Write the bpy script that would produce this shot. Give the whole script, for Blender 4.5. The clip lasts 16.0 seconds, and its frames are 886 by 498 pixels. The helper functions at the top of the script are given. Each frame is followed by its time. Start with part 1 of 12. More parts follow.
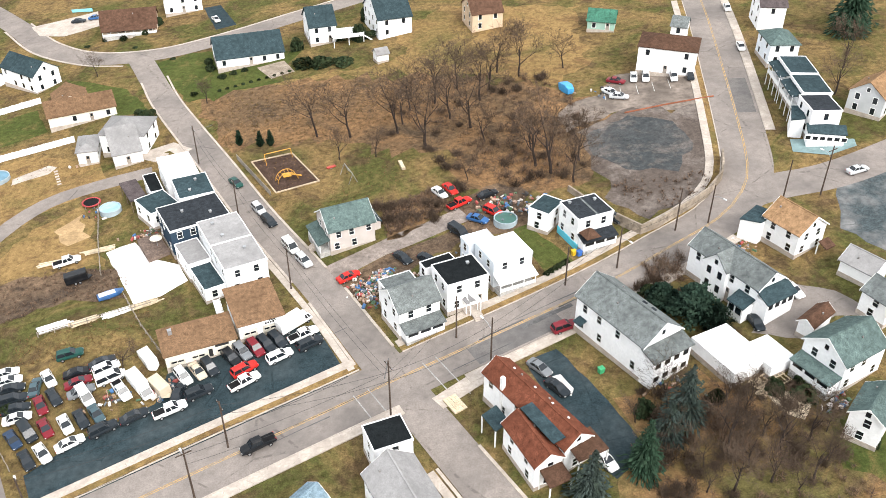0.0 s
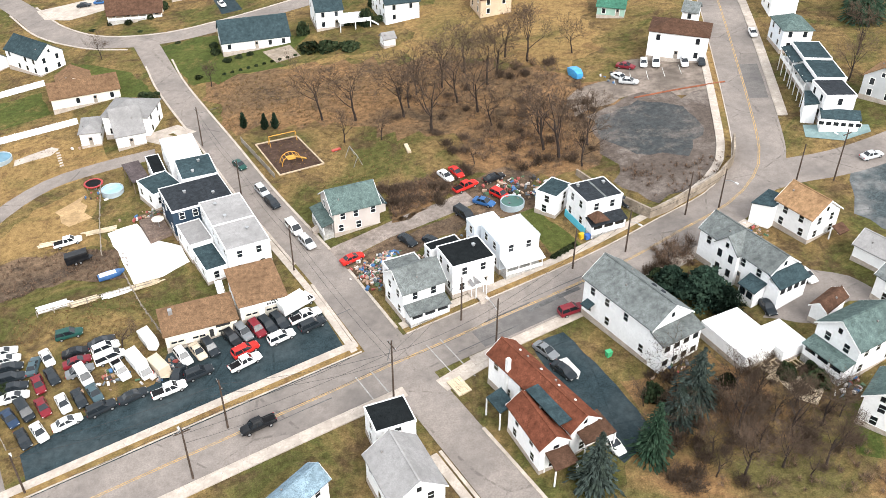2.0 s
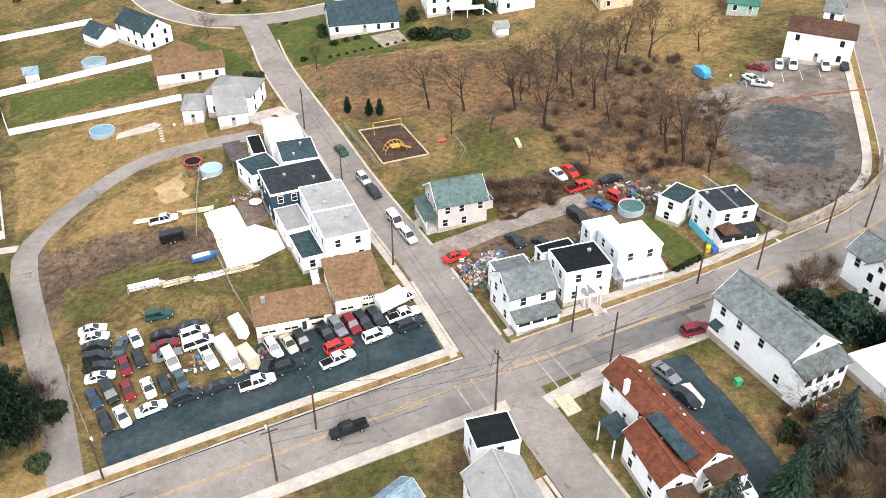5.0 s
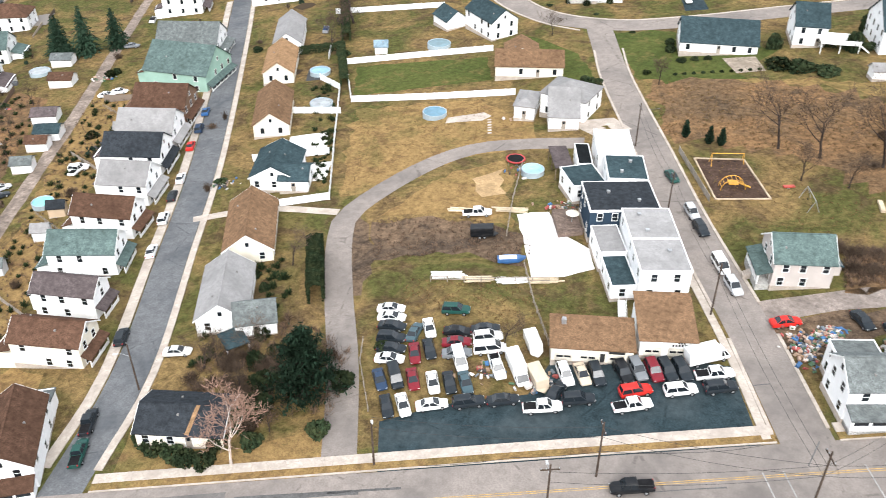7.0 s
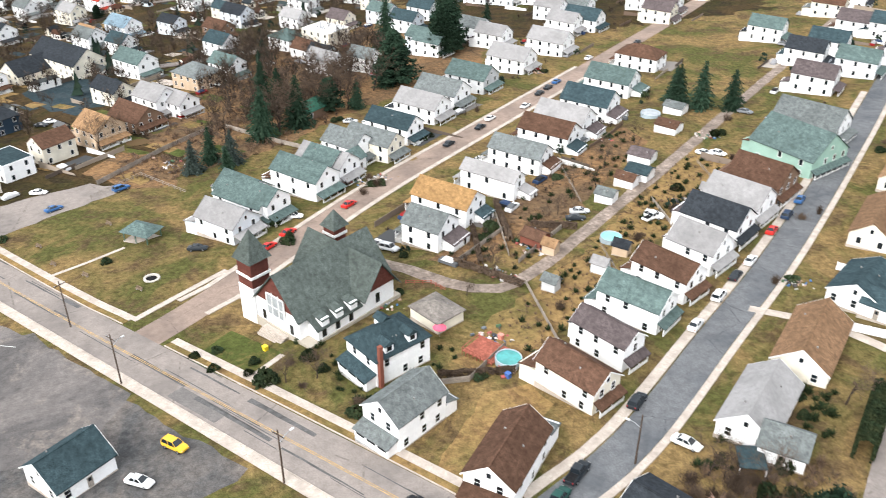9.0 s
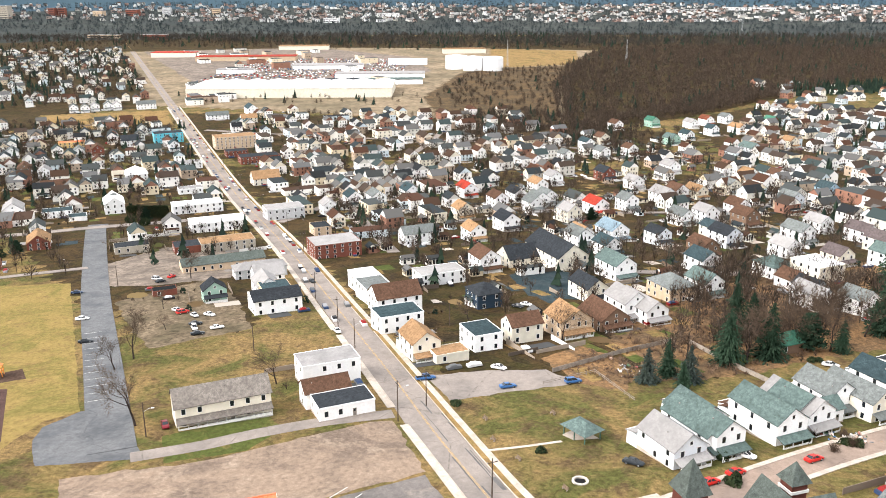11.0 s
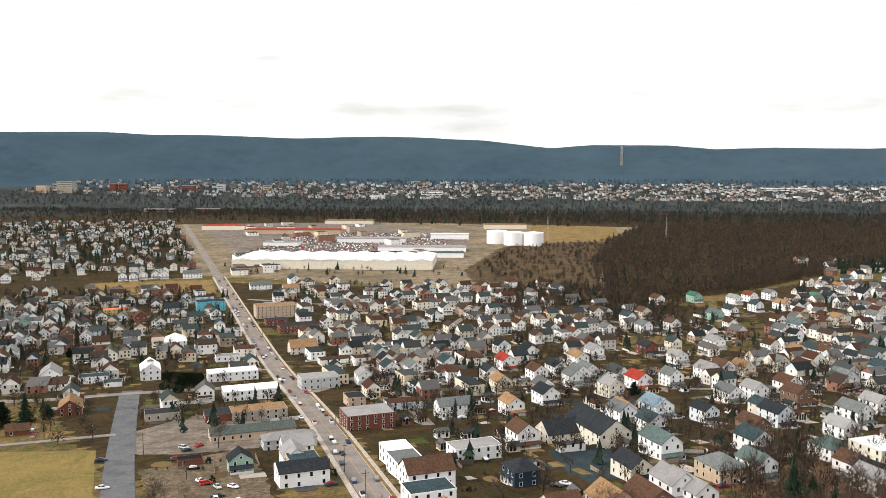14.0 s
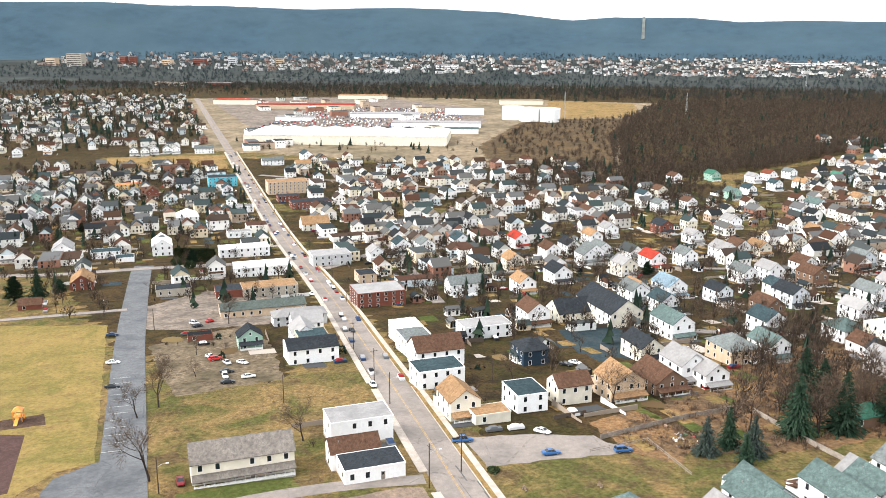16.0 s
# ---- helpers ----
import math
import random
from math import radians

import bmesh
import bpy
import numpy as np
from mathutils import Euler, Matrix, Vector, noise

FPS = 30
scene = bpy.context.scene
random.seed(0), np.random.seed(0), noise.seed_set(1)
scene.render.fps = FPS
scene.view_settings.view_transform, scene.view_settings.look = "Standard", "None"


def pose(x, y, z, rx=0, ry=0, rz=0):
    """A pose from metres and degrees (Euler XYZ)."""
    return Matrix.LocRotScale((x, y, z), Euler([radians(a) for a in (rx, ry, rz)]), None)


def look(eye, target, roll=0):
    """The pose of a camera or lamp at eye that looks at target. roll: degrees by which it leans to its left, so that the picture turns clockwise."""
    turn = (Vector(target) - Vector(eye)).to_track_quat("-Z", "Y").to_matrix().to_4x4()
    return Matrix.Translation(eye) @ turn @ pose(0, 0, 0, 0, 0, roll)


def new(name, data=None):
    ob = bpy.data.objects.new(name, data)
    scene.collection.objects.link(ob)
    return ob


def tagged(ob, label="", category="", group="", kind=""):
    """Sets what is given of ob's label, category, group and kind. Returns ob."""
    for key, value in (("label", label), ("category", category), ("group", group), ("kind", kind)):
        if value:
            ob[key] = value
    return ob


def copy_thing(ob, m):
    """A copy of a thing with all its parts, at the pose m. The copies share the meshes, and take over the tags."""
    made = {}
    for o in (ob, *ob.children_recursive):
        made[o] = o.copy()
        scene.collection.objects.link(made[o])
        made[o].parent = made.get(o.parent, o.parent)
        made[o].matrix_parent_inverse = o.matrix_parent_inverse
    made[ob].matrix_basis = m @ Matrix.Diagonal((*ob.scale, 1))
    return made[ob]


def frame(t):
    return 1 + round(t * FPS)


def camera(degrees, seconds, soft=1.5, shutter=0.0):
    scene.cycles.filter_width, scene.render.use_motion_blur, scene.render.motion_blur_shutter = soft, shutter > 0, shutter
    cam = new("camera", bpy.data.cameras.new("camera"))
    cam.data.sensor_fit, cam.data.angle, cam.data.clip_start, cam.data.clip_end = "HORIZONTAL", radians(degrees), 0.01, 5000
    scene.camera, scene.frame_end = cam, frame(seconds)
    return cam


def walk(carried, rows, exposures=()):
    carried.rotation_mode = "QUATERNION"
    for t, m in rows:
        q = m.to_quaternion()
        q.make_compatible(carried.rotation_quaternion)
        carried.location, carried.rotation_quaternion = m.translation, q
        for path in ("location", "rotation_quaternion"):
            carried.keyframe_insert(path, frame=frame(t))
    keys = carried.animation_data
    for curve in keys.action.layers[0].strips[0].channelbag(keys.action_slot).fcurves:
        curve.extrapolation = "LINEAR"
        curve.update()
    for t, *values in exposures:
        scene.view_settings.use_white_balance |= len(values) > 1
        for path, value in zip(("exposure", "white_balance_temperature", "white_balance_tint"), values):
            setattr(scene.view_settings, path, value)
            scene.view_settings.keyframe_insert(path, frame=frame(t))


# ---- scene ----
cam = camera(53.84, 16.0, soft=0.45, shutter=0.14)
# seconds, eye, yaw, pitch, roll
ROWS = [
    (0.0, 1.68, 1.21, 105.11, -5.98, -35.12, -0.11),
    (0.5, 1.74, 1.19, 104.22, -5.93, -35.13, -0.03),
    (1.0, 1.79, 1.22, 103.28, -5.78, -35.16, 0.04),
    (1.5, 1.83, 1.33, 102.22, -5.52, -35.19, 0.06),
    (2.0, 1.89, 1.76, 101.19, -5.48, -35.27, 0.11),
    (2.5, 1.66, 2.61, 100.09, -5.48, -35.34, 0.19),
    (3.0, 1.12, 3.87, 99.09, -5.48, -35.43, 0.29),
    (3.2, 0.91, 4.33, 98.71, -5.45, -35.44, 0.26),
    (5.5, -3.86, 13.38, 94.07, 3.45, -35.38, 0.19),
    (6.0, -6.21, 15.38, 93.35, 6.41, -35.34, 0.31),
    (6.5, -8.52, 17.42, 92.49, 13.95, -35.21, 0.23),
    (7.0, -10.61, 19.66, 91.22, 22.91, -35.00, 0.04),
    (7.5, -13.18, 21.59, 89.95, 32.02, -34.79, -0.05),
    (8.0, -16.34, 22.60, 89.25, 41.82, -34.68, 0.06),
    (8.5, -19.88, 23.65, 88.51, 52.02, -33.55, 0.05),
    (9.0, -23.55, 24.25, 87.67, 62.32, -31.07, 0.09),
    (9.5, -27.12, 24.52, 86.55, 72.71, -27.12, 0.03),
    (10.0, -30.05, 24.33, 85.63, 83.07, -23.75, 0.00),
    (10.2, -31.13, 24.21, 85.24, 87.22, -22.78, -0.03),
    (12.3, -35.94, 27.00, 81.08, 96.74, -13.60, -0.38),
    (12.5, -36.30, 26.96, 81.01, 96.73, -12.69, -0.35),
    (13.0, -37.27, 26.76, 80.92, 96.73, -10.20, -0.19),
    (13.5, -38.59, 26.58, 80.73, 96.72, -7.64, -0.07),
    (14.0, -40.15, 26.44, 80.35, 96.73, -5.73, 0.06),
    (14.5, -41.93, 26.44, 79.68, 96.38, -5.65, 0.12),
    (15.0, -43.99, 26.57, 79.25, 96.37, -9.14, 0.13),
    (15.5, -46.52, 26.83, 79.27, 96.37, -12.19, 0.17),
    (16.0, -49.09, 27.18, 79.19, 97.72, -13.82, 0.24),
]
walk(cam, [(t, pose(x, y, z, 90 + pitch, 0, yaw) @ pose(0, 0, 0, 0, 0, roll)) for t, x, y, z, yaw, pitch, roll in ROWS], [(0.0, 1.0, 6500, 10), (7.5, 1.0, 6300, 10), (9.0, 1.05, 6350, 10), (10.0, 1.12, 6450, 11), (12.4, 1.34, 6900, 12), (13.0, 1.02, 6850, 12), (14.0, 0.48, 6850, 11), (14.6, 0.38, 6800, 11), (15.0, 0.52, 6650, 11), (15.5, 0.82, 6550, 10), (16.0, 1.2, 6500, 10)])

# ---- sky, sun and exposure ----
world = bpy.data.worlds.new("overcast_sky")
scene.world = world
world.use_nodes = True
wn, wl = world.node_tree.nodes, world.node_tree.links
sky = wn.new("ShaderNodeTexSky")
sky.sky_type, sky.sun_disc = "NISHITA", False
sky.sun_elevation, sky.sun_rotation = radians(39), radians(153.4)
sky.dust_density = 3.0
coords = wn.new("ShaderNodeTexCoord")
stretch = wn.new("ShaderNodeMapping")
stretch.inputs["Scale"].default_value = (1.6, 1.6, 9.0)
cloud = wn.new("ShaderNodeTexNoise")
cloud.inputs["Scale"].default_value, cloud.inputs["Detail"].default_value = 2.6, 6.0
bank = wn.new("ShaderNodeValToRGB")
bank.color_ramp.elements[0].position, bank.color_ramp.elements[1].position = 0.26, 0.52
bank.color_ramp.elements[0].color = (6.2, 6.4, 6.6, 1)
bank.color_ramp.elements[1].color = (10.6, 10.9, 11.2, 1)
veil = wn.new("ShaderNodeMixRGB")
veil.inputs[0].default_value = 0.82
wl.new(coords.outputs["Generated"], stretch.inputs["Vector"])
wl.new(stretch.outputs["Vector"], cloud.inputs["Vector"])
wl.new(cloud.outputs["Fac"], bank.inputs["Fac"])
wl.new(sky.outputs["Color"], veil.inputs[1])
wl.new(bank.outputs["Color"], veil.inputs[2])
wl.new(veil.outputs["Color"], wn["Background"].inputs["Color"])
wn["Background"].inputs["Strength"].default_value = 0.1

sun_data = bpy.data.lights.new("sun", "SUN")
sun_data.energy, sun_data.angle, sun_data.color = 2.3, radians(36), (1.0, 0.97, 0.93)
sun = new("sun", sun_data)
sun.matrix_world = look((0, 0, 300), (-34, 68, 238))

# ---- the lie of the land ----
def soft(s, w):
    return w * float(np.logaddexp(0.0, s / w))


def land(x, y):
    """Height of the ground: a hillside that falls to a level valley."""
    s = 0.1014 * (x + 46.8) + 0.0201 * (y - 117.0)
    return -62.0 + soft(s + 62.0, 5.0) - soft(s - 60.0, 8.0)


# ---- materials ----
MATS = {}


def shade(name, base, rough=0.85, vary=0.25, grain=6.0, blotch=0.25, bump=0.15, metal=0.0, tint=None, per_object=0.0, stretch_z=1.0, crack=0.0):
    """A worn surface: base colour, fine grain and large blotches towards tint, in metres."""
    if name in MATS:
        return MATS[name]
    m = bpy.data.materials.new(name)
    m.use_nodes = True
    n, l = m.node_tree.nodes, m.node_tree.links
    b = n["Principled BSDF"]
    b.inputs["Roughness"].default_value, b.inputs["Metallic"].default_value = rough, metal
    if rough > 0.7:
        b.inputs["Specular IOR Level"].default_value = 0.04
    tc = n.new("ShaderNodeNewGeometry")
    mp = n.new("ShaderNodeMapping")
    mp.inputs["Scale"].default_value = (1, 1, stretch_z)
    l.new(tc.outputs["Position"], mp.inputs["Vector"])
    fine, big = n.new("ShaderNodeTexNoise"), n.new("ShaderNodeTexNoise")
    fine.inputs["Scale"].default_value, fine.inputs["Detail"].default_value = grain, 5
    big.inputs["Scale"].default_value, big.inputs["Detail"].default_value = blotch, 6
    for k in (fine, big):
        l.new(mp.outputs["Vector"], k.inputs["Vector"])
    dark = [c * (1 - vary) for c in base]
    light = [min(0.95, c * (1 + vary)) for c in base]
    r1 = n.new("ShaderNodeValToRGB")
    r1.color_ramp.elements[0].position, r1.color_ramp.elements[1].position = 0.3, 0.7
    r1.color_ramp.elements[0].color, r1.color_ramp.elements[1].color = (*dark, 1), (*light, 1)
    l.new(fine.outputs["Fac"], r1.inputs["Fac"])
    r2 = n.new("ShaderNodeValToRGB")
    r2.color_ramp.elements[0].position, r2.color_ramp.elements[1].position = 0.42, 0.68
    l.new(big.outputs["Fac"], r2.inputs["Fac"])
    mid, r3, worn = n.new("ShaderNodeTexNoise"), n.new("ShaderNodeMapRange"), n.new("ShaderNodeHueSaturation")
    mid.inputs["Scale"].default_value, mid.inputs["Detail"].default_value, mid.inputs["Roughness"].default_value = math.sqrt(grain * blotch), 6, 0.65
    l.new(mp.outputs["Vector"], mid.inputs["Vector"])
    r3.inputs["From Min"].default_value, r3.inputs["From Max"].default_value = 0.3, 0.7
    r3.inputs["To Min"].default_value, r3.inputs["To Max"].default_value = 1 - vary, 1 + vary
    l.new(mid.outputs["Fac"], r3.inputs["Value"])
    l.new(r3.outputs["Result"], worn.inputs["Value"])
    mix = n.new("ShaderNodeMixRGB")
    t = tint or [c * 0.72 for c in base]
    mix.inputs[2].default_value = (*t, 1)
    l.new(r2.outputs["Color"], mix.inputs[0])
    l.new(r1.outputs["Color"], mix.inputs[1])
    l.new(mix.outputs["Color"], worn.inputs["Color"])
    last = worn.outputs["Color"]
    if crack:
        vor, wob, add, edge, dk = n.new("ShaderNodeTexVoronoi"), n.new("ShaderNodeTexNoise"), n.new("ShaderNodeMixRGB"), n.new("ShaderNodeMapRange"), n.new("ShaderNodeMixRGB")
        vor.feature = "DISTANCE_TO_EDGE"
        vor.inputs["Scale"].default_value, wob.inputs["Scale"].default_value = crack, crack * 2.5
        add.blend_type, add.inputs[0].default_value = "ADD", 4.0
        l.new(mp.outputs["Vector"], wob.inputs["Vector"])
        l.new(mp.outputs["Vector"], add.inputs[1])
        l.new(wob.outputs["Color"], add.inputs[2])
        wob.inputs["Detail"].default_value = 5
        l.new(add.outputs["Color"], vor.inputs["Vector"])
        edge.inputs["From Min"].default_value, edge.inputs["From Max"].default_value = 0.004, 0.012
        edge.inputs["To Min"].default_value, edge.inputs["To Max"].default_value = 0.5, 0.0
        l.new(vor.outputs["Distance"], edge.inputs["Value"])
        gap, keep = n.new("ShaderNodeMapRange"), n.new("ShaderNodeMath")
        gap.inputs["From Min"].default_value, gap.inputs["From Max"].default_value = 0.48, 0.56
        keep.operation = "MULTIPLY"
        l.new(mid.outputs["Fac"], gap.inputs["Value"])
        l.new(gap.outputs["Result"], keep.inputs[0])
        l.new(edge.outputs["Result"], keep.inputs[1])
        l.new(keep.outputs["Value"], dk.inputs[0])
        l.new(last, dk.inputs[1])
        dk.inputs[2].default_value = (*[c * 0.3 for c in base], 1)
        last = dk.outputs["Color"]
    if per_object:
        info, hsv, ma = n.new("ShaderNodeObjectInfo"), n.new("ShaderNodeHueSaturation"), n.new("ShaderNodeMapRange")
        ma.inputs["To Min"].default_value, ma.inputs["To Max"].default_value = 1 - per_object, 1 + per_object
        l.new(info.outputs["Random"], ma.inputs["Value"])
        l.new(ma.outputs["Result"], hsv.inputs["Value"])
        l.new(last, hsv.inputs["Color"])
        last = hsv.outputs["Color"]
    l.new(last, b.inputs["Base Color"])
    if bump:
        bp = n.new("ShaderNodeBump")
        bp.inputs["Strength"].default_value, bp.inputs["Distance"].default_value = bump, 0.05
        l.new(fine.outputs["Fac"], bp.inputs["Height"])
        l.new(bp.outputs["Normal"], b.inputs["Normal"])
    MATS[name] = m
    return m


ROOFS = {
    "grey": (0.128, 0.14, 0.138), "light": (0.25, 0.243, 0.24), "sage": (0.074, 0.088, 0.08), "taupe": (0.161, 0.144, 0.129), "dark": (0.028, 0.032, 0.037), "black": (0.011, 0.013, 0.014), "shingle": (0.165, 0.1, 0.058),
    "teal": (0.083, 0.116, 0.11), "brown": (0.087, 0.049, 0.033), "tan": (0.252, 0.154, 0.084), "rust": (0.147, 0.052, 0.031),
    "white": (0.780, 0.790, 0.800), "purple": (0.091, 0.074, 0.074), "slate": (0.035, 0.055, 0.062), "green": (0.049, 0.140, 0.098),
    "red": (0.293, 0.042, 0.028), "yellow": (0.293, 0.175, 0.077), "bluegrey": (0.182, 0.252, 0.301), "orange": (0.570, 0.152, 0.076),
}
WALLS = {
    "white": (0.85, 0.85, 0.85), "cream": (0.74, 0.69, 0.58), "grey": (0.5, 0.51, 0.52), "navy": (0.03, 0.05, 0.075),
    "brick": (0.19, 0.07, 0.05), "tan": (0.55, 0.42, 0.3), "blue": (0.35, 0.5, 0.6), "green": (0.3, 0.45, 0.38),
    "brown": (0.2, 0.13, 0.09), "stone": (0.4, 0.36, 0.3), "aqua": (0.12, 0.5, 0.62), "pale": (0.66, 0.7, 0.74), "weathered": (0.5, 0.45, 0.42), "yellow": (0.7, 0.5, 0.22),
}


def roof_mat(c):
    return shade("roof_" + c, ROOFS[c], 0.9, 0.14 if min(ROOFS[c]) > 0.2 else 0.36, 6.0, 0.22, 0.35, tint=[q * 0.82 for q in ROOFS[c]], per_object=0.12)


def wall_mat(c):
    return shade("wall_" + c, WALLS[c], 0.75, 0.05, 2.0, 0.5, 0.08, tint=[q * (0.93 if min(WALLS[c]) > 0.6 else 0.84) for q in WALLS[c]], per_object=0.05)


def glass_mat():
    if "glass" not in MATS:
        m = bpy.data.materials.new("window_glass")
        m.use_nodes = True
        b = m.node_tree.nodes["Principled BSDF"]
        b.inputs["Base Color"].default_value = (0.012, 0.016, 0.02, 1)
        b.inputs["Roughness"].default_value = 0.12
        MATS["glass"] = m
    return MATS["glass"]


TRIM = shade("trim_paint", (0.8, 0.8, 0.79), 0.6, 0.04, 3, 0.8, 0.05, tint=(0.72, 0.72, 0.7))
CONCRETE = shade("concrete", (0.43, 0.375, 0.325), 0.9, 0.13, 2.5, 0.4, 0.2, tint=(0.33, 0.285, 0.245), crack=0.35)
ASPHALT = shade("asphalt", (0.23, 0.2, 0.18), 0.92, 0.15, 4, 0.1, 0.15, tint=(0.165, 0.146, 0.134), crack=0.05)
ASPHALT_NEW = shade("sealed_asphalt", (0.026, 0.04, 0.046), 0.9, 0.3, 4, 0.15, 0.15, tint=(0.042, 0.055, 0.06), crack=0.06)
ASPHALT_BLUE = shade("blue_grey_asphalt", (0.125, 0.128, 0.133), 0.92, 0.2, 4, 0.12, 0.15, tint=(0.088, 0.093, 0.1), crack=0.06)


def turf(name, straw, moss, earth, green=0.5, bare=0.5, contrast=0.5):
    """Rough winter ground: straw, moss and bare earth in wandering patches, broken by clods and single tufts. green, bare: the noise level where each begins."""
    m = bpy.data.materials.new(name)
    m.use_nodes = True
    n, l = m.node_tree.nodes, m.node_tree.links
    b = n["Principled BSDF"]
    b.inputs["Roughness"].default_value, b.inputs["Specular IOR Level"].default_value = 0.95, 0.03
    pos = n.new("ShaderNodeNewGeometry").outputs["Position"]

    def cloud_of(scale, detail, rough, twist=0.0):
        q = n.new("ShaderNodeTexNoise")
        q.inputs["Scale"].default_value, q.inputs["Detail"].default_value, q.inputs["Roughness"].default_value, q.inputs["Distortion"].default_value = scale, detail, rough, twist
        l.new(pos, q.inputs["Vector"])
        return q.outputs["Fac"]

    def spread(fac, a, z, lo, hi):
        q = n.new("ShaderNodeMapRange")
        for k, v in (("From Min", a), ("From Max", z), ("To Min", lo), ("To Max", hi)):
            q.inputs[k].default_value = v
        l.new(fac, q.inputs["Value"])
        return q.outputs["Result"]

    def blend(fac, a, colour):
        q = n.new("ShaderNodeMixRGB")
        l.new(fac, q.inputs[0])
        q.inputs[2].default_value = (*colour, 1)
        if isinstance(a, tuple):
            q.inputs[1].default_value = (*a, 1)
        else:
            l.new(a, q.inputs[1])
        return q.outputs["Color"]

    clod, tuft = cloud_of(0.8, 9, 0.72), cloud_of(4.5, 4, 0.7)
    col = blend(spread(cloud_of(0.045, 8, 0.68, 0.8), green - 0.06, green + 0.1, 0, 0.9), straw, moss)
    col = blend(spread(cloud_of(0.13, 9, 0.74, 0.5), bare - 0.03, bare + 0.09, 0, 0.85), col, earth)
    for fac, k in ((clod, contrast), (tuft, contrast * 0.7)):
        hsv = n.new("ShaderNodeHueSaturation")
        l.new(spread(fac, 0.32, 0.68, 1 - k, 1 + k), hsv.inputs["Value"])
        l.new(col, hsv.inputs["Color"])
        col = hsv.outputs["Color"]
    l.new(col, b.inputs["Base Color"])
    bp = n.new("ShaderNodeBump")
    bp.inputs["Strength"].default_value, bp.inputs["Distance"].default_value = 0.5, 0.12
    l.new(clod, bp.inputs["Height"])
    l.new(bp.outputs["Normal"], b.inputs["Normal"])
    MATS[name] = m
    return m


GRAVEL = turf("gravel", (0.135, 0.118, 0.106), (0.07, 0.07, 0.07), (0.045, 0.047, 0.048), 0.5, 0.55, 0.35)
DIRT = turf("bare_earth", (0.135, 0.092, 0.06), (0.08, 0.058, 0.042), (0.05, 0.038, 0.03), 0.5, 0.52, 0.5)
GRASS = turf("winter_grass", (0.17, 0.115, 0.05), (0.058, 0.064, 0.02), (0.075, 0.05, 0.028), 0.48, 0.52, 0.5)
DRY = turf("dry_grass", (0.215, 0.14, 0.06), (0.11, 0.09, 0.034), (0.12, 0.072, 0.036), 0.53, 0.55, 0.42)
LAWN = turf("green_lawn", (0.068, 0.078, 0.023), (0.045, 0.06, 0.017), (0.14, 0.105, 0.042), 0.5, 0.56, 0.35)
LEAFY = turf("leaf_litter", (0.18, 0.106, 0.053), (0.11, 0.073, 0.043), (0.06, 0.044, 0.03), 0.49, 0.54, 0.55)
TOWN_YARD = turf("town_yards", (0.058, 0.038, 0.018), (0.03, 0.028, 0.011), (0.024, 0.018, 0.012), 0.5, 0.5, 0.55)
YELLOW = shade("yellow_line_paint", (0.42, 0.27, 0.1), 0.8, 0.25, 3, 0.8, 0.0, tint=(0.27, 0.21, 0.14))
WHITE_LINE = shade("white_line_paint", (0.5, 0.5, 0.48), 0.8, 0.2, 3, 0.8, 0.0)
WOOD = shade("weathered_wood", (0.18, 0.135, 0.095), 0.9, 0.3, 3, 0.6, 0.2)
POLE = shade("pole_wood", (0.075, 0.056, 0.045), 0.9, 0.3, 4, 0.6, 0.2)


# ---- mesh helpers ----
def mesh_from(name, verts, faces, material, slots=None):
    me = bpy.data.meshes.new(name)
    me.from_pydata([tuple(v) for v in verts], [], faces)
    for m in (material if isinstance(material, (list, tuple)) else [material]):
        me.materials.append(m)
    if slots is not None:
        me.polygons.foreach_set("material_index", slots)
    me.update()
    return me


def box_data(x0, x1, y0, y1, z0, z1, at=0):
    v = [(x0, y0, z0), (x1, y0, z0), (x1, y1, z0), (x0, y1, z0), (x0, y0, z1), (x1, y0, z1), (x1, y1, z1), (x0, y1, z1)]
    f = [(0, 3, 2, 1), (4, 5, 6, 7), (0, 1, 5, 4), (1, 2, 6, 5), (2, 3, 7, 6), (3, 0, 4, 7)]
    return v, [tuple(i + at for i in q) for q in f]


def boxes(name, items, material):
    V, F = [], []
    for b in items:
        v, f = box_data(*b, at=len(V))
        V += v
        F += f
    return mesh_from(name, V, F, material)


def child(name, me, parent, m=None, label=""):
    ob = new(name, me)
    ob.parent = parent
    if m is not None:
        ob.matrix_local = m
    if label:
        ob["label"] = label
    return ob


def empty(name, m, label="", category="", group="", kind=""):
    ob = new(name)
    ob.empty_display_size = 0.5
    ob.matrix_world = m
    return tagged(ob, label, category, group, kind)


def structure(name, me, label="", category="", kind="structure"):
    return tagged(new(name, me), label, category, "", kind)


def smooth_line(pts, step=4.0):
    """Catmull-Rom through plan points."""
    p = [np.array(q, float) for q in pts]
    p = [2 * p[0] - p[1]] + p + [2 * p[-1] - p[-2]]
    out = []
    for i in range(1, len(p) - 2):
        n = max(1, int(np.linalg.norm(p[i + 1] - p[i]) / step))
        for k in range(n):
            t = k / n
            out.append(0.5 * (2 * p[i] + (p[i + 1] - p[i - 1]) * t + (2 * p[i - 1] - 5 * p[i] + 4 * p[i + 1] - p[i + 2]) * t * t + (3 * p[i] - p[i - 1] - 3 * p[i + 1] + p[i + 2]) * t ** 3))
    out.append(p[-2])
    return out


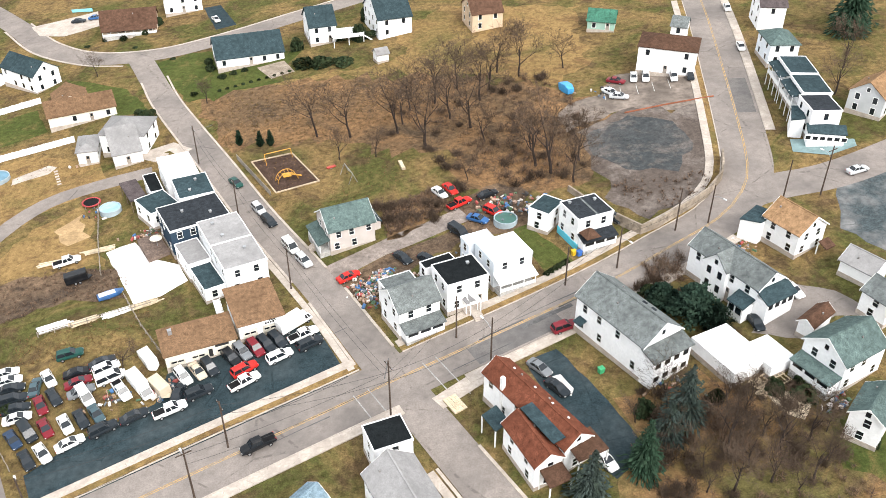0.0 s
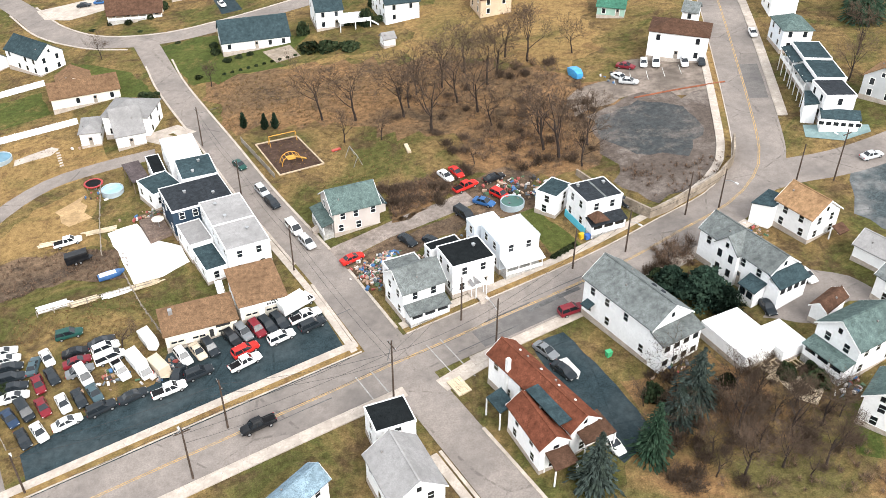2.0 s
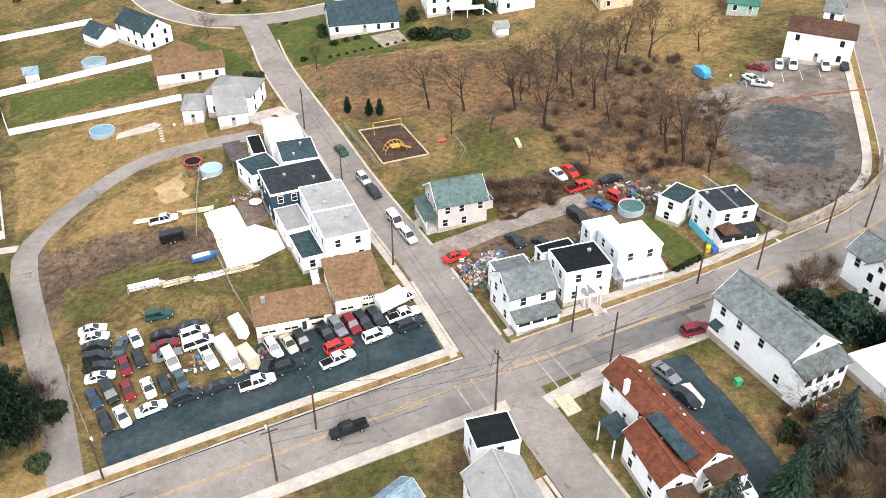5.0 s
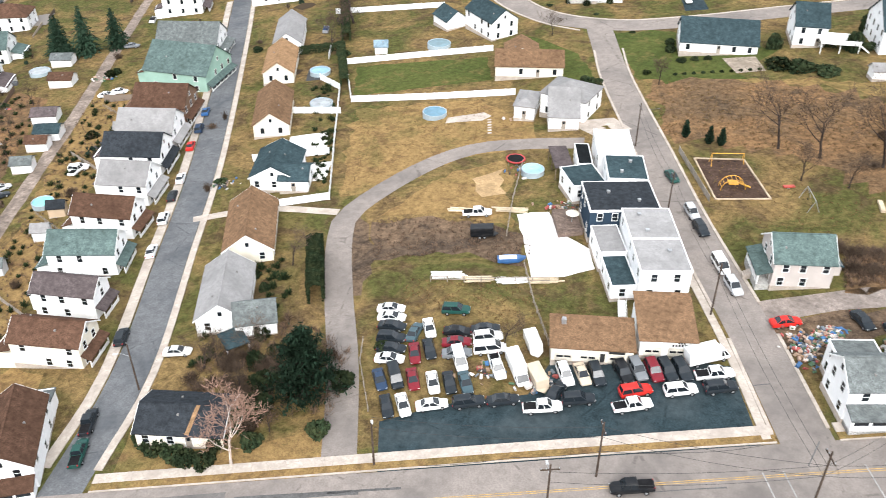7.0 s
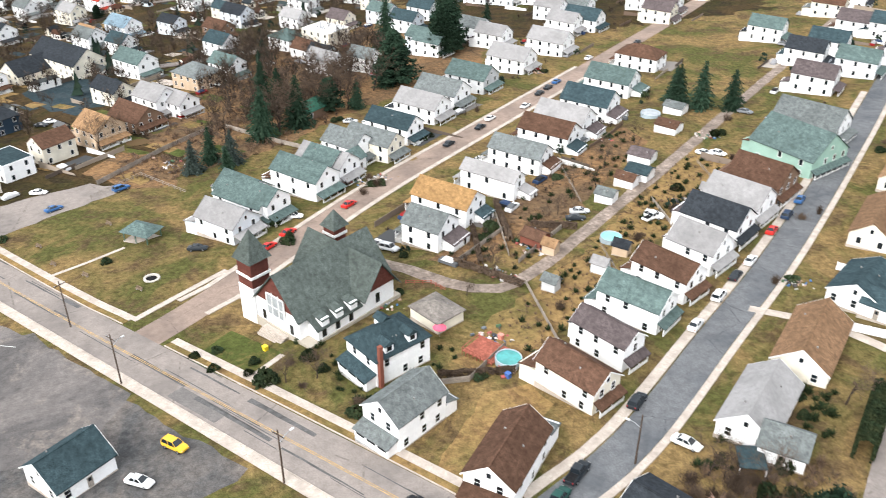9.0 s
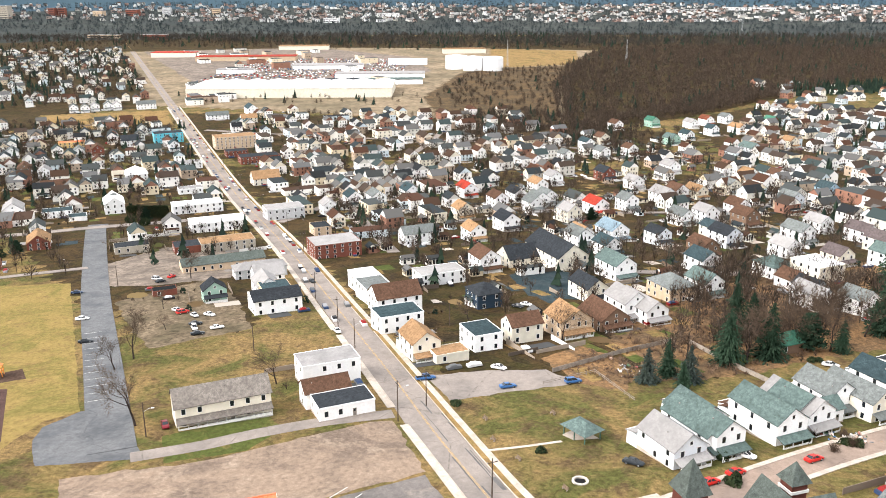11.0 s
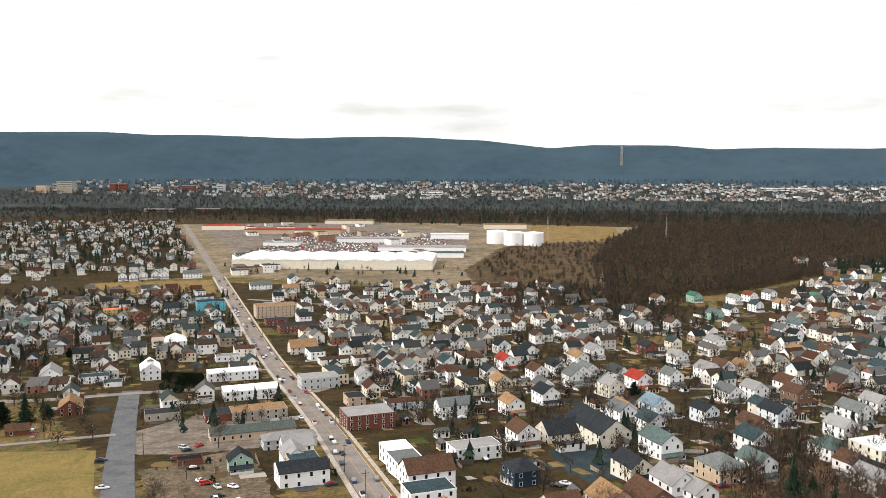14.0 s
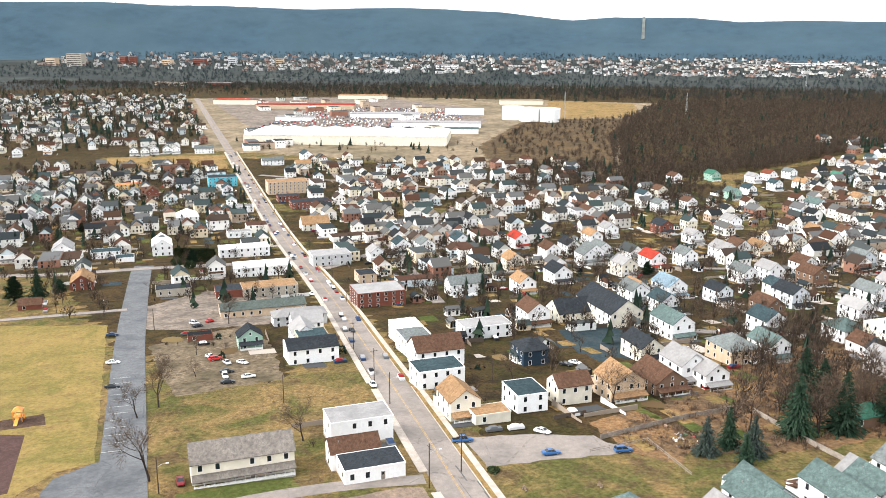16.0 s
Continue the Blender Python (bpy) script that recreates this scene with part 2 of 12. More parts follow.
def strip(name, pts, width, lift, material, side=0.0, thick=0.12, step=4.0, label="", category="", wobble=0.0):
    """A band along a plan line, draped over the land: width across, side to its left, its top lift above ground."""
    c = smooth_line(pts, step)
    V, F = [], []
    rnd = random.Random(len(pts) * 7 + int(width * 10))
    for i, q in enumerate(c):
        d = c[min(i + 1, len(c) - 1)] - c[max(i - 1, 0)]
        d /= np.linalg.norm(d) + 1e-9
        nrm = np.array((-d[1], d[0]))
        for s in (0.5, -0.5):
            e = q + nrm * (side + s * (width + wobble * rnd.uniform(-1, 1)))
            z = land(*e) + lift
            V += [(e[0], e[1], z), (e[0], e[1], z - thick)]
        if i:
            a, b = 4 * (i - 1), 4 * i
            F += [(a, b, b + 2, a + 2), (a, a + 1, b + 1, b), (a + 2, b + 2, b + 3, a + 3)]
    e = 4 * (len(c) - 1)
    F += [(0, 2, 3, 1), (e, e + 1, e + 3, e + 2)]
    return structure(name, mesh_from(name, V, F, material), label, category)


GRID_X = sorted({*np.arange(-1600, 420, 40.0), *np.arange(-700, 200, 12.0), -4900, -4000, -3200, -2600, -2200, -1900, 600, 900, 1400})
GRID_Y = sorted({*np.arange(-1000, 900, 40.0), *np.arange(-260, 420, 12.0), -4500, -3400, -2600, -2000, -1500, 1200, 1700, 2500, 3400, 4500})


def patch(name, pts, lift, material, ragged=0.0, thick=0.1, label="", category="", seed=1):
    """A piece of ground with a given plan outline, draped over the land; ragged: how far its edge wanders."""
    rnd = random.Random(seed)
    out = []
    n = len(pts)
    for i in range(n):
        a, b = np.array(pts[i], float), np.array(pts[(i + 1) % n], float)
        k = max(1, int(np.linalg.norm(b - a) / 2.5)) if ragged else 1
        d = (b - a) / (np.linalg.norm(b - a) + 1e-9)
        for j in range(k):
            o = rnd.gauss(0, ragged * 0.6) if ragged else 0.0
            q = a + (b - a) * j / k + np.array((-d[1], d[0])) * o
            out.append(q)
    bm = bmesh.new()
    vs = [bm.verts.new((q[0], q[1], land(*q) + lift)) for q in out]
    face = bm.faces.new(vs)
    face.normal_update()
    if face.normal.z < 0:
        face.normal_flip()
    bmesh.ops.triangulate(bm, faces=[face])
    lo, hi = np.min(out, axis=0), np.max(out, axis=0)
    if max(hi - lo) > 90:
        for k, lines in ((0, GRID_X), (1, GRID_Y)):
            for v in lines:
                if lo[k] < v < hi[k]:
                    bmesh.ops.bisect_plane(bm, geom=bm.verts[:] + bm.edges[:] + bm.faces[:], plane_co=(v, 0, 0) if k == 0 else (0, v, 0), plane_no=(1, 0, 0) if k == 0 else (0, 1, 0))
        for v in bm.verts:
            v.co.z = land(v.co.x, v.co.y) + lift
    me = bpy.data.meshes.new(name)
    bm.to_mesh(me)
    bm.free()
    me.materials.append(material)
    return structure(name, me, label, category)


# ---- houses ----
WINDOW_MESH = {}
HOUSES = []
HOUSE_AT = {}


def window_mesh(w=0.95, h=1.45):
    """A sash window: frame, meeting rail and sill, and its dark panes."""
    key = (w, h)
    if key not in WINDOW_MESH:
        a, b, t = w / 2, h / 2, 0.09
        fr = boxes("window", [(-a - t, -a, -0.06, 0.05, -b - t, b + t), (a, a + t, -0.06, 0.05, -b - t, b + t), (-a, a, -0.06, 0.05, b, b + t),
                              (-a - 0.05, a + 0.05, -0.06, 0.1, -b - t, -b), (-a, a, -0.04, 0.03, -0.035, 0.035)], TRIM)
        pa = boxes("pane", [(-a, a, -0.06, 0.012, -b, b)], glass_mat())
        WINDOW_MESH[key] = (fr, pa)
    return WINDOW_MESH[key]


def joined_window(w=0.95, h=1.45):
    key = ("joined", w, h)
    if key not in WINDOW_MESH:
        a, b, t = w / 2, h / 2, 0.11
        V, F, S = [], [], []
        for i, bx in enumerate([(-a - t, a + t, -0.05, 0.03, b, b + t), (-a - t, a + t, -0.05, 0.06, -b - t, -b), (-a - t, -a, -0.05, 0.03, -b, b), (a, a + t, -0.05, 0.03, -b, b), (-a, a, -0.05, 0.012, -b, b)]):
            v, f = box_data(*bx, at=len(V))
            V += v
            F += f
            S += [1 if i == 4 else 0] * 6
        WINDOW_MESH[key] = mesh_from("window", V, F, [TRIM, glass_mat()], S)
    return WINDOW_MESH[key]


def roof_slab(name, pts, thick, material):
    """A sloping slab over four corner points."""
    V = [Vector(p) for p in pts]
    V += [p - Vector((0, 0, thick)) for p in V]
    return mesh_from(name, V, [(0, 1, 2, 3), (7, 6, 5, 4), (0, 4, 5, 1), (1, 5, 6, 2), (2, 6, 7, 3), (3, 7, 4, 0)], material)


def house(x, y, w, d, rot, h=5.6, roof="gable", rise=None, top="grey", wall="white", porch="", chimney=0, near=2, deep=2.2, label="", name="house",
          windows=True, base=0.6, over=0.35, closed=False, category="house", group=""):
    """A house of width w along its ridge and depth d, eaves h above the ground at its middle. porch: letters of the sides (f, b, l, r) that carry one."""
    g = land(x, y)
    HOUSES.append((x, y))
    H = empty(name, pose(x, y, g, 0, 0, rot), label, category, group)
    HOUSE_AT[(round(x, 1), round(y, 1))] = (H, pose(x, y, g, 0, 0, rot))
    wm, rm = wall_mat(wall), roof_mat(top)
    a, b = w / 2, d / 2
    drop = 0.12 * max(w, d) / 2 + 0.5
    if rise is None:
        rise = {"gable": 0.36 * d, "hip": 0.3 * min(w, d), "flat": 0.25, "shed": 0.5}[roof]
    V, F = box_data(-a, a, -b, b, -drop, h)
    if roof == "gable":
        V += [(-a, 0, h + rise), (a, 0, h + rise)]
        F = [F[0]] + F[2:3] + F[4:5] + [(1, 2, 6, 9, 5), (3, 0, 4, 8, 7)]
    child("wall", mesh_from("wall", V, F, wm), H)
    if near:
        child("foundation", boxes("foundation", [(-a - 0.06, a + 0.06, -b - 0.06, b + 0.06, -drop - 0.3, base)], CONCRETE), H)
    o, t = over, 0.18
    if roof == "gable":
        k = rise / b
        if not near:
            V = [(-a - o, -b - o, h - o * k + t), (a + o, -b - o, h - o * k + t), (a + o, 0, h + rise + t), (-a - o, 0, h + rise + t), (a + o, b + o, h - o * k + t), (-a - o, b + o, h - o * k + t)]
            V += [(q[0], q[1], q[2] - t) for q in V]
            child("roof", mesh_from("roof", V, [(0, 1, 2, 3), (3, 2, 4, 5), (9, 8, 7, 6), (11, 10, 8, 9), (0, 6, 7, 1), (5, 4, 10, 11), (1, 7, 8, 2), (2, 8, 10, 4), (3, 9, 6, 0), (5, 11, 9, 3)], rm), H)
        for s in (-1, 1) if near else ():
            child("roof", roof_slab("roof", [(-a - o, s * (b + o), h - o * k + t), (a + o, s * (b + o), h - o * k + t), (a + o, 0, h + rise + t), (-a - o, 0, h + rise + t)][::s], t, rm), H)
        if near == 2:
            child("ridge_cap", boxes("ridge_cap", [(-a - o, a + o, -0.14, 0.14, h + rise + t - 0.06, h + rise + t + 0.03)], rm), H)
        if near == 2:
            for s in (-1, 1):
                e = s * (a + o + 0.02)
                V = [Vector((e + i, y0, z0)) for i in (-0.03, 0.03) for y0, z0 in ((-b - o, h - o * k + t), (0, h + rise + t), (b + o, h - o * k + t), (b + o, h - o * k - 0.08), (0, h + rise - 0.08), (-b - o, h - o * k - 0.08))]
                child("bargeboard", mesh_from("bargeboard", V, [(0, 1, 4, 5), (1, 2, 3, 4), (11, 10, 7, 6), (10, 9, 8, 7), (0, 6, 7, 1), (1, 7, 8, 2), (3, 9, 10, 4), (4, 10, 11, 5)], TRIM), H)
    elif roof == "hip":
        k = min(a, b) - 0.3
        rx, ry = max(0.0, a - b), max(0.0, b - a)
        V = [(-a - o, -b - o, h), (a + o, -b - o, h), (a + o, b + o, h), (-a - o, b + o, h), (-rx, -ry, h + rise), (rx, -ry, h + rise), (rx, ry, h + rise), (-rx, ry, h + rise)]
        V += [(p[0], p[1], h - 0.2) for p in V[:4]]
        F = [(0, 1, 5, 4), (1, 2, 6, 5), (2, 3, 7, 6), (3, 0, 4, 7), (4, 5, 6, 7), (0, 8, 9, 1), (1, 9, 10, 2), (2, 10, 11, 3), (3, 11, 8, 0), (11, 10, 9, 8)]
        child("roof", mesh_from("roof", V, F, rm), H)
    elif roof == "shed":
        child("roof", roof_slab("roof", [(-a - o, -b - o, h + 0.1), (a + o, -b - o, h + 0.1), (a + o, b + o, h + rise + 0.1), (-a - o, b + o, h + rise + 0.1)], 0.2, rm), H)
    else:
        child("roof", boxes("roof", [(-a + 0.1, a - 0.1, -b + 0.1, b - 0.1, h - 0.1, h + 0.12)], rm), H)
        e, g2 = 0.08, 0.08
        child("parapet", boxes("parapet", [(-a - e, a + e, -b - e, -b + g2, h - 0.25, h + 0.2), (-a - e, a + e, b - g2, b + e, h - 0.25, h + 0.2),
                                           (-a - e, -a + g2, -b + g2, b - g2, h - 0.25, h + 0.2), (a - g2, a + e, -b + g2, b - g2, h - 0.25, h + 0.2)], wm if wall != "navy" else TRIM), H)
    storeys = max(1, round(h / 2.9))
    sides = {"f": (0, -b, w, 0), "b": (0, b, w, 180), "r": (a, 0, d, 90), "l": (-a, 0, d, -90)}
    panes = []
    if windows:
        for key, (sx, sy, run, turn) in sides.items():
            n = max(1, int(run / (3.1 if near == 2 else 3.6)))
            if porch in ("l", "r") and key in "fb" and near:
                n = min(n, 3)
            m = pose(sx, sy, 0, 0, 0, turn)
            for s in range(storeys):
                zc = h / storeys * (s + 0.55) + 0.1
                for i in range(n):
                    if near and (i * 7 + s * 5 + int(abs(x))) % 4 == 0 and n > 2:
                        continue
                    px = (i + 0.5) / n * run - run / 2 + (0.25 if (i + s) % 2 else -0.2) * (near == 2)
                    if s == 0 and i == n // 2 and key == (porch or "f")[0]:
                        if near:
                            child("door", door_mesh(), H, m @ pose(px, -0.02, base))
                        continue
                    if near == 2:
                        fr, pa = window_mesh()
                        wo = child("window", fr, H, m @ pose(px, 0, zc, 0, 0, 180))
                        child("pane", pa, wo)
                    elif near == 1:
                        child("window", joined_window(), H, m @ pose(px, 0, zc, 0, 0, 180))
                    else:
                        panes.append((joined_window(), m @ pose(px, 0, zc, 0, 0, 180)))
            if roof == "gable" and key in "lr" and rise > 1.6:
                q = (joined_window(0.7, 0.9), m @ pose(0, 0, h + rise * 0.35, 0, 0, 180))
                if near:
                    child("attic_window", q[0], H, q[1])
                else:
                    panes.append(q)
    if panes:
        V, F, S = [], [], []
        for me, m in panes:
            c = len(V)
            V += [m @ q.co for q in me.vertices]
            F += [tuple(c + i for i in q.vertices) for q in me.polygons]
            S += [q.material_index for q in me.polygons]
        child("window", mesh_from("window", V, F, [TRIM, glass_mat()], S), H)["kind"] = "stuff"
    for key in porch:
        sx, sy, run, turn = sides[key]
        make_porch(H, pose(sx, sy, 0, 0, 0, turn), run - 0.5, deep, base, min(3.0, h - 0.3), rm, wm, near, closed)
    back = {"r": "l", "l": "r"}.get(porch)
    if back and roof == "gable" and (near or x > -330):
        q = random.Random(int(x * 7 + y * 3))
        sx, sy, run, turn = sides[back]
        rw, dp, rh = run * q.uniform(0.5, 0.85), q.uniform(2.4, 4.2), q.uniform(2.7, 3.3)
        sh = q.choice((-0.5, 0.5)) * (run - rw)
        m = pose(sx, sy, 0, 0, 0, turn)
        tops = roof_mat(q.choice((top, "purple", "slate", "brown", "grey", "dark")))
        W = child("rear_wing", boxes("rear_wing", [(sh - rw / 2, sh + rw / 2, -dp, -0.02, -drop - 0.4, rh - 0.2)], wm), H, m)
        child("wing_roof", roof_slab("wing_roof", [(sh - rw / 2 - 0.25, -dp - 0.3, rh - 0.35), (sh + rw / 2 + 0.25, -dp - 0.3, rh - 0.35), (sh + rw / 2 + 0.25, 0.0, rh + 0.75), (sh - rw / 2 - 0.25, 0.0, rh + 0.75)], 0.2, tops), W)
        if near:
            child("window", joined_window(), W, pose(sh + rw * 0.2, -dp, 1.5, 0, 0, 180))
    if near and roof in ("gable", "hip"):
        q = random.Random(int(x * 10 + y))
        for i in range(2 if near == 2 and w > 11 else 1):
            vx, vy = q.uniform(-0.35, 0.35) * w, q.choice((-1, 1)) * q.uniform(0.15, 0.3) * d
            zz = h + rise * (1 - abs(vy) / b) if roof == "gable" else h + rise * 0.4
            child("roof_vent", boxes("roof_vent", [(vx - 0.12, vx + 0.12, vy - 0.12, vy + 0.12, zz - 0.3, zz + 0.42)], shade("vent_metal", (0.22, 0.21, 0.2), 0.6)), H)
    for i in range(chimney):
        cx = (-0.25 + 0.5 * i) * w
        child("chimney", boxes("chimney", [(cx - 0.35, cx + 0.35, 0.3, 0.95, h - 0.2, h + rise + 0.9), (cx - 0.42, cx + 0.42, 0.23, 1.02, h + rise + 0.9, h + rise + 1.05)], wall_mat("brick")), H)
    return H


def door_mesh():
    if "door" not in WINDOW_MESH:
        V, F, S = [], [], []
        for i, bx in enumerate([(-0.6, -0.48, -0.04, 0.05, 0, 2.15), (0.48, 0.6, -0.04, 0.05, 0, 2.15), (-0.48, 0.48, -0.04, 0.05, 2.05, 2.15), (-0.48, 0.48, -0.02, 0.03, 0, 2.05), (-0.28, 0.28, -0.03, 0.03, 1.2, 1.85)]):
            v, f = box_data(*bx, at=len(V))
            V += v
            F += f
            S += [0 if i < 3 else 1 if i == 3 else 2] * 6
        WINDOW_MESH["door"] = mesh_from("door", V, F, [TRIM, shade("door_paint", (0.3, 0.26, 0.22), 0.6), glass_mat()], S)
    return WINDOW_MESH["door"]


def make_porch(H, m, run, deep, base, height, rm, wm, near=2, closed=False):
    floor = [(-run / 2, run / 2, -deep, -0.02, base - 1.6, base)]
    n = max(2, int(run / 2.3) + 1)
    posts = [(-run / 2 + 0.12 + i * (run - 0.24) / (n - 1), -deep + 0.12) for i in range(n)]
    fm = shade("porch_floor", (0.4, 0.39, 0.37))
    bars = [(q - 0.08, q + 0.08, r - 0.08, r + 0.08, base, height - 0.45) for q, r in posts]
    rail = [(-run / 2, run / 2, -deep + 0.05, -deep + 0.13, base + 0.75, base + 0.85), (-run / 2, run / 2, -deep + 0.07, -deep + 0.11, base + 0.1, base + 0.68)]
    if near == 0 and not closed:
        P = child("porch", boxes("porch", floor + bars + rail, TRIM), H, m)
    else:
        P = child("porch", boxes("porch", floor, fm), H, m)
    child("porch_roof", roof_slab("porch_roof", [(-run / 2 - 0.25, -deep - 0.3, height - 0.35), (run / 2 + 0.25, -deep - 0.3, height - 0.35), (run / 2 + 0.25, 0.0, height + 0.35), (-run / 2 - 0.25, 0.0, height + 0.35)], 0.2, rm), P)
    if closed:
        child("porch_wall", boxes("porch_wall", [(-run / 2, run / 2, -deep, -deep + 0.12, base - 1.6, base + 0.95), (-run / 2, run / 2, -deep, -deep + 0.12, height - 0.75, height - 0.4),
                                                 (-run / 2, -run / 2 + 0.12, -deep + 0.12, 0, base - 1.0, height - 0.3), (run / 2 - 0.12, run / 2, -deep + 0.12, 0, base - 1.0, height - 0.3)] + [(q - 0.2, q + 0.2, -deep, -deep + 0.12, base + 0.95, height - 0.75) for q, r in posts], wm), P)
        for (q0, _), (q1, _) in zip(posts, posts[1:]):
            child("pane", boxes("pane", [(q0 + 0.2, q1 - 0.2, -deep + 0.04, -deep + 0.08, base + 0.95, height - 0.75)], glass_mat()), P)
        return
    if near == 0:
        return
    post = boxes("post", [(-0.08, 0.08, -0.08, 0.08, base, height - 0.45)], TRIM)
    for q, r in posts:
        child("post", post, P, pose(q, r, 0))
    child("railing", boxes("railing", rail, TRIM), P)
    child("steps", boxes("steps", [(-0.7, 0.7, -deep - 0.3 * (i + 1), -deep - 0.3 * i, base - 1.6, base - 0.19 * (i + 1)) for i in range(4)], CONCRETE), P)

# ---- vehicles, trees and street furniture: how they are made ----
PAINTS = {"white": (0.75, 0.75, 0.74), "silver": (0.45, 0.46, 0.47), "grey": (0.16, 0.17, 0.18), "dark": (0.014, 0.019, 0.024), "black": (0.007, 0.008, 0.01),
          "navy": (0.02, 0.04, 0.08), "blue": (0.03, 0.1, 0.25), "teal": (0.05, 0.085, 0.1), "green": (0.01, 0.055, 0.045), "maroon": (0.16, 0.012, 0.02), "red": (0.5, 0.02, 0.015), "beige": (0.5, 0.42, 0.32), "yellow": (0.65, 0.38, 0.03)}
TYRE = shade("tyre_rubber", (0.015, 0.015, 0.016), 0.9)
STEEL = shade("galvanised_steel", (0.4, 0.41, 0.42), 0.5, 0.1, metal=0.6)
LAMP_RED = shade("tail_lamp", (0.3, 0.01, 0.01), 0.3, 0.05)
LAMP_CLEAR = shade("head_lamp", (0.6, 0.6, 0.58), 0.25, 0.05)


def car_paint():
    if "car_paint" not in MATS:
        m = bpy.data.materials.new("car_paint")
        m.use_nodes = True
        n, l = m.node_tree.nodes, m.node_tree.links
        b = n["Principled BSDF"]
        b.inputs["Roughness"].default_value, b.inputs["Specular IOR Level"].default_value = 0.35, 0.22
        info, dirt, mix = n.new("ShaderNodeObjectInfo"), n.new("ShaderNodeTexNoise"), n.new("ShaderNodeMixRGB")
        dirt.inputs["Scale"].default_value = 3.0
        ramp = n.new("ShaderNodeMapRange")
        ramp.inputs["From Min"].default_value, ramp.inputs["To Max"].default_value = 0.45, 0.3
        l.new(dirt.outputs["Fac"], ramp.inputs["Value"])
        l.new(ramp.outputs["Result"], mix.inputs[0])
        l.new(info.outputs["Color"], mix.inputs[1])
        mix.inputs[2].default_value = (0.11, 0.1, 0.09, 1)
        l.new(mix.outputs["Color"], b.inputs["Base Color"])
        MATS["car_paint"] = m
    return MATS["car_paint"]


def loft(stations):
    """A hull through stations of x, half-width, low z, high z, with rounded shoulders."""
    V, F = [], []
    for x, w, z0, z1 in stations:
        zm = z0 + (z1 - z0) * 0.55
        V += [(x, -w * 0.93, z0), (x, -w, z0 + 0.12), (x, -w, zm), (x, -w * 0.9, z1 - 0.03), (x, -w * 0.7, z1), (x, w * 0.7, z1), (x, w * 0.9, z1 - 0.03), (x, w, zm), (x, w, z0 + 0.12), (x, w * 0.93, z0)]
    n = 10
    for i in range(len(stations) - 1):
        for j in range(n):
            a, b = i * n + j, i * n + (j + 1) % n
            F.append((a, a + n, b + n, b))
    F += [tuple(range(n)), tuple(range((len(stations) - 1) * n, len(stations) * n))[::-1]]
    return V, F


def frustum(x0, x1, w0, z0, u0, u1, w1, z1, at=0):
    V = [(x0, -w0, z0), (x1, -w0, z0), (x1, w0, z0), (x0, w0, z0), (u0, -w1, z1), (u1, -w1, z1), (u1, w1, z1), (u0, w1, z1)]
    return V, [tuple(i + at for i in q) for q in ((0, 3, 2, 1), (4, 5, 6, 7), (0, 1, 5, 4), (1, 2, 6, 5), (2, 3, 7, 6), (3, 0, 4, 7))]


def wheel_mesh(r=0.33, w=0.22):
    V, F, S = [], [], []
    n = 12
    for y, q in ((-w / 2, r * 0.6), (-w / 2, r), (w / 2, r), (w / 2, r * 0.6)):
        V += [(q * math.cos(2 * math.pi * i / n), y, q * math.sin(2 * math.pi * i / n)) for i in range(n)]
    for k in range(3):
        for i in range(n):
            F.append((k * n + i, k * n + (i + 1) % n, (k + 1) * n + (i + 1) % n, (k + 1) * n + i))
            S.append(0)
    F += [tuple(range(n))[::-1], tuple(range(3 * n, 4 * n))]
    S += [1, 1]
    return mesh_from("wheel", V, F, [TYRE, STEEL], S)


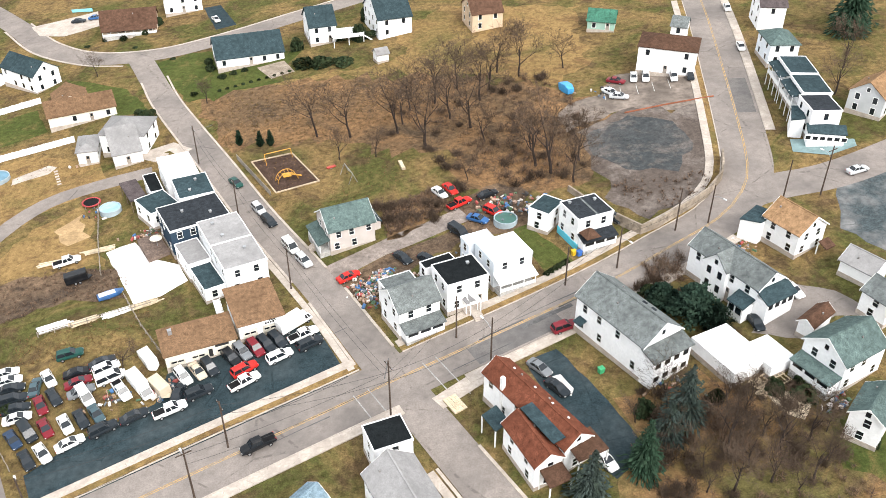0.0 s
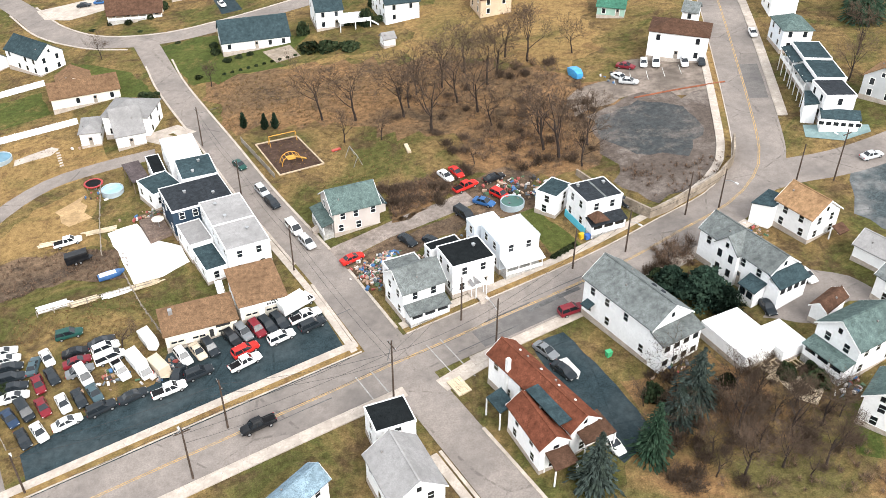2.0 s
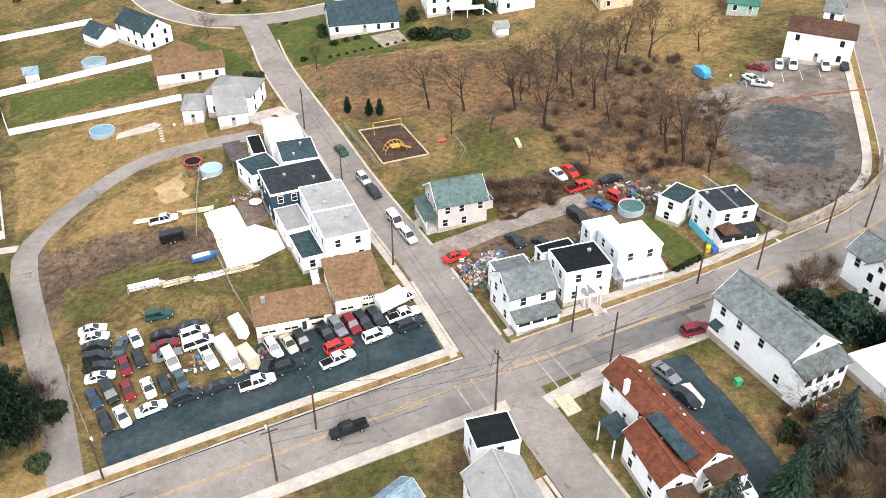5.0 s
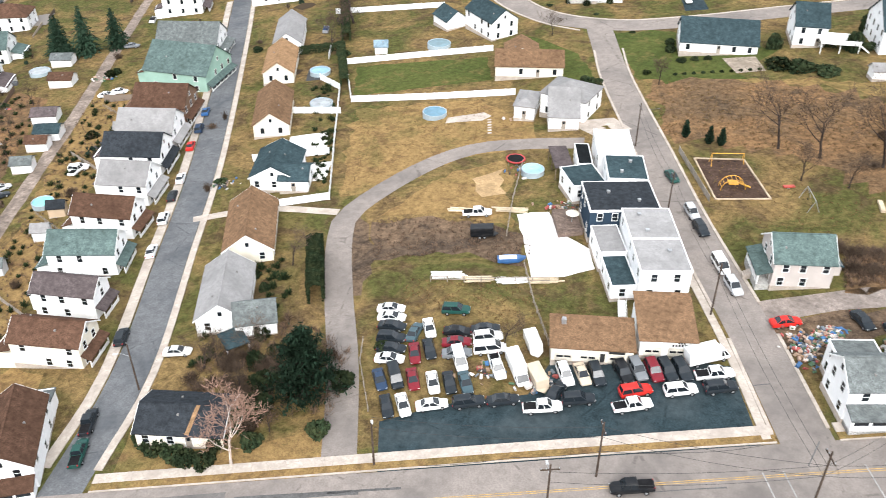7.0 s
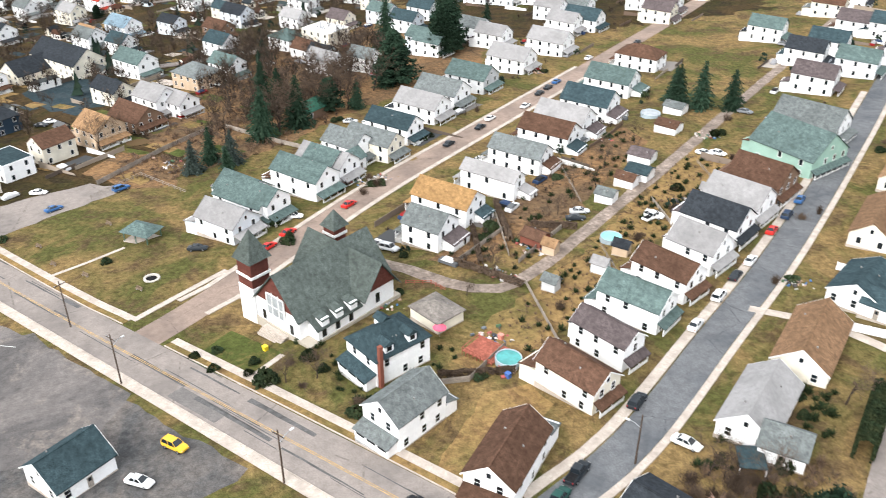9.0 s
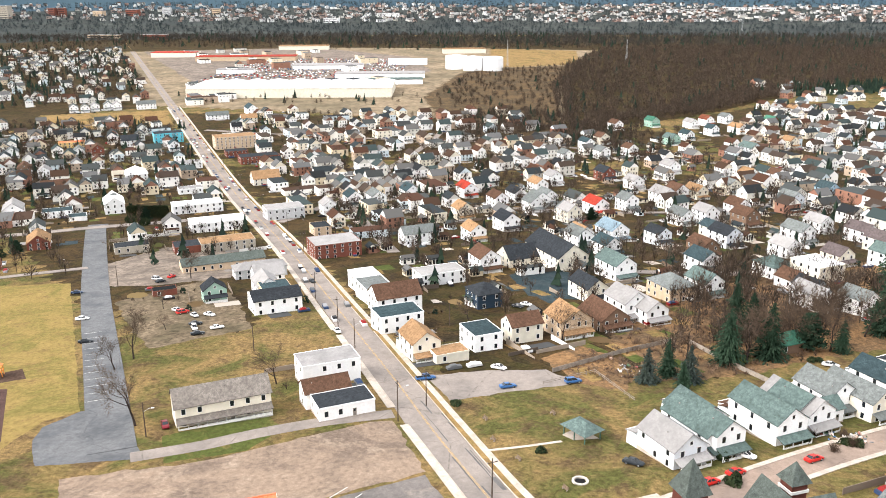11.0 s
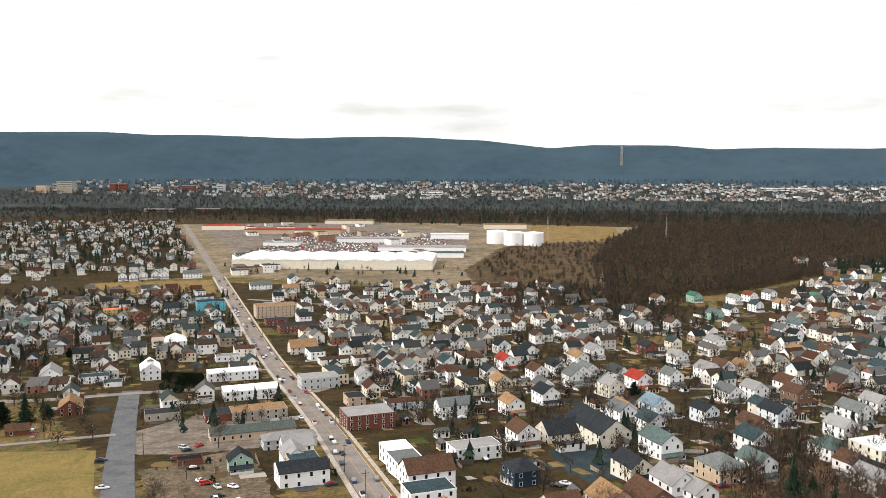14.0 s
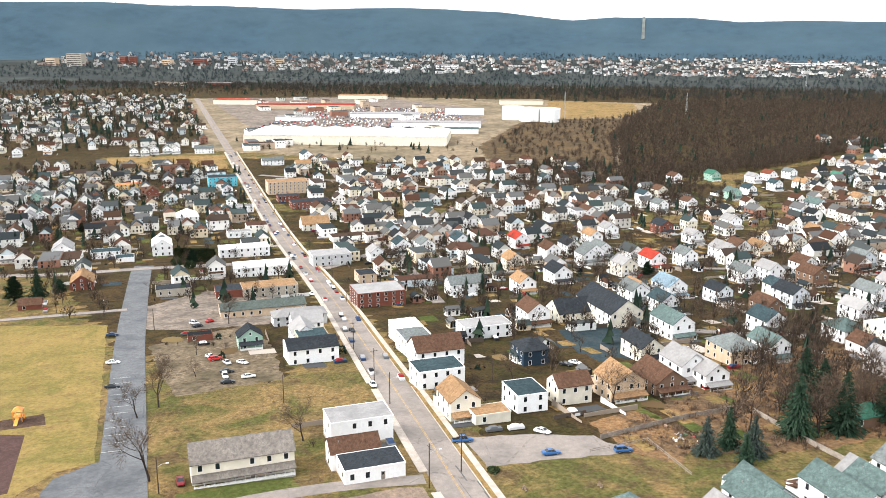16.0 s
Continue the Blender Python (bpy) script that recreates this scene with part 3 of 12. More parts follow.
CAR_KINDS = {
    "sedan": dict(hull=[(-2.35, 0.78, 0.4, 0.85), (-2.2, 0.88, 0.28, 0.98), (-1.4, 0.9, 0.25, 1.0), (0.9, 0.9, 0.25, 0.95), (1.9, 0.87, 0.27, 0.8), (2.35, 0.72, 0.38, 0.62)], cab=(-1.65, 1.1, 0.8, 0.93, -0.95, 0.3, 0.62, 1.42), roof=(-0.9, 0.22, 0.6), axles=(-1.4, 1.4)),
    "suv": dict(hull=[(-2.35, 0.85, 0.45, 1.02), (-2.25, 0.93, 0.35, 1.1), (0.9, 0.93, 0.33, 1.06), (1.9, 0.9, 0.35, 0.98), (2.35, 0.78, 0.45, 0.75)], cab=(-2.25, 1.05, 0.84, 1.04, -2.0, 0.35, 0.68, 1.72), roof=(-1.95, 0.28, 0.67), axles=(-1.4, 1.42)),
    "van": dict(hull=[(-2.55, 0.92, 0.45, 1.15), (1.4, 0.95, 0.35, 1.12), (2.2, 0.9, 0.38, 0.98), (2.55, 0.8, 0.45, 0.75)], cab=(-2.52, 1.75, 0.9, 1.1, -2.4, 0.85, 0.78, 1.95), roof=(-2.36, 0.8, 0.78), axles=(-1.55, 1.6)),
    "pickup": dict(hull=[(-2.8, 0.9, 0.5, 1.05), (-0.7, 0.94, 0.38, 1.08), (1.2, 0.94, 0.36, 1.08), (2.3, 0.9, 0.38, 1.0), (2.8, 0.8, 0.48, 0.8)], cab=(-0.75, 1.4, 0.85, 1.06, -0.6, 0.75, 0.68, 1.78), roof=(-0.57, 0.7, 0.67), axles=(-1.7, 1.75), bed=True),
    "box_truck": dict(hull=[(-3.2, 0.95, 0.55, 1.0), (1.9, 0.98, 0.45, 1.1), (2.9, 0.95, 0.45, 1.15), (3.25, 0.88, 0.5, 0.9)], cab=(1.75, 3.05, 0.92, 1.1, 1.8, 2.4, 0.82, 2.05), roof=(1.8, 2.38, 0.8), axles=(-2.0, 2.2), box=(-3.25, 1.65, 1.05, 1.02, 2.95)),
    "trailer": dict(hull=[(-2.2, 0.95, 0.5, 0.7), (2.1, 0.95, 0.5, 0.7), (2.9, 0.1, 0.5, 0.62)], axles=(-0.5, 0.35), box=(-2.2, 2.1, 1.0, 0.68, 2.35)),
}
CAR_MADE = {}
WHEEL = wheel_mesh()


def build_vehicle(kind, far):
    spec = CAR_KINDS[kind]
    C = new({"van": "minivan", "trailer": "cargo_trailer"}.get(kind, kind))
    C.empty_display_size = 0.3
    V, F = loft(spec["hull"])
    if "roof" in spec:
        x0, x1, w = spec["roof"]
        z = spec["cab"][7]
        v, f = frustum(x0 - 0.08, x1 + 0.1, w + 0.04, z - 0.03, x0 + 0.05, x1 - 0.05, w - 0.08, z + 0.05, at=len(V))
        V += v
        F += f
        c = spec["cab"]
        for s in (-1, 1):
            for t in (0.0, 0.5, 1.0):
                xb, xt = c[0] + (c[1] - c[0]) * t, c[4] + (c[5] - c[4]) * t
                v, f = frustum(xb - 0.05, xb + 0.05, 0.03, c[3], xt - 0.05, xt + 0.05, 0.03, c[7], at=len(V))
                V += [(p[0], p[1] + s * ((c[2] - 0.01) if k < 4 else (c[6] - 0.01)), p[2]) for k, p in enumerate(v)]
                F += f
    me = mesh_from("body", V, F, car_paint())
    for p in me.polygons:
        p.use_smooth = False
    child("body", me, C)
    if "cab" in spec:
        c = spec["cab"]
        v, f = frustum(*c)
        child("glazing", mesh_from("glazing", v, f, glass_mat()), C)
    if spec.get("bed"):
        child("bed_liner", boxes("bed_liner", [(-2.65, -0.85, -0.72, 0.72, 1.0, 1.085)], TYRE), C)
    if "box" in spec:
        x0, x1, w, z0, z1 = spec["box"]
        v, f = frustum(x0, x1, w, z0, x0, x1, w, z1 - 0.08)
        v2, f2 = frustum(x0, x1, w, z1 - 0.08, x0 + 0.1, x1 - 0.1, w - 0.1, z1, at=8)
        child("cargo_box", mesh_from("cargo_box", v + v2, f + f2, car_paint()), C)
    w = spec["hull"][1][1] - 0.1
    for ax in spec["axles"]:
        for s in (-1, 1):
            child("wheel", WHEEL, C, pose(ax, s * w, 0.33))
    if not far and kind != "trailer":
        xf, xb = spec["hull"][-1][0] - 0.08, spec["hull"][0][0] + 0.02
        head, tail = boxes("headlight", [(-0.12, 0.06, -0.16, 0.16, -0.07, 0.07)], LAMP_CLEAR), boxes("tail_light", [(-0.06, 0.1, -0.1, 0.1, -0.1, 0.1)], LAMP_RED)
        zf, zb = spec["hull"][-1][3] - 0.05, spec["hull"][0][3] - 0.1
        for s in (-1, 1):
            child("headlight", head, C, pose(xf, s * 0.58, zf))
            child("tail_light", tail, C, pose(xb, s * 0.68, zb))
    return C


def car(x, y, rot, kind="sedan", paint="white", group="", far=False):
    words = {"dark": "dark grey", "teal": "grey-teal", "navy": "dark blue", "green": "dark green"}.get(paint, paint)
    noun = {"suv": "sport utility car", "van": "minivan", "box_truck": "box truck", "pickup": "pickup truck", "trailer": "enclosed cargo trailer"}.get(kind, "sedan car")
    slope = Vector((-0.1014, -0.0201, 1)).normalized()
    fwd = Vector((math.cos(radians(rot)), math.sin(radians(rot)), 0))
    fwd = (fwd - slope * fwd.dot(slope)).normalized()
    left = slope.cross(fwd)
    m = Matrix((fwd, left, slope)).transposed().to_4x4()
    m.translation = (x, y, land(x, y) + 0.075)
    key = (kind, far)
    if key not in CAR_MADE:
        C = CAR_MADE[key] = build_vehicle(kind, far)
        C.matrix_basis = m
    else:
        C = copy_thing(CAR_MADE[key], m)
    for k in C.children:
        k.color = (*PAINTS[paint], 1)
    place = "parked in the sales lot" if "lot" in group else "parked beside the street" if group else "parked on open ground"
    return tagged(C, "%s %s %s" % (words, noun, place), {"sedan": "car", "suv": "car", "van": "van", "box_truck": "truck", "pickup": "pickup truck", "trailer": "trailer"}[kind], group)


BARK = shade("bark", (0.045, 0.035, 0.031), 0.95, 0.3, 5, 0.5)
TWIG = shade("twigs", (0.088, 0.063, 0.046), 0.95, 0.3, 3, 0.3, per_object=0.25)
PALE_TWIG = shade("pale_twigs", (0.3, 0.19, 0.145), 0.95, 0.2, 3, 0.3)
NEEDLES = shade("needles", (0.018, 0.036, 0.022), 0.9, 0.5, 2.5, 0.6, tint=(0.026, 0.045, 0.028), per_object=0.25)
BLUE_NEEDLES = shade("blue_needles", (0.042, 0.056, 0.05), 0.9, 0.5, 2.5, 0.6, tint=(0.028, 0.038, 0.028))
HEDGE = shade("hedge_leaves", (0.022, 0.034, 0.017), 0.9, 0.5, 3, 0.6, tint=(0.036, 0.044, 0.02), per_object=0.3)


def limb(V, F, p, q, r0, r1, n):
    d = (q - p).normalized()
    a = d.orthogonal().normalized()
    b = d.cross(a)
    s = len(V)
    for c, r in ((p, r0), (q, r1)):
        V += [c + (a * math.cos(2 * math.pi * i / n) + b * math.sin(2 * math.pi * i / n)) * r for i in range(n)]
    F += [(s + i, s + (i + 1) % n, s + n + (i + 1) % n, s + n + i) for i in range(n)]


def blade(V, F, p, q, r0, r1, turn):
    """A twig too fine to be round."""
    d = (q - p).normalized()
    a = d.orthogonal().normalized()
    a = a * math.cos(turn) + d.cross(a) * math.sin(turn)
    s = len(V)
    V += [p - a * r0, p + a * r0, q + a * r1, q - a * r1]
    F.append((s, s + 1, s + 2, s + 3))


def bare_tree(seed, height, spread=1.0, twig=TWIG, thin=0.024, depth=4, bark=None):
    """Trunk and limbs, and a crown of fine leafless twigs."""
    rnd = random.Random(seed)
    big, fine = ([], []), ([], [])

    def grow(p, d, length, r, level):
        steps = (4, 3, 3, 2, 2)[level]
        for k in range(steps):
            up = 0.1 if level < 3 else 0.04
            d = (d + Vector((rnd.gauss(0, 0.13), rnd.gauss(0, 0.13), rnd.gauss(up, 0.09)))).normalized()
            q = p + d * (length / steps)
            r2 = max(thin * 0.7, r * 0.82)
            if level < 3:
                limb(*(big if level < 2 else fine), p, q, r, r2, 6 if level < 1 else 4 if level < 2 else 3)
            else:
                blade(*fine, p, q, r, r2, rnd.uniform(0, 3.14))
            p, r = q, r2
            if level < depth and k >= (1 if level < 2 else 0):
                for _ in range(3 if level == 3 else 2):
                    side = Vector((rnd.gauss(0, 1), rnd.gauss(0, 1), rnd.gauss(0.1, 0.4)))
                    side = (side - d * side.dot(d)).normalized()
                    ang = rnd.uniform(0.45, 0.95)
                    nd = (d * math.cos(ang) + side * math.sin(ang) * spread).normalized()
                    grow(p, nd, length * rnd.uniform(0.5, 0.72), max(thin, r * 0.55), level + 1)

    grow(Vector((0, 0, -0.5)), Vector((0, 0, 1)), height * 0.48, height * 0.02, 0)
    return mesh_from("trunk", *big, bark or BARK), mesh_from("crown", *fine, twig)


def conifer(seed, height, radius, material, droop=0.25, shape=0.8, ragged=0.2):
    """A tapered trunk with whorls of needle-covered branches, ragged at the edge."""
    rnd = random.Random(seed)
    T = ([], [])
    limb(*T, Vector((0, 0, -0.4)), Vector((0, 0, height)), height * 0.018, 0.03, 6)
    V, F = [], []
    z = height * 0.06
    while z < height * 0.985:
        f = 1 - z / height
        reach = radius * (f ** shape) * rnd.uniform(1 - ragged, 1 + ragged) + 0.2
        n = max(4, int(5 + 8 * f))
        turn = rnd.uniform(0, 6)
        for i in range(n):
            a = turn + 2 * math.pi * (i + rnd.random() * 0.8) / n
            L = reach * rnd.uniform(1 - 1.6 * ragged, 1 + ragged)
            d, s = Vector((math.cos(a), math.sin(a), 0)), Vector((-math.sin(a), math.cos(a), 0))
            segs = 4
            for k in range(segs):
                t0, t1 = k / segs, (k + 1.3) / segs
                for _ in range(3):
                    side = s * rnd.uniform(-0.38, 0.38) * L * t0
                    p = Vector((0, 0, z)) + d * L * t0 + side + Vector((0, 0, -droop * L * t0 * t0 + rnd.uniform(-0.15, 0.15)))
                    q = Vector((0, 0, z)) + d * L * min(t1, 1.08) + side * 1.3 + Vector((0, 0, -droop * L * t1 * t1 + rnd.uniform(-0.2, 0.15)))
                    w = (0.09 + 0.055 * L) * (1 - 0.5 * t0) * rnd.uniform(0.5, 1.4)
                    c = len(V)
                    V += [p, (p + q) / 2 + s * w + Vector((0, 0, rnd.uniform(-0.3, 0.05))), q, (p + q) / 2 - s * w + Vector((0, 0, rnd.uniform(-0.3, 0.05)))]
                    F += [(c, c + 1, c + 2), (c, c + 2, c + 3)]
        z += height * 0.024 + 0.06
    return mesh_from("trunk", *T, BARK), mesh_from("crown", V, F, material)


def shrub_mesh(seed, r, h, material, count=420, leaf=0.2):
    """Many small leaf clumps in a rough mound."""
    rnd = random.Random(seed)
    V, F = [], []
    for _ in range(count):
        a, u = rnd.uniform(0, 2 * math.pi), rnd.random()
        zz = rnd.random()
        q = (0.62 + 0.42 * rnd.random()) * r * math.sqrt(max(0.05, 1 - (zz - 0.35) ** 2 * 1.9)) * (1 + 0.18 * math.sin(3 * a + seed))
        c = Vector((q * math.cos(a), q * math.sin(a), zz * h))
        e1 = Vector((rnd.gauss(0, 1), rnd.gauss(0, 1), rnd.gauss(0, 1))).normalized() * leaf * rnd.uniform(0.6, 1.4)
        e2 = e1.orthogonal().normalized() * leaf
        s = len(V)
        V += [c - e1, c + e2, c + e1, c - e2]
        F += [(s, s + 1, s + 2, s + 3)]
    return mesh_from("foliage", V, F, material)


def brush_mesh(seed):
    """Leafless stems that fan out from the root."""
    rnd = random.Random(seed)
    V, F = [], []
    for _ in range(110):
        a, t = rnd.uniform(0, 2 * math.pi), rnd.uniform(0.1, 0.95)
        p = Vector((rnd.gauss(0, 0.3), rnd.gauss(0, 0.3), 0))
        d = Vector((math.cos(a) * t, math.sin(a) * t, 1)).normalized()
        q = p + d * rnd.uniform(0.5, 1.1)
        blade(V, F, p, q, 0.018, 0.01, rnd.uniform(0, 3.14))
        for _ in range(4):
            e = (d + Vector((rnd.gauss(0, 0.6), rnd.gauss(0, 0.6), rnd.gauss(0, 0.35)))).normalized()
            s = p + (q - p) * rnd.uniform(0.35, 0.95)
            blade(V, F, s, s + e * rnd.uniform(0.2, 0.55), 0.013, 0.008, rnd.uniform(0, 3.14))
    return mesh_from("stems", V, F, TWIG)


def pine_mesh(seed, height, radius, material):
    """Irregular tiers of limbs, each with tufts of needles; gaps between them."""
    rnd = random.Random(seed)
    T, V, F = ([], []), [], []
    limb(*T, Vector((0, 0, -0.4)), Vector((0, 0, height * 0.95)), height * 0.02, 0.04, 6)
    for i in range(84):
        f = (i + rnd.random()) / 84
        z = height * (0.08 + 0.9 * f)
        reach = radius * max(0.16, (1 - f) ** 0.62) * rnd.uniform(0.6, 1.12)
        a = i * 2.4 + rnd.uniform(-0.5, 0.5)
        d = Vector((math.cos(a), math.sin(a), rnd.uniform(0.0, 0.3)))
        p = Vector((0, 0, z))
        limb(*T, p, p + d * reach * 0.9, 0.05 + 0.012 * reach, 0.03, 3)
        for k in range(6):
            u = 0.3 + 0.14 * k + rnd.uniform(-0.05, 0.05)
            c = p + d * reach * u + Vector((rnd.gauss(0, 0.3), rnd.gauss(0, 0.3), rnd.gauss(0.05, 0.12)))
            s = (0.45 + 0.1 * reach) * rnd.uniform(0.7, 1.2)
            for _ in range(16):
                q = c + Vector((rnd.gauss(0, 0.55) * s, rnd.gauss(0, 0.55) * s, rnd.gauss(0, 0.22) * s))
                e = Vector((rnd.gauss(0, 1), rnd.gauss(0, 1), rnd.gauss(0.3, 0.6))).normalized() * rnd.uniform(0.26, 0.5)
                o = e.orthogonal().normalized() * 0.2
                n = len(V)
                V += [q - e, q + o, q + e, q - o]
                F.append((n, n + 1, n + 2, n + 3))
    return mesh_from("trunk", *T, BARK), mesh_from("crown", V, F, material)


TREE_MADE = {}


def tree(x, y, kind, scale=1.0, rot=0.0, label="", variant=0):
    key = (kind, variant)
    if key not in TREE_MADE:
        if kind == "bare":
            TREE_MADE[key] = bare_tree(11 + variant, 14.0, 1.0 + 0.12 * (variant % 3))
        elif kind == "light":
            TREE_MADE[key] = bare_tree(91 + variant, 13.0, 1.1, TWIG, 0.07, 3)
        elif kind == "yew":
            TREE_MADE[key] = pine_mesh(81 + variant, 6.4, 4.6, shade("yew_needles", (0.018, 0.034, 0.024), 0.9, 0.45, 2.5, 0.6, tint=(0.026, 0.044, 0.03)))
        elif kind == "pale":
            TREE_MADE[key] = bare_tree(71 + variant, 9.5, 1.35, PALE_TWIG, 0.026, 4, shade("pale_bark", (0.5, 0.43, 0.38), 0.9, 0.2, 4, 0.5))
        elif kind == "spruce":
            TREE_MADE[key] = conifer(31 + variant, 12.0, 3.1, NEEDLES, 0.32, 0.85, 0.34)
        elif kind == "blue_spruce":
            TREE_MADE[key] = conifer(41 + variant, 11.0, 3.1, BLUE_NEEDLES, 0.36, 0.9, 0.4)
        elif kind == "pine":
            TREE_MADE[key] = pine_mesh(51 + variant, 12.0, 5.6, NEEDLES)
        elif kind == "cypress":
            TREE_MADE[key] = conifer(61 + variant, 4.0, 0.65, NEEDLES, -0.9)
    names = {"bare": "bare_tree", "light": "bare_tree", "yew": "yew_tree", "pale": "bare_tree", "spruce": "spruce_tree", "blue_spruce": "spruce_tree", "pine": "pine_tree", "cypress": "columnar_evergreen"}
    text = {"bare": "leafless brown tree with fine twigs", "light": "leafless brown tree with open crown", "yew": "broad dark green yew beside the house", "pale": "leafless tree with pale bark and open crown", "spruce": "tall dark green spruce tree", "blue_spruce": "blue-green spruce with drooping branches", "pine": "broad dark green pine tree", "cypress": "narrow dark evergreen on the lawn"}
    E = empty(names[kind], pose(x, y, land(x, y), 0, 0, rot) @ Matrix.Scale(scale, 4), label or text[kind], "tree")
    trunk, crown = TREE_MADE[key]
    child("trunk", trunk, E)
    child("crown", crown, E)
    return E


def shrub(x, y, r=1.0, h=1.2, bare=False, seed=0):
    key = ("shrub", bare, seed % 3)
    if key not in TREE_MADE:
        TREE_MADE[key] = brush_mesh(seed % 3 + 5) if bare else shrub_mesh(seed % 3 + 5, 1.0, 1.0, HEDGE, 420, 0.16)
    ob = new("shrub", TREE_MADE[key])
    ob.matrix_world = pose(x, y, land(x, y) - 0.1, 0, 0, seed * 37) @ Matrix.Diagonal((r, r, h, 1))
    return tagged(ob, "leafless brown shrub beside the yard" if bare else "clipped dark green shrub beside the house", "shrub")


def utility_pole(x, y, h=11.0, arm=True, lamp=0.0, rot=27.0, lean=0.0):
    E = empty("utility_pole", pose(x, y, land(x, y), lean, 0, rot), "brown wooden utility pole beside the road", "pole", "utility poles")
    V, F = [], []
    limb(V, F, Vector((0, 0, -0.5)), Vector((0, 0, h)), 0.17, 0.11, 8)
    F.append(tuple(range(8, 16)))
    child("pole", mesh_from("pole", V, F, POLE), E)
    if arm:
        child("crossarm", boxes("crossarm", [(-0.07, 0.07, -1.2, 1.2, h - 1.0, h - 0.86)], POLE), E)
        ins = boxes("insulator", [(-0.05, 0.05, -0.05, 0.05, 0, 0.2)], STEEL)
        for q in (-1.1, 0.5, 1.1):
            child("insulator", ins, E, pose(0, q, h - 0.86))
    if lamp:
        V, F = [], []
        limb(V, F, Vector((0, 0, h - 2.5)), Vector((lamp * 0.55, 0, h - 1.9)), 0.05, 0.05, 6)
        limb(V, F, Vector((lamp * 0.55, 0, h - 1.9)), Vector((lamp, 0, h - 1.8)), 0.05, 0.05, 6)
        A = child("lamp_arm", mesh_from("lamp_arm", V, F, STEEL), E)
        child("lamp_head", boxes("lamp_head", [(lamp - 0.1, lamp + 0.6, -0.16, 0.16, h - 1.9, h - 1.74)], shade("lamp_head_paint", (0.6, 0.6, 0.6), 0.5)), A)
    return E


def fence(name, pts, h, material, label, board=True, step=2.4):
    """A fence along a plan line: posts and panels, each a part."""
    E = empty(name, pose(pts[0][0], pts[0][1], 0), label, "fence")
    inv = Matrix.Translation((-pts[0][0], -pts[0][1], 0))
    post = boxes("post", [(-0.07, 0.07, -0.07, 0.07, -0.3, h + 0.12)], material)
    for a, b in zip(pts, pts[1:]):
        a, b = np.array(a, float), np.array(b, float)
        L = np.linalg.norm(b - a)
        n = max(1, round(L / step))
        for i in range(n):
            p, q = a + (b - a) * i / n, a + (b - a) * (i + 1) / n
            child("post", post, E, inv @ pose(p[0], p[1], land(*p)))
            zp, zq = land(*p), land(*q)
            d = (q - p) / np.linalg.norm(q - p)
            nrm = np.array((-d[1], d[0])) * 0.03
            V, F = [], []
            for z0, z1 in (((0.08, h),) if board else ((h * 0.45, h * 0.55), (h * 0.88, h * 0.98))):
                s = len(V)
                for c, z in ((p, zp), (q, zq)):
                    for e in (nrm, -nrm):
                        V += [(c[0] + e[0] - pts[0][0], c[1] + e[1] - pts[0][1], z + z0), (c[0] + e[0] - pts[0][0], c[1] + e[1] - pts[0][1], z + z1)]
                F += [tuple(s + k for k in f) for f in ((0, 4, 5, 1), (2, 3, 7, 6), (1, 5, 7, 3), (0, 2, 6, 4), (0, 1, 3, 2), (4, 6, 7, 5))]
            child("panel" if board else "rail", mesh_from("panel", V, F, material), E)
    return E


def pool(x, y, r, water=(0.05, 0.2, 0.26), wall=(0.35, 0.42, 0.46)):
    E = empty("above_ground_pool", pose(x, y, land(x, y)), "round above-ground swimming pool in the yard", "pool")
    n = 28
    ring = [(math.cos(2 * math.pi * i / n), math.sin(2 * math.pi * i / n)) for i in range(n)]
    V = [(c * q, s * q, z) for q, z in ((r, -0.3), (r, 1.2), (r - 0.18, 1.2), (r - 0.18, 0.9)) for c, s in ring]
    F = [(k * n + i, k * n + (i + 1) % n, (k + 1) * n + (i + 1) % n, (k + 1) * n + i) for k in range(3) for i in range(n)]
    child("pool_wall", mesh_from("pool_wall", V, F, shade("pool_wall_%d" % (wall[0] * 100), wall, 0.6, 0.1)), E)
    me = mesh_from("pool_cover", [(c * (r - 0.19), s * (r - 0.19), 1.0) for c, s in ring], [tuple(range(n))], shade("pool_cover_%d_%d" % (water[0] * 100, water[1] * 100), water, 0.35, 0.15, 1.0, 0.4, 0.1))
    child("pool_cover", me, E)
    return E

# ---- the ground, the roads and the pavements ----
def ground_sheet():
    xs, ys = GRID_X, GRID_Y
    V = [(x, y, land(x, y)) for y in ys for x in xs]
    n = len(xs)
    F = [(j * n + i, j * n + i + 1, (j + 1) * n + i + 1, (j + 1) * n + i) for j in range(len(ys) - 1) for i in range(n - 1)]
    me = mesh_from("ground", V, F, GRASS)
    me.shade_smooth()
    return structure("ground", me, "rough winter grass and bare earth on a gentle hillside", "ground")


ground_sheet()
AVENUE = [(-2300, -962), (-1406, -535), (-1073, -376), (-629, -166), (-459, -88), (-280, -14), (-202, 17), (-92, 65), (-4, 102.7), (41, 121.5), (58, 130.5), (69.5, 137), (77.5, 145), (82.5, 155), (88, 176), (92, 193), (98, 219), (103, 243), (113, 300), (125, 380)]
strip("road_avenue", AVENUE, 10.5, 0.05, ASPHALT, label="worn grey asphalt avenue with patched cracks", category="road")
for s in (-0.16, 0.16):
    strip("road_line", AVENUE, 0.13, 0.062, YELLOW, side=s, thick=0.02, label="faded double yellow centre line", category="road marking")
SIDE_STREET = [(24, 66), (14, 87), (5, 106), (-6.5, 131), (-22, 162), (-32, 184), (-49, 221), (-60, 249), (-63.5, 258)]
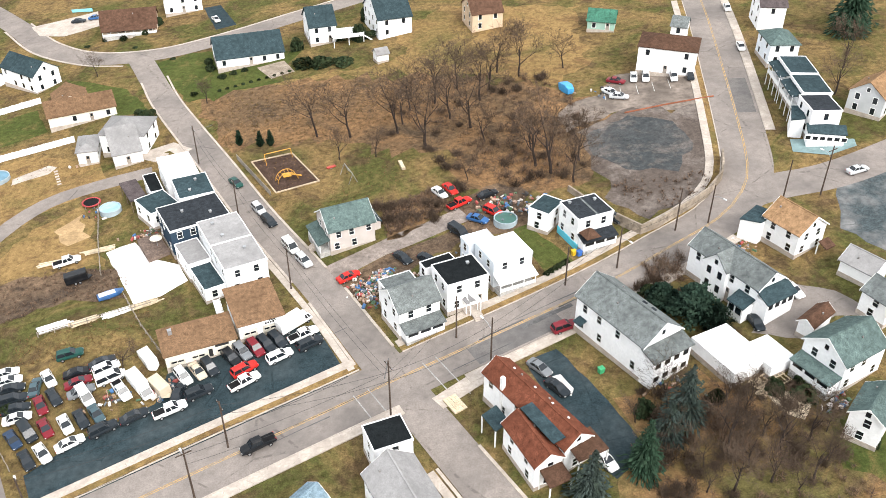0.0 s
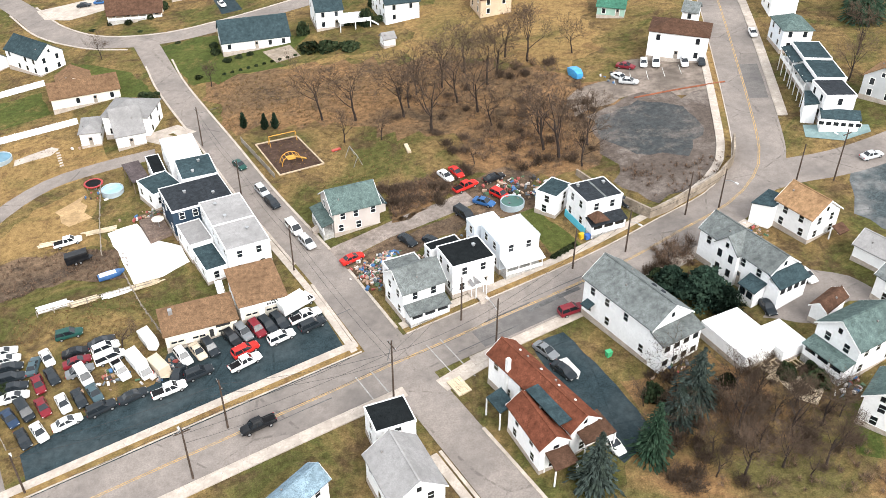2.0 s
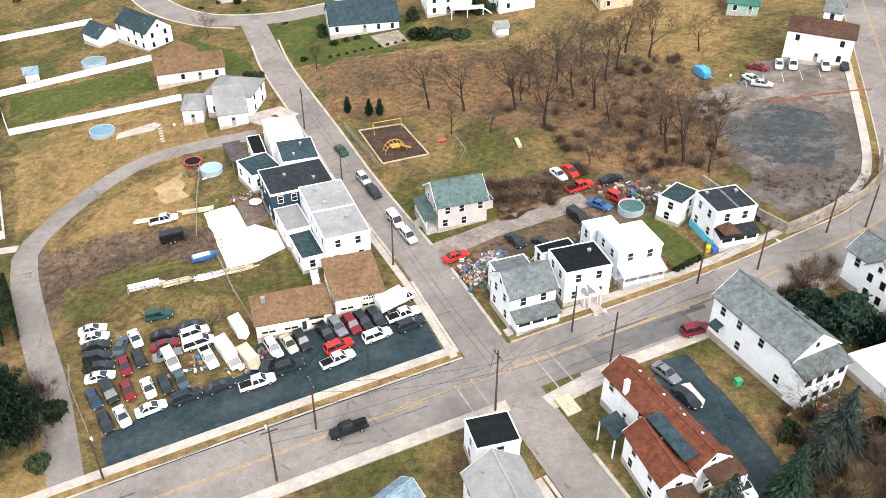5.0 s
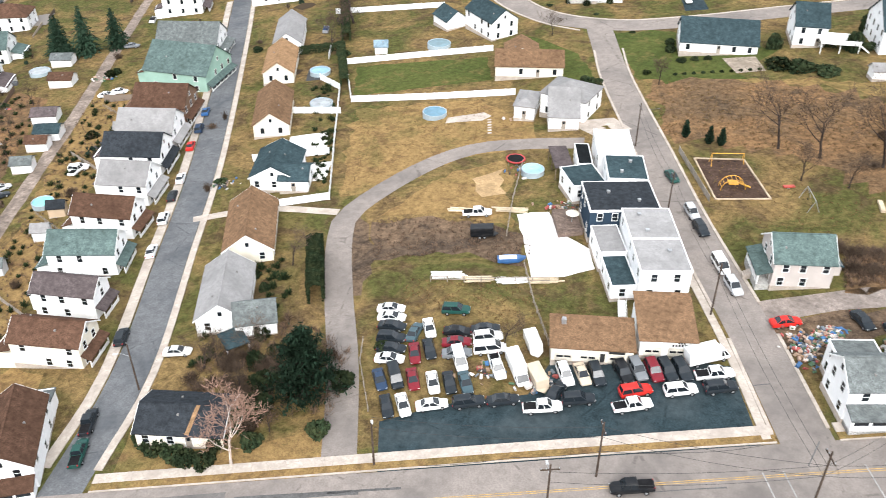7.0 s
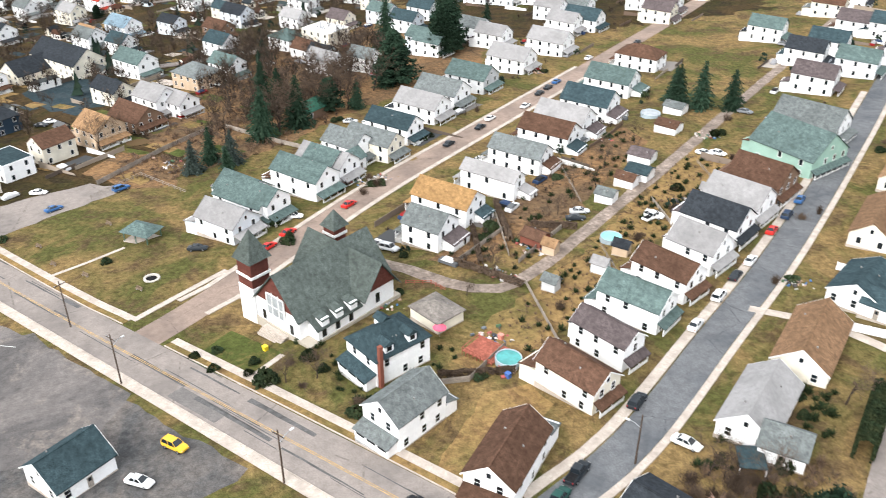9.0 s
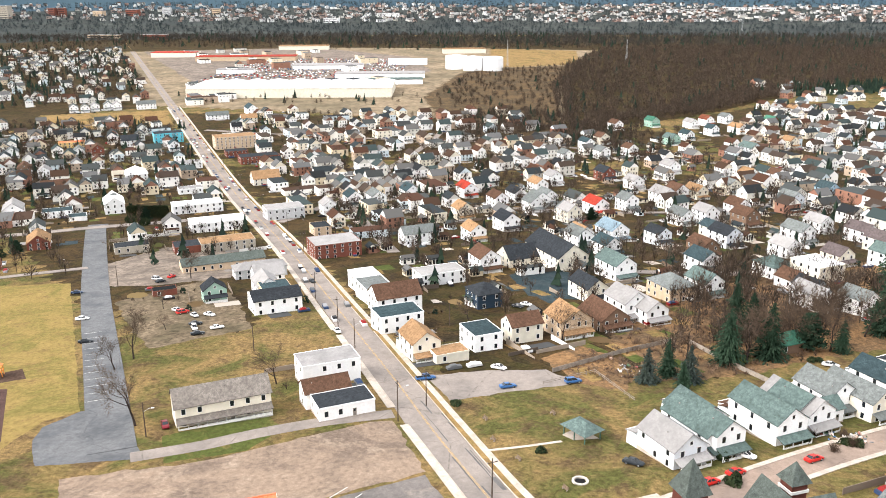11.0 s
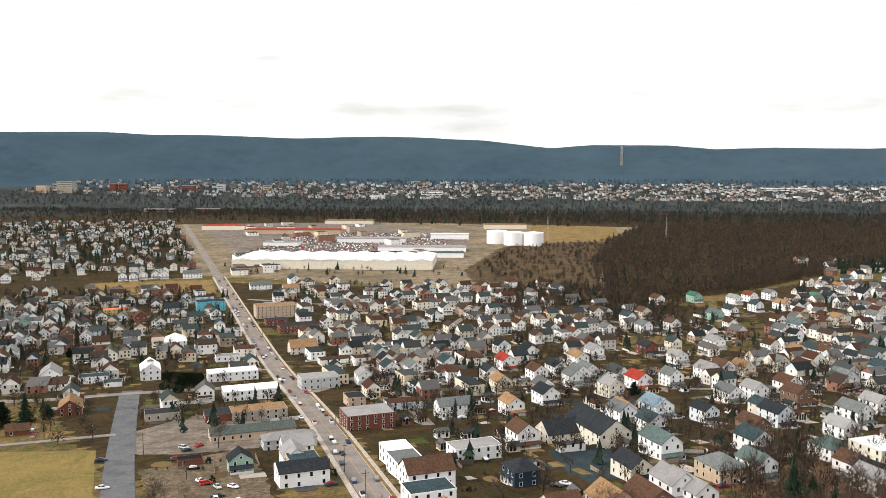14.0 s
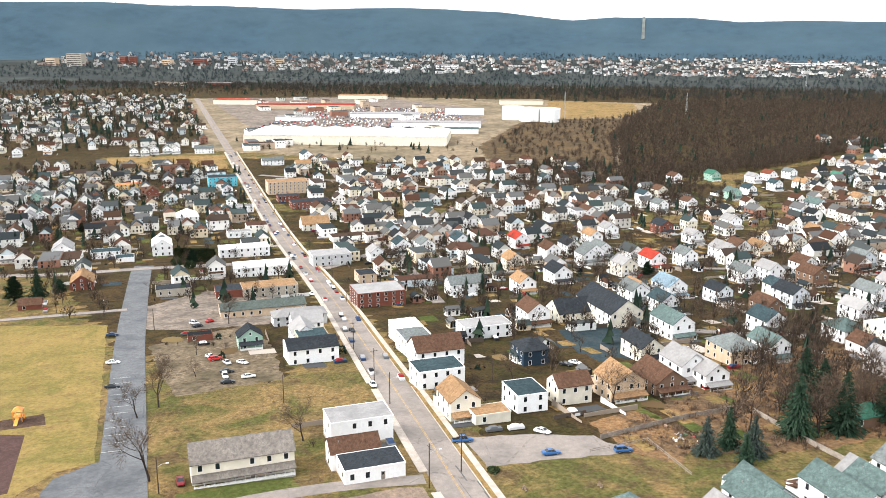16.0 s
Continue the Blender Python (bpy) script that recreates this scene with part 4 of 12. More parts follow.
strip("road_side_street", SIDE_STREET, 7.0, 0.045, ASPHALT, label="narrow grey asphalt side street", category="road")
strip("road_crescent", [(-135, 330), (-111, 298), (-96, 276), (-79, 262), (-58, 258), (-38, 263.5), (-17, 273), (10, 285), (60, 310)], 8.0, 0.04, ASPHALT, label="grey residential crescent", category="road")
ROW_STREET = [(-88.5, 67), (-97, 95), (-112, 125.5), (-131, 163), (-166, 225), (-190, 266), (-240, 350), (-300, 450)]
strip("road_row_street", ROW_STREET, 6.4, 0.045, ASPHALT_BLUE, label="straight grey street between row houses", category="road")
CHURCH_STREET = [(-168, 33), (-180, 54), (-211, 101), (-239, 152), (-273, 215), (-320, 299), (-380, 400)]
strip("road_church_street", CHURCH_STREET, 8.0, 0.045, shade("warm_asphalt", (0.25, 0.19, 0.155), 0.92, 0.16, 4, 0.1, 0.15, tint=(0.18, 0.14, 0.118), crack=0.06), label="worn street beside the church", category="road")
ALLEY = [(-176, 86), (-167, 91), (-157, 95.5), (-149, 103), (-153, 117), (-164, 139), (-182, 175), (-207, 222), (-240, 285), (-280, 360)]
strip("road_alley", ALLEY, 3.6, 0.03, shade("alley_gravel", (0.23, 0.185, 0.155), 0.95, 0.35, 1.5, 0.2, tint=(0.15, 0.12, 0.1)), wobble=0.4, label="unpaved back alley", category="road")
strip("road_drive", [(-53, 84), (-64, 106), (-74, 123), (-83, 140), (-85, 150), (-79, 168), (-71, 179), (-60, 184), (-48, 187)], 5.0, 0.035, ASPHALT, label="grey curving lane round the field", category="road")
strip("road_back_lane", [(-8, 136), (4, 143), (14, 147.5), (22, 151)], 5.0, 0.03, shade("lane_gravel", (0.25, 0.21, 0.185), 0.95, 0.3), wobble=0.5, label="pale gravel back lane", category="road")
strip("road_branch", [(76, 143), (84, 145), (96, 146), (112, 151), (150, 166)], 9.0, 0.04, ASPHALT, label="asphalt road joining the bend", category="road")
patch("ground_town", [(-250, 14), (-262, 95), (-330, 180), (-480, 225), (-900, 210), (-1000, -30), (-1020, -345), (-700, -190), (-420, -62)], 0.008, TOWN_YARD, 4.0, label="brown trodden town yards", category="ground")
patch("ground_town_left", [(-300, -60), (-420, -80), (-700, -208), (-1020, -365), (-1000, -650), (-520, -420), (-470, -240), (-330, -130)], 0.008, TOWN_YARD, 4.0, label="brown trodden town yards", category="ground")

patch('ground_leaf_slope', [(-40.7, 223.6), (-26.3, 226.5), (-14.5, 226.3), (13.9, 219.8), (27.3, 215.9), (53.1, 199.5), (63.0, 182.0), (53.2, 160.5), (41.5, 153.7), (31.8, 156.6), (21.7, 159.6), (21.1, 177.4), (11.9, 178.5), (-6.2, 189.7), (-33.7, 194.6)], 0.02, LEAFY, 2.5, label='rust-brown leaf litter under bare trees', category='ground', seed=0)
patch('ground_dry_field', [(-43.6, 242.5), (-20.5, 227.3), (5.7, 228.2), (37.4, 243.3), (62.6, 238.3), (63.7, 213.2), (51.3, 202.8), (27.5, 217.6), (-0.0, 223.9), (-29.1, 225.2), (-41.7, 220.3)], 0.012, DRY, 2.0, label='pale dry grass slope', category='ground', seed=1)
patch('ground_far_field', [(13.6, 249.0), (28.9, 266.2), (68.2, 251.4), (62.5, 220.0), (53.9, 208.5), (35.1, 221.8), (15.8, 232.0)], 0.016, DRY, 2.0, label='pale dry grass slope', category='ground', seed=2)
patch('ground_field', [(-107.1, 192.7), (-78.4, 203.4), (-62.1, 195.5), (-58.0, 184.2), (-69.8, 175.6), (-82.6, 159.0), (-90.0, 153.6), (-101.4, 176.5)], 0.02, DRY, 1.2, label='pale dry lawn beside the lane', category='ground', seed=3)
patch('ground_dry_yard', [(-78.6, 148.8), (-71.4, 168.8), (-62.3, 176.0), (-57.5, 165.2), (-51.9, 150.5), (-66.2, 152.6)], 0.025, DRY, 1.0, label='bare tan earth with thin grass', category='ground', seed=4)
patch('ground_tan_bare', [(-66.6, 167.2), (-61.3, 172.4), (-57.5, 163.1), (-61.5, 160.3)], 0.035, shade("tan_earth", (0.38, 0.26, 0.14), 0.95), 0.8, label='bright bare tan soil', category='ground', seed=5)
patch('ground_mud', [(-79.2, 146.1), (-71.1, 150.1), (-61.1, 151.2), (-49.4, 149.3), (-45.3, 139.2), (-56.9, 140.9), (-67.6, 137.3), (-73.5, 134.4)], 0.03, DIRT, 1.0, label='dark churned mud beside trailers', category='ground', seed=6)
patch('lot_sales', [(-49.2, 88.3), (-2.5, 107.8), (-8.7, 123.2), (-14.0, 122.9), (-33.9, 116.6), (-35.0, 109.1), (-45.9, 103.6), (-53.5, 97.6)], 0.04, ASPHALT_NEW, 0, label='dark sealed asphalt sales lot', category='parking lot', seed=7)
patch('lot_pad', [(-52.6, 155.6), (-47.1, 157.9), (-42.6, 151.2), (-36.3, 147.7), (-33.7, 141.8), (-38.3, 138.3), (-43.3, 136.7)], 0.05, shade("white_concrete", (0.78, 0.75, 0.72), 0.8, 0.06), 0.2, label='bright white concrete yard slab', category='slab', seed=8)
patch('ground_play', [(-24.4, 184.8), (-14.9, 186.3), (-8.3, 172.0), (-17.9, 169.6)], 0.04, shade("dark_mulch", (0.07, 0.045, 0.034), 0.95, 0.4, 3, 0.3, 0.3), 0, label='dark mulch playground bed', category='playground', seed=9)
patch('ground_block_yard', [(-4.7, 134.7), (3.1, 139.8), (19.3, 146.4), (28.9, 150.7), (35.2, 149.5), (36.1, 143.2), (28.6, 142.1), (18.9, 142.0), (10.7, 136.0), (2.9, 129.5), (-1.7, 126.8)], 0.02, DIRT, 0.9, label='trodden earth behind the houses', category='ground', seed=10)
patch('ground_brush', [(4.9, 155.2), (14.3, 162.0), (18.8, 157.8), (17.3, 152.1), (6.2, 145.7)], 0.03, LEAFY, 1.2, label='tangled brown brush', category='ground', seed=11)
patch('ground_scrap_yard', [(17.0, 155.0), (30.3, 160.8), (36.2, 155.2), (34.2, 149.6), (23.4, 146.9)], 0.025, DIRT, 1.0, label='muddy yard of wrecked cars', category='ground', seed=12)
patch('ground_side_lawn', [(30.6, 143.3), (33.8, 144.3), (40.0, 130.3), (34.1, 127.5)], 0.03, LAWN, 0.4, label='green side lawn between two houses', category='lawn', seed=13)
patch('ground_play_lawn', [(-26.1, 185.6), (-6.2, 187.0), (11.9, 178.5), (6.7, 163.1), (-11.0, 160.7), (-20.5, 165.9)], 0.015, GRASS, 2.0, label='mossy grass round the playground', category='lawn', seed=14)
patch('lot_gravel', [(51.4, 177.2), (63.7, 184.8), (85.6, 181.0), (79.7, 148.0), (71.1, 141.1), (57.2, 140.1), (52.9, 147.0), (51.7, 158.3)], 0.03, turf("pale_gravel", (0.125, 0.103, 0.09), (0.085, 0.068, 0.058), (0.17, 0.145, 0.128), 0.49, 0.55, 0.35), 1.6, label='dark gravel lot inside the bend', category='parking lot', seed=15)
patch('lot_gravel_patch', [(52.7, 175.5), (64.3, 181.7), (73.3, 176.2), (74.8, 165.2), (68.1, 156.1), (57.9, 158.9), (52.5, 166.5)], 0.036, turf("dark_gravel", (0.046, 0.051, 0.053), (0.065, 0.066, 0.066), (0.125, 0.11, 0.1), 0.5, 0.545, 0.35), 0.7, label='dark damp gravel', category='parking lot', seed=16)
patch('lot_upper', [(67.5, 204.0), (88.6, 197.2), (85.6, 180.1), (63.7, 184.5), (48.7, 178.0), (50.0, 190.4), (60.5, 193.3)], 0.025, shade("grey_brown_gravel", (0.2, 0.165, 0.14), 0.95, 0.35, 0.8, 0.1, tint=(0.12, 0.1, 0.085)), 0.8, label='worn brown-grey parking area', category='parking lot', seed=17)
patch('lot_drive', [(26.3, 105.9), (31.9, 108.0), (36.4, 97.6), (40.5, 84.2), (34.4, 80.2), (30.0, 92.9)], 0.03, ASPHALT_NEW, 0.3, label='dark asphalt driveway', category='driveway', seed=18)
patch('ground_wood_yard', [(37.8, 96.1), (49.3, 98.6), (58.9, 92.9), (64.8, 88.2), (70.8, 75.3), (68.1, 65.6), (29.4, 72.6), (34.4, 80.2), (40.5, 84.2)], 0.02, turf("wood_floor", (0.2, 0.118, 0.056), (0.085, 0.08, 0.03), (0.085, 0.058, 0.034), 0.52, 0.55, 0.5), 1.5, label='brown leaf litter under trees', category='ground', seed=19)
patch('ground_right_lawn', [(67.5, 84.8), (72.6, 86.6), (76.0, 77.3), (72.1, 70.2), (65.8, 76.2)], 0.03, LAWN, 0.6, label='green back lawn', category='lawn', seed=20)
patch('lot_right', [(96.4, 144.3), (107.4, 145.3), (110.5, 135.9), (98.8, 115.0), (94.0, 121.2), (90.2, 128.5)], 0.03, shade("patched_asphalt", (0.055, 0.068, 0.072), 0.92, 0.3, 3, 0.22, 0.2, tint=(0.17, 0.168, 0.165), crack=0.15), 0.6, label='dark cracked parking area', category='parking lot', seed=21)
patch('lot_court', [(63.7, 104.9), (74.5, 115.9), (81.2, 112.0), (85.2, 104.3), (78.4, 105.9), (70.9, 101.9)], 0.03, ASPHALT, 0.3, label='grey asphalt yard between houses', category='driveway', seed=22)
patch('ground_white_sand', [(60.5, 91.4), (64.6, 91.7), (66.2, 88.5), (64.0, 85.5), (61.3, 87.2)], 0.04, shade("pale_sand", (0.62, 0.52, 0.38), 0.95), 0.8, label='pile of pale sand', category='ground', seed=23)
patch('ground_fenced_lawn', [(-120.1, 217.9), (-86.6, 230.2), (-80.0, 216.1), (-111.8, 200.0)], 0.03, LAWN, 0.3, label='green fenced lawn', category='lawn', seed=24)
patch('ground_corner_lawn', [(-55.5, 252.0), (-42.2, 255.4), (-18.9, 226.3), (-32.1, 225.7), (-37.3, 220.3)], 0.03, LAWN, 0.4, label='striped green lawn', category='lawn', seed=25)
patch('ground_left_lawn', [(-83.1, 248.8), (-62.9, 236.2), (-53.2, 218.7), (-67.1, 220.8)], 0.03, LAWN, 0.4, label='green front lawn', category='lawn', seed=26)
patch('ground_brown_yard', [(-85.1, 143.5), (-83.8, 149.3), (-73.0, 135.7), (-70.8, 125.1), (-73.8, 123.0)], 0.012, DIRT, 1.0, label='muddy edge of the lane', category='ground', seed=27)
patch('ground_west_tan', [(-84.9, 77.0), (-88.3, 84.8), (-73.8, 84.0), (-59.8, 94.6), (-55.7, 87.6), (-65.9, 79.8)], 0.02, DRY, 0.5, label='dry tan front lawn', category='lawn', seed=28)
patch('ground_west_strip', [(-114.2, 140.0), (-143.4, 232.4), (-133.5, 237.5), (-89.1, 153.6), (-83.1, 133.2), (-80.7, 110.5), (-87.3, 98.7), (-94.3, 100.8)], 0.012, GRASS, 0.5, label='mossy lawn strips between bungalows', category='lawn', seed=29)
patch('ground_row_lawn', [(-106.1, 65.5), (-119.7, 82.6), (-117.9, 89.8), (-111.2, 90.6), (-103.9, 76.5), (-98.2, 67.0)], 0.02, DRY, 0.5, label='tan side lawn', category='lawn', seed=30)
patch('ground_rear_yards', [(-140.3, 96.3), (-145.2, 111.2), (-158.5, 136.8), (-187.1, 187.8), (-172.2, 191.0), (-147.0, 140.6), (-128.1, 104.6), (-122.7, 88.4), (-130.4, 83.0)], 0.012, DRY, 1.5, label='scrappy back gardens', category='ground', seed=31)
patch('ground_alley_yards', [(-168.4, 95.9), (-160.9, 103.7), (-165.6, 129.0), (-199.3, 181.1), (-213.1, 184.4), (-195.7, 145.3), (-172.2, 108.3)], 0.012, LEAFY, 1.5, label='brown back yards', category='ground', seed=32)
patch('lot_corner', [(-186.2, 11.1), (-184.7, 17.2), (-153.2, 28.6), (-135.7, 36.4), (-122.2, 42.8), (-118.6, 32.6), (-133.2, 8.6), (-157.3, 4.5)], 0.02, GRAVEL, 0.6, label='worn grey parking area', category='parking lot', seed=33)
patch('lot_store', [(-178.8, -18.5), (-196.7, 9.4), (-166.9, 24.0), (-152.4, 30.7), (-141.3, 22.0), (-143.6, -6.1)], 0.035, turf("old_asphalt", (0.15, 0.135, 0.127), (0.085, 0.08, 0.078), (0.2, 0.172, 0.152), 0.5, 0.57, 0.22), 0.3, label='cracked old asphalt lot', category='parking lot', seed=34)
patch('lot_dirt', [(-192.3, -68.9), (-201.6, -41.1), (-225.0, -6.6), (-226.2, -1.1), (-198.0, 9.9), (-180.5, -18.9), (-170.2, -58.6)], 0.03, turf("tan_gravel", (0.22, 0.165, 0.125), (0.13, 0.1, 0.08), (0.28, 0.22, 0.17), 0.5, 0.56, 0.3), 0.5, label='tan gravel lot', category='parking lot', seed=35)
strip('road_fork', [(-230.7, -1.5), (-225.1, -17.8), (-217.5, -32.6), (-210.1, -43.8), (-203.2, -57.9)], 5.5, 0.045, ASPHALT, label='grey side road leaving the avenue', category='road')
patch('lot_tan_court', [(-258.9, 3.7), (-264.1, 21.5), (-264.7, 38.2), (-253.9, 47.2), (-245.2, 24.7), (-240.2, 12.6)], 0.03, ASPHALT, 0.6, label='grey parking court', category='parking lot', seed=37)
patch('ground_orange_yard', [(-275.3, 37.1), (-288.0, 50.5), (-266.6, 65.4), (-247.9, 59.3), (-253.9, 47.2)], 0.025, LEAFY, 1.2, label='orange-brown leaf litter', category='ground', seed=38)
patch('ground_park', [(-240.2, 12.6), (-249.3, 46.8), (-243.2, 61.7), (-212.8, 60.9), (-191.9, 58.4), (-180.0, 36.7)], 0.012, GRASS, 0.4, label='mossy park lawn', category='lawn', seed=39)
patch('ground_wood_belt', [(-296.3, 58.8), (-336.5, 85.1), (-368.9, 114.6), (-424.6, 210.2), (-444.3, 265.1), (-306.1, 190.2), (-281.1, 129.0), (-258.8, 87.3), (-255.9, 70.2)], 0.015, LEAFY, 2.0, label='brown wooded strip', category='ground', seed=40)
patch('ground_church_lawn', [(-157.1, 41.8), (-163.6, 51.5), (-150.4, 57.4), (-144.9, 47.9)], 0.03, LAWN, 0.2, label='clipped church lawn', category='lawn', seed=41)
patch('ground_big_lawn', [(-360.7, -214.2), (-370.3, -156.4), (-230.1, -83.0), (-222.8, -89.2), (-205.8, -90.4), (-204.6, -103.6)], 0.02, turf("field_grass", (0.205, 0.148, 0.055), (0.13, 0.112, 0.036), (0.15, 0.1, 0.045), 0.49, 0.57, 0.3), 0.3, label='broad tan playing field', category='field', seed=42)
patch('ground_green_lawn', [(-279.3, -85.8), (-288.2, -69.3), (-319.0, -41.5), (-283.6, -26.4), (-247.0, -35.5), (-244.5, -67.7)], 0.02, GRASS, 0.3, label='mossy open lawn', category='lawn', seed=43)
patch('ground_apartment_lawn', [(-215.2, -55.2), (-229.2, -33.4), (-220.8, -27.5), (-207.7, -32.3), (-200.4, -48.9)], 0.02, LAWN, 0.3, label='green lawn by the apartments', category='lawn', seed=44)
patch('lot_car_yard', [(-339.5, -122.9), (-380.1, -97.7), (-342.5, -75.6), (-305.0, -59.6), (-282.8, -85.9), (-302.2, -100.3)], 0.02, shade("worn_dirt", (0.13, 0.1, 0.068), 0.95, 0.45, 0.8, 0.1, tint=(0.08, 0.066, 0.042)), 0.8, label='stony car yard', category='parking lot', seed=45)
patch('lot_chapel', [(-385.0, 28.4), (-349.4, 35.8), (-342.5, 58.1), (-355.7, 67.7), (-383.9, 64.1), (-398.6, 39.3)], 0.03, ASPHALT_NEW, 0.2, label='dark asphalt chapel parking', category='parking lot', seed=46)
patch('lot_depot', [(-406.1, -158.5), (-448.4, -145.5), (-429.2, -92.2), (-380.5, -90.3), (-366.2, -119.5), (-365.2, -137.5)], 0.02, shade("dirty_paving", (0.18, 0.148, 0.122), 0.95, 0.35, 0.8, 0.1, tint=(0.11, 0.092, 0.078)), 0.8, label='stony yard behind the sheds', category='parking lot', seed=47)
patch('ground_play_mulch', [(-253.8, -127.0), (-262.2, -116.4), (-254.0, -110.7), (-247.0, -121.7)], 0.03, shade("dark_mulch", (0.07, 0.045, 0.034), 0.95, 0.4, 3, 0.3, 0.3), 0.2, label='dark playground mulch', category='playground', seed=48)
patch('ground_court', [(-244.2, -128.2), (-245.5, -111.4), (-210.4, -92.6), (-204.9, -100.9)], 0.03, shade("court_surface", (0.075, 0.045, 0.04), 0.9), 0, label='reddish-brown sports court', category='court', seed=49)
strip('road_parking', [(-206.5, -63.6), (-261.5, -91.3), (-357.1, -139.2), (-487.0, -200.8), (-513.9, -211.9)], 11, 0.15, ASPHALT_BLUE, thick=0.6, label='wide grey street with angled parking', category='road')
strip('road_cross', [(-469.3, -284.5), (-481.5, -245.0), (-504.8, -207.4), (-525.8, -162.6), (-547.0, -134.0)], 9, 0.3, ASPHALT, thick=0.6, label='grey cross street', category='road')
strip('road_north', [(-367.1, -213.5), (-384.0, -187.5), (-399.6, -163.0)], 5, 0.3, ASPHALT, thick=0.6, label='narrow grey park road', category='road')
patch('road_turning', [(-211.9, -85.8), (-219.3, -87.2), (-230.1, -82.7), (-233.7, -72.3), (-202.7, -55.1), (-197.9, -77.5)], 0.035, ASPHALT_BLUE, 0.2, label='grey turning circle', category='road', seed=53)
patch('ground_far_field_a', [(-998.8, -503.2), (-1042.2, -371.8), (-942.5, -326.8), (-882.9, -447.3)], 0.05, DRY, 3, label='pale dry field', category='field', seed=54)
patch('ground_far_field_b', [(-2018.5, -7.0), (-1958.6, 177.2), (-1640.9, 162.7), (-1574.5, 0.9)], 0.05, DRY, 4, label='pale dry grass flats', category='field', seed=55)
SCRUBLAND = turf("scrub_land", (0.1, 0.066, 0.036), (0.055, 0.042, 0.026), (0.17, 0.115, 0.055), 0.46, 0.6, 0.5)
patch('ground_flats', [(-1262.8, 100.3), (-900, 80), (-835, -18), (-1177.2, -80), (-1489.1, -45), (-1574, 5), (-1616.7, 150.8)], 0.05, SCRUBLAND, 4, label='brown scrub and bare ground on the flats', category='ground', seed=57)
patch('ground_wood', [(-905, 88), (-1015, 235), (-1146, 345), (-1316, 505), (-1500, 760), (-2100, 1100), (-2050, 340), (-1965, 226), (-1640, 150), (-1260, 105)], 0.05, TOWN_YARD, 4, label='dark leaf litter under the wood', category='ground', seed=58)
patch('ground_town_right', [(-1110, 335), (-960, 650), (-700, 570), (-300, 335), (-335, 190), (-480, 228), (-900, 215), (-1000, 230)], 0.03, TOWN_YARD, 4, label='brown trodden yards of the hillside streets', category='ground', seed=59)
patch('ground_belt', [(-2490, -1600), (-2490, 1600), (-1900, 1250), (-2045, 345), (-1970, 200), (-2022, -10), (-2050, -400), (-1935, -765), (-1860, -1300), (-1700, -1600)], 0.06, TOWN_YARD, 4, label='dark leaf litter under the tree belt', category='ground', seed=63)
patch('ground_town_far_left', [(-1850, -1300), (-1960, -830), (-1380, -540), (-1060, -400), (-1005, -640), (-900, -860)], 0.05, TOWN_YARD, 4, label='brown yards of the valley town', category='ground', seed=60)
patch('lot_mall', [(-1924.8, -759.2), (-2042.3, -398.1), (-1795.0, -160.9), (-1525.5, -98.2), (-1271.0, -137.5), (-1304.4, -424.7)], 0.06, shade("mall_paving", (0.17, 0.14, 0.118), 0.9, 0.35, 0.3, 0.03), 3, label='pale shopping centre parking', category='parking lot', seed=56)
strip('road_town_a', [(-966.9, -223.0), (-700.2, -116.3), (-432.4, -26.5)], 6, 0.3, ASPHALT, thick=0.6, label='grey back street', category='road')
strip('road_town_b', [(-518.7, -104.9), (-602.9, -72.4), (-574.2, 5.2), (-547.4, 122.4), (-606.2, 244.3)], 6, 0.3, ASPHALT, thick=0.6, label='grey town street', category='road')
strip('road_town_c', [(-390.0, 80.8), (-387.5, 127.5), (-417.2, 175.0)], 6, 0.3, ASPHALT, thick=0.6, label='grey town street', category='road')
strip('road_town_d', [(-590.9, -93.2), (-823.2, -46.9), (-941.6, -34.2)], 6, 0.3, ASPHALT, thick=0.6, label='grey town street', category='road')
strip('road_town_e', [(-705.1, 280.2), (-771.5, 161.6), (-839.8, 46.1), (-864.2, -117.1), (-903.6, -278.5)], 6, 0.3, ASPHALT, thick=0.6, label='grey town street', category='road')
strip('pavement_park', [(-178.4, 35.4), (-183.3, 45.1), (-189.3, 57.4)], 1.5, 0.14, CONCRETE, label='pale concrete pavement', category='pavement', thick=0.25)
strip('pavement_park_path', [(-209.5, 22.8), (-211.9, 31.1), (-215.0, 39.7)], 1.0, 0.08, CONCRETE, label='pale concrete park path', category='pavement')
strip('pavement_church', [(-144.6, 47.8), (-149.8, 57.3)], 1.2, 0.08, CONCRETE, label='pale concrete church path', category='pavement')
strip('pavement_lot_corner', [(11.1, 99.7), (16.5, 103.0), (19.0, 104.4)], 3.0, 0.1, CONCRETE, label='pale concrete apron', category='pavement')
strip('pavement_drive', [(-116.3, 138.0), (-103.8, 145.4), (-87.7, 148.0)], 2.2, 0.05, CONCRETE, label='pale concrete driveway', category='driveway')
strip('pavement_house', [(-51.3, 195.5), (-45.1, 198.3), (-41.0, 194.1)], 4, 0.05, CONCRETE, label='pale concrete driveway', category='driveway')

# ---- the valley: far town, woods, mills and hills ----
def inside(p, poly):
    c, j = False, len(poly) - 1
    for i in range(len(poly)):
        (xi, yi), (xj, yj) = poly[i], poly[j]
        if (yi > p[1]) != (yj > p[1]) and p[0] < (xj - xi) * (p[1] - yi) / (yj - yi) + xi:
            c = not c
        j = i
    return c


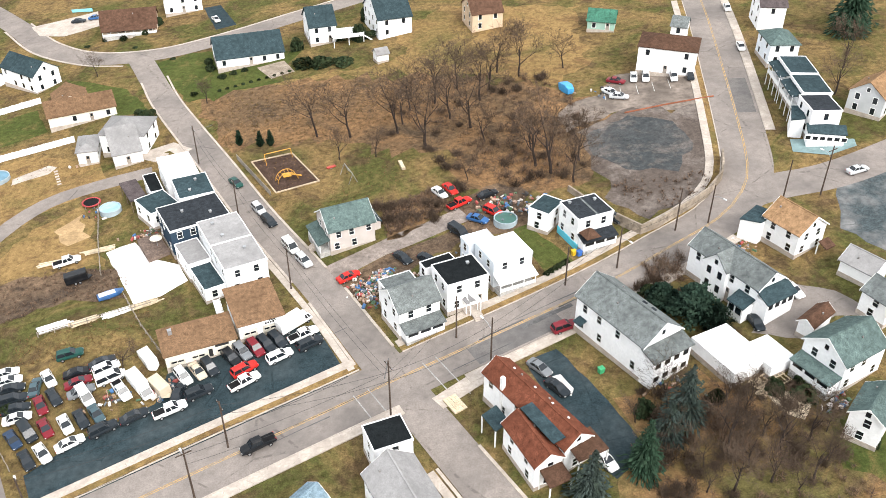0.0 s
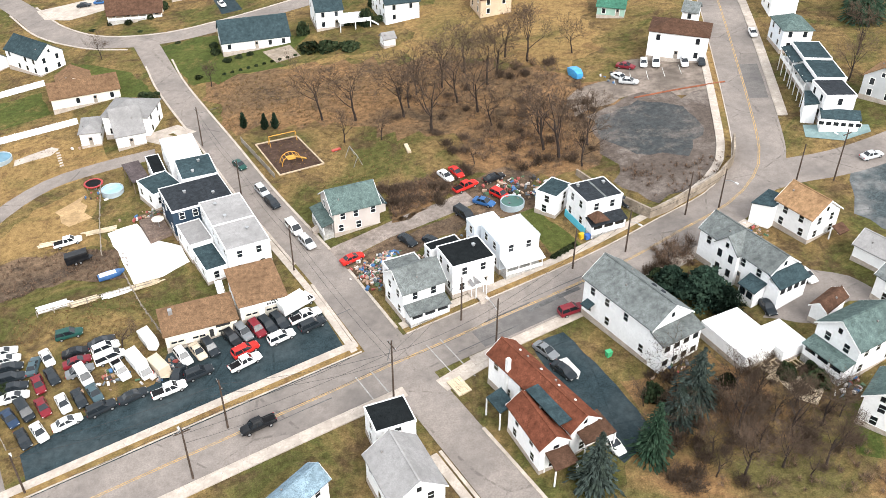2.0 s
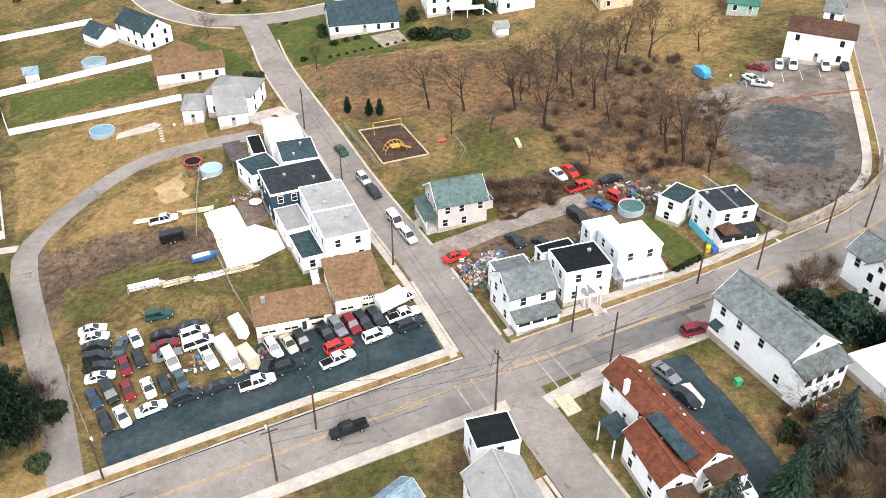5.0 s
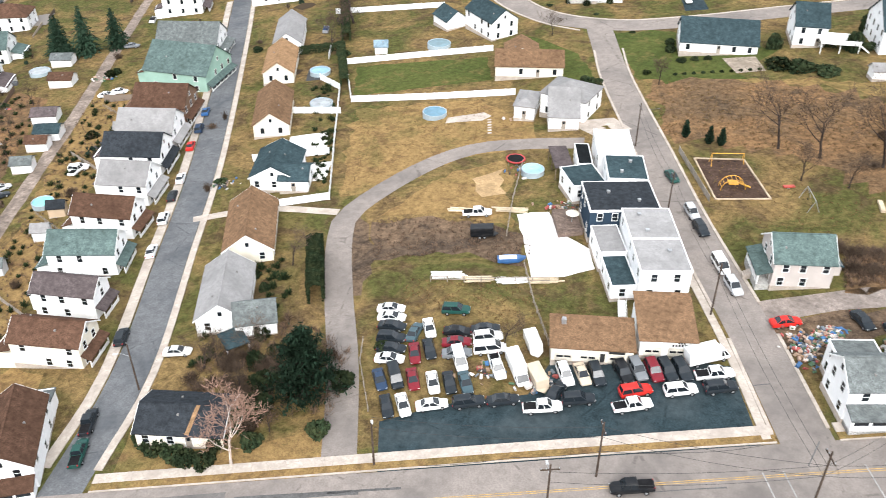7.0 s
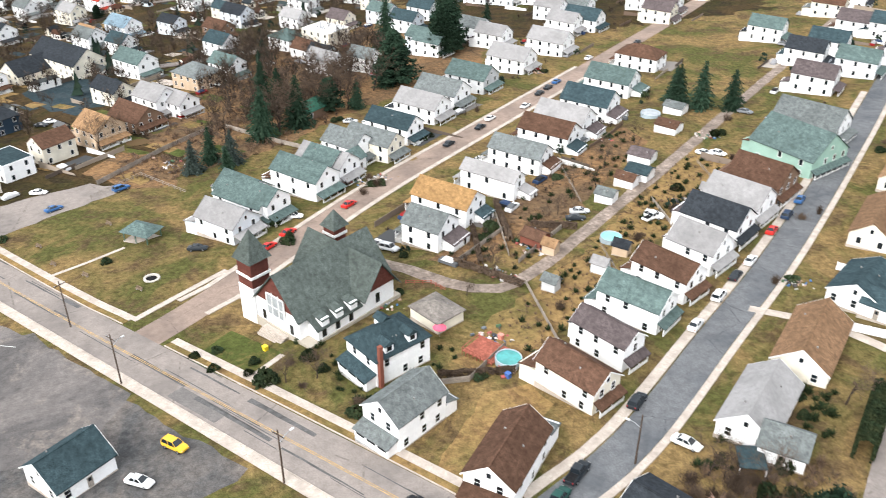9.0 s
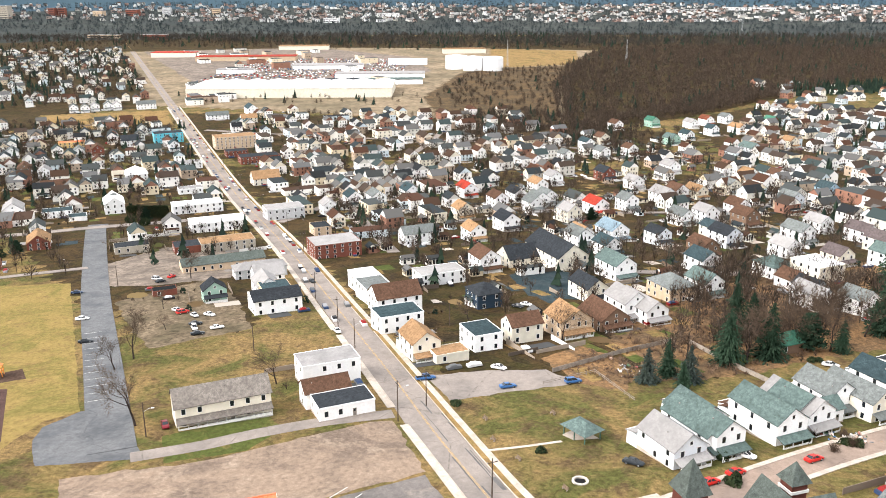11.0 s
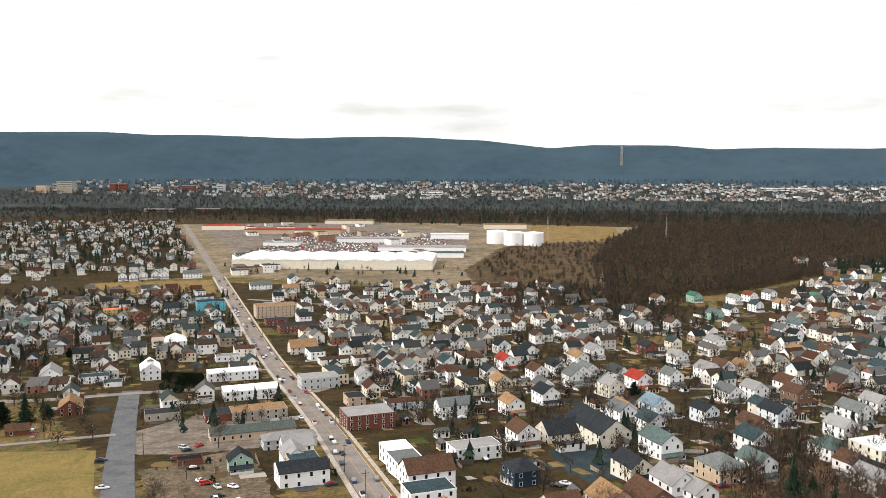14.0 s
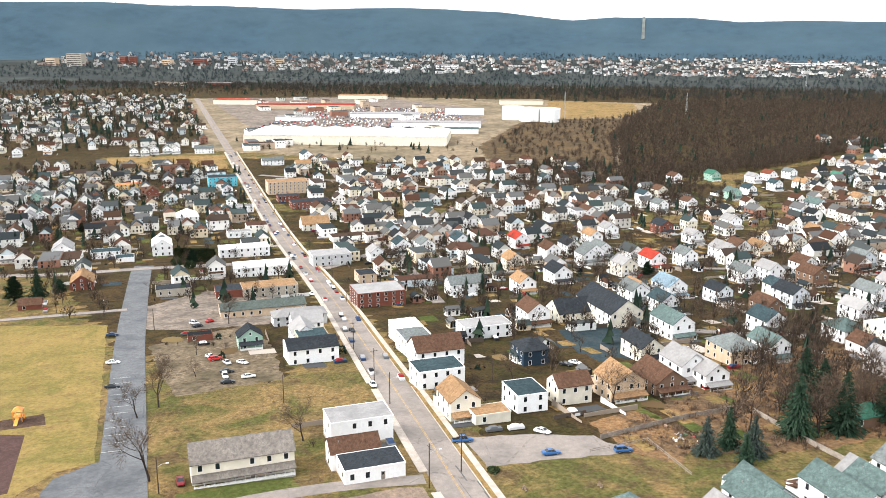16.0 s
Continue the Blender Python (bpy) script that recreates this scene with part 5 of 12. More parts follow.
def scatter(poly, count, seed, gap=0.0):
    r = random.Random(seed)
    xs, ys = [p[0] for p in poly], [p[1] for p in poly]
    out, cells = [], set()
    for _ in range(count * 30):
        p = (r.uniform(min(xs), max(xs)), r.uniform(min(ys), max(ys)))
        if inside(p, poly):
            c = (int(p[0] / gap), int(p[1] / gap)) if gap else None
            if gap and c in cells:
                continue
            cells.add(c)
            out.append(p)
            if len(out) >= count:
                break
    return out


def island_mat(name, colours, rough=0.85):
    if name in MATS:
        return MATS[name]
    m = bpy.data.materials.new(name)
    m.use_nodes = True
    n, l = m.node_tree.nodes, m.node_tree.links
    g, ramp = n.new("ShaderNodeNewGeometry"), n.new("ShaderNodeValToRGB")
    ramp.color_ramp.interpolation = "CONSTANT"
    e = ramp.color_ramp.elements
    while len(e) < len(colours):
        e.new(0.5)
    for i, c in enumerate(colours):
        e[i].position, e[i].color = i / len(colours), (*c, 1)
    l.new(g.outputs["Random Per Island"], ramp.inputs["Fac"])
    l.new(ramp.outputs["Color"], n["Principled BSDF"].inputs["Base Color"])
    n["Principled BSDF"].inputs["Roughness"].default_value, n["Principled BSDF"].inputs["Specular IOR Level"].default_value = rough, 0.04
    MATS[name] = m
    return m


FAR_WALL = island_mat("far_walls", [(0.85, 0.84, 0.81), (0.82, 0.79, 0.72), (0.6, 0.58, 0.53), (0.85, 0.84, 0.82), (0.7, 0.6, 0.44), (0.85, 0.83, 0.79), (0.42, 0.33, 0.25), (0.58, 0.66, 0.7), (0.84, 0.82, 0.78), (0.27, 0.14, 0.1), (0.85, 0.83, 0.8), (0.74, 0.68, 0.56)])
FAR_ROOF = island_mat("far_roofs", [(0.05, 0.056, 0.056), (0.09, 0.088, 0.085), (0.02, 0.022, 0.024), (0.05, 0.03, 0.021), (0.036, 0.05, 0.05), (0.1, 0.1, 0.1), (0.026, 0.032, 0.035), (0.06, 0.03, 0.02), (0.04, 0.043, 0.043), (0.048, 0.035, 0.028)])


CITY_WALL = island_mat("city_walls", [(0.6, 0.6, 0.59), (0.45, 0.44, 0.43), (0.7, 0.7, 0.69), (0.38, 0.3, 0.26), (0.55, 0.53, 0.49), (0.3, 0.2, 0.17)])
PLOTS = []


def far_houses(name, spots, seed, height, label, big=0.12, size=1.0, walls=None):
    r = random.Random(seed)
    PLOTS.extend(p for p in spots if size > 0.6)
    V, F, S = [], [], []
    for x, y in spots:
        flat = r.random() < big
        w, d, h = (r.uniform(14, 30), r.uniform(9, 16), r.uniform(4, 8)) if flat else (r.uniform(10, 15), r.uniform(8, 10.5), r.uniform(5.8, 7.8))
        w, d, h = w * size, d * size, h * size
        a, b, z = w / 2, d / 2, height(x, y)
        m = pose(x, y, z, 0, 0, r.choice((27, 117, 27)) + r.uniform(-5, 5))
        v, f = box_data(-a, a, -b, b, -2.0, h, at=len(V))
        V += [m @ Vector(p) for p in v]
        F += [f[0]] + f[2:]
        S += [0] * 5
        s = len(V)
        if flat:
            V += [m @ Vector(p) for p in ((-a, -b, h), (a, -b, h), (a, b, h), (-a, b, h))]
            F.append((s, s + 1, s + 2, s + 3))
            S.append(1)
        else:
            k = 0.4 * d
            V += [m @ Vector(p) for p in ((-a - 0.3, -b - 0.4, h - 0.2), (a + 0.3, -b - 0.4, h - 0.2), (a + 0.3, b + 0.4, h - 0.2), (-a - 0.3, b + 0.4, h - 0.2), (-a - 0.3, 0, h + k), (a + 0.3, 0, h + k))]
            F += [(s, s + 1, s + 5, s + 4), (s + 2, s + 3, s + 4, s + 5)]
            S += [1, 1]
            s2 = len(V)
            V += [m @ Vector(p) for p in ((-a, -b, h), (-a, b, h), (-a, 0, h + k - 0.2), (a, -b, h), (a, b, h), (a, 0, h + k - 0.2))]
            F += [(s2, s2 + 2, s2 + 1), (s2 + 3, s2 + 4, s2 + 5)]
            S += [0, 0]
            if r.random() < 0.75:
                e, o = (a, 0) if r.random() < 0.6 else (0, b)
                fx, fy = (1, 0) if e else (0, 1)
                if r.random() < 0.4:
                    fx, fy = -fx, -fy
                half = (b if e else a) * r.uniform(0.6, 0.95)
                deep, top = r.uniform(1.8, 2.6), r.uniform(2.7, 3.2)
                at = e or o

                def corner(u, v, zz):
                    return m @ Vector((fx * (at + u) - fy * v, fy * (at + u) + fx * v, zz))
                c = len(V)
                V += [corner(0, -half, top + 0.7), corner(deep, -half, top), corner(deep, half, top), corner(0, half, top + 0.7), corner(deep, -half, top - 0.2), corner(deep, half, top - 0.2)]
                F += [(c, c + 1, c + 2, c + 3), (c + 1, c + 4, c + 5, c + 2)]
                S += [1, 0]
                c = len(V)
                V += [corner(deep - 0.1, -half, -1.5), corner(deep - 0.1, half, -1.5), corner(deep - 0.1, half, 1.2), corner(deep - 0.1, -half, 1.2), corner(0.1, -half, -1.5), corner(0.1, -half, 1.2), corner(0.1, half, -1.5), corner(0.1, half, 1.2)]
                F += [(c, c + 1, c + 2, c + 3), (c, c + 3, c + 5, c + 4), (c + 1, c + 6, c + 7, c + 2)]
                S += [0, 0, 0]
        # dark window bands on the long sides
        for q in (-1, 1):
            for i in range(3):
                c = len(V)
                px = (i - 1) * w * 0.3
                for zz in (h * 0.25, h * 0.68):
                    if r.random() < 0.3:
                        continue
                    c = len(V)
                    V += [m @ Vector(p) for p in ((px - 0.52, q * (b + 0.03), zz), (px + 0.52, q * (b + 0.03), zz), (px + 0.52, q * (b + 0.03), zz + 1.5), (px - 0.52, q * (b + 0.03), zz + 1.5))]
                    F.append((c, c + 1, c + 2, c + 3))
                    S.append(2)
                    c = len(V)
                    py = (i - 1) * d * 0.3
                    V += [m @ Vector(p) for p in ((q * (a + 0.03), py - 0.52, zz), (q * (a + 0.03), py + 0.52, zz), (q * (a + 0.03), py + 0.52, zz + 1.5), (q * (a + 0.03), py - 0.52, zz + 1.5))]
                    F.append((c, c + 1, c + 2, c + 3))
                    S.append(2)
    return structure(name, mesh_from(name, V, F, [walls or FAR_WALL, FAR_ROOF, glass_mat()], S), label, "houses", "stuff")


WOOD_TWIGS = island_mat("wood_twigs", [(0.045, 0.033, 0.025), (0.06, 0.042, 0.031), (0.032, 0.026, 0.021), (0.085, 0.06, 0.043), (0.038, 0.03, 0.025), (0.11, 0.083, 0.063), (0.05, 0.04, 0.032)], 0.95)
WOOD_GREEN = island_mat("wood_evergreens", [(0.02, 0.035, 0.025), (0.028, 0.045, 0.03), (0.018, 0.03, 0.024)], 0.95)


def far_woods(name, spots, seed, height, label, size=1.0, green=0.0, fine=False, twigs=None, dense=20):
    """Many small leafless crowns: each a cluster of ragged upright sprays, or with fine a haze of twigs."""
    r = random.Random(seed)
    V, F, S, bare = [], [], [], []
    for x, y in spots:
        z = height(x, y)
        H, R = r.uniform(7, 12) * size, r.uniform(2.2, 4.0) * size
        g = r.random() < green
        n = 9
        if not g:
            bare.append((x, y, z, H, R))
            continue
        for i in range(n):
            a = 2 * math.pi * (i + r.random()) / n
            c = len(V)
            k = i % 3
            w, z0 = R * (0.95 - 0.27 * k) * r.uniform(0.8, 1.15), z + H * (0.05 + 0.27 * k)
            V += [(x + w * math.cos(a), y + w * math.sin(a), z0), (x + w * math.cos(a + 2.0), y + w * math.sin(a + 2.0), z0 + r.uniform(-0.4, 0.4)), (x + r.uniform(-0.3, 0.3), y + r.uniform(-0.3, 0.3), z0 + H * r.uniform(0.38, 0.52))]
            F.append((c, c + 1, c + 2))
            S.append(1)
    if bare:
        pts = twig_cloud(np.array(bare), seed, 96, 1.7) if fine else twig_cloud(np.array(bare), seed, dense, 120.0 / dense)
        c = len(V)
        V += pts.tolist()
        F += [(k, k + 1, k + 2) for k in range(c, len(V), 3)]
        S += [0] * (len(pts) // 3)
    return structure(name, mesh_from(name, V, F, [twigs or WOOD_TWIGS, WOOD_GREEN], S), label, "woods", "stuff")


def twig_cloud(trees, seed, count=104, stout=1.0):
    """Trunk, limbs and a haze of fine twigs for each row of x, y, z, height, spread."""
    g = np.random.default_rng(seed)
    m = len(trees)
    o, H, R = trees[:, None, :3], trees[:, 3, None], trees[:, 4, None]
    az, el, q = g.uniform(0, 2 * np.pi, (m, count)), np.arcsin(g.uniform(-0.15, 1.0, (m, count))), g.uniform(0.25, 1.0, (m, count)) ** 0.6
    lump = 1 + 0.22 * np.sin(3 * az + trees[:, 0, None]) * np.cos(2 * el)
    out = np.stack((np.cos(az) * np.cos(el), np.sin(az) * np.cos(el), np.sin(el)), -1)
    reach = np.stack((R * lump, R * lump, H * 0.56 * lump), -1)
    mid = np.zeros((m, count, 3))
    mid[:, :, 2] = H * 0.42
    tip = o + mid + out * reach * q[..., None]
    long = g.uniform(0.22, 0.5, (m, count, 1)) * R[..., None]
    root = tip - (out * 0.7 + np.array((0, 0, 0.7)) + g.normal(0, 0.35, (m, count, 3))) * long
    wide = g.normal(0, 1, (m, count, 3))
    wide /= np.linalg.norm(wide, axis=-1, keepdims=True)
    wide *= (0.05 + 0.012 * R[..., None]) * stout
    limbs = 9
    az = g.uniform(0, 2 * np.pi, (m, limbs))
    base = o + np.stack((az * 0, az * 0, H * g.uniform(0.15, 0.4, (m, limbs))), -1)
    end = o + np.stack((np.cos(az) * R * 0.7, np.sin(az) * R * 0.7, H * g.uniform(0.55, 0.9, (m, limbs))), -1)
    base[:, :2] = o + np.stack((az[:, :2] * 0, az[:, :2] * 0, az[:, :2] * 0 - 0.3), -1)
    end[:, :2] = o + np.stack((az[:, :2] * 0, az[:, :2] * 0, H * 0.75 + az[:, :2] * 0), -1)
    thick = np.stack((-np.sin(az), np.cos(az), az * 0), -1) * (0.09 + 0.02 * R[..., None])
    return np.concatenate((np.stack((root - wide, root + wide, tip), 2).reshape(-1, 3), np.stack((base - thick, base + thick, end), 2).reshape(-1, 3)))


def off_roads(spots):
    """Plan points that stand clear of the main streets."""
    out = []
    for p in spots:
        q = np.array(p, float)
        ok = True
        for line, gap in ((AVENUE, 12.0), ([(-206.5, -63.6), (-261.5, -91.3), (-357.1, -139.2), (-487.0, -200.8), (-513.9, -211.9)], 10.0), ([(-300, -75), (-385, -105)], 24.0), ([(-469.3, -284.5), (-481.5, -245.0), (-504.8, -207.4), (-547.0, -134.0)], 9.0), ([(-340, -165), (-385, -150)], 14.0)):
            for a, b in zip(line, line[1:]):
                a, b = np.array(a, float), np.array(b, float)
                u = min(1.0, max(0.0, float((q - a) @ (b - a) / ((b - a) @ (b - a)))))
                ok = ok and float(np.linalg.norm(q - a - (b - a) * u)) > gap
        if ok:
            out.append(p)
    return out


def upland(x, y):
    """The valley's far side: it rises slowly to the town and then to a long ridge."""
    d = math.hypot(x + 40, y - 25)
    if d < 2500:
        return land(x, y)
    a = math.atan2(-(y - 25), -(x + 40))
    top = float(np.interp(math.degrees(a), (-20.5, -15.4, -10.7, -8, -3.1, -0.3, 4, 7.7, 11.4, 16.8, 23.8, 33.3), (148, 145, 145, 160, 166, 148, 190, 208, 202, 202, 214, 222))) + 3 * math.sin(a * 41)
    k = [(2500, 0), (3100, 12), (3500, 26), (3950, 58), (4180, 0.42), (4420, 0.85), (4600, 1.0)]
    z0 = -62.0
    for (d0, v0), (d1, v1) in zip(k, k[1:]):
        if d <= d1:
            u = (d - d0) / (d1 - d0)
            h0 = v0 if d0 <= 3950 else 58 + (top + 62 - 58) * v0
            h1 = v1 if d1 <= 3950 else 58 + (top + 62 - 58) * v1
            return z0 + h0 + (h1 - h0) * u
    return top


def rough_hill(x, y):
    return 22 * noise.noise((x * 0.003, y * 0.003, 1.0)) + 6 * noise.noise((x * 0.012, y * 0.012, 3.0))


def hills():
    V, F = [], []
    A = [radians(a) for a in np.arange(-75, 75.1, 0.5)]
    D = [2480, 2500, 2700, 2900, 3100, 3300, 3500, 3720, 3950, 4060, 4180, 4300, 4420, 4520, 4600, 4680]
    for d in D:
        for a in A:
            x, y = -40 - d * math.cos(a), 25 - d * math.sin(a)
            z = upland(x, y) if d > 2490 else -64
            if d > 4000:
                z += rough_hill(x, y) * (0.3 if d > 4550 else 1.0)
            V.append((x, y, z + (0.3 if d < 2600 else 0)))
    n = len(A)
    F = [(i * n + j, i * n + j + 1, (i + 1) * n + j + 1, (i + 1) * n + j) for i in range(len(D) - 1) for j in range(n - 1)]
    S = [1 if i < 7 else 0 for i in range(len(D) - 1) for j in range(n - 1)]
    # Distance haze is painted into the ridge as a blue base colour.
    me = mesh_from("backdrop_hills", V, F, [shade("haze_tinted_ridge", (0.036, 0.064, 0.086), 0.95, 0.1, 0.02, 0.002, 0.0, tint=(0.044, 0.074, 0.094)), shade("far_valley_floor", (0.04, 0.045, 0.042), 0.95, 0.3, 0.02, 0.004, 0.0, tint=(0.03, 0.036, 0.036))], S)
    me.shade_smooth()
    structure("backdrop_hills", me, "long wooded ridge beyond the valley, blue distance haze painted in", "hills")


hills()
V = []
for d in np.arange(4180, 4601, 20):
    a = radians(-4.8)
    for q in (-7, 7):
        x, y = -40 - d * math.cos(a) + q * math.sin(a), 25 - d * math.sin(a) - q * math.cos(a)
        V.append((x, y, upland(x, y) + rough_hill(x, y) * (0.3 if d > 4550 else 1.0) + 2.5))
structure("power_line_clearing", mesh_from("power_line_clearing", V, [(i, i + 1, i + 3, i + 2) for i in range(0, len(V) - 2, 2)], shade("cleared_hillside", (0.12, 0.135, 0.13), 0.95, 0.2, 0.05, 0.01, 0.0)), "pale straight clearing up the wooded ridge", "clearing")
LEFT_TOWN = [(-1850, -1300), (-1960, -830), (-1380, -540), (-1100, -420), (-1030, -620), (-900, -860)]
LEFT_NEAR = [(-870, -820), (-800, -480), (-830, -400), (-650, -330), (-500, -330), (-450, -500)]
CENTRE_TOWN = [(-1000, -175), (-1030, 20), (-880, 90), (-690, 80), (-590, -20), (-600, -110), (-740, -150)]
WOODS = [(-905, 88), (-1015, 235), (-1146, 345), (-1316, 505), (-1500, 760), (-2100, 1100), (-2050, 340), (-1965, 226), (-1640, 150), (-1260, 105)]
BRUSH = [(-1262.8, 100.3), (-919.3, 85.9), (-841.6, -12.2), (-1177.2, -66.1), (-1489.1, -25.7), (-1616.7, 150.8)]
BELT = [(-2420, -1500), (-2480, -250), (-2420, 1500), (-1900, 1200), (-2050, 330), (-2060, -250), (-2200, -700), (-2250, -1500)]
RIGHT_TOWN = [(-1100, 330), (-960, 640), (-700, 560), (-430, 330), (-480, 200), (-640, 175), (-860, 235)]
NEAR_RIGHT = [(-255, 255), (-300, 420), (-200, 420), (-150, 300), (-185, 235)]
far_houses("far_houses_left", scatter(LEFT_TOWN, 430, 1, 24), 1, land, "many small white town houses on the valley floor")
far_houses("mall_buildings", scatter([(-1330, -430), (-1300, -150), (-1750, -200), (-2000, -420), (-1880, -720)], 24, 71, 60) + scatter([(-1080, -360), (-1120, -300), (-1330, -390), (-1330, -440)], 14, 72, 24), 71, land, "low flat-roofed stores round the shopping centre", 0.95, 1.3)
far_houses("far_houses_left_near", scatter(LEFT_NEAR, 130, 2, 20), 2, land, "small white town houses with gable roofs")
far_houses("far_houses_centre", scatter(CENTRE_TOWN, 115, 3, 21), 3, land, "closely built white town houses")
far_houses("far_houses_right", scatter(RIGHT_TOWN, 300, 4, 21) + scatter([(-340, 330), (-470, 200), (-700, 300), (-700, 560), (-420, 560)], 150, 44, 21), 4, land, "closely built white hillside houses")
far_houses("far_houses_rise", scatter([(-1330, 380), (-1230, 620), (-960, 640), (-1060, 340)], 60, 5, 24), 5, land, "white houses along the wood edge")
CITY = [(-3000, -1900), (-3050, -300), (-3000, 900), (-2700, 1700), (-3300, 1900), (-3750, 900), (-3850, -300), (-3600, -1900)]
far_houses("far_city", [p for p in scatter(CITY, 1050, 6) if math.hypot(p[0] + 40, p[1] - 25) < 3930], 6, upland, "pale far city along the foot of the ridge", 0.25, 1.15, CITY_WALL)
r = random.Random(9)
for i, (x, y, w, d, h, c) in enumerate(((-3070, -1725, 60, 30, 42, "stone"), (-3040, -1800, 40, 24, 26, "tan"), (-3165, -1590, 24, 20, 30, "brick"), (-3175, -1560, 24, 20, 30, "brick"), (-3270, -1340, 50, 22, 22, "brick"), (-3320, -1230, 30, 22, 26, "grey"), (-3370, -1060, 30, 22, 22, "tan"), (-3230, -1450, 40, 22, 18, "tan"), (-3300, -400, 80, 24, 14, "white"), (-3500, 700, 160, 30, 9, "white"), (-3520, 950, 220, 30, 9, "white"), (-3050, -560, 50, 24, 14, "white"), (-2350, -900, 70, 18, 12, "brick"), (-2380, -1050, 90, 20, 8, "tan"))):
    B = empty("city_block", pose(x, y, upland(x, y), 0, 0, r.uniform(75, 100)), "tall pale city block far across the valley" if h > 20 else "long low far-off building", "building")
    child("wall", boxes("wall", [(-w / 2, w / 2, -d / 2, d / 2, -6, h)], wall_mat(c)), B)
    child("roof", boxes("roof", [(-w / 2 - 0.5, w / 2 + 0.5, -d / 2 - 0.5, d / 2 + 0.5, h, h + 0.8)], roof_mat("light")), B)
    for s in range(int(h / 7)):
        for q in (-1, 1):
            child("window_band", boxes("window_band", [(-w / 2 + 2, w / 2 - 2, q * (d / 2 + 0.11) - 0.09, q * (d / 2 + 0.11) + 0.09, 3 + s * 7, 5 + s * 7)], glass_mat()), B)
# mill, tanks and the shopping centre
M = empty("mill", pose(-1212, -258, land(-1212, -258), 0, 0, 94), "very long white-roofed mill building", "factory")
child("wall", boxes("wall", [(-134, 134, -50, 50, -2, 12)], wall_mat("cream")), M)
for i in range(9):
    x0 = -134 + i * 29.8
    child("roof", mesh_from("roof", [(x0, -50.5, 12), (x0 + 29.6, -50.5, 12), (x0 + 29.6, 50.5, 12), (x0, 50.5, 12), (x0 + 14.8, -50.5, 14.8), (x0 + 14.8, 50.5, 14.8)], [(0, 4, 5, 3), (1, 2, 5, 4), (0, 1, 4), (2, 3, 5), (3, 2, 1, 0)], roof_mat("white")), M)
    child("loading_door", boxes("loading_door", [(x0 + 6, x0 + 22, 50.02, 50.3, 0.5, 5.0)], wall_mat("grey")), M)
for x, y, rr in ((-1560, -58, 18), (-1535, -28, 17), (-1530, 6, 17)):
    T = empty("storage_tank", pose(x, y, land(x, y)), "large white cylindrical storage tank", "tank")
    n = 28
    ring = [(math.cos(2 * math.pi * i / n), math.sin(2 * math.pi * i / n)) for i in range(n)]
    child("shell", mesh_from("shell", [(c * rr, s * rr, z) for z in (-1, 22) for c, s in ring], [(i, (i + 1) % n, n + (i + 1) % n, n + i) for i in range(n)], wall_mat("white")), T)
    child("roof", mesh_from("roof", [(c * rr, s * rr, 22) for c, s in ring] + [(0, 0, 24)], [(i, (i + 1) % n, n) for i in range(n)], wall_mat("white")), T)
for x, y, w, d, h, top, wall in ((-1720, -470, 190, 40, 8, "red", "tan"), (-1560, -280, 120, 36, 7, "light", "white"), (-1420, -170, 140, 34, 7, "light", "white"), (-1330, -140, 90, 24, 7, "teal", "white"), (-1800, -640, 90, 40, 9, "red", "cream"), (-2000, -420, 110, 36, 8, "tan", "cream"), (-1480, -420, 60, 26, 6, "light", "white"), (-1640, -150, 70, 26, 9, "white", "white"), (-1900, -60, 90, 30, 9, "tan", "cream"), (-1330, -210, 70, 24, 6, "dark", "grey")):
    B = empty("store_block", pose(x, y, land(x, y), 0, 0, 96), "long low shopping centre building with flat roof", "building")
    child("wall", boxes("wall", [(-w / 2, w / 2, -d / 2, d / 2, -2, h)], wall_mat(wall)), B)
    child("roof", boxes("roof", [(-w / 2 - 0.4, w / 2 + 0.4, -d / 2 - 0.4, d / 2 + 0.4, h, h + 0.7)], roof_mat(top)), B)
    child("shopfront", boxes("shopfront", [(-w / 2 + 3, w / 2 - 3, d / 2 + 0.02, d / 2 + 0.3, 0.5, 3.6)], glass_mat()), B)
# rows of parked cars far off
r = random.Random(12)
V, F = [], []
for i in range(1500):
    row, k = i // 60, i % 60
    x, y = -1330 - row * 17 + r.uniform(-1, 1), -440 + k * 5.0 + r.uniform(-1, 1)
    if r.random() < 0.3:
        continue
    m = pose(x, y, land(x, y), 0, 0, 4)
    v, f = frustum(-2.3, 2.3, 0.9, 0.2, -1.8, 1.6, 0.75, 1.5, at=len(V))
    V += [m @ Vector(p) for p in v]
    F += f
structure("parked_cars_far", mesh_from("parked_cars_far", V, F, island_mat("far_cars", [(0.6, 0.6, 0.6), (0.03, 0.03, 0.035), (0.3, 0.3, 0.32), (0.25, 0.03, 0.03), (0.7, 0.7, 0.7), (0.05, 0.08, 0.14)])), "many parked cars at the shopping centre", "cars", "stuff")
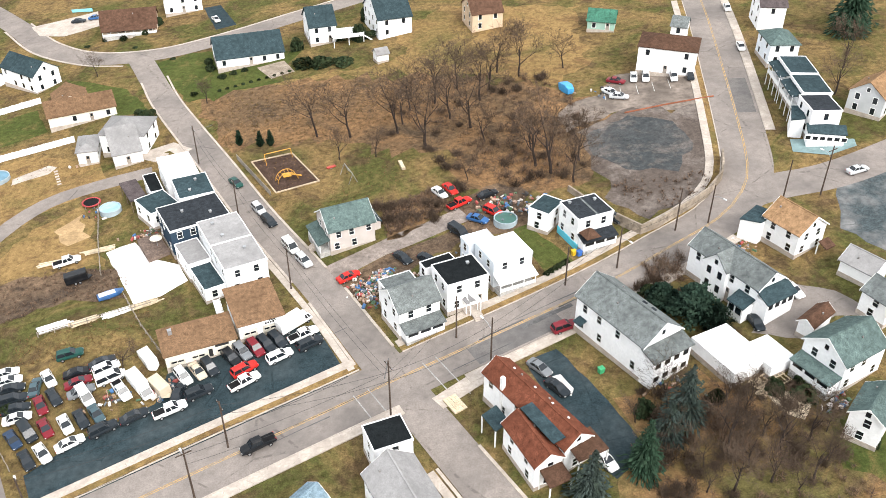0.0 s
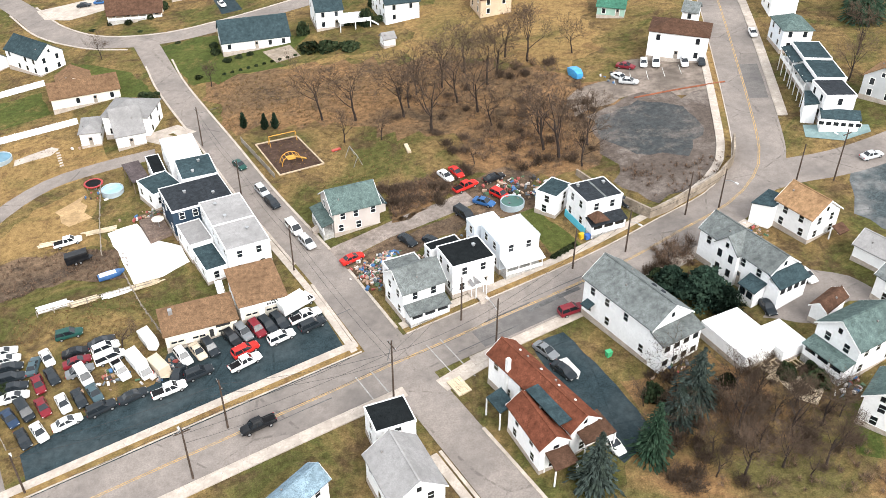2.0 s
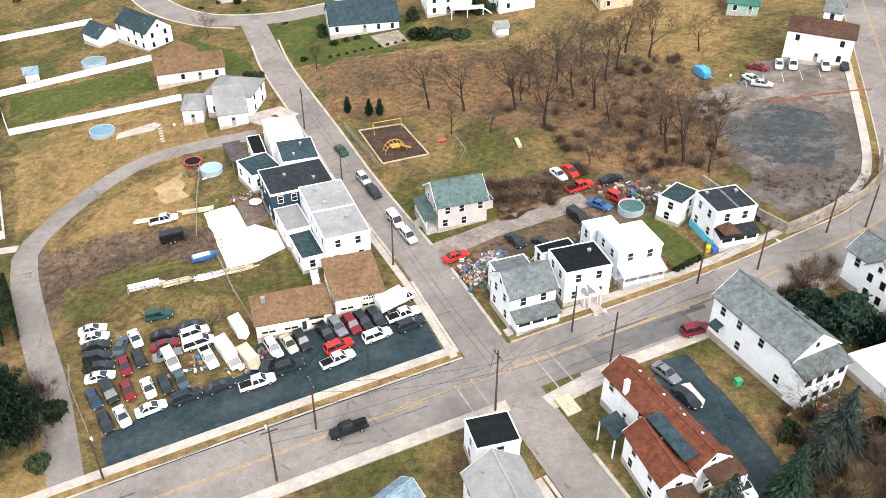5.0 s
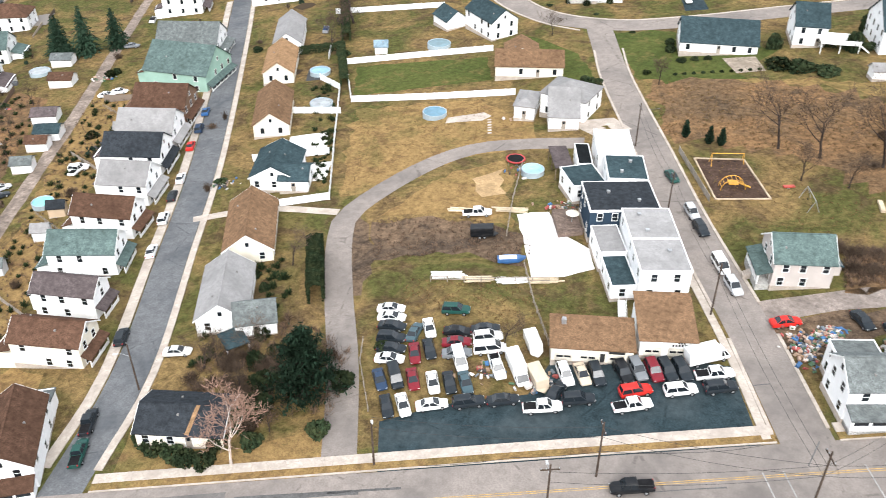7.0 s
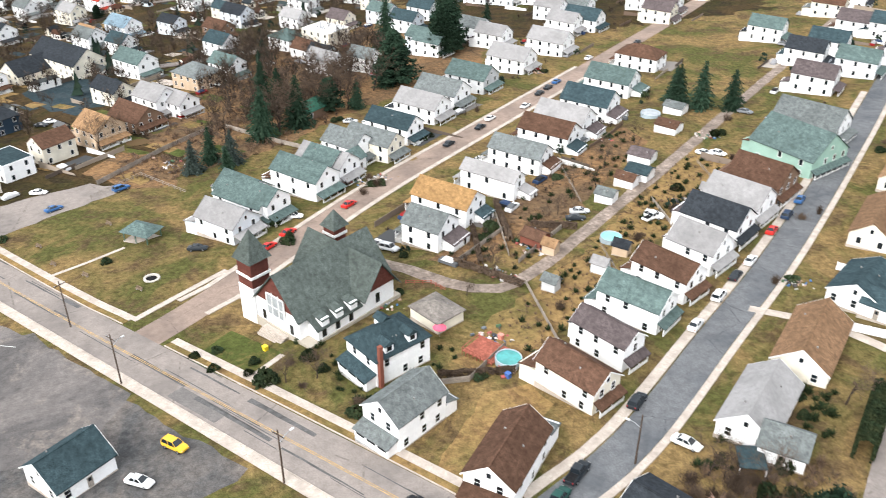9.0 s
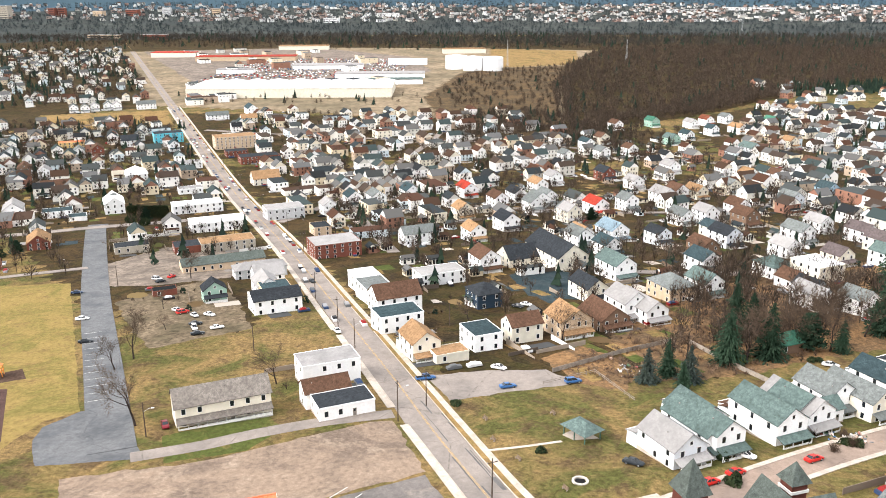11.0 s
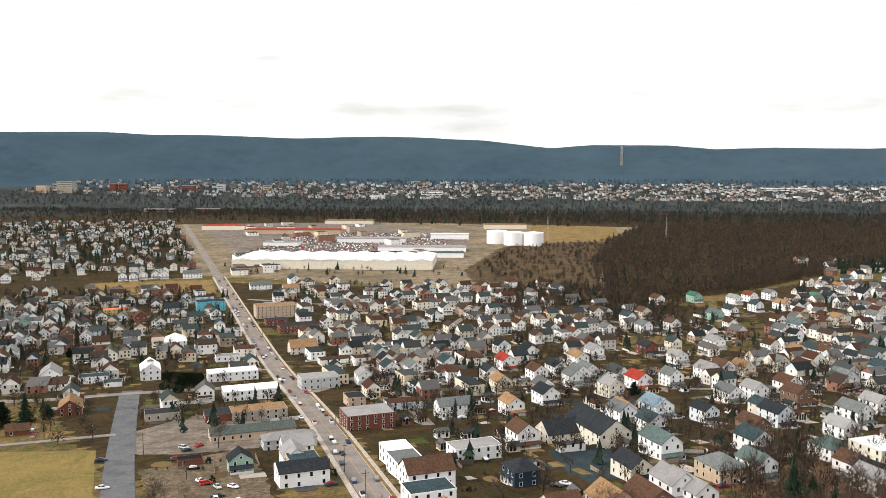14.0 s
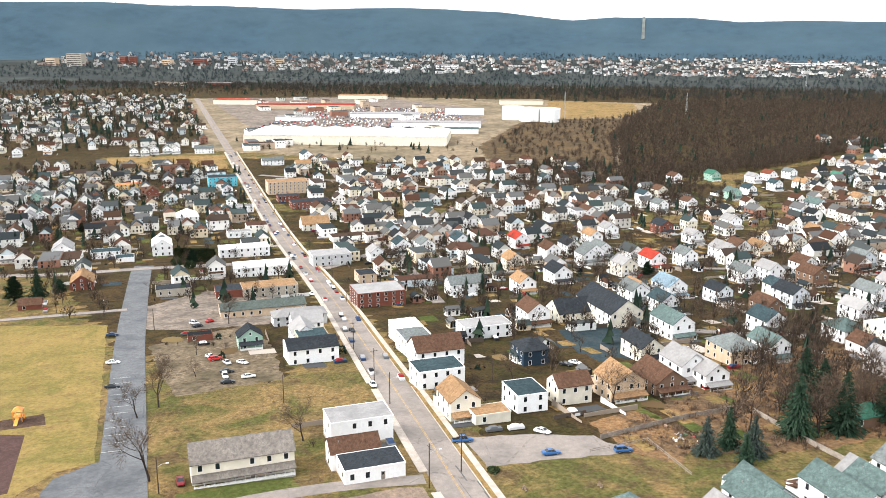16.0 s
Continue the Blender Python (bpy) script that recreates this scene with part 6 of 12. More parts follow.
# woods
far_woods("wood_hillside", scatter(WOODS, 8200, 11), 11, land, "dense leafless brown wood", 1.25, 0.02)
far_woods("wood_fringe", scatter([(-895, 80), (-1010, 240), (-1150, 350), (-1320, 510), (-1400, 520), (-1160, 280), (-1010, 150), (-960, 100), (-1260, 118), (-1650, 165), (-1640, 140), (-1260, 92)], 700, 27), 27, land, "bare trees along the wood edge", 1.35, 0.05, True)
far_woods("wood_pines", scatter([(-1190, 400), (-1270, 420), (-1330, 560), (-1240, 560)], 160, 12), 12, land, "dark stand of pines", 1.3, 0.95)
# Belt and city trees: distance haze is greyed into their twig colours.
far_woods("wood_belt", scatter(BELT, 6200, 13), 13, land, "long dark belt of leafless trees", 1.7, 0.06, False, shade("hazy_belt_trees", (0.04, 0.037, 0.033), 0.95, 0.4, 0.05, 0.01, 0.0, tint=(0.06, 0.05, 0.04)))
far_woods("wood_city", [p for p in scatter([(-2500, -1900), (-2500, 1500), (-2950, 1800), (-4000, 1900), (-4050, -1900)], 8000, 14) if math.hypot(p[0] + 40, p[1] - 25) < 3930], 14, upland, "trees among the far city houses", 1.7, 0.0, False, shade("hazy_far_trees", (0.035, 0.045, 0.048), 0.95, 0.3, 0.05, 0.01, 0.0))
far_woods("wood_left", scatter(LEFT_TOWN, 2300, 15), 15, land, "trees among far town houses", 1.2, 0.22)
far_woods("wood_left_near", off_roads(scatter(LEFT_NEAR, 560, 16)), 16, land, "trees among town houses", 1.1, 0.2, True)
far_woods("wood_centre", off_roads(scatter([(-1010, -190), (-1000, 160), (-800, 150), (-600, 0), (-620, -100)], 320, 17)), 17, land, "trees among town houses", 0.9, 0.1, True)
far_woods("wood_right", scatter(RIGHT_TOWN, 900, 18), 18, land, "trees among hillside houses", 1.1, 0.2, True)
far_woods("wood_edge", scatter([(-840, 60), (-960, 120), (-945, 170), (-800, 130)], 200, 19), 19, land, "leafless trees at the wood edge", 1.1, 0.02)
far_woods("wood_field_edge", scatter([(-860, -560), (-905, -300), (-945, -330), (-900, -600)], 50, 20), 20, land, "bare trees at the field edge", 1.0, 0.05, True)
far_woods("wood_mall", off_roads(scatter([(-1180, -420), (-1200, -100), (-1100, -60), (-1080, -400)], 60, 21)), 21, land, "bare trees beside the mill", 0.9, 0.2, True)
far_woods("wood_flats", scatter(BRUSH, 520, 22), 22, land, "bare trees and scrub on the flats", 0.95, 0.03, True)
far_woods("wood_centre_block", scatter([(-841, -17), (-901, 79), (-1000, 90), (-1060, 30), (-980, -30)], 260, 28), 28, land, "dense bare brown trees behind the town", 1.15, 0.05, True)
far_houses("far_sheds", scatter([(-300, 20), (-330, 90), (-480, 200), (-860, 200), (-900, 40), (-600, -110), (-430, -50)], 130, 31, 12), 31, land, "small sheds and garages in back yards", 0.1, 0.42)
far_woods("wood_yards", off_roads(scatter([(-300, 30), (-330, 120), (-480, 220), (-900, 200), (-900, 0), (-600, -100), (-430, -40)], 800, 32)), 32, land, "small bare trees in back yards", 1.05, 0.08, True)
far_woods("wood_yards_left", off_roads(scatter([(-340, -120), (-430, -60), (-900, -300), (-900, -520), (-500, -380)], 430, 33)), 33, land, "small bare trees in back yards", 1.05, 0.12, True)
far_woods("wood_behind_street", off_roads(scatter([(-268, 74), (-288, 112), (-306, 140), (-345, 168), (-395, 150), (-400, 118), (-330, 88)], 105, 41)), 41, land, "dense bare brown wood behind the street", 1.25, 0.0, True)
far_woods("wood_belt_front", scatter([(-2250, -1500), (-2210, -700), (-2070, -250), (-2060, 330), (-1960, 250), (-1970, -250), (-2010, -800), (-1860, -1400)], 900, 42), 42, land, "bare trees before the long tree belt", 1.3, 0.06, False)
r = random.Random(21)
TOWN = [(-300, 20), (-330, 90), (-480, 200), (-700, 220), (-820, 60), (-600, -110), (-430, -50)]
for i, (x, y) in enumerate(off_roads(scatter(TOWN, 95, 23, 18))):
    tree(x, y, "light", r.uniform(0.5, 0.95), i * 40.0, "leafless brown tree among town houses", variant=i % 4)
for i, (x, y) in enumerate(scatter([(-360, -190), (-560, -330), (-640, -250), (-480, -120)], 14, 24, 20)):
    tree(x, y, "light", r.uniform(0.5, 0.8), i * 40.0, "leafless brown tree among town houses", variant=i % 4)
# hillside houses behind the row street
TOPS, SIDES = ["grey", "light", "brown", "teal", "slate", "dark", "purple"], ["white", "white", "white", "white", "white", "cream", "pale"]
for i, (x, y) in enumerate(scatter(NEAR_RIGHT, 30, 25, 15)):
    house(x, y, 13, 9, 28, 6.2, top=r.choice(TOPS), wall=r.choice(SIDES), near=0, porch="r", label="white town house on the upper street")
for i, (x, y) in enumerate(scatter([(-330, 175), (-470, 195), (-440, 330), (-300, 300)], 26, 26, 20)):
    house(x, y, 13, 9, 28, 6.2, top=r.choice(TOPS), wall=r.choice(SIDES), near=0, porch="r", label="town house on the hillside street")
# lattice masts
for x, y, h in ((-1560, 30, 48), (-1700, 250, 40), (-2650, 700, 70)):
    E = empty("lattice_mast", pose(x, y, land(x, y)), "thin dark steel mast on the flats", "mast")
    V, F = [], []
    for q in range(3):
        a = q * 2.094
        limb(V, F, Vector((2.2 * math.cos(a), 2.2 * math.sin(a), 0)), Vector((0.4 * math.cos(a), 0.4 * math.sin(a), h)), 0.22, 0.15, 4)
    for k in range(10):
        z0, z1, q0, q1 = h * k / 10, h * (k + 1) / 10, 2.2 - 0.18 * k, 2.2 - 0.18 * (k + 1)
        for q in range(3):
            a, b = q * 2.094, (q + 1) * 2.094
            limb(V, F, Vector((q0 * math.cos(a), q0 * math.sin(a), z0)), Vector((q1 * math.cos(b), q1 * math.sin(b), z1)), 0.1, 0.1, 3)
    child("lattice", mesh_from("lattice", V, F, STEEL), E)


def clear_of(spots, gap):
    return [p for p in spots if all(abs(p[0] - h[0]) > gap or abs(p[1] - h[1]) > gap for h in HOUSES)]


def fill_town():
    """Further houses of the same streets, where the plan has room."""
    r = random.Random(44)
    for x, y in clear_of(scatter([(-300, 95), (-330, 165), (-470, 200), (-480, 120), (-400, 20), (-330, 60)], 18, 45, 24), 16.0):
        house(x, y, r.uniform(10, 14), r.uniform(8, 9.5), 27 + r.uniform(-3, 3), r.uniform(5.4, 6.6), top=r.choice(TOPS), wall=r.choice(SIDES), near=0, porch="r", label="white town house in a crowded street")
    near = [(-670, -165), (-513.6, -78.6), (-440, -30), (-520, 0), (-638.8, -49.7), (-830.1, -105.8), (-1050.8, -197.1), (-993.5, -255), (-900, -250)]
    far_houses("town_houses_main_street", off_roads(clear_of(scatter(near, 90, 48, 20), 17.0)), 48, land, "close-built shops and houses along the avenue", 0.35, 0.95)
    far_woods("wood_main_street", off_roads(clear_of(scatter(near, 150, 49), 8.0)), 49, land, "bare trees between the avenue's buildings", 0.8, 0.12, True)
    west = [(-530, -290), (-520, -225), (-616, -263), (-625, -190), (-560, -150), (-800, -265), (-940, -345), (-915, -552), (-700, -430)]
    far_houses("town_houses_west", off_roads(clear_of(scatter(west, 110, 50, 20), 16.0)), 50, land, "white and brown town houses with small yards", 0.18, 0.95)
    far_woods("wood_west", off_roads(clear_of(scatter(west, 260, 51), 8.0)), 51, land, "bare trees between town houses", 1.05, 0.18, True)
    far_houses("town_houses_rest", clear_of(scatter([(-470, 0), (-480, 200), (-760, 215), (-900, 100), (-760, -60), (-600, -100)], 60, 46, 22), 17.0), 46, land, "crowded white town houses with small yards", 0.05, 0.95)
    far_houses("town_houses_rest_left", off_roads(clear_of(scatter([(-420, -190), (-500, -130), (-860, -300), (-860, -460), (-520, -340)], 44, 47, 22), 16.0)), 47, land, "white town houses with small yards", 0.15, 0.95)

# ---- houses ----
house(-24.8, 144.5, 18.5, 8.2, 112.7, 6.2, roof='flat', top='light', wall='white', label='white two-storey flat-roofed row house', name='row_house')
house(-29.1, 138.2, 8.3, 4.1, 115.9, 3.1, roof='flat', top='slate', wall='white', label='low rear wing with a dark flat roof', name='rear_wing', category='house wing')
house(-32.8, 145.9, 8.2, 4.6, 115.9, 3.9, roof='flat', top='light', wall='white', label='rear wing with weathered pale flat roof', name='rear_wing', category='house wing')
house(-33.6, 156.7, 12.5, 10.0, 24.2, 6.2, roof='flat', top='dark', wall='navy', label='dark navy clapboard row house with flat black roof', name='row_house')
house(-35.1, 167.6, 7.4, 9.0, 19.1, 6.0, roof='flat', top='slate', wall='white', label='white row house with grey flat roof', name='row_house')
house(-43.0, 166.4, 6.6, 7.5, 36.2, 4.0, roof='flat', top='slate', wall='white', label='small flat-roofed rear wing', name='rear_wing', category='house wing')
house(-40.0, 178.6, 7.2, 11.8, 19.8, 5.0, roof='flat', top='white', wall='white', label='white block with bright membrane roof', name='workshop', category='building', near=1)
house(-45.2, 174.8, 2.8, 8.3, 21.3, 4.0, roof='flat', top='black', wall='white', label='small black-roofed annex beside the workshop', name='annex', category='annex')
house(-19.4, 126.7, 8.1, 9.2, 19.3, 3.6, roof='shed', rise=1.6, top='shingle', wall='white', label='white repair garage with brown shingle roof', name='repair_garage', category='garage', windows=False)
house(-28.9, 120.6, 12.1, 5.6, 17.9, 3.2, roof='shed', rise=1.4, top='shingle', wall='cream', label='low brown-roofed garage wing', name='repair_garage', category='garage', windows=False)
house(-2.5, 148.6, 9.4, 8.0, 19.1, 5.2, top='teal', wall='weathered', porch='l', label='weathered white farmhouse with grey-green roof', chimney=0)
house(8.4, 120.6, 7.9, 7.1, 23.1, 5.8, top='grey', wall='white', porch='f', closed=True, label='white corner house with enclosed front porch')
house(17.6, 124.6, 8.0, 6.7, 19.2, 6.4, roof='flat', top='black', wall='white', porch='', label='white double house with flat black roof')
house(26.3, 129.8, 8.0, 7.1, 20.2, 6.0, roof='flat', top='white', wall='pale', porch='f', label='grey-white house with white membrane roof')
house(43.6, 138.2, 7.7, 6.8, 18.1, 6.4, roof='flat', top='dark', wall='white', porch='f', label='white house on a blue basement with black flat roof', closed=True)
house(22.2, 134.8, 5.5, 3.2, 20.3, 5.4, roof='flat', top='white', wall='pale', label='rear wing with white membrane roof', name='rear_wing', category='house wing')
house(14.1, 129.7, 6.2, 2.3, 24.0, 5.2, roof='flat', top='black', wall='white', label='rear wing with flat black roof', name='rear_wing', category='house wing')
house(6.6, 125.9, 6.2, 3.4, 21.6, 5.0, roof='flat', top='grey', wall='white', label='rear wing with grey flat roof', name='rear_wing', category='house wing')
house(37.0, 143.5, 6.0, 4.5, 48.6, 4.6, roof='flat', top='slate', wall='white', label='rear wing with slate flat roof', name='rear_wing', category='house wing')
house(42.8, 106.9, 15.4, 8.2, -62.3, 7.0, top='grey', wall='white', label='large white three-storey house with grey shingle roof', porch='')
house(64.5, 116.6, 15.4, 6.4, -64.3, 6.0, top='grey', wall='white', label='white house with cross gables and grey roof', porch='')
house(79.5, 126.9, 7.8, 7.4, 116.3, 5.0, top='tan', wall='white', label='white house with tan shingle roof', porch='')
house(86.9, 114.9, 5.9, 5.1, 121.6, 3.0, top='light', wall='white', label='white two-bay garage with pale roof', name='garage', category='garage', windows=False)
house(85.2, 104.9, 5.1, 5.5, 113.8, 4.5, top='grey', wall='white', label='small white cottage beside the garage')
house(57.6, 99.6, 9.6, 7.2, 112.0, 2.6, roof='flat', top='white', wall='white', label='low garage with white membrane roof', name='garage', category='garage', windows=False)
house(63.3, 98.0, 6.0, 5.0, 112.0, 2.3, roof='flat', top='white', wall='white', label='lower bay of the membrane-roofed garage', name='garage_bay', category='garage', windows=False)
house(73.2, 103.7, 6.1, 2.5, 35.3, 3.0, top='brown', wall='white', label='small white shed with brown roof', name='shed', category='shed', windows=False)
house(73.0, 94.6, 9.3, 7.5, 25.2, 5.6, top='teal', wall='white', label='white house with grey-green shingle roof', porch='l', closed=True)
house(71.5, 82.4, 6.9, 4.6, 44.6, 5.0, top='teal', wall='white', label='white house with teal porch roof', porch='')
house(24.9, 91.8, 18.9, 4.9, 118.4, 5.6, top='rust', wall='white', label='long white house with rust-red roof', porch='')
house(23.3, 85.4, 9.0, 4.4, 109.5, 5.0, top='rust', wall='white', label='white wing with rust-red roof', name='house_wing')
house(2.8, 90.7, 5.3, 6.0, 107.1, 5.0, roof='flat', top='black', wall='white', label='white garage with black flat roof', name='garage', category='garage')
house(4.3, 80.4, 9.3, 7.6, -69.0, 5.0, top='light', wall='white', label='white house with pale grey roof')
house(-10.0, 79.7, 7.3, 3.9, -133.5, 5.0, top='bluegrey', wall='white', label='white house with blue-grey roof')
house(-29.5, 246.0, 19.0, 12.0, 13.0, 3.2, top='slate', wall='white', label='white ranch house with dark green roof', near=1)
house(-8.6, 253.9, 7.8, 11.4, 11.4, 5.6, top='slate', wall='white', label='white house with raised deck', near=1)
house(11.7, 254.5, 10.2, 15.1, 14.3, 5.6, top='slate', wall='white', label='white two-storey house with dark roof', near=0)
house(39.2, 247.8, 9.2, 10.5, 9.6, 5.0, top='brown', wall='tan', label='tan house with brown roof', near=0)
house(8.5, 231.5, 3.3, 3.3, 20.0, 2.6, top='light', wall='white', label='small white garden shed on the slope', name='shed', category='shed', windows=False, near=1)
house(80.2, 203.1, 14.2, 9.6, -23.8, 7.0, roof='hip', rise=2.0, top='brown', wall='white', label='large white house with low brown hip roof', near=1)
house(87.5, 216.4, 3.9, 5.1, -28.7, 5.6, top='grey', wall='white', label='white house with grey gable roof', near=1)
house(71.1, 233.2, 7.5, 6.5, -19.9, 3.0, top='green', wall='green', label='small green cottage behind the lawn', name='cottage', category='cottage', near=1)
house(104.0, 182.5, 6.3, 9.8, -7.8, 6.5, roof='flat', top='slate', wall='white', label='white row house with flat grey roof', name='row_house', porch='', near=1)
house(102.7, 172.7, 6.4, 9.6, -8.1, 6.5, roof='flat', top='slate', wall='white', label='white row house with flat grey roof', name='row_house', near=1)
house(100.8, 163.9, 6.4, 7.8, -3.9, 6.5, roof='flat', top='dark', wall='white', label='white shop house on the corner', name='row_house', near=1)
house(107.1, 199.9, 7.2, 9.2, -4.7, 5.6, roof='hip', top='teal', wall='pale', label='pale house with teal roof', near=1)
house(113.6, 221.7, 6.8, 9.0, -8.7, 6.0, roof='gable', top='purple', wall='white', label='white two-storey house with dark roof', near=0)
house(116.2, 169.5, 8.8, 7.8, 39.9, 5.0, top='tan', wall='grey', label='grey house with tan roof', near=1)
house(-92.5, 249.0, 14.4, 8.6, 142.0, 5.4, top='slate', wall='white', label='white two-storey house with slate-blue roof', near=1)
house(-106.4, 252.0, 8.0, 7.0, 142.0, 3.0, top='slate', wall='white', label='low garage wing with slate-blue roof', name='house_wing', near=1, windows=False)
house(-72.4, 222.4, 17.0, 9.0, 20.0, 3.4, roof='gable', rise=2.6, top='shingle', wall='cream', label='cream house with tan-brown shingle roof', near=1)
house(-76.4, 228.4, 8.6, 8.6, 110.0, 3.4, roof='gable', rise=2.4, top='shingle', wall='cream', label='cross wing of the tan-roofed house', name='house_wing', near=1)
house(-55.4, 201.7, 10.9, 10.0, -8.0, 5.6, roof='hip', rise=2.2, top='light', wall='white', label='white house with pale grey roof', near=1)
house(-56.1, 197.3, 6.6, 12.0, 19.4, 3.6, top='light', wall='white', label='white gabled wing of the house', name='house_wing', near=1)
house(-70.2, 282.6, 17.0, 10.0, 8.0, 3.0, top='brown', wall='tan', porch='f', label='cream bungalow with brown roof and small front porch', near=1)
house(-55.0, 294.6, 12.0, 9.5, 13.0, 5.6, top='slate', wall='white', label='white two-storey house with many front windows', near=1)
house(-99.6, 134.9, 17.3, 9.1, 119.2, 3.4, top='shingle', wall='cream', label='cream bungalow with brown roof', name='bungalow')
house(-91.6, 114.9, 15.2, 8.4, 118.0, 3.4, top='light', wall='white', label='white bungalow with weathered grey roof', name='bungalow')
house(-83.4, 111.6, 6.6, 6.2, 33.0, 3.2, top='grey', wall='white', label='cross-gabled wing of the white bungalow', name='house_wing', near=1)
house(-65.0, 198.8, 4.6, 8.4, 8.0, 3.8, roof='hip', rise=1.2, top='light', wall='white', label='low side wing of the hip-roofed house', name='house_wing', near=1)
house(-79.9, 88.1, 12.6, 8.2, 19.0, 3.0, rise=1.8, top='dark', wall='cream', label='low bungalow with dark slate roof among shrubs', name='bungalow')
house(-107.7, 157.7, 12.5, 9.6, 111.0, 3.6, rise=2.6, top='slate', wall='white', label='low white house with slate gable roof')
house(-102.2, 156.0, 6.0, 7.4, 21.0, 3.2, rise=1.7, top='slate', wall='white', label='low cross wing of the slate-roofed house', name='house_wing', near=1)
house(-124.8, 183.1, 18.8, 8.4, 118.1, 3.6, top='shingle', wall='cream', label='cream bungalow with brown roof', name='bungalow', near=1)
house(-140.0, 211.0, 17.3, 8.1, 116.6, 3.6, top='tan', wall='cream', label='cream bungalow with tan roof', name='bungalow', near=1)
house(-149.4, 231.4, 19.3, 7.9, 116.2, 4.0, top='light', wall='white', label='white bungalow with pale roof', name='bungalow', near=0)
house(-100.8, 75.4, 13.8, 7.7, 125.4, 5.0, top='brown', wall='white', porch='l', label='white house with brown gable roof', closed=True)
house(-112.2, 95.6, 12.0, 6.9, 15.7, 5.2, top='brown', wall='cream', porch='r', deep=1.4, label='cream house with brown shingle roof')
house(-118.7, 106.5, 11.4, 5.8, 15.1, 5.6, top='purple', wall='white', porch='r', deep=1.4, label='white house with purple-grey roof')
house(-125.7, 118.5, 12.6, 7.6, 23.3, 5.6, top='teal', wall='white', porch='r', deep=1.4, label='white house with grey-green roof')
house(-130.9, 130.5, 12.3, 7.3, 16.1, 5.6, top='brown', wall='white', porch='r', deep=1.4, label='white house with brown roof')
house(-135.9, 143.0, 10.4, 8.9, 18.1, 5.6, top='light', wall='white', porch='r', deep=1.4, label='white house with pale roof')
house(-143.4, 154.8, 12.9, 9.6, 20.8, 5.6, top='dark', wall='white', porch='r', deep=1.4, label='white house with dark roof', near=1)
house(-148.6, 166.0, 13.2, 10.0, 20.0, 5.6, top='light', wall='white', porch='r', deep=1.4, label='white house with pale roof', near=1)
house(-154.3, 178.9, 13.0, 11.2, 19.2, 5.6, top='brown', wall='brown', porch='r', deep=1.4, label='brown house with brown roof', near=1)
house(-163.9, 201.2, 18.4, 15.3, 8.6, 5.6, top='teal', wall='green', porch='r', deep=1.4, label='green house with grey-green roof', near=1)
house(-176.0, 219.3, 17.7, 12.1, 20.9, 5.6, top='grey', wall='white', porch='r', label='white house with grey roof', near=0)
house(-119.0, 67.6, 10.8, 7.7, 110.8, 5.8, top='grey', wall='white', porch='l', label='white house with grey gable roof', closed=True)
house(-136.5, 72.7, 11.6, 8.8, 102.7, 6.0, top='slate', wall='white', label='white parsonage with grey-green roof', porch='l', closed=True, roof='hip', rise=3.2)
house(-144.9, 86.6, 6.6, 7.8, 105.5, 3.0, roof='hip', rise=1.6, top='taupe', wall='cream', label='small garage with pale roof', name='garage', category='garage', windows=False)
house(-176.5, 101.2, 9.7, 8.4, 29.0, 5.6, top='grey', wall='white', porch='l', label='white house with grey roof', near=1)
house(-186.7, 111.2, 15.5, 8.6, 29.0, 5.8, top='yellow', wall='white', porch='l', label='white house with ochre roof', near=1)
house(-193.0, 127.2, 15.5, 5.6, 29.0, 5.8, top='light', wall='white', porch='l', label='white double house with pale roof', near=1)
house(-203.7, 142.2, 15.5, 7.8, 29.0, 5.6, top='grey', wall='white', porch='l', label='white house with grey roof', near=0)
house(-213.0, 157.7, 15.5, 8.8, 29.0, 5.6, top='brown', wall='white', porch='l', label='white house with brown roof', near=0)
house(-219.2, 167.2, 15.5, 10.3, 29.0, 5.8, top='light', wall='white', porch='l', label='white house with pale roof', near=0)
house(-228.3, 183.0, 15.5, 10.3, 29.0, 5.8, top='slate', wall='white', porch='l', label='white house with slate roof', near=0)
house(-243.5, 203.2, 15.5, 10.3, 29.0, 5.6, top='teal', wall='white', porch='l', label='white house with grey-green roof', near=0)
house(-261.7, 229.9, 15.5, 10.3, 29.0, 5.6, roof='hip', top='brown', wall='white', porch='l', label='white house with brown hip roof', near=0)
house(-208.4, 63.2, 12.5, 8.9, 29.0, 5.0, top='light', wall='pale', porch='r', label='pale house with grey roof', near=1)
house(-216.5, 70.8, 15.5, 8.9, 29.0, 5.6, top='teal', wall='white', porch='r', label='white house with grey-green roof', near=1)
house(-228.9, 96.5, 15.3, 8.5, 29.0, 5.8, top='light', wall='white', porch='r', label='white house with pale roof', near=1)
house(-236.6, 113.7, 15.5, 8.0, 29.0, 5.8, top='grey', wall='cream', porch='r', label='cream house with grey roof', near=1)
house(-246.7, 124.7, 15.5, 8.5, 29.0, 5.8, top='slate', wall='white', porch='r', label='white house with slate roof', near=1)
house(-258.8, 140.1, 15.5, 9.5, 29.0, 5.8, top='light', wall='white', porch='r', label='white house with pale roof', near=0)
house(-268.0, 152.3, 15.5, 10.3, 29.0, 5.8, top='grey', wall='white', porch='r', label='white house with grey roof', near=0)
house(-277.6, 168.9, 15.5, 10.3, 29.0, 5.8, top='teal', wall='grey', porch='r', label='grey house with grey-green roof', near=0)
house(-289.9, 192.7, 15.5, 10.3, 29.0, 5.8, top='light', wall='white', porch='r', label='white house with pale roof', near=0)
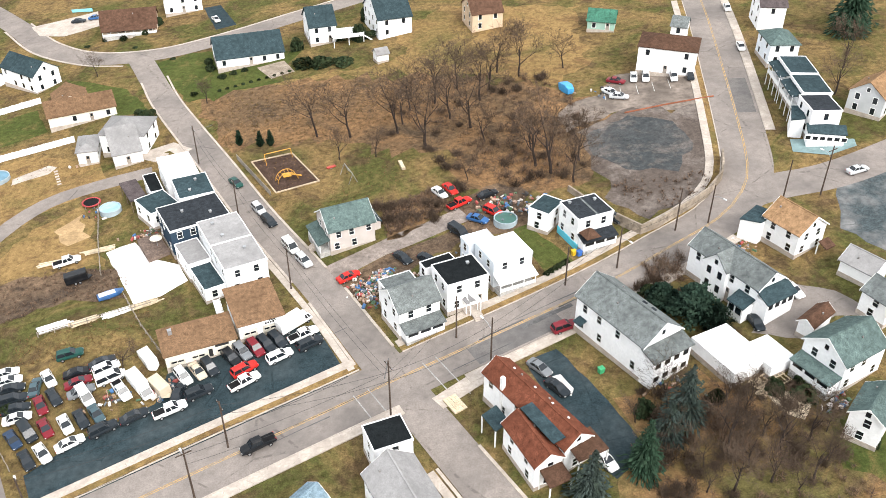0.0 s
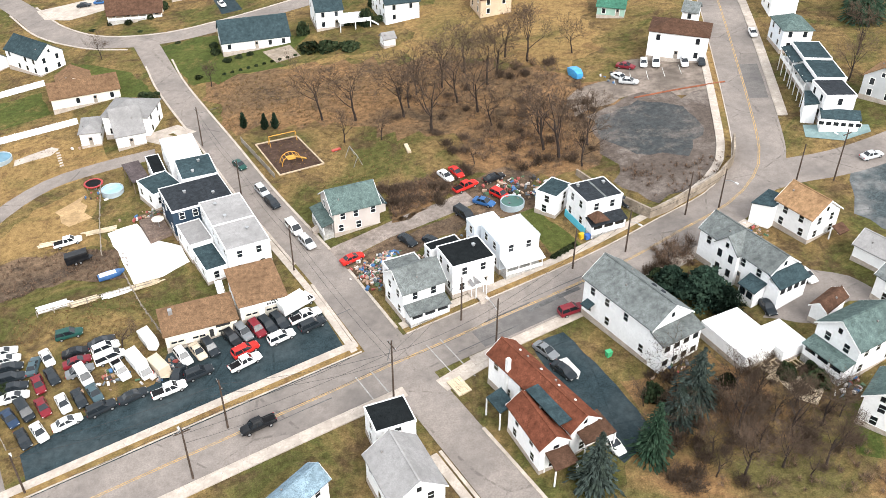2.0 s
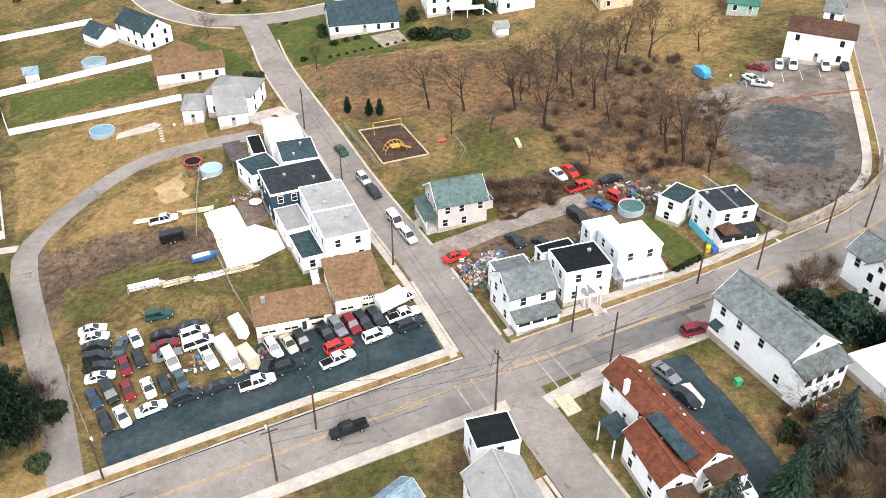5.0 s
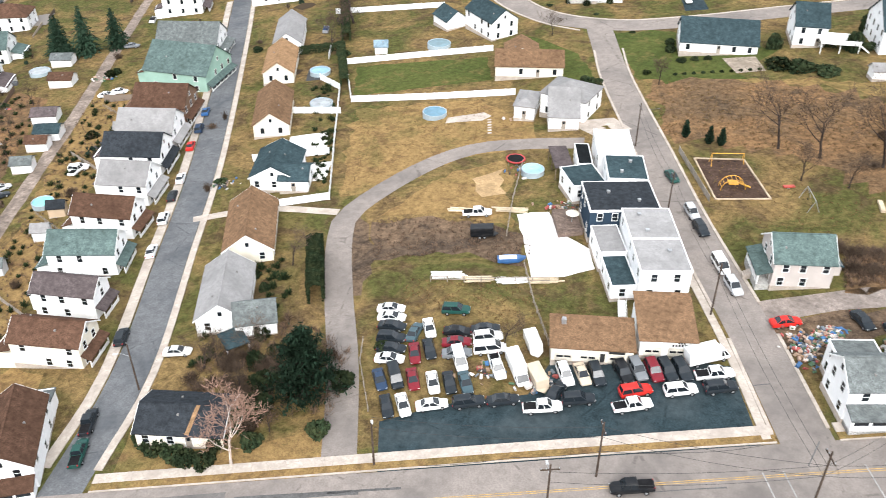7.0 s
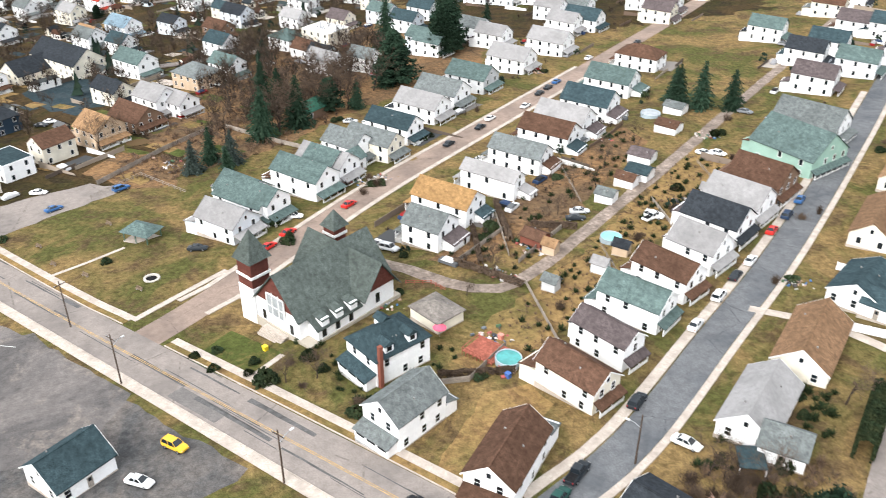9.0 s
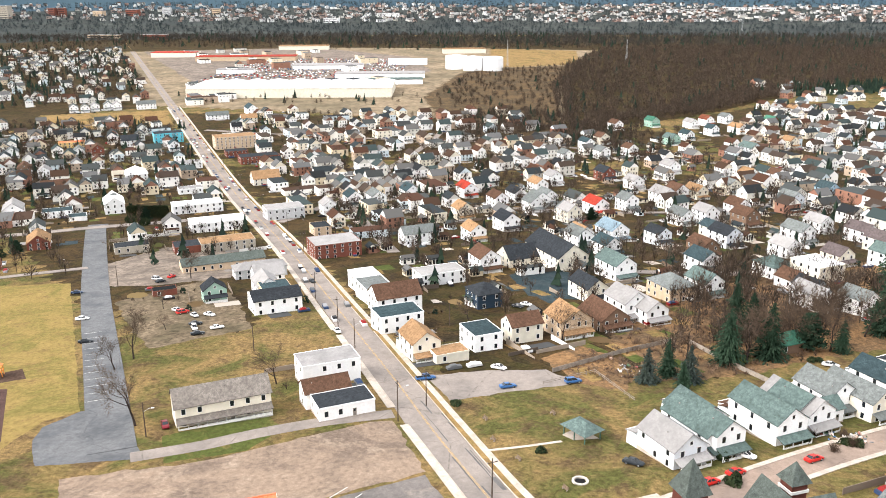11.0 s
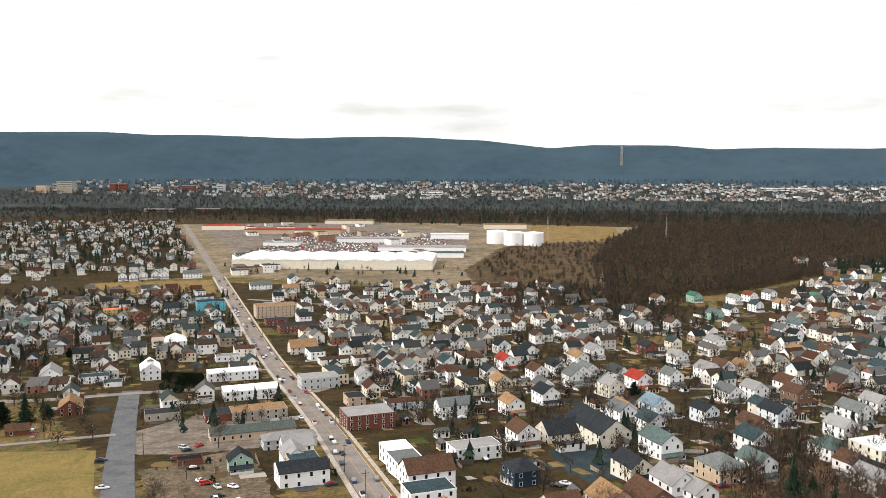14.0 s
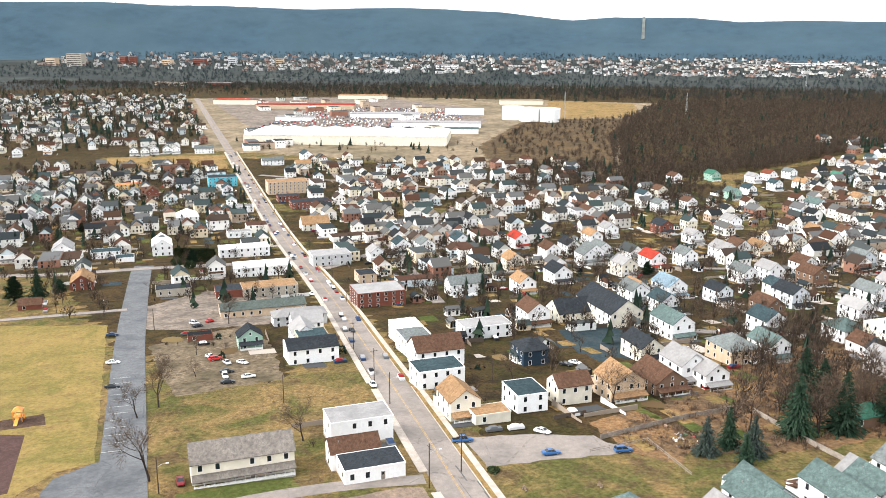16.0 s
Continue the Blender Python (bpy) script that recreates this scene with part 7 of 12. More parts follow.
house(-301.4, 217.6, 15.5, 10.3, 29.0, 6.0, top='light', wall='white', porch='r', label='white house with pale roof', near=0)
house(-325.4, 250.8, 15.5, 10.3, 29.0, 6.0, top='slate', wall='white', porch='r', label='white house with slate roof', near=0)
house(-956.2, 234.9, 13.4, 9.9, 27.0, 7.0, roof='gable', top='rust', wall='white', porch='r', label='white town house with rust-red gable roof', name='house', category='house', near=0)
house(-895.2, 227.0, 11.6, 9.5, 27.0, 7.3, roof='gable', top='slate', wall='white', porch='r', label='white town house with slate gable roof', name='house', category='house', near=0)
house(-867.9, 197.8, 12.8, 9.0, 27.0, 6.4, roof='gable', top='slate', wall='white', porch='r', label='white town house with slate gable roof', name='house', category='house', near=0)
house(-842.6, 179.1, 14.0, 10.3, 27.0, 6.7, roof='gable', top='teal', wall='green', porch='r', label='green town house with grey-green gable roof', name='house', category='house', near=0)
house(-909.7, 255.6, 17.1, 10.1, 27.0, 6.2, roof='gable', top='tan', wall='white', porch='r', label='white town house with tan gable roof', name='house', category='house', near=0)
house(-953.5, 300.0, 13.4, 9.5, 27.0, 7.3, roof='gable', top='green', wall='brick', porch='r', label='red brick town house with green gable roof', name='house', category='house', near=0)
house(-798.6, 238.3, 17.1, 11.0, 27.0, 6.2, roof='gable', top='teal', wall='pale', porch='r', label='pale grey town house with grey-green gable roof', name='house', category='house', near=0)
house(-831.0, 281.9, 12.8, 10.3, 27.0, 6.7, roof='gable', top='tan', wall='cream', porch='r', label='cream town house with tan gable roof', name='house', category='house', near=0)
house(-921.9, 344.2, 14.0, 9.9, 27.0, 7.0, roof='gable', top='brown', wall='white', porch='r', label='white town house with brown gable roof', name='house', category='house', near=0)
house(-845.8, 316.8, 12.2, 9.5, 27.0, 7.3, roof='gable', top='grey', wall='white', porch='r', label='white town house with weathered grey gable roof', name='house', category='house', near=0)
house(-728.0, 269.1, 17.1, 10.1, 27.0, 6.2, roof='gable', top='brown', wall='white', porch='r', label='white town house with brown gable roof', name='house', category='house', near=0)
house(-606.0, 236.6, 11.6, 10.3, 27.0, 6.7, roof='gable', top='slate', wall='blue', porch='r', label='pale blue town house with slate gable roof', name='house', category='house', near=0)
house(-565.4, 200.5, 12.8, 9.9, 27.0, 7.0, roof='gable', top='grey', wall='pale', porch='r', label='pale grey town house with weathered grey gable roof', name='house', category='house', near=0)
house(-454.3, 169.4, 14.0, 9.5, 27.0, 7.3, roof='gable', top='grey', wall='white', porch='r', label='white town house with weathered grey gable roof', name='house', category='house', near=0)
house(-483.3, 189.0, 12.2, 9.0, 27.0, 6.4, roof='gable', top='light', wall='white', porch='r', label='white town house with pale grey gable roof', name='house', category='house', near=0)
house(-675.9, 223.5, 14.6, 10.1, 27.0, 6.2, roof='gable', top='brown', wall='white', porch='r', label='white town house with brown gable roof', name='house', category='house', near=0)
house(-672.2, 203.9, 11.6, 9.9, 27.0, 7.0, roof='gable', top='tan', wall='white', porch='r', label='white town house with tan gable roof', name='house', category='house', near=0)
house(-622.7, 178.0, 12.8, 9.5, 27.0, 7.3, roof='gable', top='grey', wall='cream', porch='r', label='cream town house with weathered grey gable roof', name='house', category='house', near=0)
house(-603.2, 152.0, 14.0, 9.0, 27.0, 6.4, roof='gable', top='tan', wall='cream', porch='r', label='cream town house with tan gable roof', name='house', category='house', near=0)
house(-602.7, 139.4, 12.2, 10.3, 27.0, 6.7, roof='gable', top='brown', wall='white', porch='r', label='white town house with brown gable roof', name='house', category='house', near=0)
house(-590.2, 128.3, 15.9, 11.0, 27.0, 6.2, roof='gable', top='light', wall='white', porch='r', label='white town house with pale grey gable roof', name='house', category='house', near=0)
house(-560.2, 101.4, 11.6, 9.5, 27.0, 7.3, roof='gable', top='grey', wall='white', porch='r', label='white town house with weathered grey gable roof', name='house', category='house', near=0)
house(-645.0, 117.6, 12.8, 9.0, 27.0, 6.4, roof='gable', top='light', wall='white', porch='r', label='white town house with pale grey gable roof', name='house', category='house', near=0)
house(-681.3, 101.1, 14.0, 10.3, 27.0, 6.7, roof='gable', top='dark', wall='brick', porch='r', label='red brick town house with dark gable roof', name='house', category='house', near=0)
house(-546.2, 81.5, 12.2, 9.9, 27.0, 7.0, roof='gable', top='red', wall='white', porch='r', label='white town house with red gable roof', name='house', category='house', near=0)
house(-521.3, 63.3, 13.4, 9.5, 27.0, 7.3, roof='gable', top='grey', wall='cream', porch='r', label='cream town house with weathered grey gable roof', name='house', category='house', near=0)
house(-456.4, 64.2, 11.6, 9.0, 27.0, 6.4, roof='gable', top='tan', wall='white', porch='r', label='white town house with tan gable roof', name='house', category='house', near=0)
house(-465.0, 80.3, 12.8, 10.3, 27.0, 6.7, roof='gable', top='bluegrey', wall='pale', porch='r', label='pale grey town house with blue-grey gable roof', name='house', category='house', near=0)
house(-383.8, 72.0, 14.0, 9.9, 27.0, 7.0, roof='gable', top='teal', wall='white', porch='r', label='white town house with grey-green gable roof', name='house', category='house', near=0)
house(-513.7, 138.3, 12.2, 9.5, 27.0, 7.3, roof='gable', top='light', wall='white', porch='r', label='white town house with pale grey gable roof', name='house', category='house', near=0)
house(-508.4, 123.8, 13.4, 9.0, 27.0, 6.4, roof='gable', top='grey', wall='white', porch='r', label='white town house with weathered grey gable roof', name='house', category='house', near=0)
house(-540.0, 162.2, 11.6, 10.3, 27.0, 6.7, roof='gable', top='brown', wall='white', porch='r', label='white town house with brown gable roof', name='house', category='house', near=0)
house(-503.8, 157.3, 12.8, 9.9, 27.0, 7.0, roof='gable', top='brown', wall='brown', porch='r', label='brown town house with brown gable roof', name='house', category='house', near=0)
house(-447.5, 132.7, 14.0, 9.5, 27.0, 7.3, roof='gable', top='dark', wall='pale', porch='r', label='pale grey town house with dark gable roof', name='house', category='house', near=0)
house(-422.9, 116.9, 12.2, 9.0, 27.0, 6.4, roof='gable', top='brown', wall='brown', porch='r', label='brown town house with brown gable roof', name='house', category='house', near=0)
house(-709.9, 154.3, 13.4, 10.3, 27.0, 6.7, roof='gable', top='light', wall='white', porch='r', label='white town house with pale grey gable roof', name='house', category='house', near=0)
house(-787.6, 133.9, 11.6, 9.9, 27.0, 7.0, roof='gable', top='brown', wall='white', porch='r', label='white town house with brown gable roof', name='house', category='house', near=0)
house(-771.8, 108.4, 12.8, 9.5, 27.0, 7.3, roof='gable', top='grey', wall='white', porch='r', label='white town house with weathered grey gable roof', name='house', category='house', near=0)
house(-821.0, 99.8, 14.0, 9.0, 27.0, 6.4, roof='gable', top='slate', wall='white', porch='r', label='white town house with slate gable roof', name='house', category='house', near=0)
house(-845.3, 116.0, 12.2, 10.3, 27.0, 6.7, roof='gable', top='brown', wall='cream', porch='r', label='cream town house with brown gable roof', name='house', category='house', near=0)
house(-924.0, 138.1, 13.4, 9.9, 27.0, 7.0, roof='gable', top='brown', wall='white', porch='r', label='white town house with brown gable roof', name='house', category='house', near=0)
house(-755.8, 76.8, 11.6, 9.5, 27.0, 7.3, roof='gable', top='grey', wall='white', porch='r', label='white town house with weathered grey gable roof', name='house', category='house', near=0)
house(-795.6, 57.4, 12.8, 9.0, 27.0, 6.4, roof='gable', top='brown', wall='white', porch='r', label='white town house with brown gable roof', name='house', category='house', near=0)
house(-734.1, 49.5, 14.0, 10.3, 27.0, 6.7, roof='gable', top='brown', wall='white', porch='r', label='white town house with brown gable roof', name='house', category='house', near=0)
house(-660.4, 61.7, 12.2, 9.9, 27.0, 7.0, roof='gable', top='light', wall='white', porch='r', label='white town house with pale grey gable roof', name='house', category='house', near=0)
house(-629.3, 49.5, 13.4, 9.5, 27.0, 7.3, roof='gable', top='tan', wall='white', porch='r', label='white town house with tan gable roof', name='house', category='house', near=0)
house(-558.3, 43.7, 11.6, 9.0, 27.0, 6.4, roof='gable', top='grey', wall='white', porch='r', label='white town house with weathered grey gable roof', name='house', category='house', near=0)
house(-581.6, 53.2, 12.8, 10.3, 27.0, 6.7, roof='gable', top='grey', wall='white', porch='r', label='white town house with weathered grey gable roof', name='house', category='house', near=0)
house(-946.0, 177.8, 14.0, 9.9, 27.0, 7.0, roof='gable', top='green', wall='green', porch='r', label='green town house with green gable roof', name='house', category='house', near=0)
house(-1044.0, 365.1, 12.2, 9.5, 27.0, 7.3, roof='gable', top='brown', wall='white', porch='r', label='white town house with brown gable roof', name='house', category='house', near=0)
house(-1042.9, 349.7, 13.4, 9.0, 27.0, 6.4, roof='gable', top='tan', wall='white', porch='r', label='white town house with tan gable roof', name='house', category='house', near=0)
house(-1048.6, 333.2, 11.6, 10.3, 27.0, 6.7, roof='gable', top='light', wall='white', porch='r', label='white town house with pale grey gable roof', name='house', category='house', near=0)
house(-383.9, 136.9, 12.2, 11.0, 27.0, 5.6, roof='hip', top='teal', wall='white', porch='', label='white town house with grey-green hip roof', name='house', category='house', near=0)
house(-375.5, 151.5, 15.5, 13.5, 27.0, 8.0, roof='flat', top='white', wall='cream', porch='', label='cream block with white flat roof', name='town_building', category='building', near=0)
house(-352.9, 102.1, 12.2, 9.0, 27.0, 6.4, roof='gable', top='teal', wall='white', porch='r', label='white town house with grey-green gable roof', name='house', category='house', near=0)
house(-348.4, 89.1, 14.6, 12.1, 27.0, 6.0, roof='hip', top='grey', wall='tan', porch='', label='tan town house with weathered grey hip roof', name='house', category='house', near=0)
house(-365.0, 138.6, 9.8, 8.8, 27.0, 4.0, roof='gable', top='brown', wall='white', porch='r', label='white town house with brown gable roof', name='house', category='house', near=0)
house(-971.9, 258.3, 12.8, 9.5, 27.0, 7.3, roof='gable', top='grey', wall='white', porch='r', label='white town house with weathered grey gable roof', name='house', category='house', near=0)
house(-939.4, 215.9, 14.0, 9.0, 27.0, 6.4, roof='gable', top='light', wall='white', porch='r', label='white town house with pale grey gable roof', name='house', category='house', near=0)
house(-331.6, -13.5, 17.1, 11.0, 117.0, 6.2, roof='gable', top='brown', wall='white', porch='', label='white town house with brown gable roof', name='house', category='house', near=0)
house(-306.5, -9.6, 15.2, 10.5, 117.0, 6.5, roof='flat', top='slate', wall='white', porch='', label='white town house with slate flat roof', name='house', category='house', near=0)
house(-358.7, -27.6, 20.5, 10.5, 27.0, 6.0, roof='flat', top='white', wall='white', porch='', label='white block with white flat roof', name='town_building', category='building', near=0)
house(-344.9, -23.0, 15.2, 10.5, 27.0, 6.5, roof='flat', top='grey', wall='white', porch='', label='white town house with weathered grey flat roof', name='house', category='house', near=0)
house(-373.0, -0.5, 19.5, 10.5, 117.0, 5.5, roof='flat', top='light', wall='white', porch='', label='white block with pale grey flat roof', name='town_building', category='building', near=0)
house(-395.9, 17.8, 12.2, 9.9, 27.0, 7.0, roof='gable', top='brown', wall='white', porch='r', label='white town house with brown gable roof', name='house', category='house', near=0)
house(-336.5, 18.9, 11.0, 9.9, 27.0, 6.0, roof='hip', top='dark', wall='navy', porch='', label='dark navy town house with dark hip roof', name='house', category='house', near=0)
house(-287.2, 19.1, 11.5, 9.5, 27.0, 6.0, roof='flat', top='slate', wall='white', porch='', label='white town house with slate flat roof', name='house', category='house', near=0)
house(-294.5, 32.0, 11.0, 8.0, 117.0, 6.2, roof='gable', top='brown', wall='cream', porch='', label='cream town house with brown gable roof', name='house', category='house', near=0)
house(-278.2, 0.7, 12.0, 9.0, 27.0, 6.2, roof='gable', top='tan', wall='cream', porch='r', label='cream town house with tan gable roof', name='house', category='house', near=0)
house(-273.8, 9.8, 10.5, 6.5, 117.0, 3.2, roof='flat', top='tan', wall='cream', porch='', label='cream town house with tan flat roof', name='house', category='house', near=0)
house(-302.4, 47.4, 12.2, 9.9, 27.0, 6.2, roof='gable', top='tan', wall='tan', porch='r', label='tan town house with tan gable roof', name='house', category='house', near=0)
house(-310.9, 59.8, 14.6, 11.0, 27.0, 4.5, roof='gable', top='brown', wall='brown', porch='r', label='brown town house with brown gable roof', name='house', category='house', near=0)
house(-381.0, 73.1, 12.8, 9.9, 27.0, 7.0, roof='gable', top='teal', wall='white', porch='r', label='white town house with grey-green gable roof', name='house', category='house', near=0)
house(-457.6, -17.8, 17.1, 8.8, 117.0, 6.2, roof='gable', top='grey', wall='white', porch='', label='white town house with weathered grey gable roof', name='house', category='house', near=0)
house(-465.5, 10.6, 12.2, 9.0, 27.0, 6.4, roof='gable', top='tan', wall='white', porch='r', label='white town house with tan gable roof', name='house', category='house', near=0)
house(-495.4, 27.6, 13.4, 10.3, 27.0, 6.7, roof='gable', top='dark', wall='white', porch='r', label='white town house with dark gable roof', name='house', category='house', near=0)
house(-530.5, 2.0, 11.6, 9.9, 27.0, 7.0, roof='gable', top='tan', wall='cream', porch='r', label='cream town house with tan gable roof', name='house', category='house', near=0)
house(-571.0, 22.0, 12.8, 9.5, 27.0, 7.3, roof='gable', top='brown', wall='white', porch='r', label='white town house with brown gable roof', name='house', category='house', near=0)
house(-595.6, 34.0, 14.0, 9.0, 27.0, 6.4, roof='gable', top='dark', wall='white', porch='r', label='white town house with dark gable roof', name='house', category='house', near=0)
house(-572.0, 47.4, 12.2, 10.3, 27.0, 6.7, roof='gable', top='grey', wall='white', porch='r', label='white town house with weathered grey gable roof', name='house', category='house', near=0)
house(-547.5, 80.9, 13.4, 9.9, 27.0, 7.0, roof='gable', top='red', wall='white', porch='r', label='white town house with red gable roof', name='house', category='house', near=0)
house(-519.8, 63.6, 11.6, 9.5, 27.0, 7.3, roof='gable', top='light', wall='cream', porch='r', label='cream town house with pale grey gable roof', name='house', category='house', near=0)
house(-450.9, 62.9, 12.8, 9.0, 27.0, 6.4, roof='gable', top='grey', wall='white', porch='r', label='white town house with weathered grey gable roof', name='house', category='house', near=0)
house(-463.9, 81.2, 14.0, 10.3, 27.0, 6.7, roof='gable', top='bluegrey', wall='white', porch='r', label='white town house with blue-grey gable roof', name='house', category='house', near=0)
house(-579.0, -71.6, 12.2, 9.9, 27.0, 7.0, roof='gable', top='slate', wall='white', porch='r', label='white town house with slate gable roof', name='house', category='house', near=0)
house(-579.7, -56.4, 13.4, 9.5, 27.0, 7.3, roof='gable', top='grey', wall='white', porch='r', label='white town house with weathered grey gable roof', name='house', category='house', near=0)
house(-549.7, -81.9, 11.6, 9.0, 27.0, 6.4, roof='gable', top='light', wall='white', porch='r', label='white town house with pale grey gable roof', name='house', category='house', near=0)
house(-604.4, -37.2, 12.8, 10.3, 27.0, 6.7, roof='gable', top='slate', wall='white', porch='r', label='white town house with slate gable roof', name='house', category='house', near=0)
house(-612.4, 0.8, 14.0, 9.9, 27.0, 7.0, roof='gable', top='red', wall='white', porch='r', label='white town house with red gable roof', name='house', category='house', near=0)
house(-484.4, -73.2, 11.6, 9.4, 27.0, 5.0, roof='flat', top='dark', wall='tan', porch='', label='tan town house with dark flat roof', name='house', category='house', near=0)
house(-407.2, 49.3, 30.0, 15.0, 27.0, 7.5, roof='gable', top='dark', wall='cream', porch='', label='cream block with dark gable roof', name='town_building', category='building', near=1)
house(-408.0, 33.5, 17.1, 13.2, 117.0, 4.5, roof='gable', top='dark', wall='cream', porch='', label='cream town house with dark gable roof', name='house', category='house', near=0)
house(-322.2, 68.7, 12.8, 9.9, 27.0, 7.0, roof='gable', top='light', wall='white', porch='r', label='white town house with pale grey gable roof', name='house', category='house', near=0)
house(-535.4, -39.1, 8.5, 6.6, 27.0, 3.0, roof='gable', top='white', wall='white', porch='r', label='white town house with white gable roof', name='house', category='house', near=0)
house(-229.2, -45.0, 23.5, 9.0, 117.0, 6.0, roof='gable', top='taupe', wall='cream', porch='f', label='tan block with weathered grey gable roof', name='town_building', category='building', near=1)
house(-255.9, -23.2, 16.5, 9.5, 117.0, 7.0, roof='flat', top='light', wall='white', porch='', label='white town house with pale grey flat roof', name='house', category='house', near=1)
house(-238.1, -20.3, 12.0, 7.0, 117.0, 5.0, roof='gable', top='brown', wall='white', porch='', label='white town house with brown gable roof', name='house', category='house', near=1)
house(-231.9, -14.5, 14.5, 8.5, 117.0, 4.0, roof='flat', top='dark', wall='white', porch='', label='white town house with dark flat roof', name='house', category='house', near=1)
house(-341.5, -60.5, 12.0, 11.0, 27.0, 6.4, roof='flat', top='slate', wall='tan', porch='', label='tan brick rear block with slate flat roof', name='rear_wing', category='house wing', near=0)
house(-330.5, -57.9, 17.5, 12.5, 117.0, 6.0, roof='gable', rise=2.2, top='dark', wall='white', porch='', label='white block with black gable roof', name='town_building', category='building', near=0)
house(-402.2, -100.9, 36.5, 12.5, 117.0, 4.0, roof='gable', rise=1.8, top='sage', wall='tan', porch='', label='long tan depot with low grey-green roof', name='town_building', category='building', near=0)
house(-445.2, -112.6, 26.5, 12.5, 117.0, 5.0, roof='flat', top='tan', wall='stone', porch='', label='stone-coloured block with tan flat roof', name='town_building', category='building', near=0)
house(-438.2, -129.3, 15.2, 11.6, 117.0, 4.0, roof='flat', top='dark', wall='brick', porch='', label='red brick town house with dark flat roof', name='house', category='house', near=0)
house(-436.9, -158.2, 16.5, 9.5, 117.0, 4.0, roof='flat', top='dark', wall='stone', porch='', label='stone-coloured town house with dark flat roof', name='house', category='house', near=0)
house(-351.8, -108.2, 9.2, 5.0, 117.0, 2.5, roof='flat', top='black', wall='brick', porch='', label='red brick town house with black flat roof', name='house', category='house', near=0)
house(-429.6, -55.1, 22.5, 16.5, 117.0, 7.5, roof='flat', top='light', wall='brick', porch='', label='red brick block with pale grey flat roof', name='town_building', category='building', near=0)
house(-448.6, -212.4, 16.0, 11.0, 27.0, 4.5, roof='gable', top='tan', wall='brick', porch='', label='red brick block with tan gable roof', name='town_building', category='building', near=0)
house(-397.1, -207.9, 9.8, 6.6, 117.0, 2.6, roof='gable', top='brown', wall='brick', porch='', label='red brick town house with brown gable roof', name='house', category='house', near=0)
house(-344.1, -85.4, 7.3, 8.8, 27.0, 5.0, roof='gable', top='dark', wall='green', porch='r', label='green town house with dark gable roof', name='house', category='house', near=0)
house(-540.0, -278.0, 18.0, 12.0, 27.0, 6.0, roof='gable', top='light', wall='white', porch='', label='white block with pale grey gable roof', name='town_building', category='building', near=0)
house(-557.8, -221.6, 20.0, 12.0, 27.0, 7.0, roof='gable', top='white', wall='white', porch='', label='white block with white gable roof', name='town_building', category='building', near=0)
house(-539.8, -249.7, 17.7, 10.5, 117.0, 4.5, roof='flat', top='slate', wall='white', porch='', label='white town house with slate flat roof', name='house', category='house', near=0)
house(-529.3, -231.8, 10.4, 9.4, 117.0, 3.0, roof='flat', top='slate', wall='white', porch='', label='white town house with slate flat roof', name='house', category='house', near=0)
house(-632.3, -298.6, 20.0, 9.0, 117.0, 4.0, roof='gable', top='brown', wall='white', porch='', label='white block with brown gable roof', name='town_building', category='building', near=0)
house(-668.1, -325.2, 14.0, 9.5, 27.0, 7.3, roof='gable', top='light', wall='white', porch='r', label='white town house with pale grey gable roof', name='house', category='house', near=0)
house(-653.8, -364.4, 12.2, 9.0, 27.0, 6.4, roof='gable', top='teal', wall='white', porch='r', label='white town house with grey-green gable roof', name='house', category='house', near=0)
house(-642.6, -366.5, 13.4, 10.3, 27.0, 6.7, roof='gable', top='light', wall='white', porch='r', label='white town house with pale grey gable roof', name='house', category='house', near=0)
house(-586.4, -341.4, 11.6, 9.9, 27.0, 7.0, roof='gable', top='brown', wall='white', porch='r', label='white town house with brown gable roof', name='house', category='house', near=0)
house(-727.3, -413.0, 17.1, 10.1, 27.0, 6.2, roof='gable', top='teal', wall='green', porch='r', label='green town house with grey-green gable roof', name='house', category='house', near=0)
house(-728.5, -430.1, 14.0, 9.0, 27.0, 6.4, roof='gable', top='grey', wall='white', porch='r', label='white town house with weathered grey gable roof', name='house', category='house', near=0)
house(-748.6, -396.4, 12.2, 10.3, 27.0, 6.7, roof='gable', top='grey', wall='white', porch='r', label='white town house with weathered grey gable roof', name='house', category='house', near=0)
house(-795.5, -401.6, 13.4, 9.9, 27.0, 7.0, roof='gable', top='light', wall='tan', porch='r', label='tan town house with pale grey gable roof', name='house', category='house', near=0)
house(-804.9, -371.4, 22.5, 9.5, 117.0, 5.0, roof='flat', top='orange', wall='yellow', porch='', label='yellow block with orange flat roof', name='town_building', category='building', near=0)
house(-759.9, -342.3, 12.8, 9.0, 27.0, 6.4, roof='gable', top='grey', wall='white', porch='r', label='white town house with weathered grey gable roof', name='house', category='house', near=0)
house(-766.6, -328.9, 14.0, 10.3, 27.0, 6.7, roof='gable', top='brown', wall='brick', porch='r', label='red brick town house with brown gable roof', name='house', category='house', near=0)
house(-814.0, -320.0, 16.0, 12.0, 117.0, 6.0, roof='gable', top='dark', wall='white', porch='', label='white block with dark gable roof', name='town_building', category='building', near=0)
house(-838.1, -292.9, 26.5, 16.5, 117.0, 9.0, roof='flat', top='dark', wall='aqua', porch='', label='bright aqua block with dark flat roof', name='town_building', category='building', near=0)
house(-794.2, -270.8, 11.6, 9.0, 27.0, 6.4, roof='gable', top='slate', wall='white', porch='r', label='white town house with slate gable roof', name='house', category='house', near=0)
house(-812.2, -220.7, 36.5, 18.5, 117.0, 11.0, roof='flat', top='tan', wall='tan', porch='', label='tan block with tan flat roof', name='town_building', category='building', near=0)
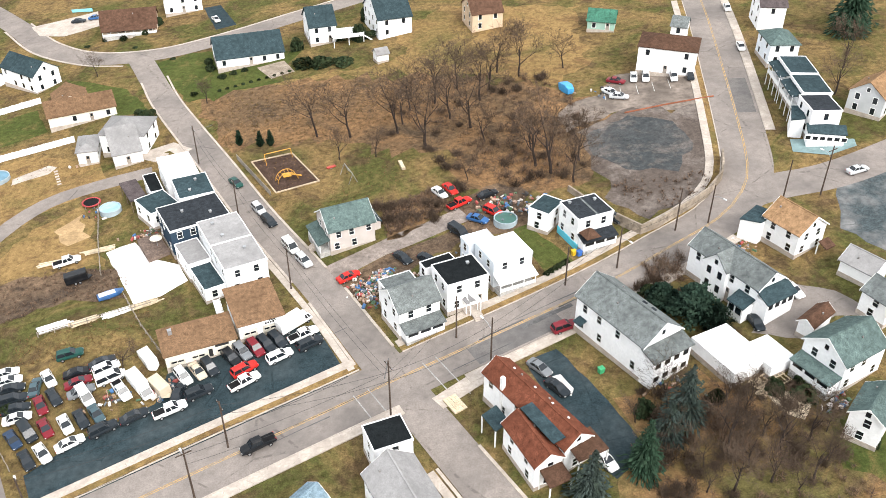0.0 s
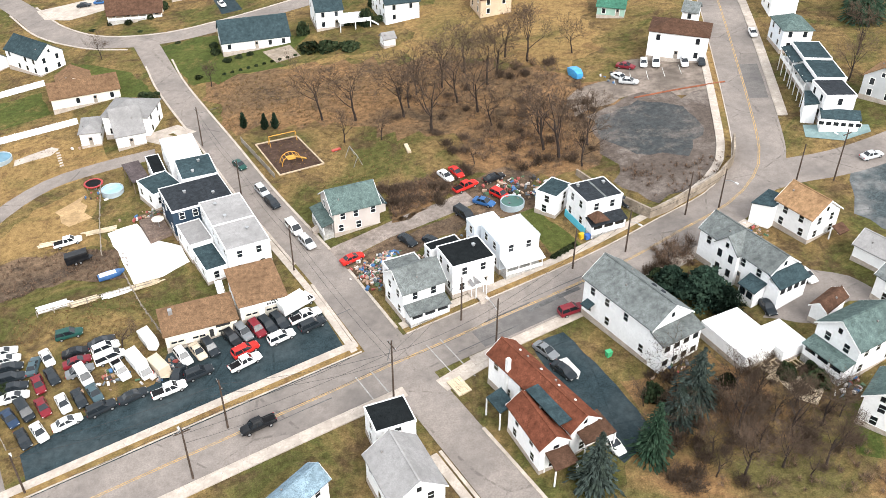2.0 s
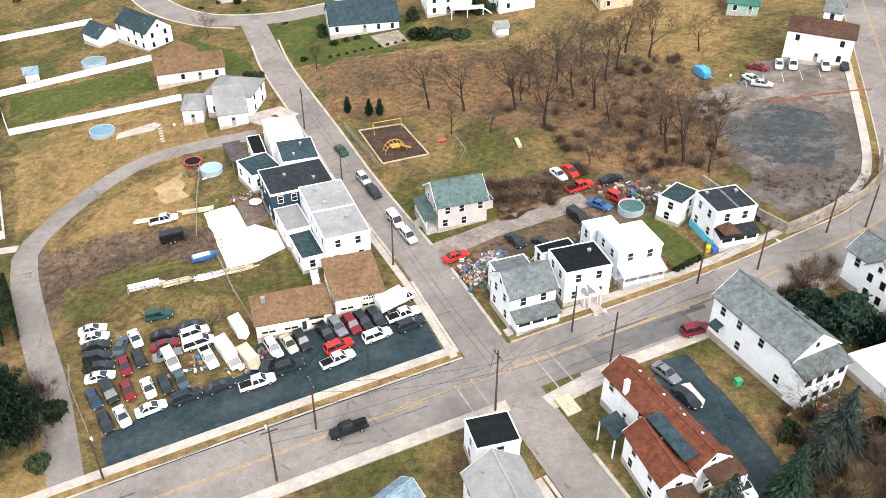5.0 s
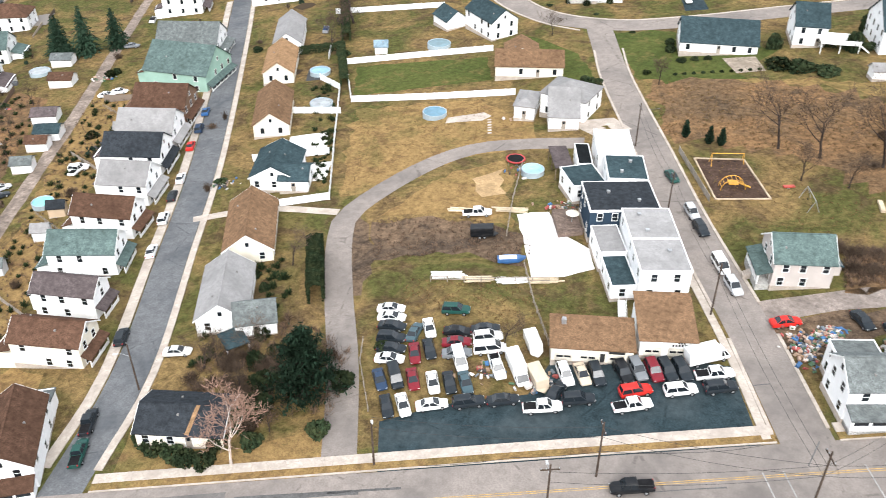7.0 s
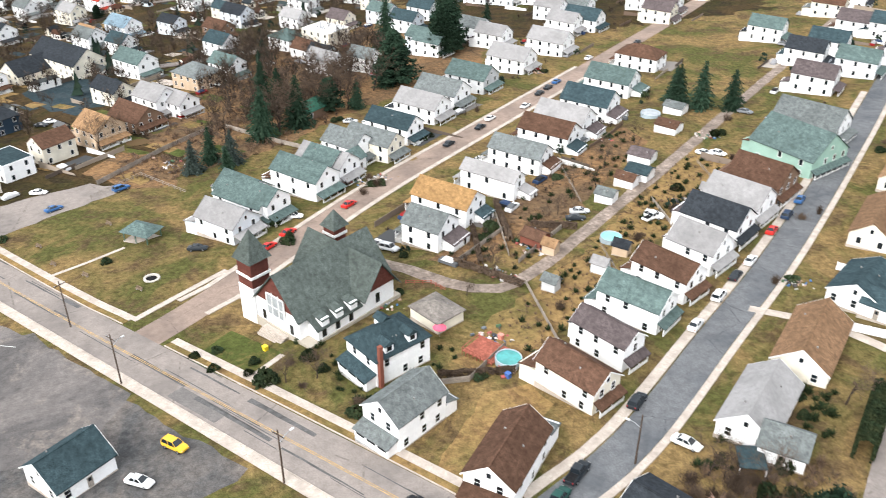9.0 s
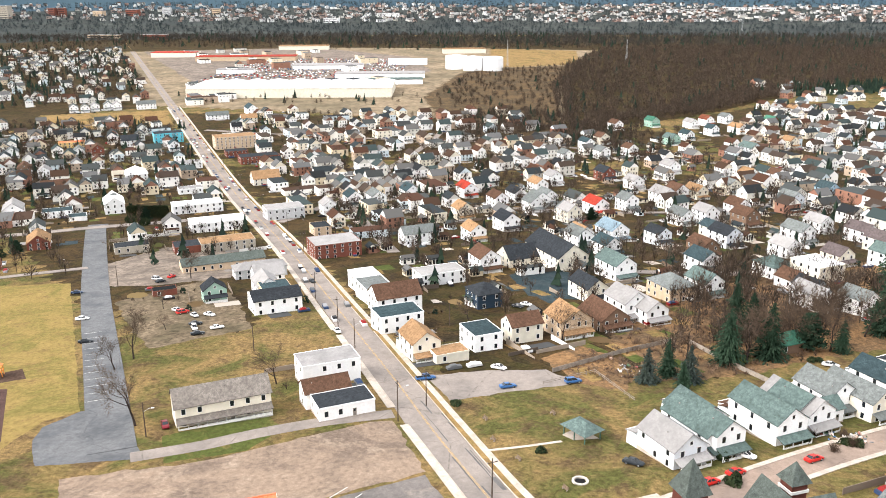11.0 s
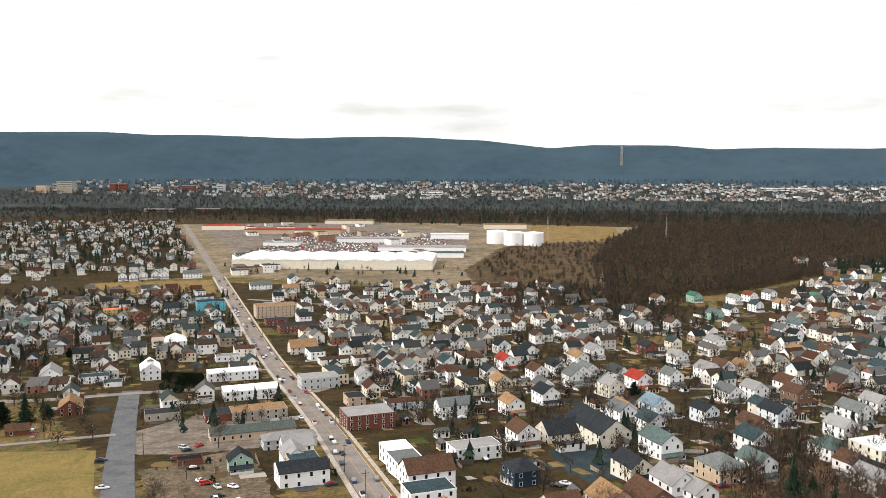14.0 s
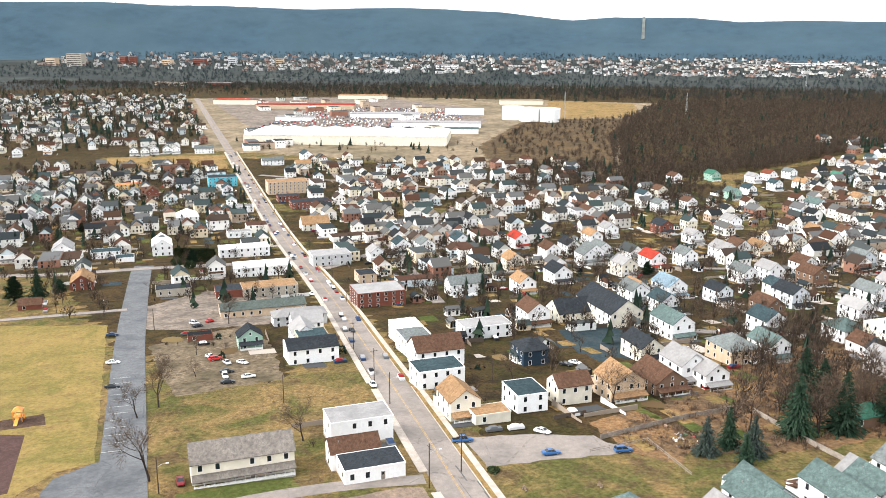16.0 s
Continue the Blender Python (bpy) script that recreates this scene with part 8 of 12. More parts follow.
house(-745.0, -179.6, 32.5, 16.5, 117.0, 6.0, roof='flat', top='dark', wall='brick', porch='', label='red brick block with dark flat roof', name='town_building', category='building', near=0)
house(-770.9, -206.8, 18.5, 12.5, 117.0, 5.0, roof='flat', top='dark', wall='brick', porch='', label='red brick block with dark flat roof', name='town_building', category='building', near=0)
house(-659.8, -151.3, 20.0, 14.0, 117.0, 5.0, roof='gable', top='tan', wall='cream', porch='', label='cream block with tan gable roof', name='town_building', category='building', near=0)
house(-674.2, -256.2, 20.0, 16.0, 27.0, 5.0, roof='hip', top='white', wall='white', porch='', label='white block with white hip roof', name='town_building', category='building', near=0)
house(-717.2, -232.2, 24.5, 12.5, 117.0, 5.0, roof='flat', top='light', wall='white', porch='', label='white block with pale grey flat roof', name='town_building', category='building', near=0)
house(-623.8, -195.7, 16.5, 9.5, 117.0, 4.0, roof='flat', top='light', wall='white', porch='', label='white town house with pale grey flat roof', name='house', category='house', near=0)
house(-557.8, -167.6, 30.5, 12.5, 117.0, 6.0, roof='flat', top='white', wall='white', porch='', label='white block with white flat roof', name='town_building', category='building', near=0)
house(-498.8, -135.0, 30.5, 14.5, 117.0, 6.0, roof='flat', top='white', wall='white', porch='', label='white block with white flat roof', name='town_building', category='building', near=0)
house(-536.5, -106.6, 22.5, 14.5, 117.0, 7.0, roof='flat', top='light', wall='grey', porch='', label='grey block with pale grey flat roof', name='town_building', category='building', near=0)
house(-1022.9, -264.8, 22.0, 12.0, 27.0, 7.0, roof='gable', top='slate', wall='white', porch='', label='white block with slate gable roof', name='town_building', category='building', near=0)
house(-1025.8, -476.9, 14.6, 9.9, 27.0, 6.2, roof='gable', top='grey', wall='white', porch='r', label='white town house with weathered grey gable roof', name='house', category='house', near=0)
house(-1026.7, -463.6, 14.6, 9.9, 27.0, 6.2, roof='gable', top='grey', wall='white', porch='r', label='white town house with weathered grey gable roof', name='house', category='house', near=0)
house(-1039.7, -457.6, 14.6, 9.9, 27.0, 6.2, roof='gable', top='light', wall='white', porch='r', label='white town house with pale grey gable roof', name='house', category='house', near=0)
house(-1048.2, -445.8, 14.6, 9.9, 27.0, 6.2, roof='gable', top='grey', wall='white', porch='r', label='white town house with weathered grey gable roof', name='house', category='house', near=0)
house(-1048.9, -435.0, 14.6, 9.9, 27.0, 6.2, roof='gable', top='light', wall='white', porch='r', label='white town house with pale grey gable roof', name='house', category='house', near=0)
house(-1056.4, -402.1, 22.0, 10.0, 117.0, 6.2, roof='gable', top='grey', wall='white', porch='', label='white block with weathered grey gable roof', name='town_building', category='building', near=0)
house(-992.3, -604.8, 12.2, 9.9, 27.0, 7.0, roof='gable', top='light', wall='white', porch='r', label='white town house with pale grey gable roof', name='house', category='house', near=0)
house(-1096.1, -616.5, 13.4, 9.5, 27.0, 7.3, roof='gable', top='light', wall='cream', porch='r', label='cream town house with pale grey gable roof', name='house', category='house', near=0)
house(-1018.2, -582.6, 11.6, 9.0, 27.0, 6.4, roof='gable', top='tan', wall='white', porch='r', label='white town house with tan gable roof', name='house', category='house', near=0)
house(-683.4, -349.7, 12.8, 10.3, 27.0, 6.7, roof='gable', top='brown', wall='brown', porch='r', label='brown town house with brown gable roof', name='house', category='house', near=0)
house(-606.7, -348.2, 14.0, 9.9, 27.0, 7.0, roof='gable', top='light', wall='white', porch='r', label='white town house with pale grey gable roof', name='house', category='house', near=0)
house(-978.5, -290.1, 24.0, 10.0, 117.0, 5.0, roof='gable', top='grey', wall='white', porch='', label='white block with weathered grey gable roof', name='town_building', category='building', near=0)
house(-960.3, -249.9, 17.1, 11.0, 117.0, 5.0, roof='gable', top='tan', wall='cream', porch='', label='cream town house with tan gable roof', name='house', category='house', near=0)
house(-300.9, 45.9, 11.0, 8.8, 27.0, 6.2, roof='gable', top='tan', wall='tan', porch='r', label='tan town house with tan gable roof', name='house', category='house', near=0)
house(-320.3, 73.7, 18.3, 8.8, 27.0, 5.6, roof='gable', top='light', wall='white', porch='r', label='white town house with pale grey gable roof', name='house', category='house', near=0)
house(-230.2, 68.8, 5.0, 5.0, 27.0, 3.5, roof='gable', top='teal', wall='white', porch='r', label='white town house with grey-green gable roof', name='house', category='house', near=1)
house(-221.4, 71.1, 12.0, 9.0, 27.0, 6.2, roof='gable', top='teal', wall='white', porch='r', label='white town house with grey-green gable roof', name='house', category='house', near=1)
house(-213.8, 73.3, 12.0, 8.0, 27.0, 6.2, roof='gable', top='teal', wall='white', porch='r', label='white town house with grey-green gable roof', name='house', category='house', near=1)
house(-222.8, 87.8, 16.0, 9.0, 27.0, 6.2, roof='gable', top='teal', wall='white', porch='r', label='white town house with grey-green gable roof', name='house', category='house', near=1)
house(-228.4, 96.1, 10.0, 8.0, 27.0, 6.2, roof='gable', top='teal', wall='white', porch='r', label='white town house with grey-green gable roof', name='house', category='house', near=1)
house(-229.3, 102.7, 8.0, 6.0, 117.0, 4.0, roof='gable', top='teal', wall='white', porch='', label='white town house with grey-green gable roof', name='house', category='house', near=1)
house(-238.0, 106.2, 12.0, 9.0, 27.0, 6.2, roof='gable', top='grey', wall='white', porch='r', label='white town house with weathered grey gable roof', name='house', category='house', near=1)
house(-283.5, 110.4, 9.0, 7.0, 117.0, 3.5, roof='gable', top='green', wall='brown', porch='', label='brown town house with green gable roof', name='house', category='house', near=0)
house(-227.8, 85.3, 8.0, 6.0, 27.0, 4.0, roof='gable', top='light', wall='white', porch='r', label='white town house with pale grey gable roof', name='house', category='house', near=1)
house(-394.3, 110.5, 12.2, 9.9, 27.0, 6.2, roof='gable', top='slate', wall='white', porch='r', label='white town house with slate gable roof', name='house', category='house', near=0)
house(-155.6, -32.2, 40.6, 20.8, -67.1, 5.0, top='orange', wall='cream', label='long metal-sided store with orange roof', name='store', category='building', windows=False)
house(-134.6, 19.0, 9.6, 8.8, 116.3, 3.6, top='slate', wall='white', label='white bungalow with slate roof beside the road', name='bungalow', over=0.4)

fill_town()


# ---- yards of the town: what stands and lies between its houses ----
def town_yards():
    """Driveways, worn grass, fences, cars and bushes round each house of the valley streets."""
    r = random.Random(77)
    lots = [p for p in HOUSES + PLOTS if -1050 < p[0] < -245 and -620 < p[1] < 420 or -245 <= p[0] < -140 and p[1] > 92 or -220 < p[0] < -112 and p[1] > 200]
    streets = []
    for path, gap in ((AVENUE, 8.5), (ROW_STREET, 6.0), (CHURCH_STREET, 6.5), (ALLEY, 3.0)):
        q = np.array(smooth_line(path, 6.0))
        streets.append((q, gap))
    built = np.array(HOUSES + PLOTS)

    def free(px, py, room):
        at = np.array((px, py))
        return all(np.min(np.hypot(*(q - at).T)) > gap + 1.0 for q, gap in streets) and np.min(np.hypot(*(built - at).T)) > room

    ground, drives, fences, cars, bushes, greens = ([], []), ([], []), ([], []), ([], []), [], ([], [])

    def sheet(store, x, y, w, d, rot, lift, n=4, wander=0.0):
        c, sn = math.cos(radians(rot)), math.sin(radians(rot))
        at = len(store[0])
        for k in range(n):
            a = 2 * math.pi * (k + 0.5) / n
            u, v = (w / 2 * (1 if math.cos(a) > 0 else -1), d / 2 * (1 if math.sin(a) > 0 else -1)) if n == 4 else (w / 2 * math.cos(a) * r.uniform(1 - wander, 1), d / 2 * math.sin(a) * r.uniform(1 - wander, 1))
            px, py = x + u * c - v * sn, y + u * sn + v * c
            store[0].append((px, py, land(px, py) + lift))
        store[1].append(tuple(range(at, at + n)))

    def solid(store, m, parts):
        for q in parts:
            v, f = q(len(store[0]))
            store[0].extend(m @ Vector(p) for p in v)
            store[1].extend(f)

    for i, (x, y) in enumerate(lots):
        rot = 27 + r.uniform(-4, 4)
        c, sn = math.cos(radians(rot)), math.sin(radians(rot))

        def spot(u, v):
            return x + u * c - v * sn, y + u * sn + v * c
        if r.random() < 0.8:
            q = spot(r.uniform(-13, 13), r.uniform(-11, 11))
            if free(*q, 0.0):
                sheet(ground, *q, r.uniform(7, 15), r.uniform(6, 12), rot, 0.075 + 0.004 * (i % 6), 9, 0.35)
        if r.random() < 0.6:
            q = spot(r.choice((-9.5, 9.5)), r.uniform(-5, 5))
            if free(*q, 0.0):
                sheet(drives, *q, r.uniform(2.6, 6.5), r.uniform(7, 13), rot, 0.11 + 0.004 * (i % 4))
        for _ in range(r.choice((0, 1, 1, 2, 2))):
            px, py = spot(r.choice((-9.5, 9.5)) + r.uniform(-2, 2), r.uniform(-9, 9))
            m = pose(px, py, land(px, py) + 0.1, 0, 0, rot + r.choice((0, 90)))
            if not free(px, py, 7.5):
                continue
            solid(cars, m, (lambda at: frustum(-2.3, 2.3, 0.88, 0.25, -2.2, 2.15, 0.85, 0.95, at), lambda at: frustum(-1.6, 1.2, 0.82, 0.95, -1.0, 0.5, 0.64, 1.45, at)))
        for _ in range(r.choice((0, 1, 1, 2))):
            u, v, long = r.choice((-12, 12)), r.choice((-9, 9)), r.uniform(7, 18)
            px, py = spot(u + r.uniform(-2, 2), v + r.uniform(-2, 2))
            hi = r.uniform(0.9, 1.8)
            m = pose(px, py, land(px, py), 0, 0, rot + r.choice((0, 90)))
            if not free(px, py, 9.0):
                continue
            solid(fences, m, (lambda at: box_data(-long / 2, long / 2, -0.05, 0.05, -0.9, hi, at),))
        for _ in range(r.randrange(2, 6)):
            px, py = spot(r.uniform(-15, 15), r.uniform(-13, 13))
            h = r.uniform(1.2, 3.6)
            if not free(px, py, 6.0):
                continue
            if r.random() < 0.75:
                bushes.append((px, py, land(px, py) - 0.3, h, h * r.uniform(0.4, 0.6)))
            else:
                z, q = land(px, py) - 0.2, h * 0.38
                for k in range(26):
                    a, e, b = r.uniform(0, 6.283), r.random(), r.uniform(0, 3.14)
                    o = Vector((px + q * math.cos(a) * math.sqrt(1 - e * e * 0.8), py + q * math.sin(a) * math.sqrt(1 - e * e * 0.8), z + h * e * 0.9))
                    w = 0.3 + 0.1 * h
                    at = len(greens[0])
                    greens[0].extend((o + Vector((w * math.cos(b), w * math.sin(b), -w * 0.6)), o - Vector((w * math.cos(b), w * math.sin(b), w * 0.4)), o + Vector((0, 0, w))))
                    greens[1].append((at, at + 1, at + 2))
    line = smooth_line([(-1073, -376), (-629, -166), (-459, -88), (-300, -22)], 9.0)
    for a, b in zip(line, line[1:]):
        for side in (-4.1, 4.1, -1.8):
            if r.random() < (0.3 if abs(side) > 3 else 0.08):
                d = (b - a) / np.linalg.norm(b - a)
                p = a + np.array((-d[1], d[0])) * side
                m = pose(p[0], p[1], land(*p) + 0.06, 0, 0, math.degrees(math.atan2(d[1], d[0])))
                solid(cars, m, (lambda at: frustum(-2.3, 2.3, 0.88, 0.25, -2.2, 2.15, 0.85, 0.95, at), lambda at: frustum(-1.6, 1.2, 0.82, 0.95, -1.0, 0.5, 0.64, 1.45, at)))
    structure("yard_grass", mesh_from("yard_grass", *ground, island_mat("yard_ground", [(0.14, 0.1, 0.045), (0.07, 0.06, 0.022), (0.1, 0.066, 0.034), (0.17, 0.115, 0.055), (0.06, 0.062, 0.02), (0.055, 0.04, 0.026)], 0.95)), "worn grass and bare earth in town yards", "ground", "stuff")
    structure("driveways", mesh_from("driveways", *drives, island_mat("driveway_paving", [(0.2, 0.18, 0.165), (0.06, 0.062, 0.064), (0.35, 0.31, 0.27), (0.13, 0.12, 0.112)], 0.92)), "short paved drives beside town houses", "driveway", "stuff")
    structure("parked_cars_town", mesh_from("parked_cars_town", *cars, island_mat("town_cars", [(0.55, 0.55, 0.55), (0.02, 0.02, 0.022), (0.1, 0.105, 0.11), (0.2, 0.02, 0.02), (0.6, 0.6, 0.6), (0.03, 0.05, 0.1), (0.25, 0.25, 0.26)], 0.4)), "many cars parked beside town houses", "cars", "stuff")
    structure("yard_fences", mesh_from("yard_fences", *fences, island_mat("yard_fence_wood", [(0.2, 0.16, 0.13), (0.1, 0.08, 0.065), (0.7, 0.7, 0.69), (0.3, 0.25, 0.2), (0.14, 0.1, 0.075)], 0.9)), "board fences between town yards", "fence", "stuff")
    pts = twig_cloud(np.array(bushes), 78, 40, 1.6)
    structure("yard_bushes", mesh_from("yard_bushes", pts.tolist(), [(k, k + 1, k + 2) for k in range(0, len(pts), 3)], WOOD_TWIGS), "leafless bushes in town yards", "bushes", "stuff")
    structure("yard_evergreens", mesh_from("yard_evergreens", *greens, WOOD_GREEN), "dark evergreen bushes in town yards", "bushes", "stuff")


town_yards()

# ---- vehicles ----
car(-63.0, 121.5, 16, 'sedan', 'white', 'vehicles in the sales lot')
car(-61.9, 119.4, 13, 'sedan', 'white', 'vehicles in the sales lot')
car(-60.8, 117.3, 10, 'sedan', 'dark', 'vehicles in the sales lot')
car(-59.6, 114.5, 12, 'suv', 'dark', 'vehicles in the sales lot')
car(-58.5, 112.2, 12, 'sedan', 'dark', 'vehicles in the sales lot')
car(-57.7, 109.9, 13, 'sedan', 'white', 'vehicles in the sales lot')
car(-56.6, 116.9, 95, 'sedan', 'teal', 'vehicles in the sales lot')
car(-54.7, 118.5, -58, 'sedan', 'white', 'vehicles in the sales lot')
car(-54.4, 112.1, -62, 'sedan', 'maroon', 'vehicles in the sales lot')
car(-52.6, 113.7, -57, 'sedan', 'dark', 'vehicles in the sales lot')
car(-57.0, 105.1, -53, 'sedan', 'navy', 'vehicles in the sales lot')
car(-54.9, 106.2, -54, 'van', 'dark', 'vehicles in the sales lot')
car(-52.2, 106.6, -58, 'sedan', 'maroon', 'vehicles in the sales lot')
car(-49.0, 106.8, -59, 'sedan', 'white', 'vehicles in the sales lot')
car(-46.6, 107.5, -59, 'sedan', 'dark', 'vehicles in the sales lot')
car(-44.3, 108.2, -57, 'sedan', 'teal', 'vehicles in the sales lot')
car(-53.5, 100.2, -56, 'sedan', 'dark', 'vehicles in the sales lot')
car(-51.3, 101.2, -54, 'sedan', 'white', 'vehicles in the sales lot')
car(-47.3, 102.5, 28, 'sedan', 'white', 'vehicles in the sales lot')
car(-42.4, 104.5, 28, 'suv', 'dark', 'vehicles in the sales lot')
car(-37.8, 106.4, 26, 'sedan', 'dark', 'vehicles in the sales lot')
car(-32.0, 106.6, 23, 'pickup', 'white', 'vehicles in the sales lot')
car(-27.6, 109.6, 23, 'suv', 'dark', 'vehicles in the sales lot')
car(-52.3, 124.1, 13, 'suv', 'green', 'vehicles in the sales lot')
car(-49.9, 119.0, 12, 'sedan', 'black', 'vehicles in the sales lot')
car(-49.1, 116.5, 21, 'sedan', 'maroon', 'vehicles in the sales lot')
car(-48.1, 114.1, 22, 'sedan', 'grey', 'vehicles in the sales lot')
car(-47.0, 112.6, -57, 'van', 'white', 'vehicles in the sales lot')
car(-44.8, 119.0, 26, 'suv', 'white', 'vehicles in the sales lot')
car(-43.5, 116.4, 25, 'van', 'white', 'vehicles in the sales lot')
car(-41.0, 112.8, -57, 'pickup', 'white', 'vehicles in the sales lot')
car(-37.4, 119.1, -57, 'trailer', 'white', 'vehicles in the sales lot')
car(-37.7, 112.7, -55, 'box_truck', 'white', 'vehicles in the sales lot')
car(-34.3, 111.8, -52, 'trailer', 'beige', 'vehicles in the sales lot')
car(-45.9, 120.8, 24, 'sedan', 'dark', 'vehicles in the sales lot')
car(-30.8, 114.0, -58, 'suv', 'white', 'vehicles in the sales lot')
car(-28.5, 114.9, -58, 'sedan', 'beige', 'vehicles in the sales lot')
car(-26.4, 115.3, -60, 'suv', 'dark', 'vehicles in the sales lot')
car(-22.9, 116.9, -56, 'suv', 'black', 'vehicles in the sales lot')
car(-21.1, 118.1, -57, 'suv', 'grey', 'vehicles in the sales lot')
car(-18.8, 118.5, -60, 'suv', 'maroon', 'vehicles in the sales lot')
car(-17.0, 119.1, -56, 'suv', 'dark', 'vehicles in the sales lot')
car(-15.0, 119.7, -57, 'suv', 'dark', 'vehicles in the sales lot')
car(-20.4, 113.6, 31, 'suv', 'red', 'vehicles in the sales lot')
car(-20.2, 110.6, 30, 'pickup', 'white', 'vehicles in the sales lot')
car(-14.5, 115.6, 26, 'suv', 'white', 'vehicles in the sales lot')
car(-10.6, 120.2, 25, 'pickup', 'white', 'vehicles in the sales lot')
car(-9.3, 117.7, 27, 'suv', 'dark', 'vehicles in the sales lot')
car(-12.1, 123.4, 36, 'box_truck', 'white', 'vehicles in the sales lot')
car(-31.1, 110.3, 79, 'sedan', 'dark', 'vehicles in the sales lot')
car(-17.0, 96.3, 203, 'pickup', 'black')
car(-101.2, 61.3, 203, 'suv', 'black')
car(-27.1, 175.5, -58, 'sedan', 'green')
car(-21.1, 163.0, -62, 'suv', 'silver')
car(-18.6, 157.8, -59, 'suv', 'dark')
car(-13.7, 147.5, -63, 'van', 'white')
car(-10.9, 142.0, -61, 'suv', 'silver')
car(8.3, 138.4, -56, 'sedan', 'dark')
car(-2.3, 135.0, 26, 'sedan', 'red')
car(17.6, 159.4, -64, 'sedan', 'white')
car(20.0, 160.3, -66, 'sedan', 'red')
car(21.2, 154.3, 28, 'pickup', 'red')
car(27.4, 156.2, 21, 'sedan', 'black')
car(24.2, 147.8, -38, 'sedan', 'blue')
car(27.7, 149.5, -51, 'suv', 'red')
car(19.9, 144.2, -58, 'van', 'dark')
car(34.2, 112.4, 16, 'suv', 'maroon')
car(28.2, 103.7, -56, 'sedan', 'grey')
car(30.1, 98.8, -57, 'sedan', 'dark')
car(-59.9, 153.5, 19, 'pickup', 'white')
car(-56.2, 146.7, 18, 'trailer', 'black')
car(13.0, 136.8, -51, 'sedan', 'dark')
car(50.4, 141.7, -63, 'sedan', 'dark')
car(74.1, 113.2, -75, 'sedan', 'white')
car(70.8, 199.4, -106, 'sedan', 'white', far=True)
car(73.6, 198.5, -106, 'suv', 'white', far=True)
car(80.1, 196.7, -102, 'suv', 'white', far=True)
car(84.1, 196.1, -103, 'sedan', 'dark', far=True)
car(63.3, 193.3, -60, 'sedan', 'white', far=True)
car(64.7, 190.6, -25, 'sedan', 'silver', far=True)
car(101.6, 145.8, 11, 'sedan', 'silver')
car(101.5, 208.1, -101, 'sedan', 'white', far=True)
car(107.4, 233.6, -102, 'sedan', 'white', far=True)
car(33.8, 83.6, -68, 'sedan', 'white')
car(-89.8, 295.0, -1, 'sedan', 'dark', far=True)
car(-84.4, 296.0, -6, 'sedan', 'blue', far=True)
car(-42.3, 279.2, -67, 'sedan', 'white', far=True)
car(65.0, 106.9, -85, 'sedan', 'dark')
car(66.1, 198.8, -34, 'sedan', 'maroon', far=True)
car(-104.1, 101.8, 118, 'suv', 'dark', 'cars parked along the row street')
car(-95.2, 83.8, 118, 'pickup', 'dark', 'cars parked along the row street')
car(-92.1, 78.3, 118, 'pickup', 'green', 'cars parked along the row street')
car(-116.6, 125.2, 118, 'sedan', 'white', 'cars parked along the row street')
car(-122.2, 136.1, 118, 'suv', 'white', 'cars parked along the row street')
car(-126.4, 144.4, 118, 'sedan', 'dark', 'cars parked along the row street')
car(-129.5, 151.5, 118, 'sedan', 'white', 'cars parked along the row street')
car(-137.3, 165.6, 118, 'sedan', 'red', 'cars parked along the row street', far=True)
car(-141.1, 174.2, 118, 'suv', 'navy', 'cars parked along the row street', far=True)
car(-145.6, 183.1, 118, 'sedan', 'blue', 'cars parked along the row street', far=True)
car(-155.6, 201.1, 118, 'sedan', 'white', 'cars parked along the row street', far=True)
car(-158.8, 207.9, 118, 'sedan', 'maroon', 'cars parked along the row street', far=True)
car(-165.6, 220.2, 118, 'suv', 'white', 'cars parked along the row street', far=True)
car(-168.7, 225.9, 118, 'sedan', 'white', 'cars parked along the row street', far=True)
car(-157.7, 149.9, 30, 'suv', 'white', far=True)
car(-181.5, 186.8, 20, 'sedan', 'white', far=True)
car(-179.3, 189.6, 20, 'sedan', 'white', far=True)
car(-169.8, 137.6, 60, 'sedan', 'silver', far=True)
car(-167.1, 134.6, 60, 'sedan', 'dark', far=True)
car(-92.2, 101.5, 20, 'sedan', 'white')
car(-200.6, 220.5, 20, 'sedan', 'grey', far=True)
car(-157.4, 149.2, 100, 'pickup', 'white', far=True)
car(-133.1, 34.2, 30, 'suv', 'yellow')
car(-127.5, 27.7, 40, 'sedan', 'white')
car(-199.2, 75.0, 120, 'sedan', 'red', far=True)
car(-194.5, 68.6, 120, 'sedan', 'red', far=True)
car(-207.6, 79.2, 60, 'sedan', 'white', far=True)
car(-206.3, 93.4, 120, 'sedan', 'red', far=True)
car(-203.3, 54.4, 60, 'sedan', 'dark', far=True)
car(-230.5, 134.8, 120, 'sedan', 'dark', far=True)
car(-238.1, 149.7, 120, 'sedan', 'dark', far=True)
car(-243.3, 156.3, 120, 'sedan', 'white', far=True)
car(-247.2, 171.8, 120, 'sedan', 'white', far=True)
car(-256.4, 183.2, 120, 'sedan', 'dark', far=True)
car(-260.1, 189.2, 120, 'sedan', 'dark', far=True)
car(-264.0, 195.3, 120, 'sedan', 'blue', far=True)
car(-282.8, 222.8, 120, 'sedan', 'white', far=True)
car(-290.0, 251.7, 120, 'sedan', 'dark', far=True)
car(-177.6, 91.6, 30, 'suv', 'silver')
car(-304.6, -71.3, 120, 'sedan', 'white', far=True)
car(-297.5, -75.6, 120, 'sedan', 'dark', far=True)
